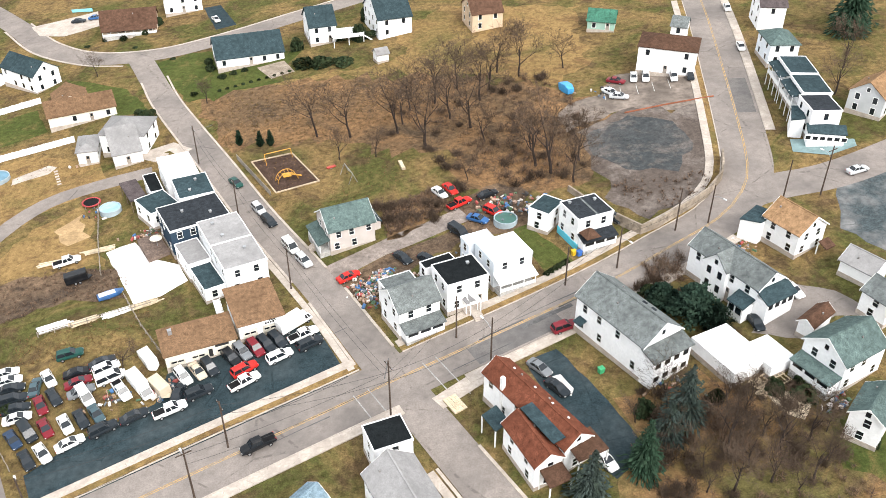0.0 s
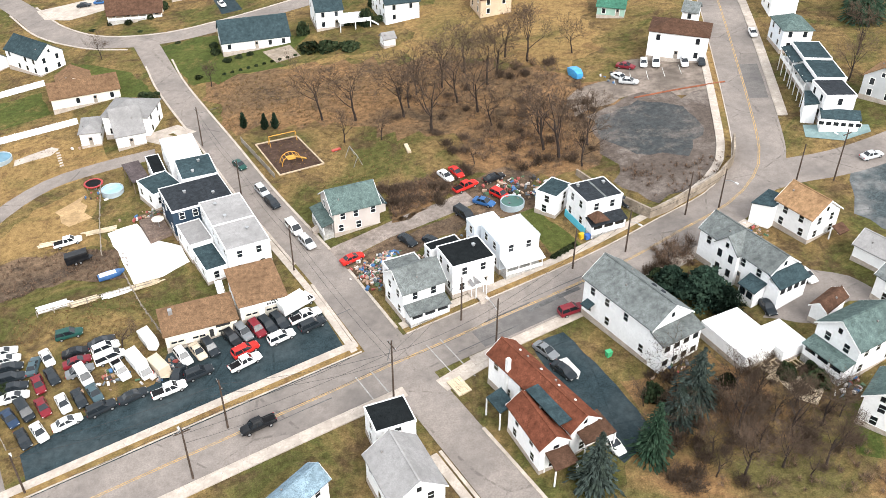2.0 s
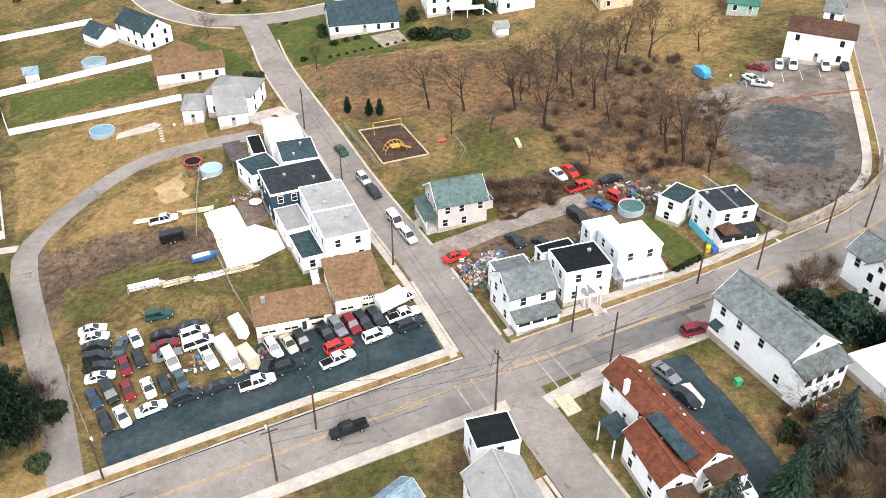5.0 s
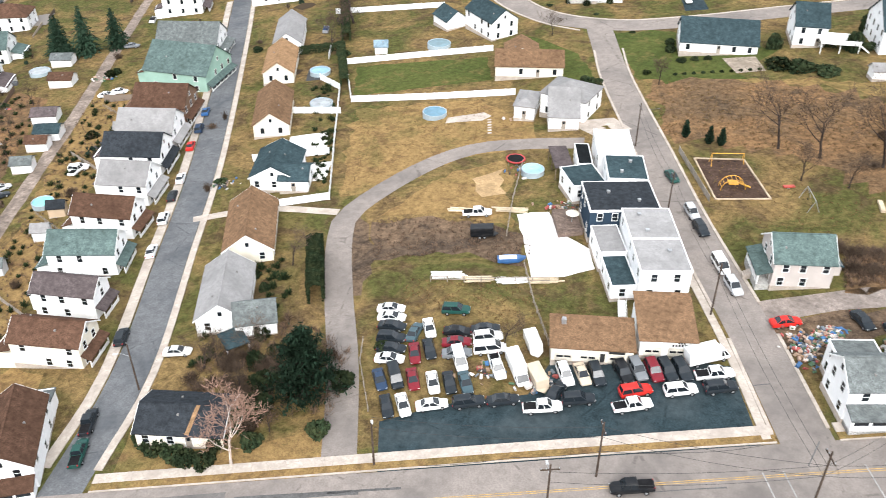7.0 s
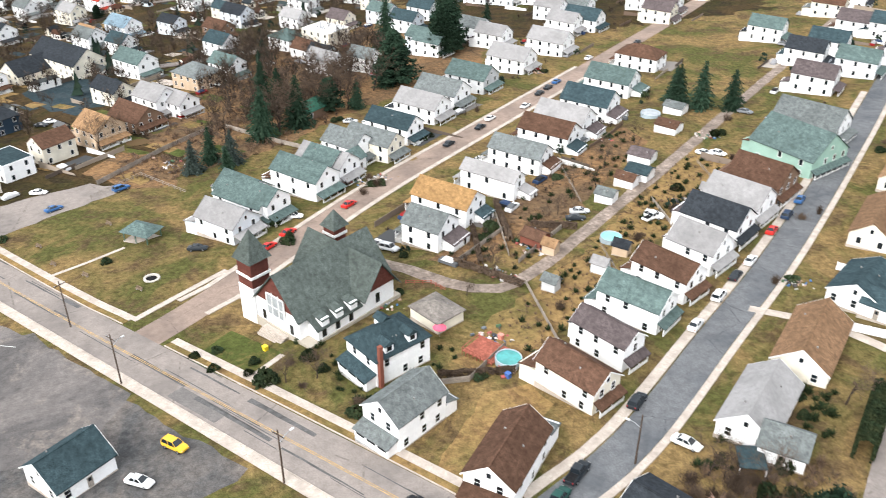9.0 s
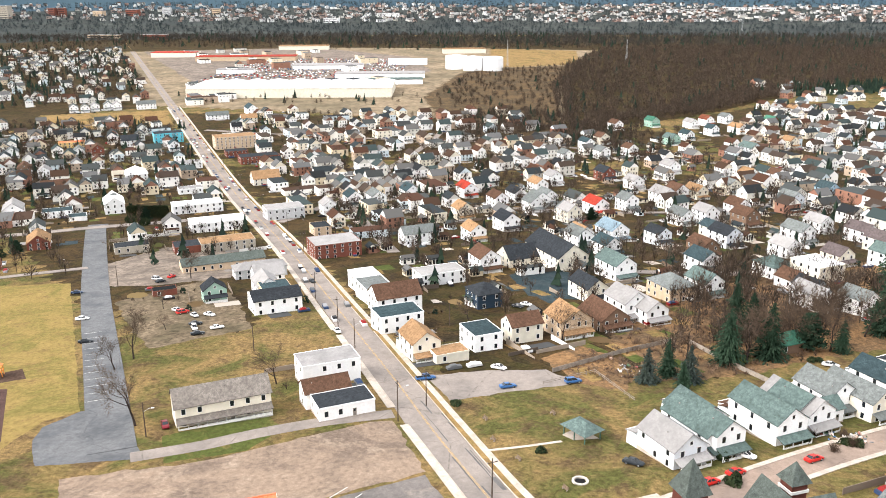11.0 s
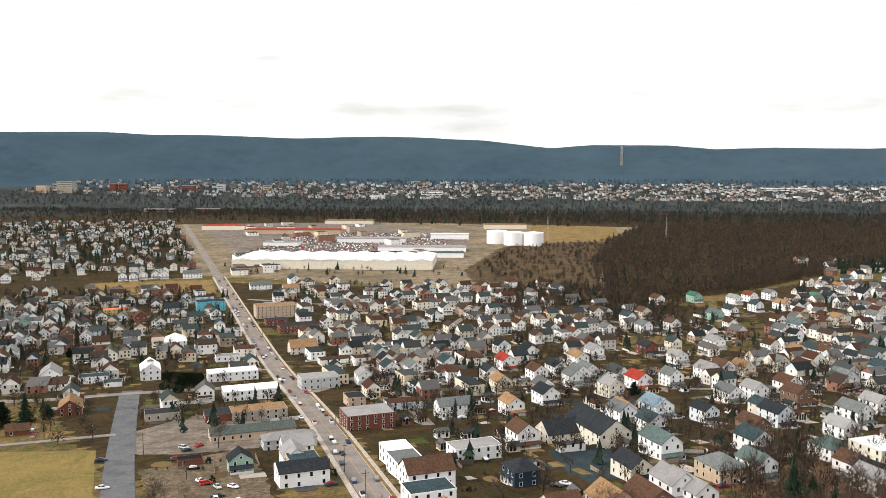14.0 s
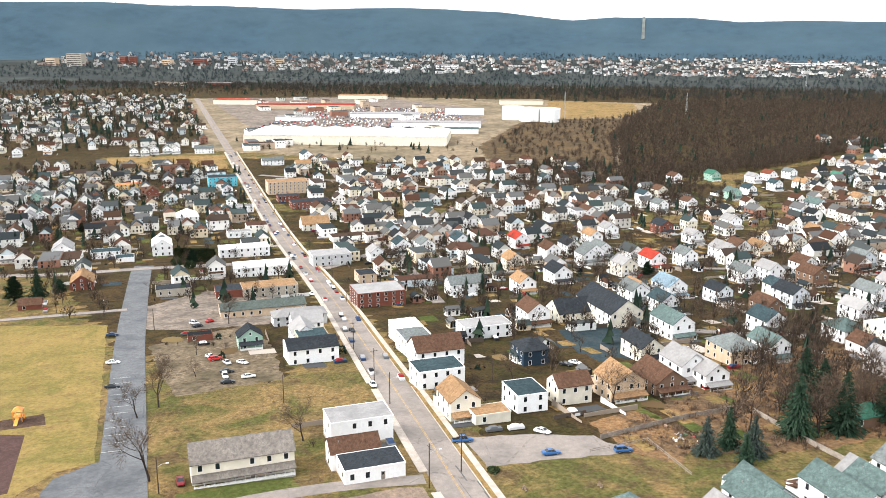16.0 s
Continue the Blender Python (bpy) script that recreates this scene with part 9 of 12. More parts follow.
car(-320.7, -79.4, 60, 'sedan', 'white', far=True)
car(-300.8, -29.1, 27, 'sedan', 'white', far=True)
car(-372.0, -53.1, 27, 'sedan', 'dark', far=True)
car(-314.8, -123.9, 110, 'sedan', 'white', far=True)
car(-288.1, -109.6, 110, 'sedan', 'dark', far=True)
car(-352.8, -144.7, 110, 'sedan', 'navy', far=True)
car(-255.5, 4.5, 110, 'pickup', 'blue', far=True)
car(-249.8, 27.4, 110, 'sedan', 'blue', far=True)
car(-253.8, 45.3, 110, 'suv', 'blue', far=True)
car(-265.0, 24.9, 60, 'sedan', 'white', far=True)
car(-358.7, 120.8, 110, 'suv', 'white', far=True)
car(-220.7, -56.6, 27, 'sedan', 'maroon', far=True)
car(-268.9, 119.3, 60, 'sedan', 'silver', far=True)
car(-595.8, -147.0, 27, 'sedan', 'white', far=True)
car(-443.9, -90.7, 27, 'sedan', 'white', far=True)
car(-332.6, 31.4, 60, 'sedan', 'dark', far=True)
car(-335.1, 34.5, 60, 'sedan', 'white', far=True)

# ---- kerbs and pavements ----
for pts in ([(-1073, -376), (-629, -166), (-459, -88), (-306, -24.8)], [(-300, -22), (-202, 17), (-176, 28.4)], [(-163, 34), (-120, 53), (-92.5, 64.8)], [(-84, 68.5), (-30, 91.9), (1, 105)], [(8.5, 107.8), (41, 121.5), (58, 130.5), (69.5, 137), (77.5, 145), (82.5, 155), (88, 176), (92, 193), (98, 219), (103, 243)]):
    strip("pavement_north", pts, 1.7, 0.17, CONCRETE, side=7.6, thick=0.3, label="pale cracked concrete pavement", category="pavement")
    strip("kerb_north", pts, 0.22, 0.18, CONCRETE, side=5.35, thick=0.3, label="pale concrete kerb", category="kerb")
    strip("verge_north", pts, 1.35, 0.13, DRY, side=6.12, thick=0.2, label="narrow dry grass verge", category="verge")
for pts in ([(-1073, -376), (-629, -166), (-459, -88), (-306, -24.8)], [(-300, -22), (-237, 3.5)], [(-226, 8), (-100, 61.5), (-20, 95.9), (3, 105.5)], [(14, 110), (41, 121.5), (58, 130.5), (68, 136)], [(86, 168), (92, 193), (98, 219), (103, 243)]):
    strip("pavement_south", pts, 1.9, 0.17, CONCRETE, side=-6.5, thick=0.3, label="pale concrete pavement", category="pavement")
    strip("kerb_south", pts, 0.22, 0.18, CONCRETE, side=-5.4, thick=0.3, label="pale concrete kerb", category="kerb")
for pts in ([(13, 88.5), (20, 74)], [(1.5, 113), (-6.5, 131)], [(-10, 138), (-22, 162), (-32, 184), (-49, 221), (-56, 240)]):
    for s in (-1, 1):
        strip("kerb_side_street", pts, 0.5, 0.15, CONCRETE, side=s * 3.7, thick=0.3, label="pale concrete kerb", category="kerb")
strip("pavement_side_street", [(2, 112), (-6.5, 131), (-22, 162), (-32, 184)], 1.2, 0.14, CONCRETE, side=4.7, thick=0.3, label="narrow concrete pavement by row houses", category="pavement")
strip("pavement_corner_house", [(13, 88.5), (20, 74)], 1.3, 0.14, CONCRETE, side=-4.9, thick=0.3, label="concrete pavement beside the side street", category="pavement")
for s, w in ((4.35, 1.9), (-4.0, 1.3)):
    strip("pavement_row_street", [(-91.5, 76), (-97, 95), (-112, 125.5), (-131, 163), (-166, 225), (-190, 266)], w, 0.16, CONCRETE, side=s, thick=0.3, label="pale concrete pavement of the row street", category="pavement")
for s in (4.7, -4.7):
    strip("pavement_church_street", [(-177, 47), (-180, 54), (-211, 101), (-239, 152), (-273, 215)], 1.4, 0.15, CONCRETE, side=s, thick=0.3, label="pale concrete pavement of the church street", category="pavement")
for s in (4.4, -4.4):
    strip("kerb_crescent", [(-111, 298), (-96, 276), (-79, 262), (-66, 257)] if s < 0 else [(-111, 298), (-96, 276), (-79, 262), (-58, 258), (-38, 263.5), (-17, 273), (10, 285)], 0.6, 0.14, CONCRETE, side=s, thick=0.3, label="pale concrete kerb", category="kerb")
# chain boundary, parking lines and patches
for i in range(5):
    x, y = 61.5 + i * 4.1, 190.8 + i * 0.3
    strip("parking_line", [(x, y), (x + 0.8, y + 5.0)], 0.12, 0.045, WHITE_LINE, thick=0.02, label="white parking line", category="road marking")
for i in range(12):
    x, y = -236 - i * 5.6, -84.5 - i * 2.75
    strip("parking_line", [(x, y), (x - 2.6, y + 5.0)], 0.16, 0.17, WHITE_LINE, thick=0.02, label="white angled parking line", category="road marking")
RELAID = shade("relaid_asphalt", (0.15, 0.138, 0.13), 0.92, 0.16, 4, 0.12, 0.15, tint=(0.115, 0.108, 0.105))
for pts, w, sd in (([(17, 111.5), (26, 115.3), (33, 118.2)], 4.4, -2.7), ([(-75, 72), (-66, 76)], 2.4, 2.6), ([(-150, 39.7), (-138, 45)], 3.2, -2.6), ([(88, 176), (92, 193)], 4.2, -2.5)):
    strip("road_patch", pts, w, 0.056, RELAID, side=sd, thick=0.02, wobble=0.15, label="darker relaid asphalt in one lane", category="road patch")
rnd = random.Random(5)
TAR = shade("tar_patch", (0.11, 0.107, 0.105), 0.9)
for i in range(40):
    k = rnd.random()
    a, b = np.array((-240.0, 2.8)), np.array((41.0, 121.5))
    c = a + (b - a) * k
    d = (b - a) / np.linalg.norm(b - a)
    off = np.array((-d[1], d[0])) * rnd.uniform(-4.3, 4.3)
    L = rnd.uniform(4.0, 20.0)
    strip("tar_patch", [c + off, c + off + d * L], rnd.choice((0.14, 0.2, 0.3, 0.3, 0.9)), 0.058, TAR, thick=0.02, wobble=0.22, label="dark tar patch in the roadway", category="road patch")
for x, y, d0, d1 in ((12, 100.5, 0.9, 0.4), (-3, 112, -0.5, 0.85), (-7.5, 119, 0.9, 0.42), (3, 107, 0.2, 0.95), (-40, 205, 0.9, 0.4)):
    strip("tar_seam", [(x, y), (x + 5 * d0, y + 5 * d1)], 0.16, 0.062, TAR, thick=0.02, label="dark tar seam", category="road patch")

# ---- the church ----
def church(x, y, rot):
    E = empty("church", pose(x, y, land(x, y), 0, 0, rot), "white church with dark brown gables, grey-green roofs and a corner tower", "church")
    wm, rm, bm = wall_mat("white"), roof_mat("sage"), shade("brown_boarding", (0.12, 0.045, 0.035), 0.85, 0.2, 2.0, 0.5)
    child("foundation", boxes("foundation", [(-10.3, 9.3, -11.9, 12.1, -3.0, 1.6)], wall_mat("stone")), E)
    child("wall", boxes("wall", [(-6.2, 6.2, -11.6, 11.8, 1.6, 6.4), (-10.0, 9.0, 1.5, 10.5, 1.6, 6.2), (6.2, 9.0, -9.5, 1.5, 1.6, 4.4)], wm), E)
    for name, a, b, z0, z1, ax in (("nave", 6.2, 11.8, 6.4, 13.6, 1), ("transept", 4.5, 10.2, 6.2, 12.2, 0)):
        o, cy = 0.5, (0.1 if ax else 6.0)
        for s in (-1, 1):
            k = (z1 - z0) / a
            if ax:
                pts = [(s * (a + o), cy - b - o, z0 - o * k), (s * (a + o), cy + b + o, z0 - o * k), (0, cy + b + o, z1), (0, cy - b - o, z1)][::-s]
            else:
                pts = [(-b - o, cy + s * (a + o), z0 - o * k), (b + o, cy + s * (a + o), z0 - o * k), (b + o, cy, z1), (-b - o, cy, z1)][::s]
            child("roof", roof_slab("roof", pts, 0.25, rm), E)
            e = cy + s * (b - 0.1)
            V = [(-a, e, z0), (a, e, z0), (0, e, z1 - 0.3)] if ax else [(s * (b - 0.6), cy - a, z0), (s * (b - 0.6), cy + a, z0), (s * (b - 0.6), cy, z1 - 0.3)]
            off = Vector((0, -0.3 * s, 0)) if ax else Vector((-0.3 * s, 0, 0))
            V = [Vector(p) for p in V]
            child("gable", mesh_from("gable", V + [p + off for p in V], [(0, 1, 2), (5, 4, 3), (0, 3, 4, 1), (1, 4, 5, 2), (2, 5, 3, 0)], bm), E)
    child("aisle_roof", roof_slab("aisle_roof", [(9.5, -10.0, 4.2), (9.5, 1.6, 4.2), (5.8, 1.6, 6.6), (5.8, -10.0, 6.6)], 0.25, rm), E)
    for i in range(3):
        D = child("dormer", boxes("dormer", [(7.4, 9.2, -8.6 + i * 3.6, -6.8 + i * 3.6, 4.3, 6.0)], wm), E)
        child("dormer_roof", roof_slab("dormer_roof", [(6.6, -8.8 + i * 3.6, 6.3), (9.5, -8.8 + i * 3.6, 5.9), (9.5, -6.6 + i * 3.6, 5.9), (6.6, -6.6 + i * 3.6, 6.3)], 0.18, rm), D)
    arch = boxes("tracery", [(-2.6, -2.35, -0.1, 0.1, 0, 4.6), (2.35, 2.6, -0.1, 0.1, 0, 4.6), (-1.0, -0.85, -0.1, 0.1, 0, 5.0), (0.85, 1.0, -0.1, 0.1, 0, 5.0), (-2.6, 2.6, -0.1, 0.1, 4.4, 4.6), (-2.6, 2.6, -0.1, 0.1, 1.9, 2.05), (-2.6, 2.6, -0.1, 0.1, -0.2, 0)], TRIM)
    W = child("front_window", arch, E, pose(0, -11.85, 4.2))
    child("pane", boxes("pane", [(-2.35, 2.35, -0.04, 0.04, 0, 4.4)], shade("leaded_glass", (0.3, 0.32, 0.33), 0.3)), W)
    for x0, hi, cap, s in ((-8.6, 13.2, 6.0, 2.2), (-8.2, 11.5, 3.6, 1.7)):
        y0 = -9.8 if s > 2 else 11.0
        T = child("tower", boxes("tower", [(x0 - s, x0 + s, y0 - s, y0 + s, -3.0, 7.5)], wm), E)
        child("belfry", boxes("belfry", [(x0 - s + 0.1, x0 + s - 0.1, y0 - s + 0.1, y0 + s - 0.1, 7.5, hi)], bm), T)
        child("band", boxes("band", [(x0 - s - 0.15, x0 + s + 0.15, y0 - s - 0.15, y0 + s + 0.15, 9.6, 10.1)], TRIM), T)
        q = s + 0.5
        child("spire", mesh_from("spire", [(x0 - q, y0 - q, hi), (x0 + q, y0 - q, hi), (x0 + q, y0 + q, hi), (x0 - q, y0 + q, hi), (x0, y0, hi + cap)], [(0, 1, 4), (1, 2, 4), (2, 3, 4), (3, 0, 4), (3, 2, 1, 0)], rm), T)
    fr = joined_window(1.1, 2.2)
    for i in range(3):
        child("window", fr, E, pose(9.02, -8.0 + i * 3.4, 3.0, 0, 0, -90))
    for i in range(3):
        child("window", fr, E, pose(-4 + 4 * i, -11.62, 2.9, 0, 0, 180) if i != 1 else pose(9.02, 6.0, 3.6, 0, 0, -90))
    child("steps", boxes("steps", [(-3.2, 3.2, -13.2 - 0.4 * i, -11.8 - 0.4 * i, -3.0, 1.2 - 0.25 * i) for i in range(4)], CONCRETE), E)
    return E


church(-161.5, 70.0, 21)


def steeple(x, y, rot, base, h, s=1.6):
    E = empty("bell_tower", pose(x, y, land(x, y), 0, 0, rot), "white bell tower with pointed roof on the chapel front", "tower")
    child("shaft", boxes("shaft", [(-s, s, -s, s, -1, base)], wall_mat("white")), E)
    child("spire", mesh_from("spire", [(-s - 0.2, -s - 0.2, base), (s + 0.2, -s - 0.2, base), (s + 0.2, s + 0.2, base), (-s - 0.2, s + 0.2, base), (0, 0, base + h)], [(0, 1, 4), (1, 2, 4), (2, 3, 4), (3, 0, 4), (3, 2, 1, 0)], roof_mat("grey")), E)


# ---- the park pavilion ----
G = empty("pavilion", pose(-217.5, 44.5, land(-217.5, 44.5), 0, 0, 40), "open park pavilion with green hip roof", "pavilion")
child("floor_slab", boxes("floor_slab", [(-3.6, 3.6, -2.7, 2.7, -0.8, 0.15)], CONCRETE), G)
child("roof", mesh_from("roof", [(-4.2, -3.3, 2.7), (4.2, -3.3, 2.7), (4.2, 3.3, 2.7), (-4.2, 3.3, 2.7), (-1.2, 0, 4.4), (1.2, 0, 4.4)], [(0, 1, 5, 4), (1, 2, 5), (2, 3, 4, 5), (3, 0, 4), (3, 2, 1, 0)], roof_mat("teal")), G)
pm = boxes("post", [(-0.1, 0.1, -0.1, 0.1, 0.1, 2.75)], shade("green_paint", (0.05, 0.12, 0.09), 0.7))
for px in (-3.4, 0, 3.4):
    for py in (-2.5, 2.5):
        child("post", pm, G, pose(px, py, 0))

# ---- playground ----
YPAINT = shade("yellow_paint", (0.6, 0.3, 0.03), 0.5)
P = empty("climbing_frame", pose(-15.6, 174.5, land(-15.6, 174.5), 0, 0, 20), "yellow steel climbing frame with ladder and slide", "playground equipment")
V, F = [], []
for i in range(9):
    a0, a1 = math.pi * i / 9, math.pi * (i + 1) / 9
    for q in (-0.9, 0.9):
        limb(V, F, Vector((2.4 * math.cos(a0), q, 2.4 * math.sin(a0))), Vector((2.4 * math.cos(a1), q, 2.4 * math.sin(a1))), 0.07, 0.07, 6)
    limb(V, F, Vector((2.4 * math.cos(a0), -0.9, 2.4 * math.sin(a0))), Vector((2.4 * math.cos(a0), 0.9, 2.4 * math.sin(a0))), 0.05, 0.05, 6)
child("arch_ladder", mesh_from("arch_ladder", V, F, YPAINT), P)
child("platform", boxes("platform", [(-0.9, 0.9, -0.9, 0.9, 1.3, 1.42)], YPAINT), P)
child("slide", roof_slab("slide", [(0.9, -0.35, 1.45), (0.9, 0.35, 1.45), (4.0, 0.35, 0.2), (4.0, -0.35, 0.2)], 0.08, YPAINT), P)
S = empty("swing_set", pose(-18.0, 184.0, land(-18, 184), 0, 0, 22), "yellow steel swing set on the mulch bed", "swing set")
V, F = [], []
for q in (-3.2, 3.2):
    for r in (-1.0, 1.0):
        limb(V, F, Vector((q, r, -0.1)), Vector((q, 0, 2.4)), 0.06, 0.06, 6)
limb(V, F, Vector((-3.2, 0, 2.4)), Vector((3.2, 0, 2.4)), 0.09, 0.09, 6)
child("frame", mesh_from("frame", V, F, YPAINT), S)
seat = boxes("swing_seat", [(-0.25, 0.25, -0.1, 0.1, 0.5, 0.55), (-0.25, -0.23, -0.01, 0.01, 0.55, 2.4), (0.23, 0.25, -0.01, 0.01, 0.55, 2.4)], TYRE)
for q in (-1.6, 1.6):
    child("swing_seat", seat, S, pose(q, 0, 0))
for a, b in (((-24.4, 184.8), (-14.9, 186.3)), ((-14.9, 186.3), (-8.3, 172.0)), ((-8.3, 172.0), (-17.9, 169.6)), ((-17.9, 169.6), (-24.4, 184.8))):
    strip("timber_edge", [a, b], 0.3, 0.25, shade("pale_timber", (0.45, 0.36, 0.26), 0.9), thick=0.4, label="pale timber edging of the mulch bed", category="edging")
fence("chain_fence", [(-27.9, 187.0), (-18.9, 168.5)], 1.4, shade("fence_grey_wood", (0.3, 0.27, 0.23), 0.9), "weathered grey board fence beside the playground", True, 3.0)

# ---- fences ----
VINYL = shade("white_vinyl", (0.82, 0.83, 0.84), 0.5, 0.03, tint=(0.76, 0.77, 0.78))
for pts in ([(-124, 219), (-105, 227), (-86.5, 234.5)], [(-124, 219), (-110.5, 196.5), (-90, 202), (-71, 208)], [(-126, 208), (-117.3, 203), (-104, 176), (-92, 152), (-101, 147)], [(-131, 186), (-110, 190)], [(-118, 163), (-102, 170)], [(-148, 257), (-131, 262), (-114.6, 267)]):
    fence("vinyl_fence", pts, 1.8, VINYL, "tall white vinyl privacy fence round the yard")
GREYWOOD = shade("grey_boards", (0.3, 0.26, 0.22), 0.9, 0.25)
for pts in ([(-52, 148), (-55, 160), (-58, 175)], [(-34, 118), (-41, 130), (-46, 140)], [(-56, 99), (-62, 108), (-64, 113)], [(-60, 131), (-40, 136)]):
    fence("wire_fence", pts, 1.2, GREYWOOD, "low weathered post and rail fence", False, 3.0)
RETAIN = shade("stained_concrete", (0.3, 0.25, 0.2), 0.95, 0.3, 1.2, 0.3, tint=(0.16, 0.13, 0.1))
strip("wall_retaining", [(50.5, 140.5), (54, 135.6), (62, 139.5), (70, 144.5), (75, 150), (78, 158)], 0.4, 2.3, RETAIN, thick=2.4, label="stained concrete retaining wall round the gravel lot", category="wall")
strip("wall_retaining_side", [(50.5, 140.5), (44, 154)], 0.35, 1.4, RETAIN, thick=2.0, label="stained concrete retaining wall", category="wall")
strip("barrier_orange", [(64, 183), (74, 184.2), (86, 185)], 0.28, 0.3, shade("orange_barrier", (0.26, 0.1, 0.06), 0.8), thick=0.5, label="faded orange earth barrier across the lot", category="barrier")
for pts in ([(-128, 72), (-124, 82), (-130, 93)], [(-163, 100), (-172, 118)], [(-156, 112), (-166, 131)]):
    fence("board_fence", pts, 1.3, GREYWOOD, "dark weathered garden fence", True, 2.4)
fence("lot_fence", [(-252, 37), (-262, 52), (-240, 60)], 1.2, GREYWOOD, "low grey fence behind the park", False, 3.0)
for pts in ([(-262, 40), (-280, 62), (-292, 80)], [(-250, 100), (-268, 92), (-290, 84)]):
    fence("board_fence", pts, 1.5, GREYWOOD, "dark weathered garden fence", True, 2.4)

# ---- pools and yard things ----
for x, y, r, c in ((-86.2, 193.4, 2.9, (0.1, 0.22, 0.3)), (-103, 235.4, 3.3, (0.12, 0.2, 0.23)), (-54.7, 171.7, 2.4, (0.3, 0.5, 0.6)), (-128.2, 211.8, 2.8, (0.2, 0.36, 0.5)), (-117, 192.8, 2.9, (0.3, 0.32, 0.33)), (-125.4, 90.7, 2.4, (0.06, 0.28, 0.27)), (-153.9, 134.6, 2.4, (0.2, 0.55, 0.5)), (-216, 197, 3.0, (0.3, 0.32, 0.3)), (29.5, 146.0, 2.4, (0.03, 0.1, 0.08))):
    pool(x, y, r, c)
house(-118.0, 228.9, 3.4, 3.0, 25, 2.4, rise=1.2, top='bluegrey', wall='white', near=1, windows=False, base=0.1, name='shed', category='shed', label='small white shed with a blue-grey roof by the fence')
patch("patio_west", [(-116, 176), (-108, 180), (-104, 172), (-112, 168)], 0.1, shade("white_concrete", (0.78, 0.75, 0.72), 0.8, 0.06), 0.2, label="pale concrete patio beside the bungalow", category="slab", seed=61)
patch("patio_west_lower", [(-108, 164), (-99.5, 167), (-97, 159), (-100.5, 157.5)], 0.1, shade("white_concrete", (0.78, 0.75, 0.72), 0.8, 0.06), 0.2, label="pale concrete patio beside the bungalow", category="slab", seed=62)
T = empty("trampoline", pose(-59.8, 175.7, land(-59.8, 175.7)), "round black trampoline with red rim", "trampoline")
n = 24
ring = [(math.cos(2 * math.pi * i / n), math.sin(2 * math.pi * i / n)) for i in range(n)]
child("mat", mesh_from("mat", [(c * 1.7, s * 1.7, 0.85) for c, s in ring], [tuple(range(n))], TYRE), T)
child("rim", mesh_from("rim", [(c * q, s * q, z) for q, z in ((1.7, 0.87), (2.1, 0.87), (2.1, 0.7), (1.7, 0.7)) for c, s in ring], [(k * n + i, (k * n + (i + 1) % n), ((k + 1) % 4) * n + (i + 1) % n, ((k + 1) % 4) * n + i) for k in range(4) for i in range(n)], shade("red_vinyl", (0.35, 0.03, 0.03), 0.6)), T)
for i in range(6):
    a = i * math.pi / 3
    child("leg", boxes("leg", [(-0.04, 0.04, -0.04, 0.04, -0.2, 0.8)], STEEL), T, pose(1.95 * math.cos(a), 1.95 * math.sin(a), 0))

# ---- clutter: scrap, timber and tarpaulins ----
JUNK = [(0.5, 0.48, 0.46), (0.32, 0.07, 0.06), (0.13, 0.15, 0.17), (0.3, 0.2, 0.13), (0.65, 0.6, 0.56), (0.04, 0.036, 0.034), (0.4, 0.27, 0.2), (0.05, 0.14, 0.3), (0.06, 0.12, 0.06)]


def scrap(x, y, spread, count, seed, label, rot=25):
    """A heap of separate odds and ends, too many to count."""
    r = random.Random(seed)
    V, F, S = [], [], []
    for _ in range(count):
        sx, sy, sz = r.uniform(0.08, 0.5), r.uniform(0.06, 0.35), r.uniform(0.05, 0.3)
        m = pose(r.gauss(0, spread), r.gauss(0, spread * 0.6), r.uniform(0, 0.35), r.uniform(-25, 25), r.uniform(-25, 25), r.uniform(0, 180))
        v, f = box_data(-sx, sx, -sy, sy, -sz, sz, at=len(V))
        V += [m @ Vector(p) for p in v]
        F += f
        S += [r.randrange(len(JUNK))] * 6
    ob = new("scrap_heap", mesh_from("scrap_heap", V, F, [shade("junk_%d" % i, c, 0.7, 0.25) for i, c in enumerate(JUNK)], S))
    ob.matrix_world = pose(x, y, land(x, y), 0, 0, rot)
    return tagged(ob, label, "scrap", "", "stuff")


scrap(3.9, 134.0, 1.45, 170, 1, "heaped household junk beside the side street", 58)
scrap(1.0, 130.0, 2.0, 150, 2, "scattered junk beside the corner house", 118)
scrap(30, 153, 2.6, 70, 14, "wrecked parts and rubble in the scrap yard")
scrap(23, 139, 2.4, 60, 15, "planks and rubble behind the houses")
scrap(13, 133.5, 2.0, 45, 16, "tools and timber in the back yard")
scrap(58, 103.5, 1.6, 30, 17, "odds and ends beside the flat garage")
scrap(47.5, 98, 2.2, 40, 18, "broken boards below the large house")
scrap(70, 88, 1.8, 35, 19, "garden furniture behind the house")
scrap(-66, 196, 1.6, 24, 20, "stones and garden clutter by the pool path")
scrap(-42.5, 112.5, 1.8, 45, 21, "engine parts between parked vehicles")
scrap(-112, 168, 1.6, 26, 22, "patio clutter beside the bungalow")
scrap(36, 151, 3.6, 90, 3, "rusty scrap behind the blue house")
scrap(-33, 112, 2.0, 40, 4, "loose machine parts in the sales lot")
scrap(62, 196, 2.6, 30, 6, "builders' debris by the parked cars")
scrap(70, 127, 2.0, 40, 7, "scrap among bushes by the road")
scrap(-134, 92, 2.0, 30, 8, "garden clutter by the pool")
scrap(-45, 160, 2.2, 40, 9, "patio furniture and clutter on the deck")
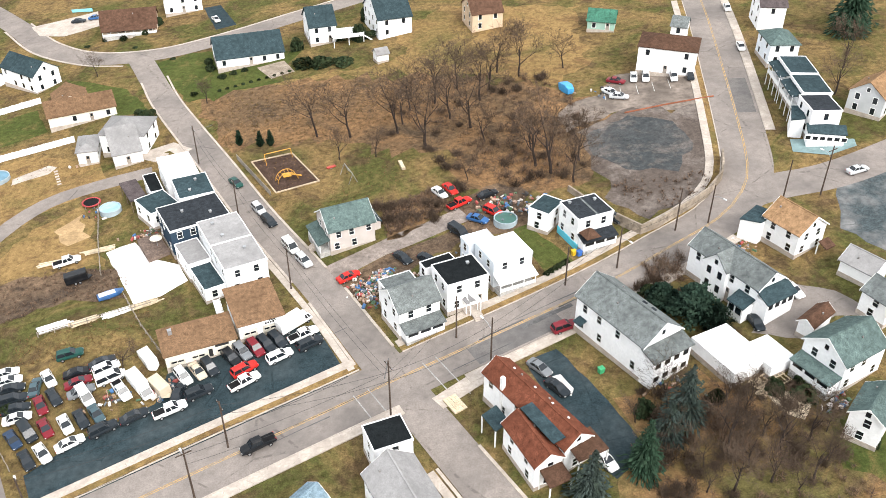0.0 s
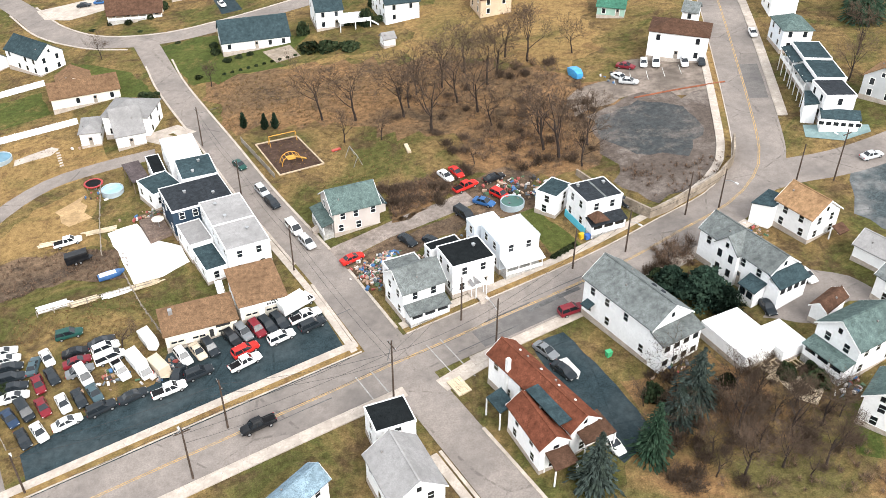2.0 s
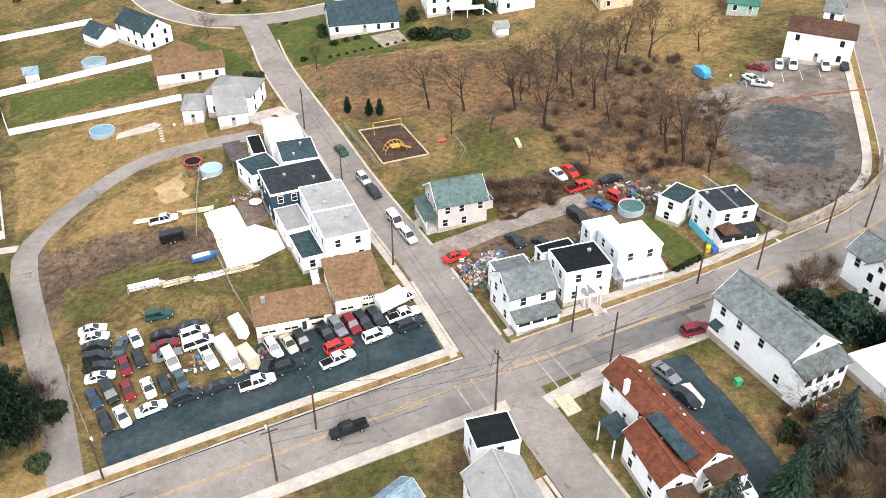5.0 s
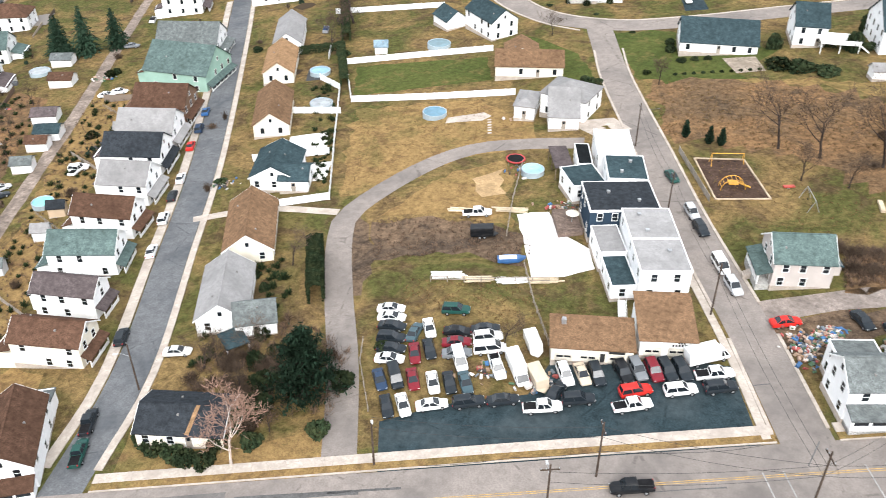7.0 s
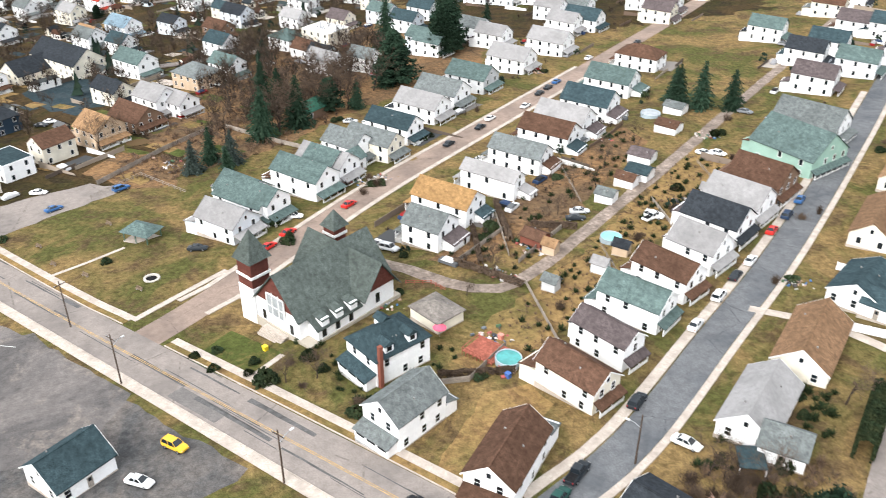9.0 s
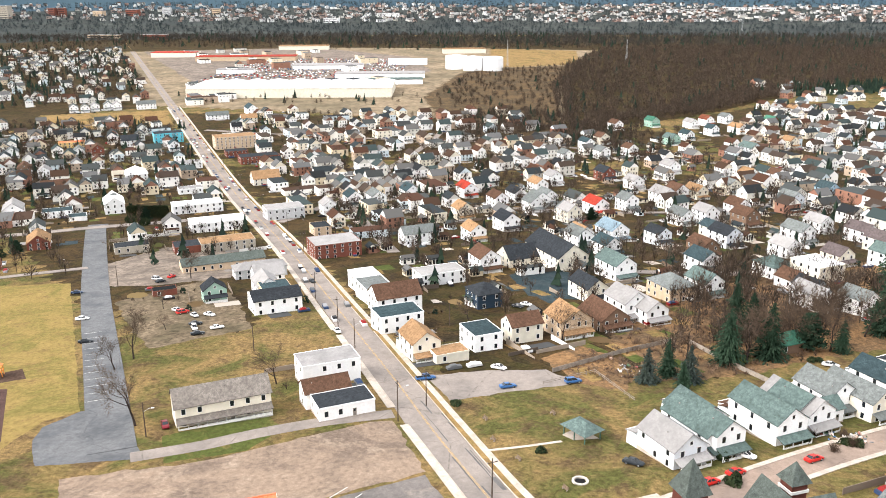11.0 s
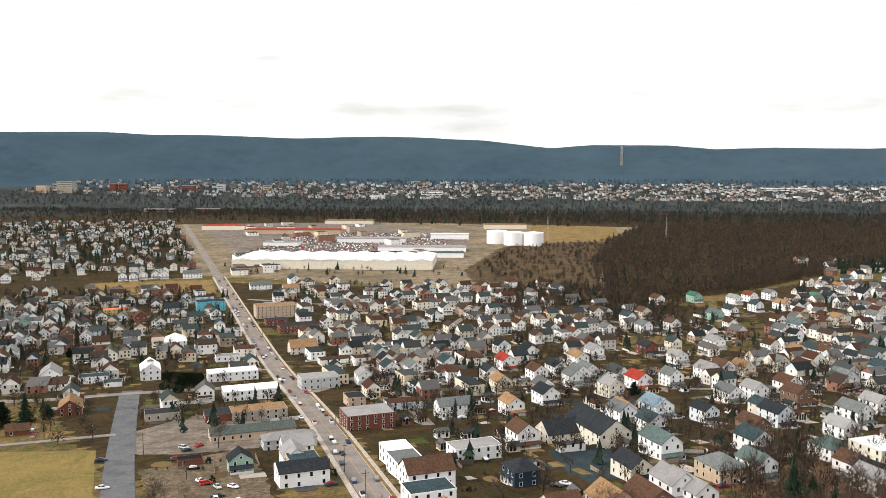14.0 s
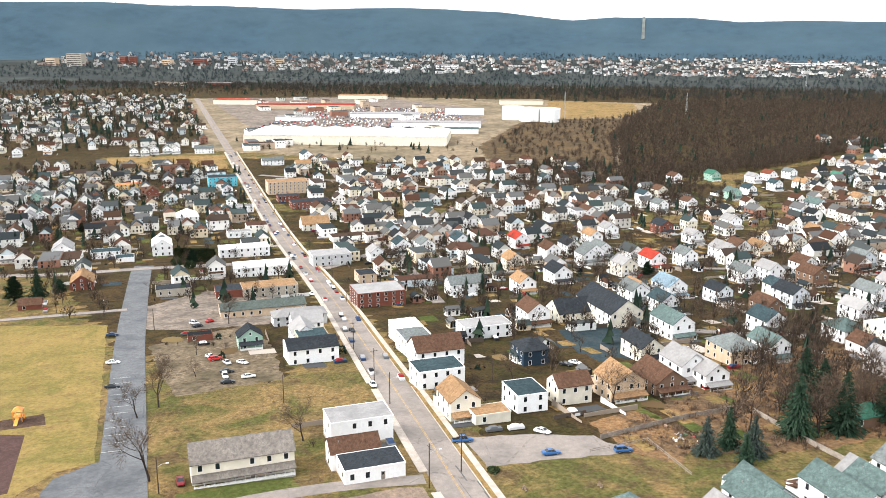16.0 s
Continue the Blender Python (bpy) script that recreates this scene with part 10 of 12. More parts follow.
scrap(-56, 172, 2.2, 30, 10, "toys and clutter round the pool")
scrap(-263, 62, 3.0, 30, 11, "loose timber behind the park")
scrap(-160, 118, 3.0, 40, 12, "back yard clutter by the alley")
scrap(92, 107, 2.5, 30, 13, "yard clutter beside the cottage")
PALE = shade("sawn_timber", (0.55, 0.45, 0.32), 0.9, 0.2)


def planks(x, y, rot, n, L, mat, label):
    E = empty("timber_stack", pose(x, y, land(x, y) + 0.05, 0, 0, rot), label, "timber")
    me = boxes("plank", [(-L / 2, L / 2, -0.14, 0.14, 0, 0.16)], mat)
    r = random.Random(int(x * 10))
    for i in range(n):
        child("plank", me, E, pose(r.uniform(-0.6, 0.6), (i % 5) * 0.36 - 0.7, 0.17 * (i // 5), 0, 0, r.uniform(-5, 5)))


for x, y, rot, nn, L, mt in ((-57.5, 133.5, 20, 12, 5.5, TRIM), (-52.0, 133.8, 25, 8, 5.5, PALE), (-45.5, 135.2, 24, 9, 6.5, TRIM), (-40.8, 136.5, 25, 6, 6.0, PALE), (-53, 157, 18, 5, 9.0, PALE), (-62, 155, 18, 4, 8.0, PALE)):
    planks(x, y, rot, nn, L, mt, "loose stack of pale sawn timber on the grass")
TARP = shade("blue_tarpaulin", (0.05, 0.28, 0.55), 0.5, 0.15)
E = empty("covered_boat", pose(53.2, 198.5, land(53.2, 198.5), 0, 0, 110), "boat under a bright blue tarpaulin", "boat")
v, f = loft([(-2.6, 0.9, 0.2, 1.5), (-1.2, 1.2, 0.1, 2.1), (1.0, 1.2, 0.1, 2.0), (2.6, 0.5, 0.4, 1.3)])
child("tarpaulin", mesh_from("tarpaulin", v, f, TARP), E)
E = empty("boat", pose(-48.5, 140.3, land(-48.5, 140.3) + 0.3, 0, 0, 25), "blue open boat on the grass", "boat")
v, f = loft([(-2.4, 0.8, 0.0, 0.7), (-0.5, 1.0, 0.0, 0.8), (1.4, 0.8, 0.05, 0.85), (2.6, 0.1, 0.4, 0.95)])
child("hull", mesh_from("hull", v, f, shade("blue_gelcoat", (0.03, 0.1, 0.25), 0.4)), E)
child("deck", boxes("deck", [(-2.1, 1.0, -0.6, 0.6, 0.7, 0.84)], TRIM), E)

# ---- poles ----
for x, y, h, arm, lamp, rot in ((3.6, 98.8, 11.5, True, 0, 27), (-21.8, 97.2, 10.0, True, 0, 27), (-25.9, 88.3, 10.5, True, 1.6, 117), (-13.3, 134.5, 10, True, 0, 27), (-25.3, 160.8, 10, True, 0, 27), (-37.1, 187.8, 10, True, 0, 27), (60.7, 135.3, 9.5, False, 0, 27), (84.2, 140.8, 8.5, False, 0, 27), (67.4, 136.1, 8.5, False, 2.4, -60), (20.5, 106.1, 10.5, False, 2.6, 117), (15.8, 114.3, 9, False, 0, 27), (36.8, 123.9, 8.5, False, 0, 27), (91.3, 139.9, 11, True, 2.0, 117), (47.0, 126.6, 9, False, 2.2, -60), (-50.5, 90.0, 8, False, 1.8, 117),
                                (-156.5, 29.6, 11, True, 2.0, 117), (-116.3, 46.5, 10.5, True, 2.4, 117), (-93.0, 92.5, 9.5, False, 1.8, -150), (-225.9, 0.3, 11, True, 2.4, 117), (-307, -30, 11, True, 0, 27), (-284, -20.3, 10, False, 2.0, 117), (-236.2, 6.4, 10, True, 0, 27), (-280.6, -51.6, 9, False, 0, 27), (-309.6, 7.9, 8, False, 0, 27), (-364.4, -133, 9, False, 0, 27), (-430, -70, 11, True, 0, 27), (-491, -93, 11, True, 0, 27), (-214.8, -59, 9, False, 2.0, 117), (-560, -126, 11, True, 0, 27), (-640, -164, 11, True, 0, 27), (-720, -202, 11, True, 0, 27), (-393, -170, 8, False, 1.6, 27), (-183, 24, 11, True, 0, 27), (-345, -46, 11, True, 0, 27)):
    utility_pole(x, y, h, arm, lamp, rot)

# ---- trees and shrubs ----
for i, (x, y, s) in enumerate(((-8.9, 192.7, 1.2), (-0.9, 190.3, 1.25), (16.5, 180.4, 1.5), (-3.6, 180.3, 0.65), (4.8, 179.3, 0.6), (10.5, 188.8, 1.2), (23.7, 192.4, 1.3), (27.9, 186.5, 1.3), (43.7, 210.1, 1.2), (38.4, 214.1, 1.1), (42.0, 161.6, 1.35), (39.5, 165.5, 1.2), (55.5, 211.3, 0.8), (32.0, 199.7, 1.2), (20.7, 201.4, 1.3), (14.2, 199.4, 1.0), (39.8, 172.8, 0.9), (24.2, 163.5, 0.5), (46, 157, 0.9), (35, 205, 1.1), (27, 208, 1.1), (12, 193, 0.9), (30, 179, 0.8), (49, 165, 1.0),
                                (-38.7, 219.8, 0.6), (-87, 129, 0.6), (51.3, 82.1, 0.8), (45.5, 92.1, 0.7), (58.2, 80.7, 0.85), (49.6, 75.4, 0.8), (62.8, 81.9, 0.7), (60.6, 75.2, 0.7), (53.5, 122, 0.4), (56, 88, 0.6), (55, 76, 0.7), (-42, 118, 0.55), (-85.8, 99.7, 0.7), (-80, 104, 0.6), (-139.2, 60, 0.5), (-153.8, 104.7, 0.45), (-286, 114, 1.2), (-293, 125, 1.2), (-298, 140, 1.2), (-275.8, 97.6, 1.3), (-287, 113, 1.2), (-299, 127, 1.2), (-280, 105, 1.1), (-305, 133, 1.1), (-283, 124, 1.1), (-272.4, -86.8, 1.2), (-221.2, -64.3, 1.3), (-251.3, -36.8, 0.95), (-293.4, 45, 1.0), (-390.8, 94.7, 1.0), (-379.5, -107.5, 0.9), (-402, 103.7, 0.8), (-437.8, 85, 0.8), (-300, 52, 0.8), (112, 178, 0.9), (120, 190, 1.0), (125, 172, 0.9), (-262, -88, 0.9), (-303, -88.6, 0.5), (-330, -100, 0.6))):
    tree(x, y, "bare", s, i * 67.0, variant=i % 5)
for x, y, k, s, v in ((-66.0, 98.5, "pine", 1.12, 0), (-70, 104, "spruce", 0.6, 0), (47.2, 89.4, "blue_spruce", 1.0, 0), (43.5, 86, "blue_spruce", 0.75, 1), (38.8, 81.4, "spruce", 0.85, 0), (30.1, 78.0, "blue_spruce", 0.9, 1), (129.9, 208, "spruce", 1.6, 1), (134, 214, "spruce", 1.4, 0), (-213, 214, "spruce", 1.3, 0), (-218, 209, "spruce", 1.2, 1), (-224, 213, "spruce", 1.0, 0), (-206, 220, "spruce", 1.1, 1), (-255, 65.5, "blue_spruce", 0.95, 0), (-256, 77, "blue_spruce", 1.0, 1), (-261, 72, "spruce", 0.95, 0), (-270.5, 90.9, "spruce", 1.5, 1), (-299.9, 149.6, "pine", 1.6, 0), (-306, 152, "pine", 1.3, 1), (-332, 187.5, "pine", 1.7, 0), (-326, 184, "pine", 1.4, 1), (-423, -220.8, "spruce", 1.25, 0), (-411, -225, "pine", 1.0, 1), (-431, -214, "pine", 0.6, 0), (-516.6, 75.5, "pine", 0.7, 1), (-573, -20, "spruce", 1.0, 0), (-580, -14, "spruce", 0.8, 1), (-345, 214, "spruce", 1.2, 0), (-250, 74, "spruce", 0.7, 1), (-276, 104, "spruce", 1.5, 0), (-284, 118, "pine", 1.0, 1), (-300, 146, "spruce", 1.35, 1), (-524, -187, "pine", 0.7, 0), (-620, -312, "pine", 0.6, 1)):
    tree(x, y, k, s, x * 7, variant=v)
for x, y in ((-27.9, 193.8), (-22.7, 191.8), (-20.2, 191.5)):
    tree(x, y, "cypress", 1.05, x * 9)
tree(-69.4, 83.6, "pale", 1.4, 20)
tree(-73.8, 247.9, "bare", 0.6, 5, variant=2)
r = random.Random(3)
for i in range(60):
    # undergrowth on the leaf-strewn slope and by the scrap yard
    x, y = (r.uniform(8, 55), r.uniform(158, 208)) if i < 42 else (r.uniform(4, 18), r.uniform(150, 158))
    shrub(x, y, r.uniform(0.8, 2.0), r.uniform(0.8, 2.0), True, i)
for i, (x, y, q, h) in enumerate(((-81.5, 83.9, 1.6, 2.0), (-78.5, 82.4, 1.5, 1.9), (-84.6, 85.5, 1.7, 2.2), (-74.0, 86.5, 1.6, 2.2), (-72, 94, 2.2, 3.0), (-74, 99, 2.0, 2.6), (-158, 43, 1.0, 1.0), (-152, 45, 1.2, 0.9), (-147, 50, 1.0, 1.0), (71, 80, 1.4, 1.4), (66, 90, 1.8, 1.6), (-60, 112, 1.2, 1.6), (-173, 93, 1.0, 1.0), (-96, 128, 1.2, 1.3), (-92, 124, 1.2, 1.3), (-237, 14, 1.4, 1.3), (-43, 226, 1.0, 1.0), (-13, 235, 3.0, 2.2), (-8, 234, 3.0, 2.2), (-2, 232.5, 2.6, 2.0), (3, 248, 2.0, 4.5), (-15.5, 247, 1.8, 3.6), (-520, -195, 3, 4), (-512, -183, 3, 4))):
    shrub(x, y, q, h, False, i)
for i in range(16):
    shrub(-36 + i * 2.1, 226.3 + i * 0.7, 0.5, 0.6, False, i)
for i in range(26):
    shrub(r.uniform(40, 66), r.uniform(74, 92), r.uniform(0.8, 1.8), r.uniform(0.8, 1.6), True, i)

# ---- additions to single houses ----
def house_at(x, y):
    return HOUSE_AT[(x, y)]


def lean_roof(x, y, corners, top, wall="", posts=(), name="porch_roof"):
    """A roof over plan corners (x, y, height above the house's ground), on a wall or on posts, as a part of the house at x, y."""
    H, M = house_at(x, y)
    inv, g = M.inverted(), M.translation.z
    pts = [inv @ Vector((p[0], p[1], g + p[2])) for p in corners]
    area = sum(pts[i].x * pts[(i + 1) % 4].y - pts[(i + 1) % 4].x * pts[i].y for i in range(4))
    if area < 0:
        pts = pts[::-1]
    R = child(name, roof_slab(name, pts, 0.2, roof_mat(top)), H)
    if wall:
        c = sum(pts, Vector()) / 4
        low = [Vector((c.x + (p.x - c.x) * 0.93, c.y + (p.y - c.y) * 0.93, -2.0)) for p in pts]
        high = [Vector((c.x + (p.x - c.x) * 0.93, c.y + (p.y - c.y) * 0.93, p.z - 0.19)) for p in pts]
        child("porch_wall", mesh_from("porch_wall", low + high, [(0, 1, 5, 4), (1, 2, 6, 5), (2, 3, 7, 6), (3, 0, 4, 7)], wall_mat(wall)), R)
    for k in posts:
        p = pts[k] * 0.95 + (sum(pts, Vector()) / 4) * 0.05
        child("post", boxes("post", [(p.x - 0.09, p.x + 0.09, p.y - 0.09, p.y + 0.09, -1.5, p.z - 0.15)], TRIM), R)
    return R


# rust-roofed house: dark lower strip, small porch, end porches, flue
lean_roof(24.9, 91.8, [(22.2, 90.0, 6.5), (24.1, 90.8, 6.7), (27.5, 83.6, 6.7), (25.6, 82.8, 6.5)], "slate", name="lower_roof")
lean_roof(24.9, 91.8, [(17.0, 92.6, 2.9), (19.4, 94.0, 3.4), (20.9, 90.4, 3.4), (18.6, 89.2, 2.9)], "slate", posts=(0, 1, 2, 3))
lean_roof(24.9, 91.8, [(27.4, 84.4, 5.4), (31.8, 86.4, 5.4), (33.8, 82.9, 4.4), (29.0, 80.9, 4.4)], "brown", posts=(0, 1, 2, 3))
lean_roof(23.3, 85.4, [(23.4, 80.7, 4.0), (26.8, 81.9, 4.0), (27.9, 79.4, 3.2), (24.4, 78.0, 3.2)], "brown", posts=(0, 1, 2, 3))
H, M = house_at(24.9, 91.8)
child("flue", boxes("flue", [(4.6, 5.2, 2.1, 2.7, 1.0, 8.0)], TRIM), H)
for q in (-6, -2.5, 1.5, 6.5):
    child("roof_vent", boxes("roof_vent", [(q - 0.15, q + 0.15, -1.2, -0.9, 6.0, 6.9)], TRIM), H)
# large grey-roofed house: gallery at the end, side entry
H, M = house_at(42.8, 106.9)
child("end_roof", roof_slab("end_roof", [(7.5, -4.4, 6.6), (10.6, -4.4, 5.6), (10.6, 4.4, 5.6), (7.5, 4.4, 6.6)], 0.2, roof_mat("grey")), H)
child("gallery", boxes("gallery", [(7.7, 10.2, -4.1, 4.1, -2.0, 5.6)], wall_mat("white")), H)
for z in (1.6, 4.3):
    for i in range(4):
        child("window", joined_window(1.2, 1.1), H, pose(10.2, -3.0 + i * 2.0, z, 0, 0, -90))
child("entry_roof", roof_slab("entry_roof", [(-6.6, -5.6, 3.0), (-4.8, -5.6, 3.0), (-4.8, -4.0, 3.5), (-6.6, -4.0, 3.5)], 0.15, roof_mat("slate")), H)
for s in (-1, 1):
    child("skylight", boxes("skylight", [(2.0 + s, 2.8 + s, 1.4, 2.2, 8.6, 8.9)], roof_mat("dark")), H)
# cross-gabled house: cross gable, end gallery, bay
H, M = house_at(64.5, 116.6)
for s, y0 in ((1, -4.3), (-1, -4.3)):
    child("cross_roof", roof_slab("cross_roof", [(-1.0 + s * 2.7, y0, 5.9), (-1.0 + s * 2.7, 0.3, 5.9), (-1.0, 0.3, 8.5), (-1.0, y0, 8.5)][::-s], 0.2, roof_mat("grey")), H)
V = [(-3.5, -4.0, -1.5), (1.5, -4.0, -1.5), (1.5, -4.0, 5.9), (-1.0, -4.0, 8.2), (-3.5, -4.0, 5.9)]
V += [(a, -3.0, c) for a, b, c in V]
child("cross_gable", mesh_from("cross_gable", V, [(0, 1, 2, 3, 4), (0, 5, 6, 1), (1, 6, 7, 2), (4, 9, 5, 0), (3, 2, 7, 8), (4, 3, 8, 9)], wall_mat("white")), H)
for z in (1.6, 4.4):
    for q in (-2.2, 0.2):
        child("window", joined_window(), H, pose(q, -4.0, z, 0, 0, 180))
child("attic_window", joined_window(0.7, 0.9), H, pose(-1.0, -4.0, 6.6, 0, 0, 180))
child("end_roof", roof_slab("end_roof", [(7.5, -3.6, 6.0), (10.4, -3.6, 4.6), (10.4, 3.6, 4.6), (7.5, 3.6, 6.0)], 0.2, roof_mat("slate")), H)
child("gallery", boxes("gallery", [(7.7, 10.1, -3.3, 3.3, -2.0, 4.6)], wall_mat("white")), H)
for i in range(4):
    child("window", joined_window(1.1, 1.1), H, pose(10.1, -2.4 + i * 1.6, 3.6, 0, 0, -90))
B = child("sun_room", boxes("sun_room", [(4.2, 7.4, -5.6, -3.2, -2.0, 2.9)], wall_mat("white")), H)
child("sun_room_roof", roof_slab("sun_room_roof", [(4.0, -5.9, 2.8), (7.6, -5.9, 2.8), (7.6, -3.1, 3.9), (4.0, -3.1, 3.9)], 0.18, roof_mat("slate")), B)
for q in (5.0, 6.5):
    child("window", joined_window(1.2, 1.3), B, pose(q, -5.6, 1.7, 0, 0, 180))
# tan-roofed house: black side wing and small entry roof
lean_roof(79.5, 126.9, [(70.5, 130.3, 3.6), (75.6, 134.6, 3.6), (77.6, 130.2, 4.4), (73.4, 127.4, 4.4)], "slate", "white", name="side_wing_roof")
lean_roof(79.5, 126.9, [(82.2, 122.4, 3.0), (84.6, 123.6, 3.0), (85.2, 121.6, 2.5), (82.9, 120.4, 2.5)], "brown", posts=(2, 3))
# house on the blue basement
H, M = house_at(43.6, 138.2)
child("basement_wall", boxes("basement_wall", [(-4.0, 4.0, -3.55, -3.42, -2.0, 0.95), (-4.0, -3.87, -3.42, 3.5, -2.0, 1.1)], wall_mat("aqua")), H, None, "bright blue painted basement wall")
child("entry_roof", mesh_from("entry_roof", [(-3.6, -6.4, 3.6), (-0.4, -6.4, 3.6), (-0.4, -3.4, 3.6), (-3.6, -3.4, 3.6), (-2.0, -4.4, 4.9)], [(0, 1, 4), (1, 2, 4), (2, 3, 4), (3, 0, 4), (3, 2, 1, 0)], roof_mat("brown")), H)
# repair garage: doors, sign, high windows, stair
BAY = shade("bay_door_paint", (0.62, 0.58, 0.5), 0.7, 0.12)
for (hx, hy), front, bays in (((-19.4, 126.7), -4.6, ((-2.2, 2.6), (1.4, 2.6))), ((-28.9, 120.6), -2.8, ((-4.2, 2.7), (-0.6, 2.7), (3.6, 2.4)))):
    H, M = house_at(hx, hy)
    for q, w in bays:
        D = child("bay_door", boxes("bay_door", [(q - w / 2, q + w / 2, front - 0.06, front + 0.02, -0.6, 2.2)] + [(q - w / 2, q + w / 2, front - 0.08, front - 0.05, z, z + 0.05) for z in (0.1, 0.65, 1.2, 1.75)], BAY), H)
        child("pane", boxes("pane", [(q - w / 2 + 0.3, q - 0.1, front - 0.1, front - 0.07, 1.3, 1.65), (q + 0.1, q + w / 2 - 0.3, front - 0.1, front - 0.07, 1.3, 1.65)], glass_mat()), D)
H, M = house_at(-19.4, 126.7)
INK = shade("sign_black", (0.02, 0.02, 0.02), 0.7)
child("sign", boxes("sign", [(q, q + 0.28, -4.66, -4.6, 3.0, 3.35) for q in (1.4, 1.8, 2.2)] + [(q, q + 0.3, -4.66, -4.6, 2.5, 2.85) for q in (0.6, 1.05, 1.5, 1.95, 2.4, 2.85)], INK), H, None, "two rows of black painted lettering bars")
H, M = house_at(-28.9, 120.6)
child("poster", boxes("poster", [(1.2, 1.9, -2.9, -2.84, 0.7, 2.3)], INK), H, None, "dark poster beside the bay door")
child("sign", boxes("sign", [(2.4, 4.8, -2.9, -2.84, 2.4, 2.85)], INK), H, None, "dark illegible sign board")
child("roof_fan", boxes("roof_fan", [(-4.6, -3.9, 1.2, 1.9, 3.8, 5.2)], STEEL), H)
E = empty("outside_stair", pose(-25.6, 127.6, land(-25.6, 127.6), 0, 0, 110), "white painted outside stair behind the garage", "stairs")
child("steps", boxes("steps", [(i * 0.3, i * 0.3 + 0.32, -0.6, 0.6, i * 0.24 - 0.3, i * 0.24 + 0.05) for i in range(12)], TRIM), E)
for s in (-0.6, 0.6):
    child("handrail", roof_slab("handrail", [(0, s - 0.04, 1.0), (3.6, s - 0.04, 3.9), (3.6, s + 0.04, 3.9), (0, s + 0.04, 1.0)], 0.12, TRIM), E)
# row houses: deck, tub, carport, vents, annex details
E = empty("wooden_deck", pose(-42.4, 154.4, land(-42.4, 154.4), 0, 0, 26), "dark stained wooden deck behind the navy house", "deck")
DECK = shade("deck_boards", (0.16, 0.12, 0.1), 0.85, 0.3, 3, 0.6)
for i in range(16):
    child("board", boxes("board", [(-2.3, 2.3, -4.1 + i * 0.5, -3.64 + i * 0.5, 1.0, 1.08)], DECK), E)
child("skirt", boxes("skirt", [(-2.25, 2.25, -4.05, 4.05, -0.6, 0.99)], DECK), E)
for s in (-1, 1):
    child("railing", boxes("railing", [(-2.3, 2.3, s * 4.1 - 0.05, s * 4.1 + 0.05, 1.85, 1.95), (-2.3, -2.2, s * 4.1 - 0.05, s * 4.1 + 0.05, 1.08, 1.85), (2.2, 2.3, s * 4.1 - 0.05, s * 4.1 + 0.05, 1.08, 1.85)] + [(-2.0 + k * 0.5, -1.95 + k * 0.5, s * 4.1 - 0.03, s * 4.1 + 0.03, 1.08, 1.85) for k in range(9)], DECK), E)
n = 20
U = empty("patio_umbrella", pose(-41.4, 153.9, land(-41.4, 153.9) + 1.05), "closed cream patio umbrella over a table", "umbrella")
child("canopy", mesh_from("canopy", [(1.25 * math.cos(2 * math.pi * i / n), 1.25 * math.sin(2 * math.pi * i / n), 2.0) for i in range(n)] + [(0, 0, 2.5)], [(i, (i + 1) % n, n) for i in range(n)], wall_mat("cream")), U)
child("pole", boxes("pole", [(-0.04, 0.04, -0.04, 0.04, 0, 2.5)], STEEL), U)
C = empty("carport", pose(-49.8, 174.7, land(-49.8, 174.7), 0, 0, 26), "flat grey carport roof on posts beside the lane", "carport")
child("roof", boxes("roof", [(-1.9, 1.9, -4.6, 4.6, 2.8, 2.98)], roof_mat("purple")), C)
for q in (-1.7, 1.7):
    for s in (-4.3, 0, 4.3):
        child("post", boxes("post", [(q - 0.08, q + 0.08, s - 0.08, s + 0.08, -0.6, 2.8)], WOOD), C)
for hx, hy, q in ((-24.8, 144.5, ((2, 1, 6.2), (-4, -1.5, 6.2), (7, 1.5, 6.2))), (-33.6, 156.7, ((-2, 1, 6.2), (3, -2, 6.2))), (-35.1, 167.6, ((1, 2, 6.0), (-1, -2, 6.0))), (17.6, 124.6, ((2, 1, 6.4),)), (43.6, 138.2, ((-2.5, 2.2, 6.4), (2.6, 1.4, 6.4)))):
    H, M = house_at(hx, hy)
    for a, b, z in q:
        child("roof_vent", boxes("roof_vent", [(a - 0.22, a + 0.22, b - 0.22, b + 0.22, z, z + 0.5), (a - 0.3, a + 0.3, b - 0.3, b + 0.3, z + 0.5, z + 0.58)], STEEL), H)
H, M = house_at(-24.8, 144.5)
child("roof_seam", boxes("roof_seam", [(-0.4, 0.0, -3.9, 3.9, 6.26, 6.4)], TRIM), H)
H, M = house_at(43.6, 138.2)
child("roof_seam", boxes("roof_seam", [(0.2, 0.6, -3.2, 3.2, 6.46, 6.56)], roof_mat("grey")), H)

E = empty("timber_stack", pose(62.8, 93.9, land(62.8, 93.9) + 0.5, 0, 0, 25), "open frame of pale sawn timber on the ground", "timber")
for i in range(6):
    child("joist", boxes("joist", [(-2.0 + i * 0.8, -1.88 + i * 0.8, -1.6, 1.6, -0.1, 0.1)], PALE), E)
for q in (-1.5, 0.0, 1.5):
    child("beam", boxes("beam", [(-2.1, 2.2, q - 0.07, q + 0.07, 0.1, 0.26)], PALE), E)
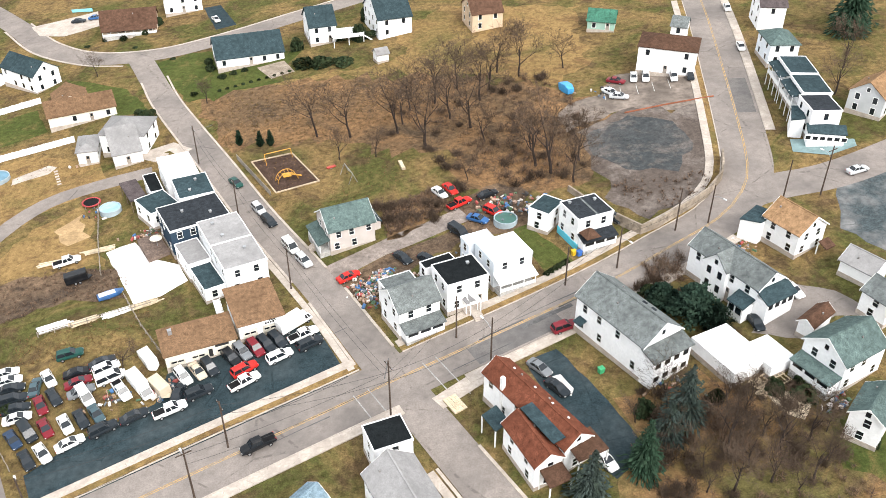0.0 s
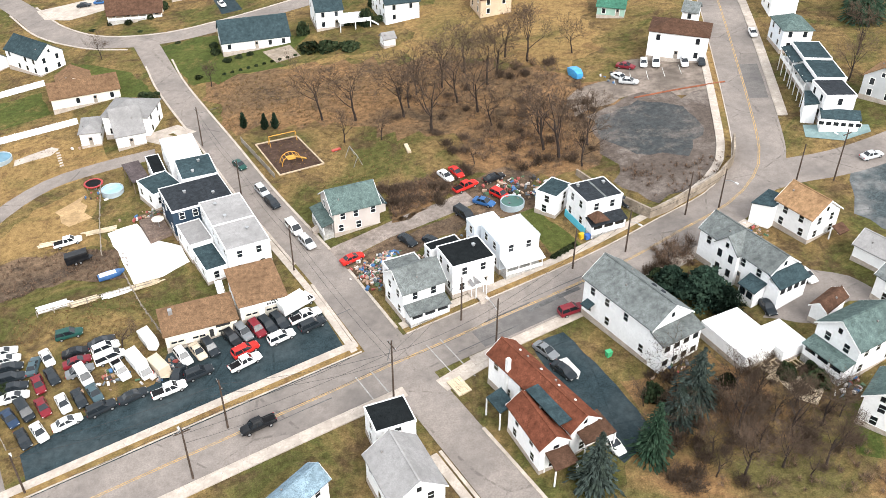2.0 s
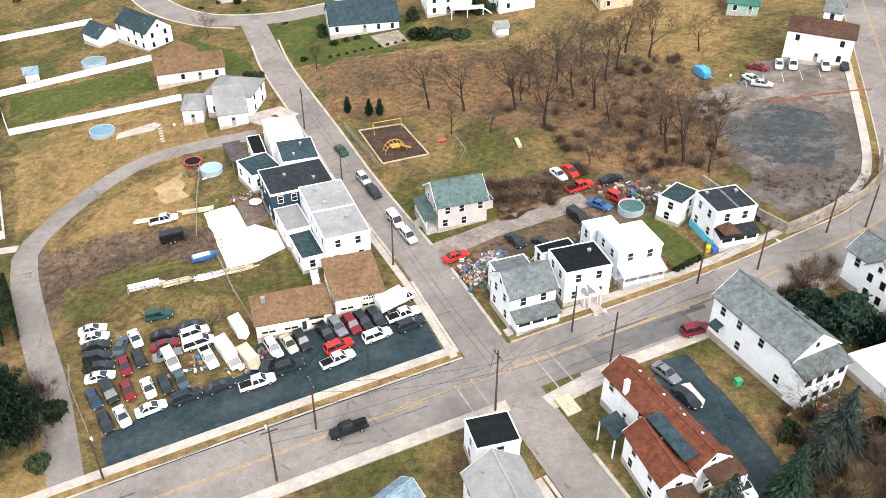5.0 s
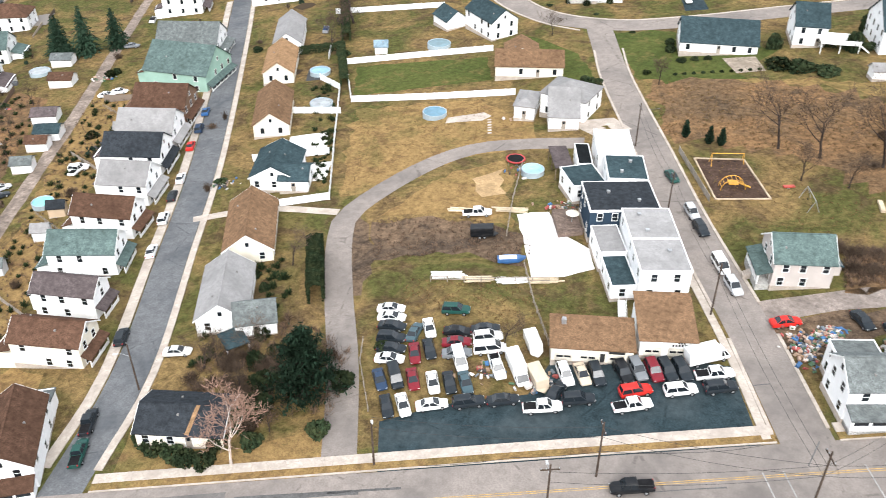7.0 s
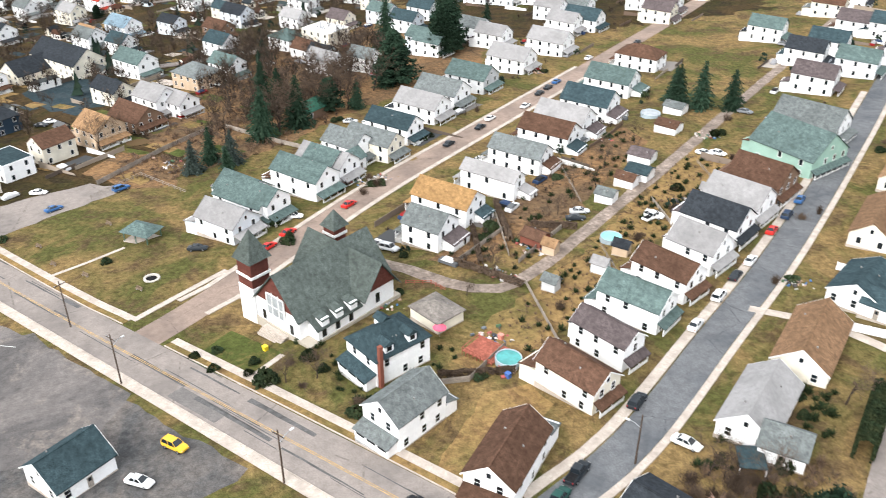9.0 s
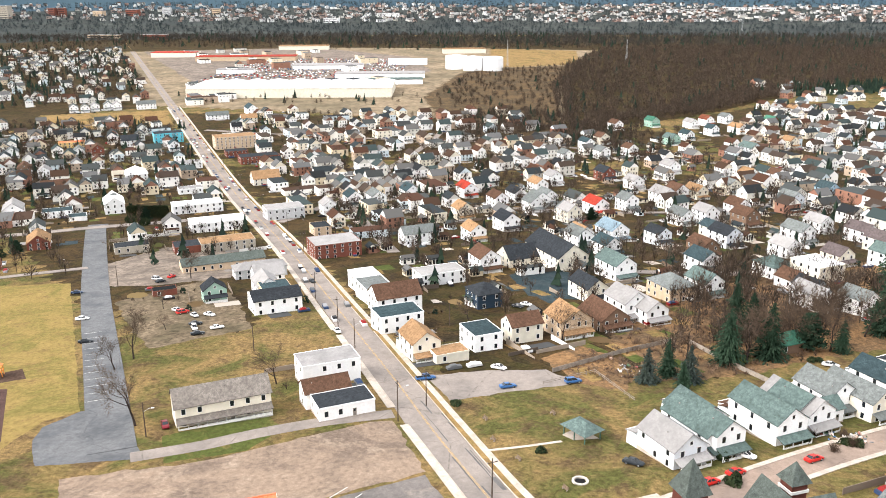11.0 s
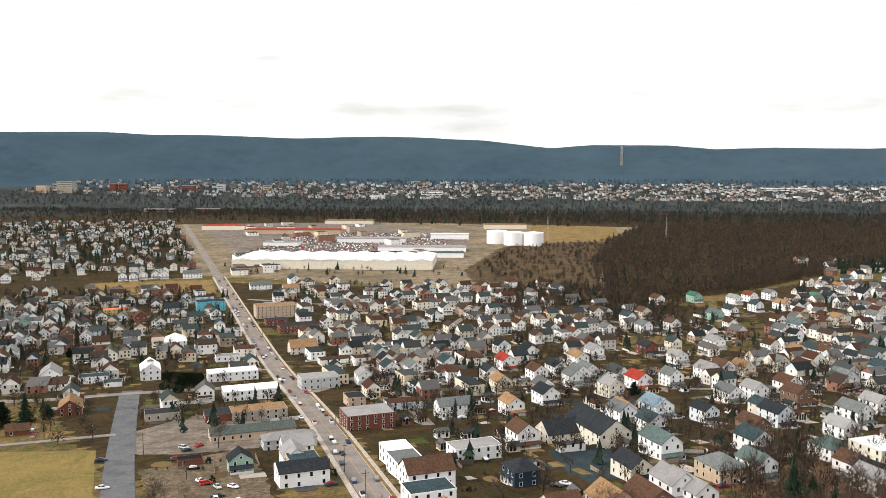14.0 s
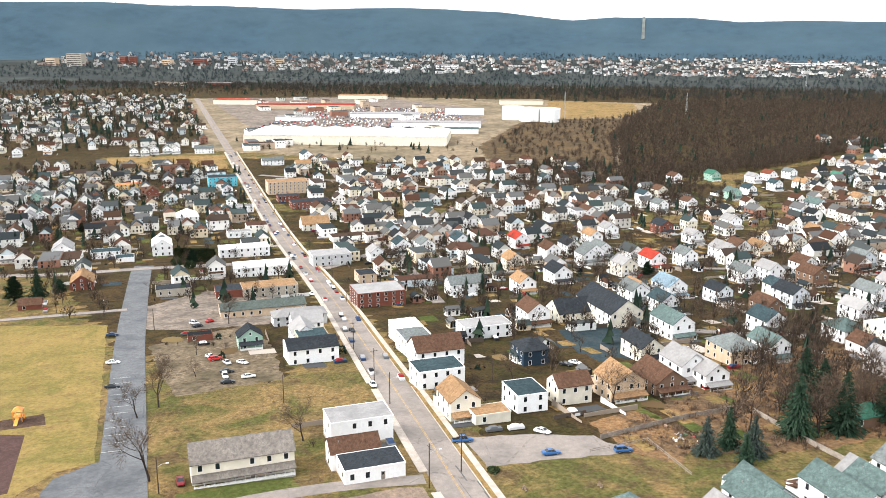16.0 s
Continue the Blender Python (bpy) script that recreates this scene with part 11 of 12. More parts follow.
# entrance of the flat-roofed double house: canopy, stair and rails
H, M = house_at(17.6, 124.6)
child("entry_roof", mesh_from("entry_roof", [(-1.2, -5.2, 2.7), (1.2, -5.2, 2.7), (1.2, -3.3, 2.7), (-1.2, -3.3, 2.7), (0, -5.2, 3.4), (0, -3.3, 3.4)], [(0, 4, 5, 3), (1, 2, 5, 4), (0, 1, 4), (2, 3, 5), (3, 2, 1, 0)], roof_mat("light")), H)
child("stoop", boxes("stoop", [(-1.2, 1.2, -5.0, -3.36, -1.6, 0.5)], CONCRETE), H)
child("steps", boxes("steps", [(-0.7, 0.7, -5.3 - 0.3 * i, -5.0 - 0.3 * i, -1.8, 0.32 - 0.18 * i) for i in range(6)], CONCRETE), H)
for q in (-1.15, 1.15):
    child("post", boxes("post", [(q - 0.06, q + 0.06, -5.0, -4.88, 0.5, 2.7)], TRIM), H)

# ---- back yards between the row street and the alley ----
for i, (x, y, w, d, top, wall) in enumerate(((-162, 120, 5.2, 4.2, "brown", "brick"), (-143, 111.4, 3.0, 2.4, "grey", "grey"), (-143.6, 124, 3.2, 2.6, "light", "pale"), (-147.5, 132.5, 3.4, 2.6, "dark", "tan"), (-148, 152.8, 3.4, 3.0, "grey", "brown"), (-179, 162.8, 6.0, 5.2, "slate", "white"), (-188, 171, 6.2, 5.5, "purple", "white"), (-202, 192, 6.5, 5.5, "brown", "white"), (-177, 157, 5.0, 4.0, "brown", "white"), (-156.5, 120.4, 3.0, 2.6, "tan", "tan"), (-172, 147, 4.5, 4.0, "grey", "white"), (-214, 205, 6.0, 5.0, "grey", "white"), (-160, 168, 3.0, 2.6, "light", "white"))):
    house(x, y, w, d, 27 + (i * 37 % 7 - 3), 2.5, rise=1.1, top=top, wall=wall, near=1, windows=False, base=0.15, name="shed", category="shed", label="small %s shed with a %s roof by the alley" % ({"brick": "red", "pale": "pale grey", "tan": "tan", "grey": "grey", "brown": "brown"}.get(wall, "white"), {"light": "pale grey", "slate": "slate", "purple": "purple-grey"}.get(top, top)))
fence_lines = [((-126, 101.5), (-148, 108.5)), ((-133, 113), (-150, 119)), ((-138, 125), (-153, 131)), ((-144, 137), (-160, 143.5)), ((-149, 149), (-166, 156)), ((-155, 161), (-172, 168)), ((-160, 173), (-178, 181)), ((-186, 98), (-168, 92.5)), ((-181, 121), (-160, 112)), ((-186, 136), (-166, 127)), ((-195, 150), (-174, 141)), ((-203, 165), (-183, 156))]
for i, pts in enumerate(fence_lines):
    if i % 2 == 0:
        fence("yard_fence", list(pts), 1.1, GREYWOOD, "low weathered fence between back yards", i % 4 == 0, 5.0)


def hedge(a, b, width, height, label, step=1.1, bare=False):
    """A row of leaf clumps grown together into one hedge."""
    a, b = np.array(a, float), np.array(b, float)
    L = float(np.linalg.norm(b - a))
    r = random.Random(int(abs(a[0]) * 10 + abs(b[1])))
    V, F = [], []
    o = Vector((a[0], a[1], land(*a)))
    for _ in range(int(L * height * 95 * max(1.0, width * 0.5))):
        u, k = r.random(), r.random()
        side = r.choice((-1, 1)) * width / 2 * (0.72 + 0.3 * r.random()) if r.random() < 0.6 else r.uniform(-0.5, 0.5) * width
        z = (1 - k * k * 0.9) * height * (0.9 + 0.16 * math.sin(u * L * 1.7))
        if abs(side) < width * 0.34:
            z = height * r.uniform(0.88, 1.06)
        c = a + (b - a) * u + np.array((-(b - a)[1], (b - a)[0])) / L * side
        p = Vector((c[0], c[1], land(*c) + z)) - o
        e = Vector((r.gauss(0, 1), r.gauss(0, 1), r.gauss(0, 1))).normalized() * 0.19
        q = e.orthogonal().normalized() * 0.17
        s = len(V)
        V += [p - e, p + q, p + e, p - q]
        F.append((s, s + 1, s + 2, s + 3))
    ob = new("hedge", mesh_from("hedge", V, F, TWIG if bare else HEDGE))
    ob.matrix_world = Matrix.Translation(o)
    return tagged(ob, label, "hedge")


hedge((-154, 274), (-132, 234), 2.6, 3.4, "tall dark overgrown hedge between gardens")
hedge((-84.5, 133.5), (-76.5, 119.5), 3.0, 4.6, "tall dense dark green hedge beside the lane")
for a, b, w, h, bare in (((-164, 100.5), (-147, 107.3), 1.1, 1.4, True), ((-170, 124), (-163, 132), 1.0, 1.5, True), ((-186, 124), (-166, 116), 1.1, 1.6, True), ((-176, 112), (-160, 105), 1.0, 1.2, True), ((-128, 78), (-122, 90), 1.0, 1.3, True)):
    hedge(a, b, w, h, "brown leafless hedge between back yards" if bare else "dark green hedge", bare=bare)
hedge((-9, 250), (8, 249), 2.0, 1.6, "dark hedge in front of the deck house")
hedge((-61, 214), (-56, 209), 1.4, 2.4, "clipped dark hedge beside the hip-roofed house")
for i, (x, y, q, h) in enumerate(((-76, 88, 1.7, 2.2), (-73.5, 90.5, 1.7, 2.6), (-84, 88, 1.4, 1.6), (-78, 103, 1.6, 2.4), (-76, 106, 1.5, 2.0), (-81, 109.5, 1.5, 2.2), (-84, 112, 1.3, 1.8), (-62.5, 103, 1.8, 2.2), (-61, 93, 1.6, 1.8), (-88, 121, 1.0, 1.3), (-90, 114, 1.0, 1.4), (-143, 52, 2.2, 2.2), (-126, 62, 1.5, 1.4), (-146, 61, 1.5, 1.6))):
    shrub(x, y, q, h, False, i + 3)
for i, (x, y, s) in enumerate(((-71.5, 100, 0.5), (-77, 97, 0.42), (-84, 101, 0.42), (-74, 93, 0.5), (-137, 240, 0.9), (-143, 252, 0.8), (-68, 91, 0.38), (-141, 55, 0.5), (-66, 106, 0.4), (-180, 150, 0.55), (-184, 146, 0.5), (-172, 133, 0.4), (-160, 108, 0.35), (-150, 96, 0.3), (-190, 160, 0.5), (-200, 178, 0.6))):
    tree(x, y, "bare", s, i * 51.0, "small leafless tree with dense brown twigs", variant=(i + 2) % 5)
D = empty("pool_deck", pose(-127.4, 89.9, land(-127.4, 89.9), 0, 0, 24), "reddish wooden deck round the pool", "deck")
RED_DECK = shade("red_stained_boards", (0.3, 0.1, 0.07), 0.85, 0.25, 3, 0.6)
board = boxes("board", [(-6.0, -5.54, -2.8, 2.9, 0.5, 0.6)], RED_DECK)
for i in range(13):
    child("board", board, D, pose(i * 0.5, 0, 0))
child("railing", boxes("railing", [(-6.0, 0.4, -2.9, -2.8, 1.35, 1.45), (-6.0, -5.9, -2.8, 2.9, 1.35, 1.45)] + [(-6.0 + i * 0.8, -5.92 + i * 0.8, -2.9, -2.8, -0.4, 1.35) for i in range(9)], RED_DECK), D)
fence("ramp_rail", [(-161.3, 87.8), (-158.4, 92.2), (-153.8, 93.2)], 1.0, RED_DECK, "reddish wooden ramp rail behind the church", False, 1.6)
E = empty("umbrella", pose(-139.5, 84.4, land(-139.5, 84.4)), "bright pink garden umbrella", "umbrella")
child("canopy", mesh_from("canopy", [(1.3 * math.cos(2 * math.pi * i / n), 1.3 * math.sin(2 * math.pi * i / n), 2.1) for i in range(n)] + [(0, 0, 2.7)], [(i, (i + 1) % n, n) for i in range(n)], shade("pink_canvas", (0.8, 0.12, 0.2), 0.7)), E)
child("pole", boxes("pole", [(-0.04, 0.04, -0.04, 0.04, -0.1, 2.6)], STEEL), E)
for x, y, c, k in ((-132.6, 93.5, (0.55, 0.2, 0.15), "red-and-white garden chest"), (-121.5, 88.2, (0.05, 0.12, 0.35), "blue plastic bin"), (40.3, 132.4, (0.7, 0.45, 0.02), "yellow bin"), (41.2, 132.0, (0.03, 0.12, 0.4), "blue bin"), (37.6, 101.2, (0.05, 0.35, 0.15), "green plastic bin"), (-153, 55, (0.7, 0.5, 0.02), "yellow bin")):
    B = empty("bin", pose(x, y, land(x, y), 0, 0, 20), k + " standing beside the house", "bin")
    mt = shade("bin_%d" % int(abs(x)), c, 0.6)
    v, f = frustum(-0.4, 0.4, 0.35, -0.1, -0.46, 0.46, 0.42, 0.95)
    child("body", mesh_from("body", v, f, mt), B)
    child("lid", boxes("lid", [(-0.5, 0.5, -0.45, 0.45, 0.95, 1.05)], mt), B)

# ---- park by the pavilion ----
E = empty("fire_pit", pose(-194.8, 42.2, land(-194.8, 42.2)), "round dark fire pit with pale stone rim", "fire pit")
n = 14
STONE = shade("pale_stone", (0.45, 0.42, 0.38), 0.9, 0.2)
for i in range(n):
    a = 2 * math.pi * i / n
    child("stone", boxes("stone", [(-0.32, 0.32, -0.26, 0.26, -0.1, 0.38)], STONE), E, pose(1.5 * math.cos(a), 1.5 * math.sin(a), 0, 0, 0, math.degrees(a) + 90))
child("ash_bed", boxes("ash_bed", [(-1.05, 1.05, -1.05, 1.05, -0.1, 0.1)], TYRE), E)
for x, y in ((-227.5, 21.7), (-215, 23.8), (-204.8, 29.5), (-191, 38.8), (-231.4, 38.5)):
    B = empty("park_bench", pose(x, y, land(x, y), 0, 0, 30), "grey park bench on the lawn", "bench")
    child("seat", boxes("seat", [(-0.9, 0.9, -0.25, 0.25, 0.42, 0.5)], WOOD), B)
    child("backrest", boxes("backrest", [(-0.9, 0.9, 0.22, 0.3, 0.55, 0.95)], WOOD), B)
    for q in (-0.7, 0.7):
        child("leg", boxes("leg", [(q - 0.06, q + 0.06, -0.2, 0.25, -0.2, 0.42)], CONCRETE), B)
shrub(-209, 34.7, 1.2, 1.3, False, 4)

# ---- scrub ----
SCRUB = island_mat("scrub_stems", [(0.12, 0.08, 0.056), (0.17, 0.11, 0.074), (0.085, 0.062, 0.048), (0.2, 0.13, 0.088), (0.065, 0.05, 0.04)], 0.95)
WEEDS = island_mat("dead_weeds", [(0.2, 0.13, 0.062), (0.15, 0.092, 0.045), (0.1, 0.085, 0.034), (0.24, 0.155, 0.075), (0.12, 0.065, 0.034)], 0.95)


def thicket(poly, count, seed, high, stems, material, label, width=0.03, name="scrub"):
    """Tangled stems in many clumps, too many to count."""
    g = np.random.default_rng(seed)
    at = np.array([(x, y, land(x, y)) for x, y in scatter(poly, count, seed)])
    m = len(at)
    big = g.uniform(0.45, 1.15, (m, 1)) * high
    az, lean = g.uniform(0, 2 * np.pi, (m, stems)), g.uniform(0.05, 1.1, (m, stems))
    flat = np.stack((np.cos(az), np.sin(az), az * 0), -1)
    root = at[:, None] + flat * (g.uniform(0, 0.5, (m, stems)) * big)[..., None]
    root[:, :, 2] += np.where(g.random((m, stems)) < 0.5, 0.0, g.uniform(0, 0.5, (m, stems)) * big)
    tip = root + flat * (np.sin(lean) * big * 0.8)[..., None]
    tip[:, :, 2] += np.cos(lean) * big * g.uniform(0.4, 1.0, (m, stems))
    side = np.stack((-np.sin(az), np.cos(az), g.normal(0, 0.5, (m, stems))), -1) * width
    pts = np.stack((root - side, root + side, tip), 2).reshape(-1, 3)
    return structure(name, mesh_from(name, pts.tolist(), [(k, k + 1, k + 2) for k in range(0, len(pts), 3)], material), label, "scrub", "stuff")


thicket([(9, 216), (34, 219), (53, 204), (54, 181), (45, 157), (33, 158), (27, 172), (24, 184), (9, 193)], 300, 1, 1.5, 40, SCRUB, "tangled brown brushwood under bare trees")
thicket([(24, 164), (42, 156), (52, 170), (46, 186), (30, 184)], 130, 2, 2.0, 46, SCRUB, "tangled brown brushwood under bare trees")
thicket([(4.6, 158), (18, 162.5), (21, 157), (16, 152), (5.5, 147)], 260, 3, 1.1, 40, SCRUB, "low brown brambles beside the back lane")
thicket([(40, 91), (53, 95), (65, 88), (68, 73), (66, 69.5), (40, 74), (37, 82)], 150, 4, 1.1, 40, SCRUB, "brown brushwood under the yard trees")
thicket([(47, 89), (56, 91), (61, 84), (57, 78), (49, 80)], 46, 5, 3.0, 60, SCRUB, "tall dense leafless brush in the yard")
thicket([(53, 155), (66, 153.5), (77, 156), (74, 150), (66, 144), (57, 142.5)], 90, 6, 0.9, 30, SCRUB, "low scrub along the retaining wall")
thicket([(52, 127.5), (60, 128), (57.5, 120), (51.5, 120.5)], 60, 7, 1.8, 50, SCRUB, "leafless bushes behind the hedge")
thicket([(-40, 222), (-5, 224), (28, 216), (10, 196), (-10, 190), (-34, 195)], 900, 8, 0.5, 16, WEEDS, "dead weeds in the rough grass", 0.035)
thicket([(-26, 186), (-6, 188), (14, 178), (8, 163), (-11, 161), (-20, 166)], 500, 9, 0.28, 14, WEEDS, "dry tufts in the rough grass", 0.035)
thicket([(-79, 148), (-62, 152), (-46, 149), (-45, 138), (-58, 141), (-73, 134)], 420, 10, 0.6, 22, SCRUB, "flattened brown weeds and brush piles")
thicket([(-64, 131), (-40, 137), (-38, 120), (-50, 125), (-63, 123)], 420, 11, 0.35, 16, WEEDS, "dry grass tufts beside the parked vehicles")
thicket([(-108, 192), (-78, 203), (-66, 192), (-86, 163), (-92, 157)], 600, 12, 0.3, 14, WEEDS, "dry grass tufts on the field")
thicket([(-82, 84), (-60, 96), (-64, 110), (-80, 116), (-88, 100)], 240, 13, 1.5, 44, SCRUB, "brown leafless bushes round the bungalows")
thicket([(-168, 98), (-150, 108), (-166, 130), (-200, 182), (-213, 184), (-195, 145), (-174, 108)], 420, 14, 0.9, 30, SCRUB, "brown brush and dead stalks in back yards")
thicket([(-126, 95), (-140, 97), (-146, 112), (-186, 186), (-174, 190), (-146, 140), (-130, 108)], 420, 15, 0.7, 26, SCRUB, "dead garden stalks in back yards")
LEAVES = island_mat("evergreen_leaves", [(0.02, 0.032, 0.014), (0.03, 0.042, 0.018), (0.014, 0.024, 0.012), (0.04, 0.05, 0.02)], 0.95)
thicket([(-126, 95), (-140, 97), (-146, 112), (-186, 186), (-174, 190), (-146, 140), (-130, 108)], 80, 21, 1.2, 60, LEAVES, "dark evergreen bushes in back yards", 0.12)
thicket([(-166, 98), (-152, 108), (-166, 130), (-200, 182), (-211, 184), (-193, 145), (-174, 110)], 70, 22, 1.2, 60, LEAVES, "dark evergreen bushes beside the alley", 0.12)
thicket([(-87, 97), (-80, 118), (-89, 131), (-94, 126), (-92, 108)], 60, 23, 1.3, 60, LEAVES, "dark evergreen bushes round the bungalow", 0.12)
thicket([(-121, 206), (-105, 178), (-93, 156), (-97, 154), (-110, 176), (-126, 204)], 70, 24, 1.1, 60, LEAVES, "dark evergreen bushes along the white fence", 0.12)
thicket([(-150, 66), (-128, 60), (-124, 78), (-134, 86), (-148, 62)], 60, 25, 1.0, 50, LEAVES, "dark evergreen bushes round the parsonage", 0.11)
thicket([(-262, 44), (-285, 52), (-270, 66), (-252, 60)], 160, 16, 1.2, 36, SCRUB, "brown brush behind the park")
thicket([(-255, 60), (-300, 60), (-345, 90), (-400, 140), (-340, 160), (-290, 130), (-262, 95)], 620, 17, 2.2, 40, SCRUB, "brown undergrowth of the wooded strip", 0.06)

# ---- dense growth below the large house and by the rust-roofed house ----
r = random.Random(31)
for i, (x, y, s) in enumerate(((44, 84, 0.5), (47, 80, 0.55), (52, 86, 0.5), (57, 84, 0.6), (54, 90, 0.55), (50, 94, 0.45), (61, 86, 0.55), (58, 91, 0.5), (64, 78, 0.5), (48, 88, 0.42), (53, 79, 0.6), (58, 74, 0.5), (46, 76, 0.5), (66, 83, 0.4), (40, 90, 0.4))):
    tree(x, y, "bare", s, i * 77.0, "leafless tree with dense brown twigs", variant=(i + 1) % 5)
for i in range(26):
    shrub(r.uniform(40, 66), r.uniform(74, 96), r.uniform(1.2, 2.4), r.uniform(1.0, 2.2), True, i)
for i, (x, y, q, h) in enumerate(((50.5, 117.5, 2.2, 2.6), (41.6, 91.5, 1.9, 2.6), (62, 92, 1.8, 2.2), (66.5, 92.5, 1.4, 1.5), (53, 92, 1.6, 2.0), (46, 99, 1.6, 1.4))):
    for k in range(4 if q > 3 else 2):
        shrub(x + r.uniform(-0.5, 0.5) * q * 0.5, y + r.uniform(-0.5, 0.5) * q * 0.5, q * r.uniform(0.65, 0.9), h * r.uniform(0.75, 1.0), False, i + k)
for i in range(14):
    shrub(r.uniform(46, 57), r.uniform(114, 122), r.uniform(0.8, 1.6), r.uniform(1.2, 2.2), True, i)
tree(55.6, 110.8, "yew", 1.0, 30)
tree(51.6, 114.8, "yew", 0.7, 100, variant=1)
tree(58.4, 107.6, "yew", 0.72, 200)
for i in range(6):
    shrub(34.2 + i * 0.85, 127.6 + i * 0.55, 0.6, 0.9, False, i)

# ---- overhead lines ----
CABLE = shade("cable", (0.05, 0.05, 0.05), 0.8, 0.1)


def line(a, b, za, zb, sag=0.8, r=0.022, label="thin overhead cable between poles"):
    pa, pb = Vector((a[0], a[1], land(*a) + za)), Vector((b[0], b[1], land(*b) + zb))
    V, F = [], []
    prev = pa
    for k in range(1, 9):
        u = k / 8
        p = pa.lerp(pb, u) - Vector((0, 0, sag * 4 * u * (1 - u)))
        limb(V, F, prev, p, r, r, 4)
        prev = p
    tagged(new("overhead_cable", mesh_from("overhead_cable", V, F, CABLE)), label, "cable", "", "stuff")


for a, b in (((-50.5, 90.0), (-21.8, 97.2)), ((-21.8, 97.2), (3.6, 98.8)), ((3.6, 98.8), (20.5, 106.1)), ((3.6, 98.8), (15.8, 114.3)), ((20.5, 106.1), (47.0, 126.6)), ((47.0, 126.6), (67.4, 136.1)), ((-13.3, 134.5), (-25.3, 160.8)), ((-25.3, 160.8), (-37.1, 187.8)), ((3.6, 98.8), (-13.3, 134.5)), ((-25.9, 88.3), (3.6, 98.8))):
    line(a, b, 9.2, 9.2)
    line(a, b, 7.4, 7.4, 1.1)
pts = [(-43.8, 91.2), (-33, 96.2), (-22, 100.9), (-11.2, 104.1), (-2.5, 108.2)]
for a, b in zip(pts, pts[1:]):
    line(a, b, 0.9, 0.9, 0.35, 0.03, "pale low chain along the front of the sales lot")
# worn crossing lines, and odds and ends by the road
for a, b in (((-2.2, 104.2), (2.6, 94.6)), ((0.2, 105.2), (5.0, 95.6)), ((9.5, 109.4), (14.2, 99.8)), ((11.8, 110.4), (16.5, 100.8))):
    strip("crossing_line", [a, b], 0.2, 0.064, shade("worn_white_paint", (0.3, 0.29, 0.275), 0.85, 0.25), thick=0.02, label="worn white crossing line", category="road marking")
patch("patch_pale_gravel", [(29.6, 101.6), (31.0, 102.0), (32.6, 98.6), (31.8, 97.0), (30.4, 98.4)], 0.05, shade("crushed_stone", (0.6, 0.57, 0.55), 0.95, 0.2, 2.5), 0.3, label="spill of pale crushed stone", category="ground")
planks(61, 92.5, 40, 10, 3.4, PALE, "criss-crossed pale timber frames on the ground")
planks(60.4, 93.4, 130, 8, 3.0, PALE, "criss-crossed pale timber frames on the ground")
for x, y, w, d in ((13.8, 99.0, 2.4, 3.6),):
    E = empty("paver_stack", pose(x, y, land(x, y), 0, 0, 27), "stack of pale paving blocks at the street corner", "pavers")
    for i in range(4):
        for j in range(6):
            child("paver", boxes("paver", [(-0.28, 0.28, -0.28, 0.28, 0, 0.3)], PALE), E, pose(-0.9 + i * 0.6, -1.5 + j * 0.6, 0.0, 0, 0, (i * 7 + j * 11) % 9 - 4))

# ---- the lower town's landmarks ----
for x, y, rot, base, h in ((-552.0, -218.6, 27, 12, 1.0), (-455.5, -216.0, 27, 7, 7)):
    steeple(x, y, rot, base, h, 1.8 if h < 2 else 0.6)
hedge((-534, -202), (-533, -177), 5.0, 7.5, "tall clipped dark hedge wall beside the white church")
P = empty("play_tower", pose(-256, -120, land(-256, -120), 0, 0, 20), "orange play tower with slide on dark mulch", "playground equipment")
ORANGE = shade("orange_plastic", (0.75, 0.26, 0.03), 0.5)
child("platform", boxes("platform", [(-1.4, 1.4, -1.2, 1.2, 1.5, 1.7)], ORANGE), P)
child("roof", mesh_from("roof", [(-1.6, -1.4, 3.3), (1.6, -1.4, 3.3), (1.6, 1.4, 3.3), (-1.6, 1.4, 3.3), (0, 0, 4.4)], [(0, 1, 4), (1, 2, 4), (2, 3, 4), (3, 0, 4), (3, 2, 1, 0)], ORANGE), P)
for q in (-1.3, 1.3):
    for s in (-1.1, 1.1):
        child("post", boxes("post", [(q - 0.1, q + 0.1, s - 0.1, s + 0.1, -0.2, 3.3)], ORANGE), P)
child("slide", roof_slab("slide", [(1.4, -0.5, 1.7), (1.4, 0.5, 1.7), (5.2, 0.5, 0.2), (5.2, -0.5, 0.2)], 0.1, ORANGE), P)
H, M = house_at(17.6, 124.6)
child("entry_canopy", roof_slab("entry_canopy", [(-0.6, -5.6, 2.9), (1.6, -5.6, 2.9), (1.6, -3.4, 3.3), (-0.6, -3.4, 3.3)], 0.15, TRIM), H)
for q in (-0.5, 1.5):
    child("post", boxes("post", [(q - 0.08, q + 0.08, -5.5, -5.34, -1.0, 2.8)], TRIM), H)
child("steps", boxes("steps", [(-0.4, 1.4, -6.8 - 0.3 * i, -3.4, -1.2, 0.6 - 0.2 * i) for i in range(5)], CONCRETE), H)
r = random.Random(52)
for i in range(30):
    x, y = r.uniform(-345, -268), r.uniform(-14, 14)
    y += 84 + (-268 - x) * 0.85
    tree(x, y, "light", r.uniform(0.75, 1.15), i * 47.0, "leafless brown tree in the wood belt", variant=i % 4)
for x, y, s, v in ((-352, 169.5, 1.9, 0), (-378, 214, 1.9, 1), (-296, 99, 1.6, 0), (-302, 106, 1.2, 1), (-371, 205, 1.6, 0), (-282, 127, 0.9, 1)):
    tree(x, y, "spruce", s, x * 3, variant=v)
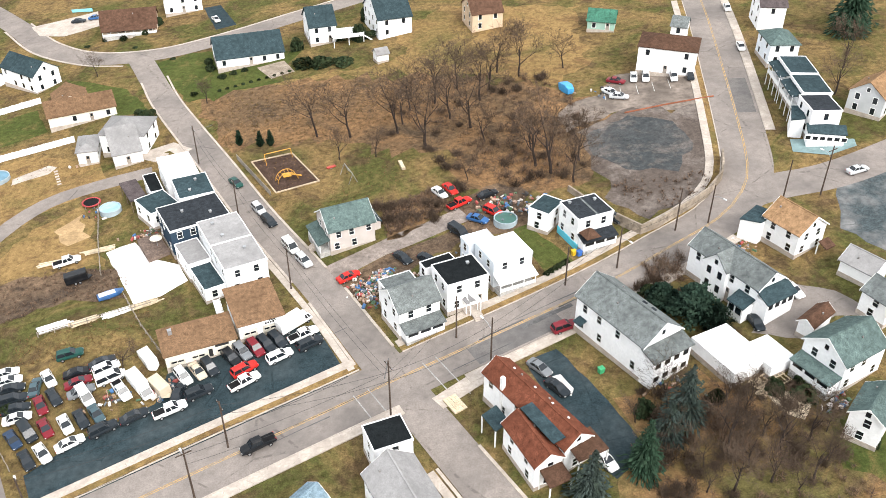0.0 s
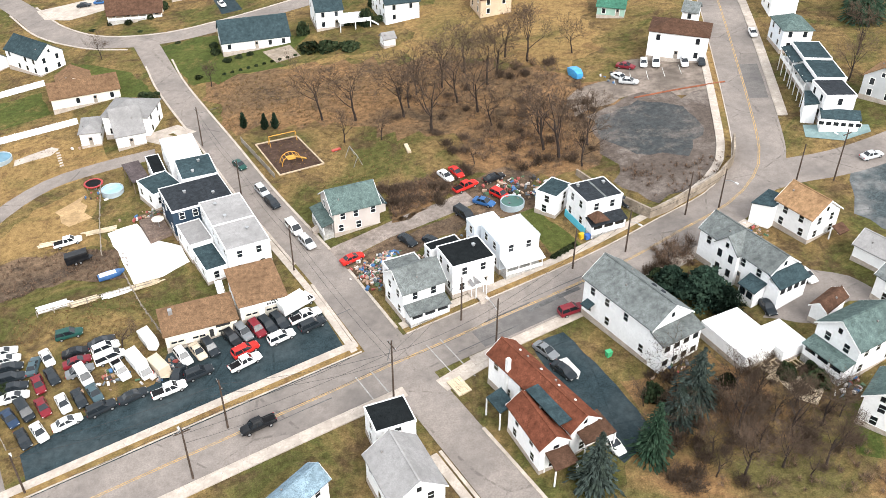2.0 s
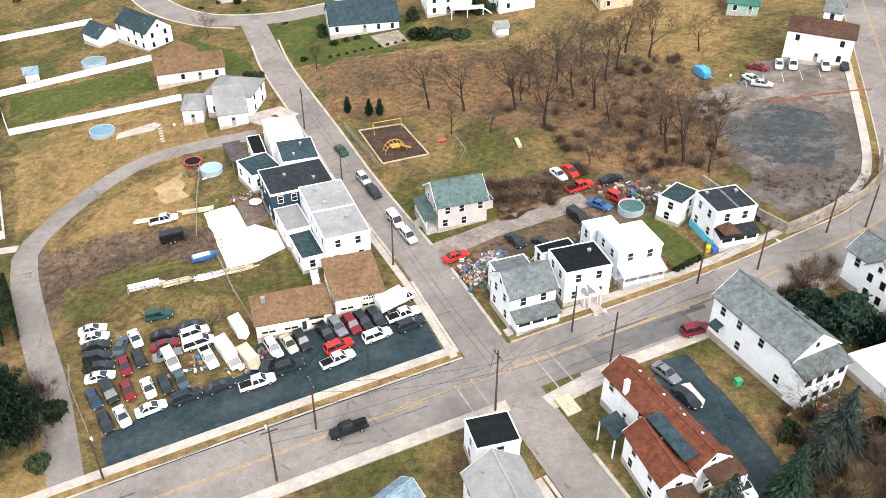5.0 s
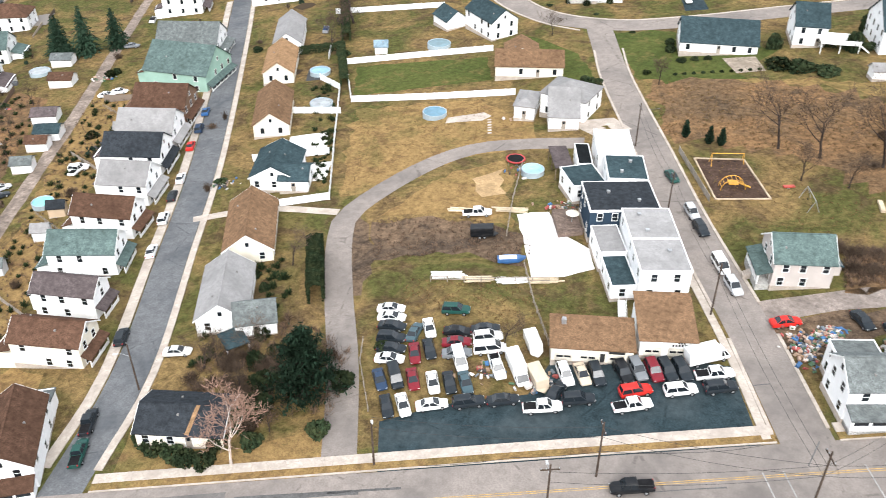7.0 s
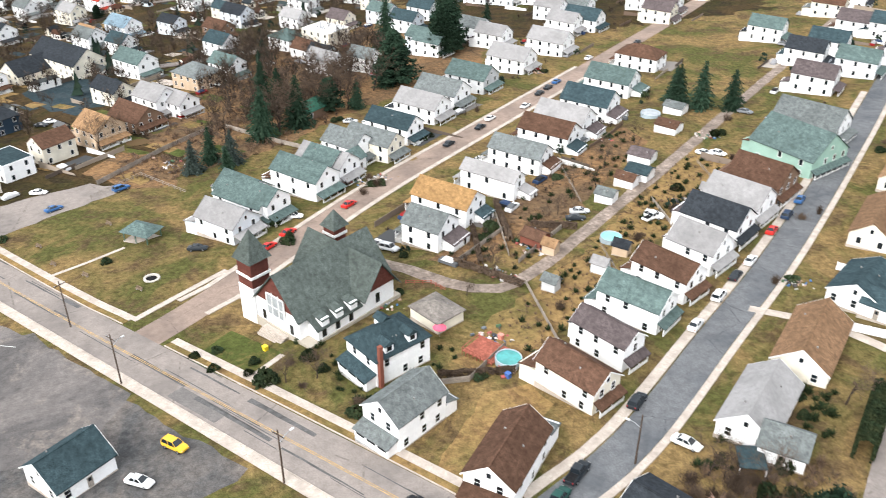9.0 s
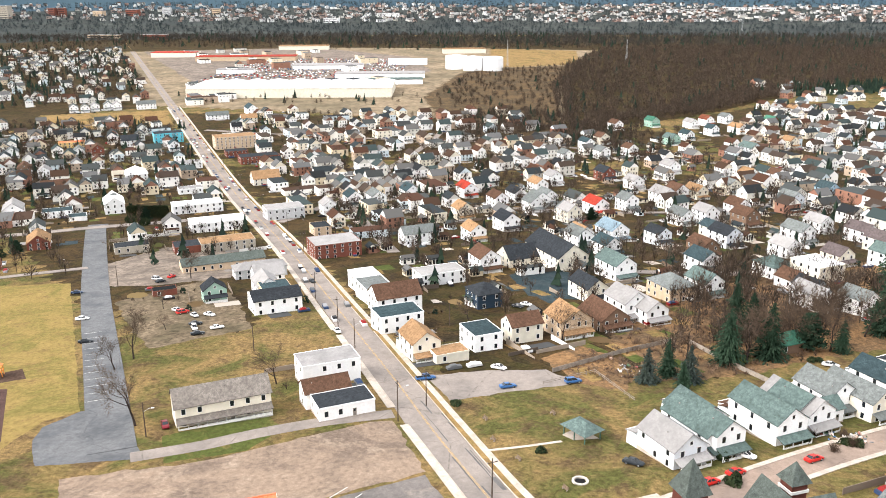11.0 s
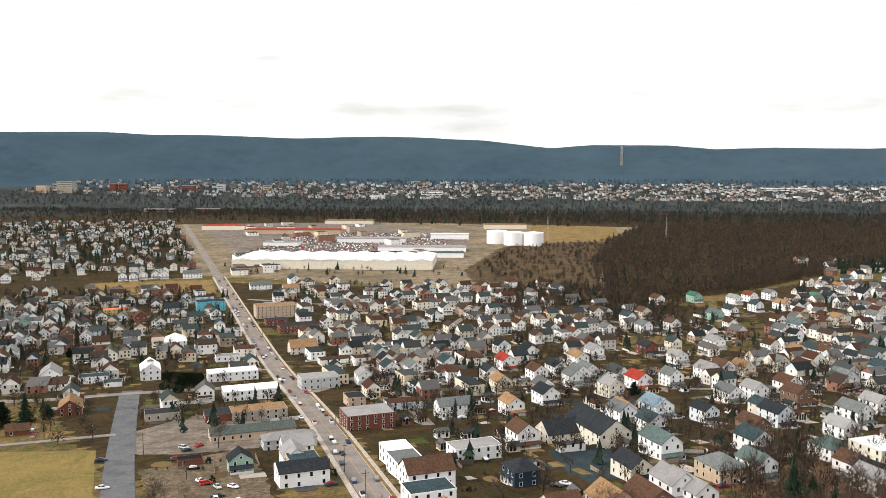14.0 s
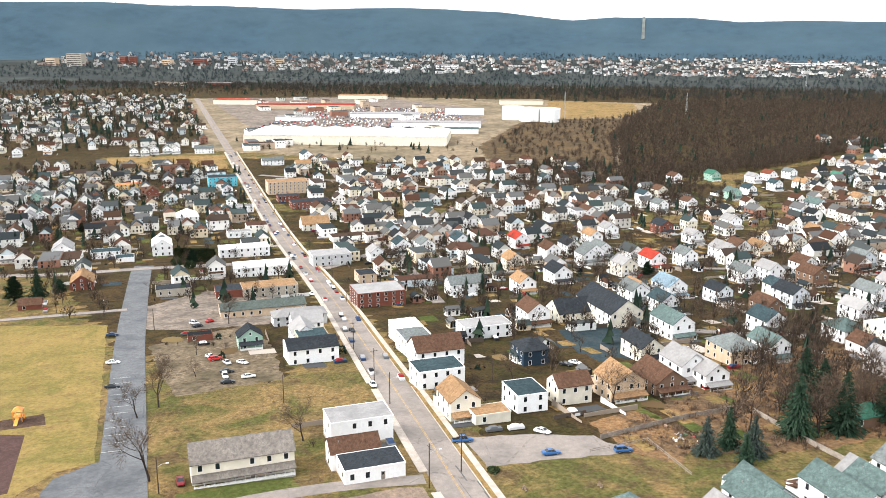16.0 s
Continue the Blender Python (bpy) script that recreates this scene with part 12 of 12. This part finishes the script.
lean_roof(-91.6, 114.9, [(-84.6, 108.6, 2.9), (-81.2, 106.2, 2.4), (-83.4, 103.0, 2.4), (-86.8, 105.2, 2.9)], "slate", posts=(1, 2))
H, M = house_at(-79.9, 88.1)
child("roof_ridge_strip", roof_slab("roof_ridge_strip", [(1.0, -4.3, 3.14), (1.6, -4.3, 3.14), (2.4, -0.2, 4.97), (1.8, -0.2, 4.97)], 0.08, roof_mat("tan")), H)
# the corner shop: low front with a window band, corner bay, galleries, painted apron
H, M = house_at(100.8, 163.9)
lean_roof(100.8, 163.9, [(97.0, 161.0, 3.5), (104.9, 158.9, 3.5), (103.7, 155.5, 2.9), (95.9, 157.6, 2.9)], "slate", "white", name="shop_front_roof")
lean_roof(100.8, 163.9, [(96.6, 168.0, 4.2), (98.6, 167.4, 4.4), (96.8, 161.2, 4.4), (94.2, 162.4, 3.6)], "slate", "white", name="corner_bay_roof")
for i in range(6):
    a = M.inverted() @ Vector((96.2 + i * 1.42, 157.55 - i * 0.39, M.translation.z))
    child("window", joined_window(1.0, 0.8), H, pose(a.x, a.y + 0.06, 1.7, 0, 0, 180 - 11))
patch("apron_shop", [(94.4, 161.4), (92.9, 156.4), (99.4, 153.2), (106.2, 155.2), (107.0, 158.0)], 0.12, shade("teal_painted_concrete", (0.2, 0.28, 0.28), 0.8, 0.15), 0.0, label="faded teal painted concrete apron of the corner shop", category="apron")
for hx, hy in ((104.0, 182.5), (102.7, 172.7)):
    H, M = house_at(hx, hy)
    G2 = child("gallery", boxes("gallery", [(-5.2, -3.15, -4.4, 4.4, 2.9, 3.1), (-5.2, -5.1, -4.4, 4.4, 3.9, 4.0), (-5.2, -5.12, -4.4, 4.4, 3.1, 3.75)], TRIM), H)
    for q in (-4.3, -1.5, 1.5, 4.3):
        child("post", boxes("post", [(-5.2, -5.05, q - 0.07, q + 0.07, -1.2, 5.6)], TRIM), G2)
    child("gallery_roof", roof_slab("gallery_roof", [(-5.4, -4.6, 5.4), (-3.0, -4.6, 5.9), (-3.0, 4.6, 5.9), (-5.4, 4.6, 5.4)], 0.15, roof_mat("slate")), G2)
hedge((-57.0, 216.6), (-51.6, 215.2), 1.6, 2.2, "clipped dark hedge beside the drive")
patch("drive_hip_house", [(-52.8, 194.5), (-47.0, 190.8), (-45.2, 194.8), (-50.8, 198.0)], 0.03, CONCRETE, 0.1, label="pale concrete drive", category="drive")
for i in range(6):
    x, y = -72.6 + i * 0.5, 194.2 - i * 1.3
    strip("stepping_stone", [(x, y), (x + 0.25, y - 0.7)], 0.9, 0.05, CONCRETE, thick=0.08, label="pale stepping slab in the lawn", category="paving")
patch("terrace_pool", [(-82.5, 192.8), (-75.0, 197.4), (-72.5, 195.8), (-74.0, 193.0), (-82.0, 190.0)], 0.03, CONCRETE, 0.2, label="pale concrete pool terrace", category="terrace")


def town_plots(name, area, count, seed, material, label):
    """Small plots of one surface between the town houses."""
    r = random.Random(seed)
    V, F = [], []
    for x, y in scatter(area, count, seed, 9):
        w, d = r.uniform(4, 13), r.uniform(3, 7)
        m = pose(x, y, 0, 0, 0, 27 + r.uniform(-2, 2))
        s = len(V)
        for a, b in ((-w, -d), (w, -d), (w, d), (-w, d)):
            p = m @ Vector((a / 2 + r.uniform(-0.6, 0.6), b / 2 + r.uniform(-0.6, 0.6), 0))
            V.append((p.x, p.y, land(p.x, p.y) + 0.02 + seed % 5 * 0.004))
        F.append((s, s + 1, s + 2, s + 3))
    structure(name, mesh_from(name, V, F, material), label, "ground", "stuff")


LOWER = [(-300, 20), (-330, 90), (-480, 200), (-880, 200), (-900, 0), (-600, -110), (-430, -50)]
LOWER_LEFT = [(-440, -90), (-900, -300), (-900, -560), (-500, -370), (-450, -200)]
for area, k in ((LOWER, 1.0), (LOWER_LEFT, 0.7)):
    tag = "" if k == 1.0 else "_left"
    town_plots("plots_lawn" + tag, area, int(210 * k), 60 + int(k), LAWN, "small green lawns between town houses")
    town_plots("plots_dry" + tag, area, int(190 * k), 62 + int(k), DRY, "small straw-coloured yards between town houses")
    town_plots("plots_paved" + tag, area, int(80 * k), 63 + int(k), CONCRETE, "pale paved plots between town houses")
    town_plots("plots_dark" + tag, area, int(140 * k), 65 + int(k), ASPHALT_NEW, "dark asphalt plots between town houses")
patch("ground_valley_flats", [(-1000, -80), (-1100, -470), (-1300, -560), (-1900, -800), (-2200, -500), (-2150, 250), (-1560, 150), (-960, 110)], 0.03, shade("tan_flats", (0.2, 0.155, 0.105), 0.95, 0.35, 0.2, 0.012, 0.0, tint=(0.12, 0.1, 0.066)), 12.0, label="tan winter fields on the valley floor", category="ground")
# markings of the shop's car park
for a, b in (((-183.0, -5.3), (-187.8, -2.5)), ((-180.4, -2.0), (-185.2, 0.8)), ((-178.0, 1.4), (-182.8, 4.2)), ((-185.8, -8.8), (-190.6, -6.0)), ((-183.3, 11.0), (-181.0, 13.6))):
    strip("parking_line", [a, b], 0.22, 0.07, WHITE_LINE, thick=0.02, label="white parking line", category="road marking")
tree(-138, 250, "bare", 1.35, 40, variant=1)
tree(-133, 228, "bare", 0.9, 140, variant=3)
hedge((-117, 205), (-131, 229), 2.2, 2.6, "dark unclipped hedge between gardens")
hedge((-131, 229), (-146, 222), 2.0, 2.2, "dark unclipped hedge between gardens")
# blue roof of the low shed and dark shrubs along the church lawn
for i, (x, y) in enumerate(((-150, 52), (-157.5, 47), (-146, 57.5), (-141, 62), (-152.5, 61.5), (-138, 57))):
    shrub(x, y, 1.1, 1.1, i % 3 == 2, i)
# parsonage dormers and chimney
H, M = house_at(-136.5, 72.7)
for q, w in ((-2.8, -1), (2.2, -1), (1.0, 1)):
    D = child("dormer", boxes("dormer", [(q - 0.9, q + 0.9, w * 3.6 - 0.5, w * 3.6 + 0.5, 6.2, 8.0)], wall_mat("white")), H)
    child("dormer_roof", mesh_from("dormer_roof", [(q - 1.2, w * 4.4, 7.9), (q + 1.2, w * 4.4, 7.9), (q + 1.2, w * 1.6, 7.9), (q - 1.2, w * 1.6, 7.9), (q, w * 4.4, 8.8), (q, w * 1.6, 8.8)], [(0, 1, 4), (2, 3, 5), (1, 2, 5, 4), (3, 0, 4, 5), (3, 2, 1, 0)], roof_mat("slate")), D)
    child("pane", boxes("pane", [(q - 0.5, q + 0.5, w * 4.12 - 0.04, w * 4.12 + 0.04, 6.7, 7.6)], glass_mat()), D)
child("chimney", boxes("chimney", [(-5.6, -4.9, -5.2, -4.45, -1.0, 9.2)], wall_mat("brick")), H)

# ---- growth and clutter in the back yards ----
r = random.Random(77)
for k, (x, y) in enumerate([h for h in HOUSES if -300 < h[0] < -100 and 60 < h[1] < 235][::2]):
    side = 1 if x > -172 else -1
    for i in range(2):
        a, b = r.uniform(9, 17), r.uniform(-6, 6)
        px, py = x - side * a * 0.89 - b * 0.45, y - side * a * 0.45 + b * 0.89
        if abs(px + 0.5 * py + 100) > 4 and all(abs(px - h[0]) > 6 or abs(py - h[1]) > 6 for h in HOUSES):
            shrub(px, py, r.uniform(0.8, 1.8), r.uniform(0.9, 2.2), r.random() < 0.6, k + i)
    if k % 3 == 0:
        scrap(x - side * 12 * 0.89, y - side * 12 * 0.45, 1.8, 26, 100 + k, "loose garden clutter in a back yard")

patch("ground_far_left_town", [(-1000, -470), (-1400, -560), (-1980, -860), (-1880, -1350), (-900, -900)], 0.02, TOWN_YARD, 8.0, label="dark yards of the far town", category="ground")
NEAR_PLOTS = [(-256, 48), (-272, 92), (-330, 125), (-352, 62), (-300, 12)]
town_plots("plots_near_lawn", NEAR_PLOTS, 26, 81, LAWN, "small green back lawns")
town_plots("plots_near_dry", NEAR_PLOTS, 18, 82, DRY, "small straw-coloured back yards")

# ---- the crescent's houses: drives, pool, deck, planting ----
patch("drive_black", [(-47.9, 292.6), (-42.3, 293.2), (-35.4, 273.6), (-41.7, 271.6)], 0.06, ASPHALT_NEW, 0.1, label="black sealed asphalt drive", category="drive")
patch("drive_paved", [(-106, 296.5), (-84, 304), (-80.5, 290), (-92, 284), (-101, 287.5)], 0.05, CONCRETE, 0.2, label="pale concrete forecourt beside the pool", category="drive")
patch("pool_water", [(-95.8, 308.8), (-88.3, 307.6), (-87.2, 304.0), (-94.7, 305.7)], 0.09, shade("pool_teal", (0.08, 0.36, 0.38), 0.2, 0.08), 0.1, label="sunken turquoise swimming pool", category="pool")
patch("terrace_ranch", [(-26.6, 238.2), (-19.0, 240.8), (-15.6, 232.2), (-22.1, 229.6)], 0.05, RETAIN, 0.1, label="grey patio behind the ranch house", category="terrace")
patch("lawn_ranch", [(-58, 250), (-44, 222), (-20, 231), (-14, 246), (-36, 252), (-48, 256)], 0.022, LAWN, 1.0, label="mown green lawn round the ranch house", category="ground")
D = empty("raised_deck", pose(-0.6, 247.8, land(-0.6, 247.8), 0, 0, 11), "white raised deck with railings and stair", "deck")
child("floor", boxes("floor", [(-4.6, 4.6, -2.6, 2.6, 2.3, 2.5)], TRIM), D)
for q in (-4.4, 0, 4.4):
    for s in (-2.4, 2.4):
        child("post", boxes("post", [(q - 0.1, q + 0.1, s - 0.1, s + 0.1, -1.0, 3.5)], TRIM), D)
for s in (-2.55, 2.55):
    child("railing", boxes("railing", [(-4.6, 4.6, s - 0.04, s + 0.04, 2.6, 3.3), (-4.6, 4.6, s - 0.07, s + 0.07, 3.35, 3.45)], TRIM), D)
child("stair", roof_slab("stair", [(4.6, -2.4, 2.4), (4.6, -1.2, 2.4), (8.6, -1.2, -0.4), (8.6, -2.4, -0.4)], 0.25, TRIM), D)
for i, (x, y, q, h) in enumerate(((-36, 234.8, 1.2, 1.0), (-33, 236.3, 1.0, 1.0), (-30, 237.4, 1.0, 0.9), (-40, 241, 1.3, 1.6), (-41, 246, 1.2, 1.5), (-52.5, 253, 0.9, 0.5), (-77, 275, 1.0, 1.3), (-71, 273.6, 1.1, 1.5), (-64.5, 276, 1.0, 1.3), (-61.5, 283, 1.4, 2.4), (-82, 272, 0.9, 0.5), (-66, 266, 0.8, 0.5), (5.5, 262, 1.8, 4.0))):
    shrub(x, y, q, h, False, i)

# ---- more of the playground, and garden odds and ends ----
S2 = empty("swing_set", pose(-1.6, 171.5, land(-1.6, 171.5), 0, 0, 110), "bare grey steel swing frame on the grass", "swing set")
V, F = [], []
for q in (-2.6, 2.6):
    for k in (-1.1, 1.1):
        limb(V, F, Vector((q, k, -0.1)), Vector((q, 0, 2.5)), 0.05, 0.05, 6)
limb(V, F, Vector((-2.6, 0, 2.5)), Vector((2.6, 0, 2.5)), 0.06, 0.06, 6)
child("frame", mesh_from("frame", V, F, STEEL), S2)
for q in (-1.2, 1.2):
    child("swing_seat", seat, S2, pose(q, 0, 0.05))
T2 = empty("spring_toy", pose(-5.6, 176.8, land(-5.6, 176.8), 0, 0, 30), "faded red play seat on the grass", "playground equipment")
child("seat", boxes("seat", [(-1.1, 1.1, -0.35, 0.35, 0.35, 0.6)], shade("faded_red_paint", (0.45, 0.07, 0.05), 0.6)), T2)
child("base", boxes("base", [(-0.2, 0.2, -0.2, 0.2, -0.2, 0.35)], STEEL), T2)
W2 = empty("timber_beam", pose(10.4, 173.6, land(10.4, 173.6), 0, 0, 100), "single pale timber beam on the grass", "timber")
child("beam", boxes("beam", [(-1.9, 1.9, -0.4, 0.4, 0.0, 0.45)], PALE), W2)
r = random.Random(91)
for i in range(16):
    shrub(r.uniform(-87, -74), r.uniform(95, 104), r.uniform(1.0, 2.0), r.uniform(1.2, 2.4), True, i)
for i in range(8):
    shrub(r.uniform(-74, -66), r.uniform(88, 110), r.uniform(1.0, 1.9), r.uniform(1.2, 2.4), i % 2 == 0, i)
for i, (x, y) in enumerate(((-85, 83.6), (-82.5, 82.6), (-76.5, 82.2), (-73.6, 82.8))):
    shrub(x, y, 1.5, 1.8, False, i)

# white works buildings and cars behind the car yard
house(-350, -66.5, 13.0, 9.0, 27, 6.0, top="light", wall="white", near=0, label="white gabled works house behind the avenue")
house(-369, -71.0, 12.0, 10.0, 117, 5.4, top="light", wall="white", near=0, label="white gabled works house beside the low hall")
house(-385, -79.0, 22.0, 9.0, 117, 4.6, roof="hip", rise=2.2, top="light", wall="grey", near=0, label="low grey hall with a pale hipped roof", category="hall", name="hall")
for i, (x, y) in enumerate(((-303.7, -78.9), (-309, -80.4), (-319.7, -84.6), (-323.6, -90.4), (-326.5, -93.5), (-372, -118), (-376, -121), (-381, -116.5))):
    car(x, y, 27 + 90 * (i % 2) + 7 * i, "sedan" if i % 3 else "suv", ("white", "dark", "silver", "red")[i % 4], far=True)
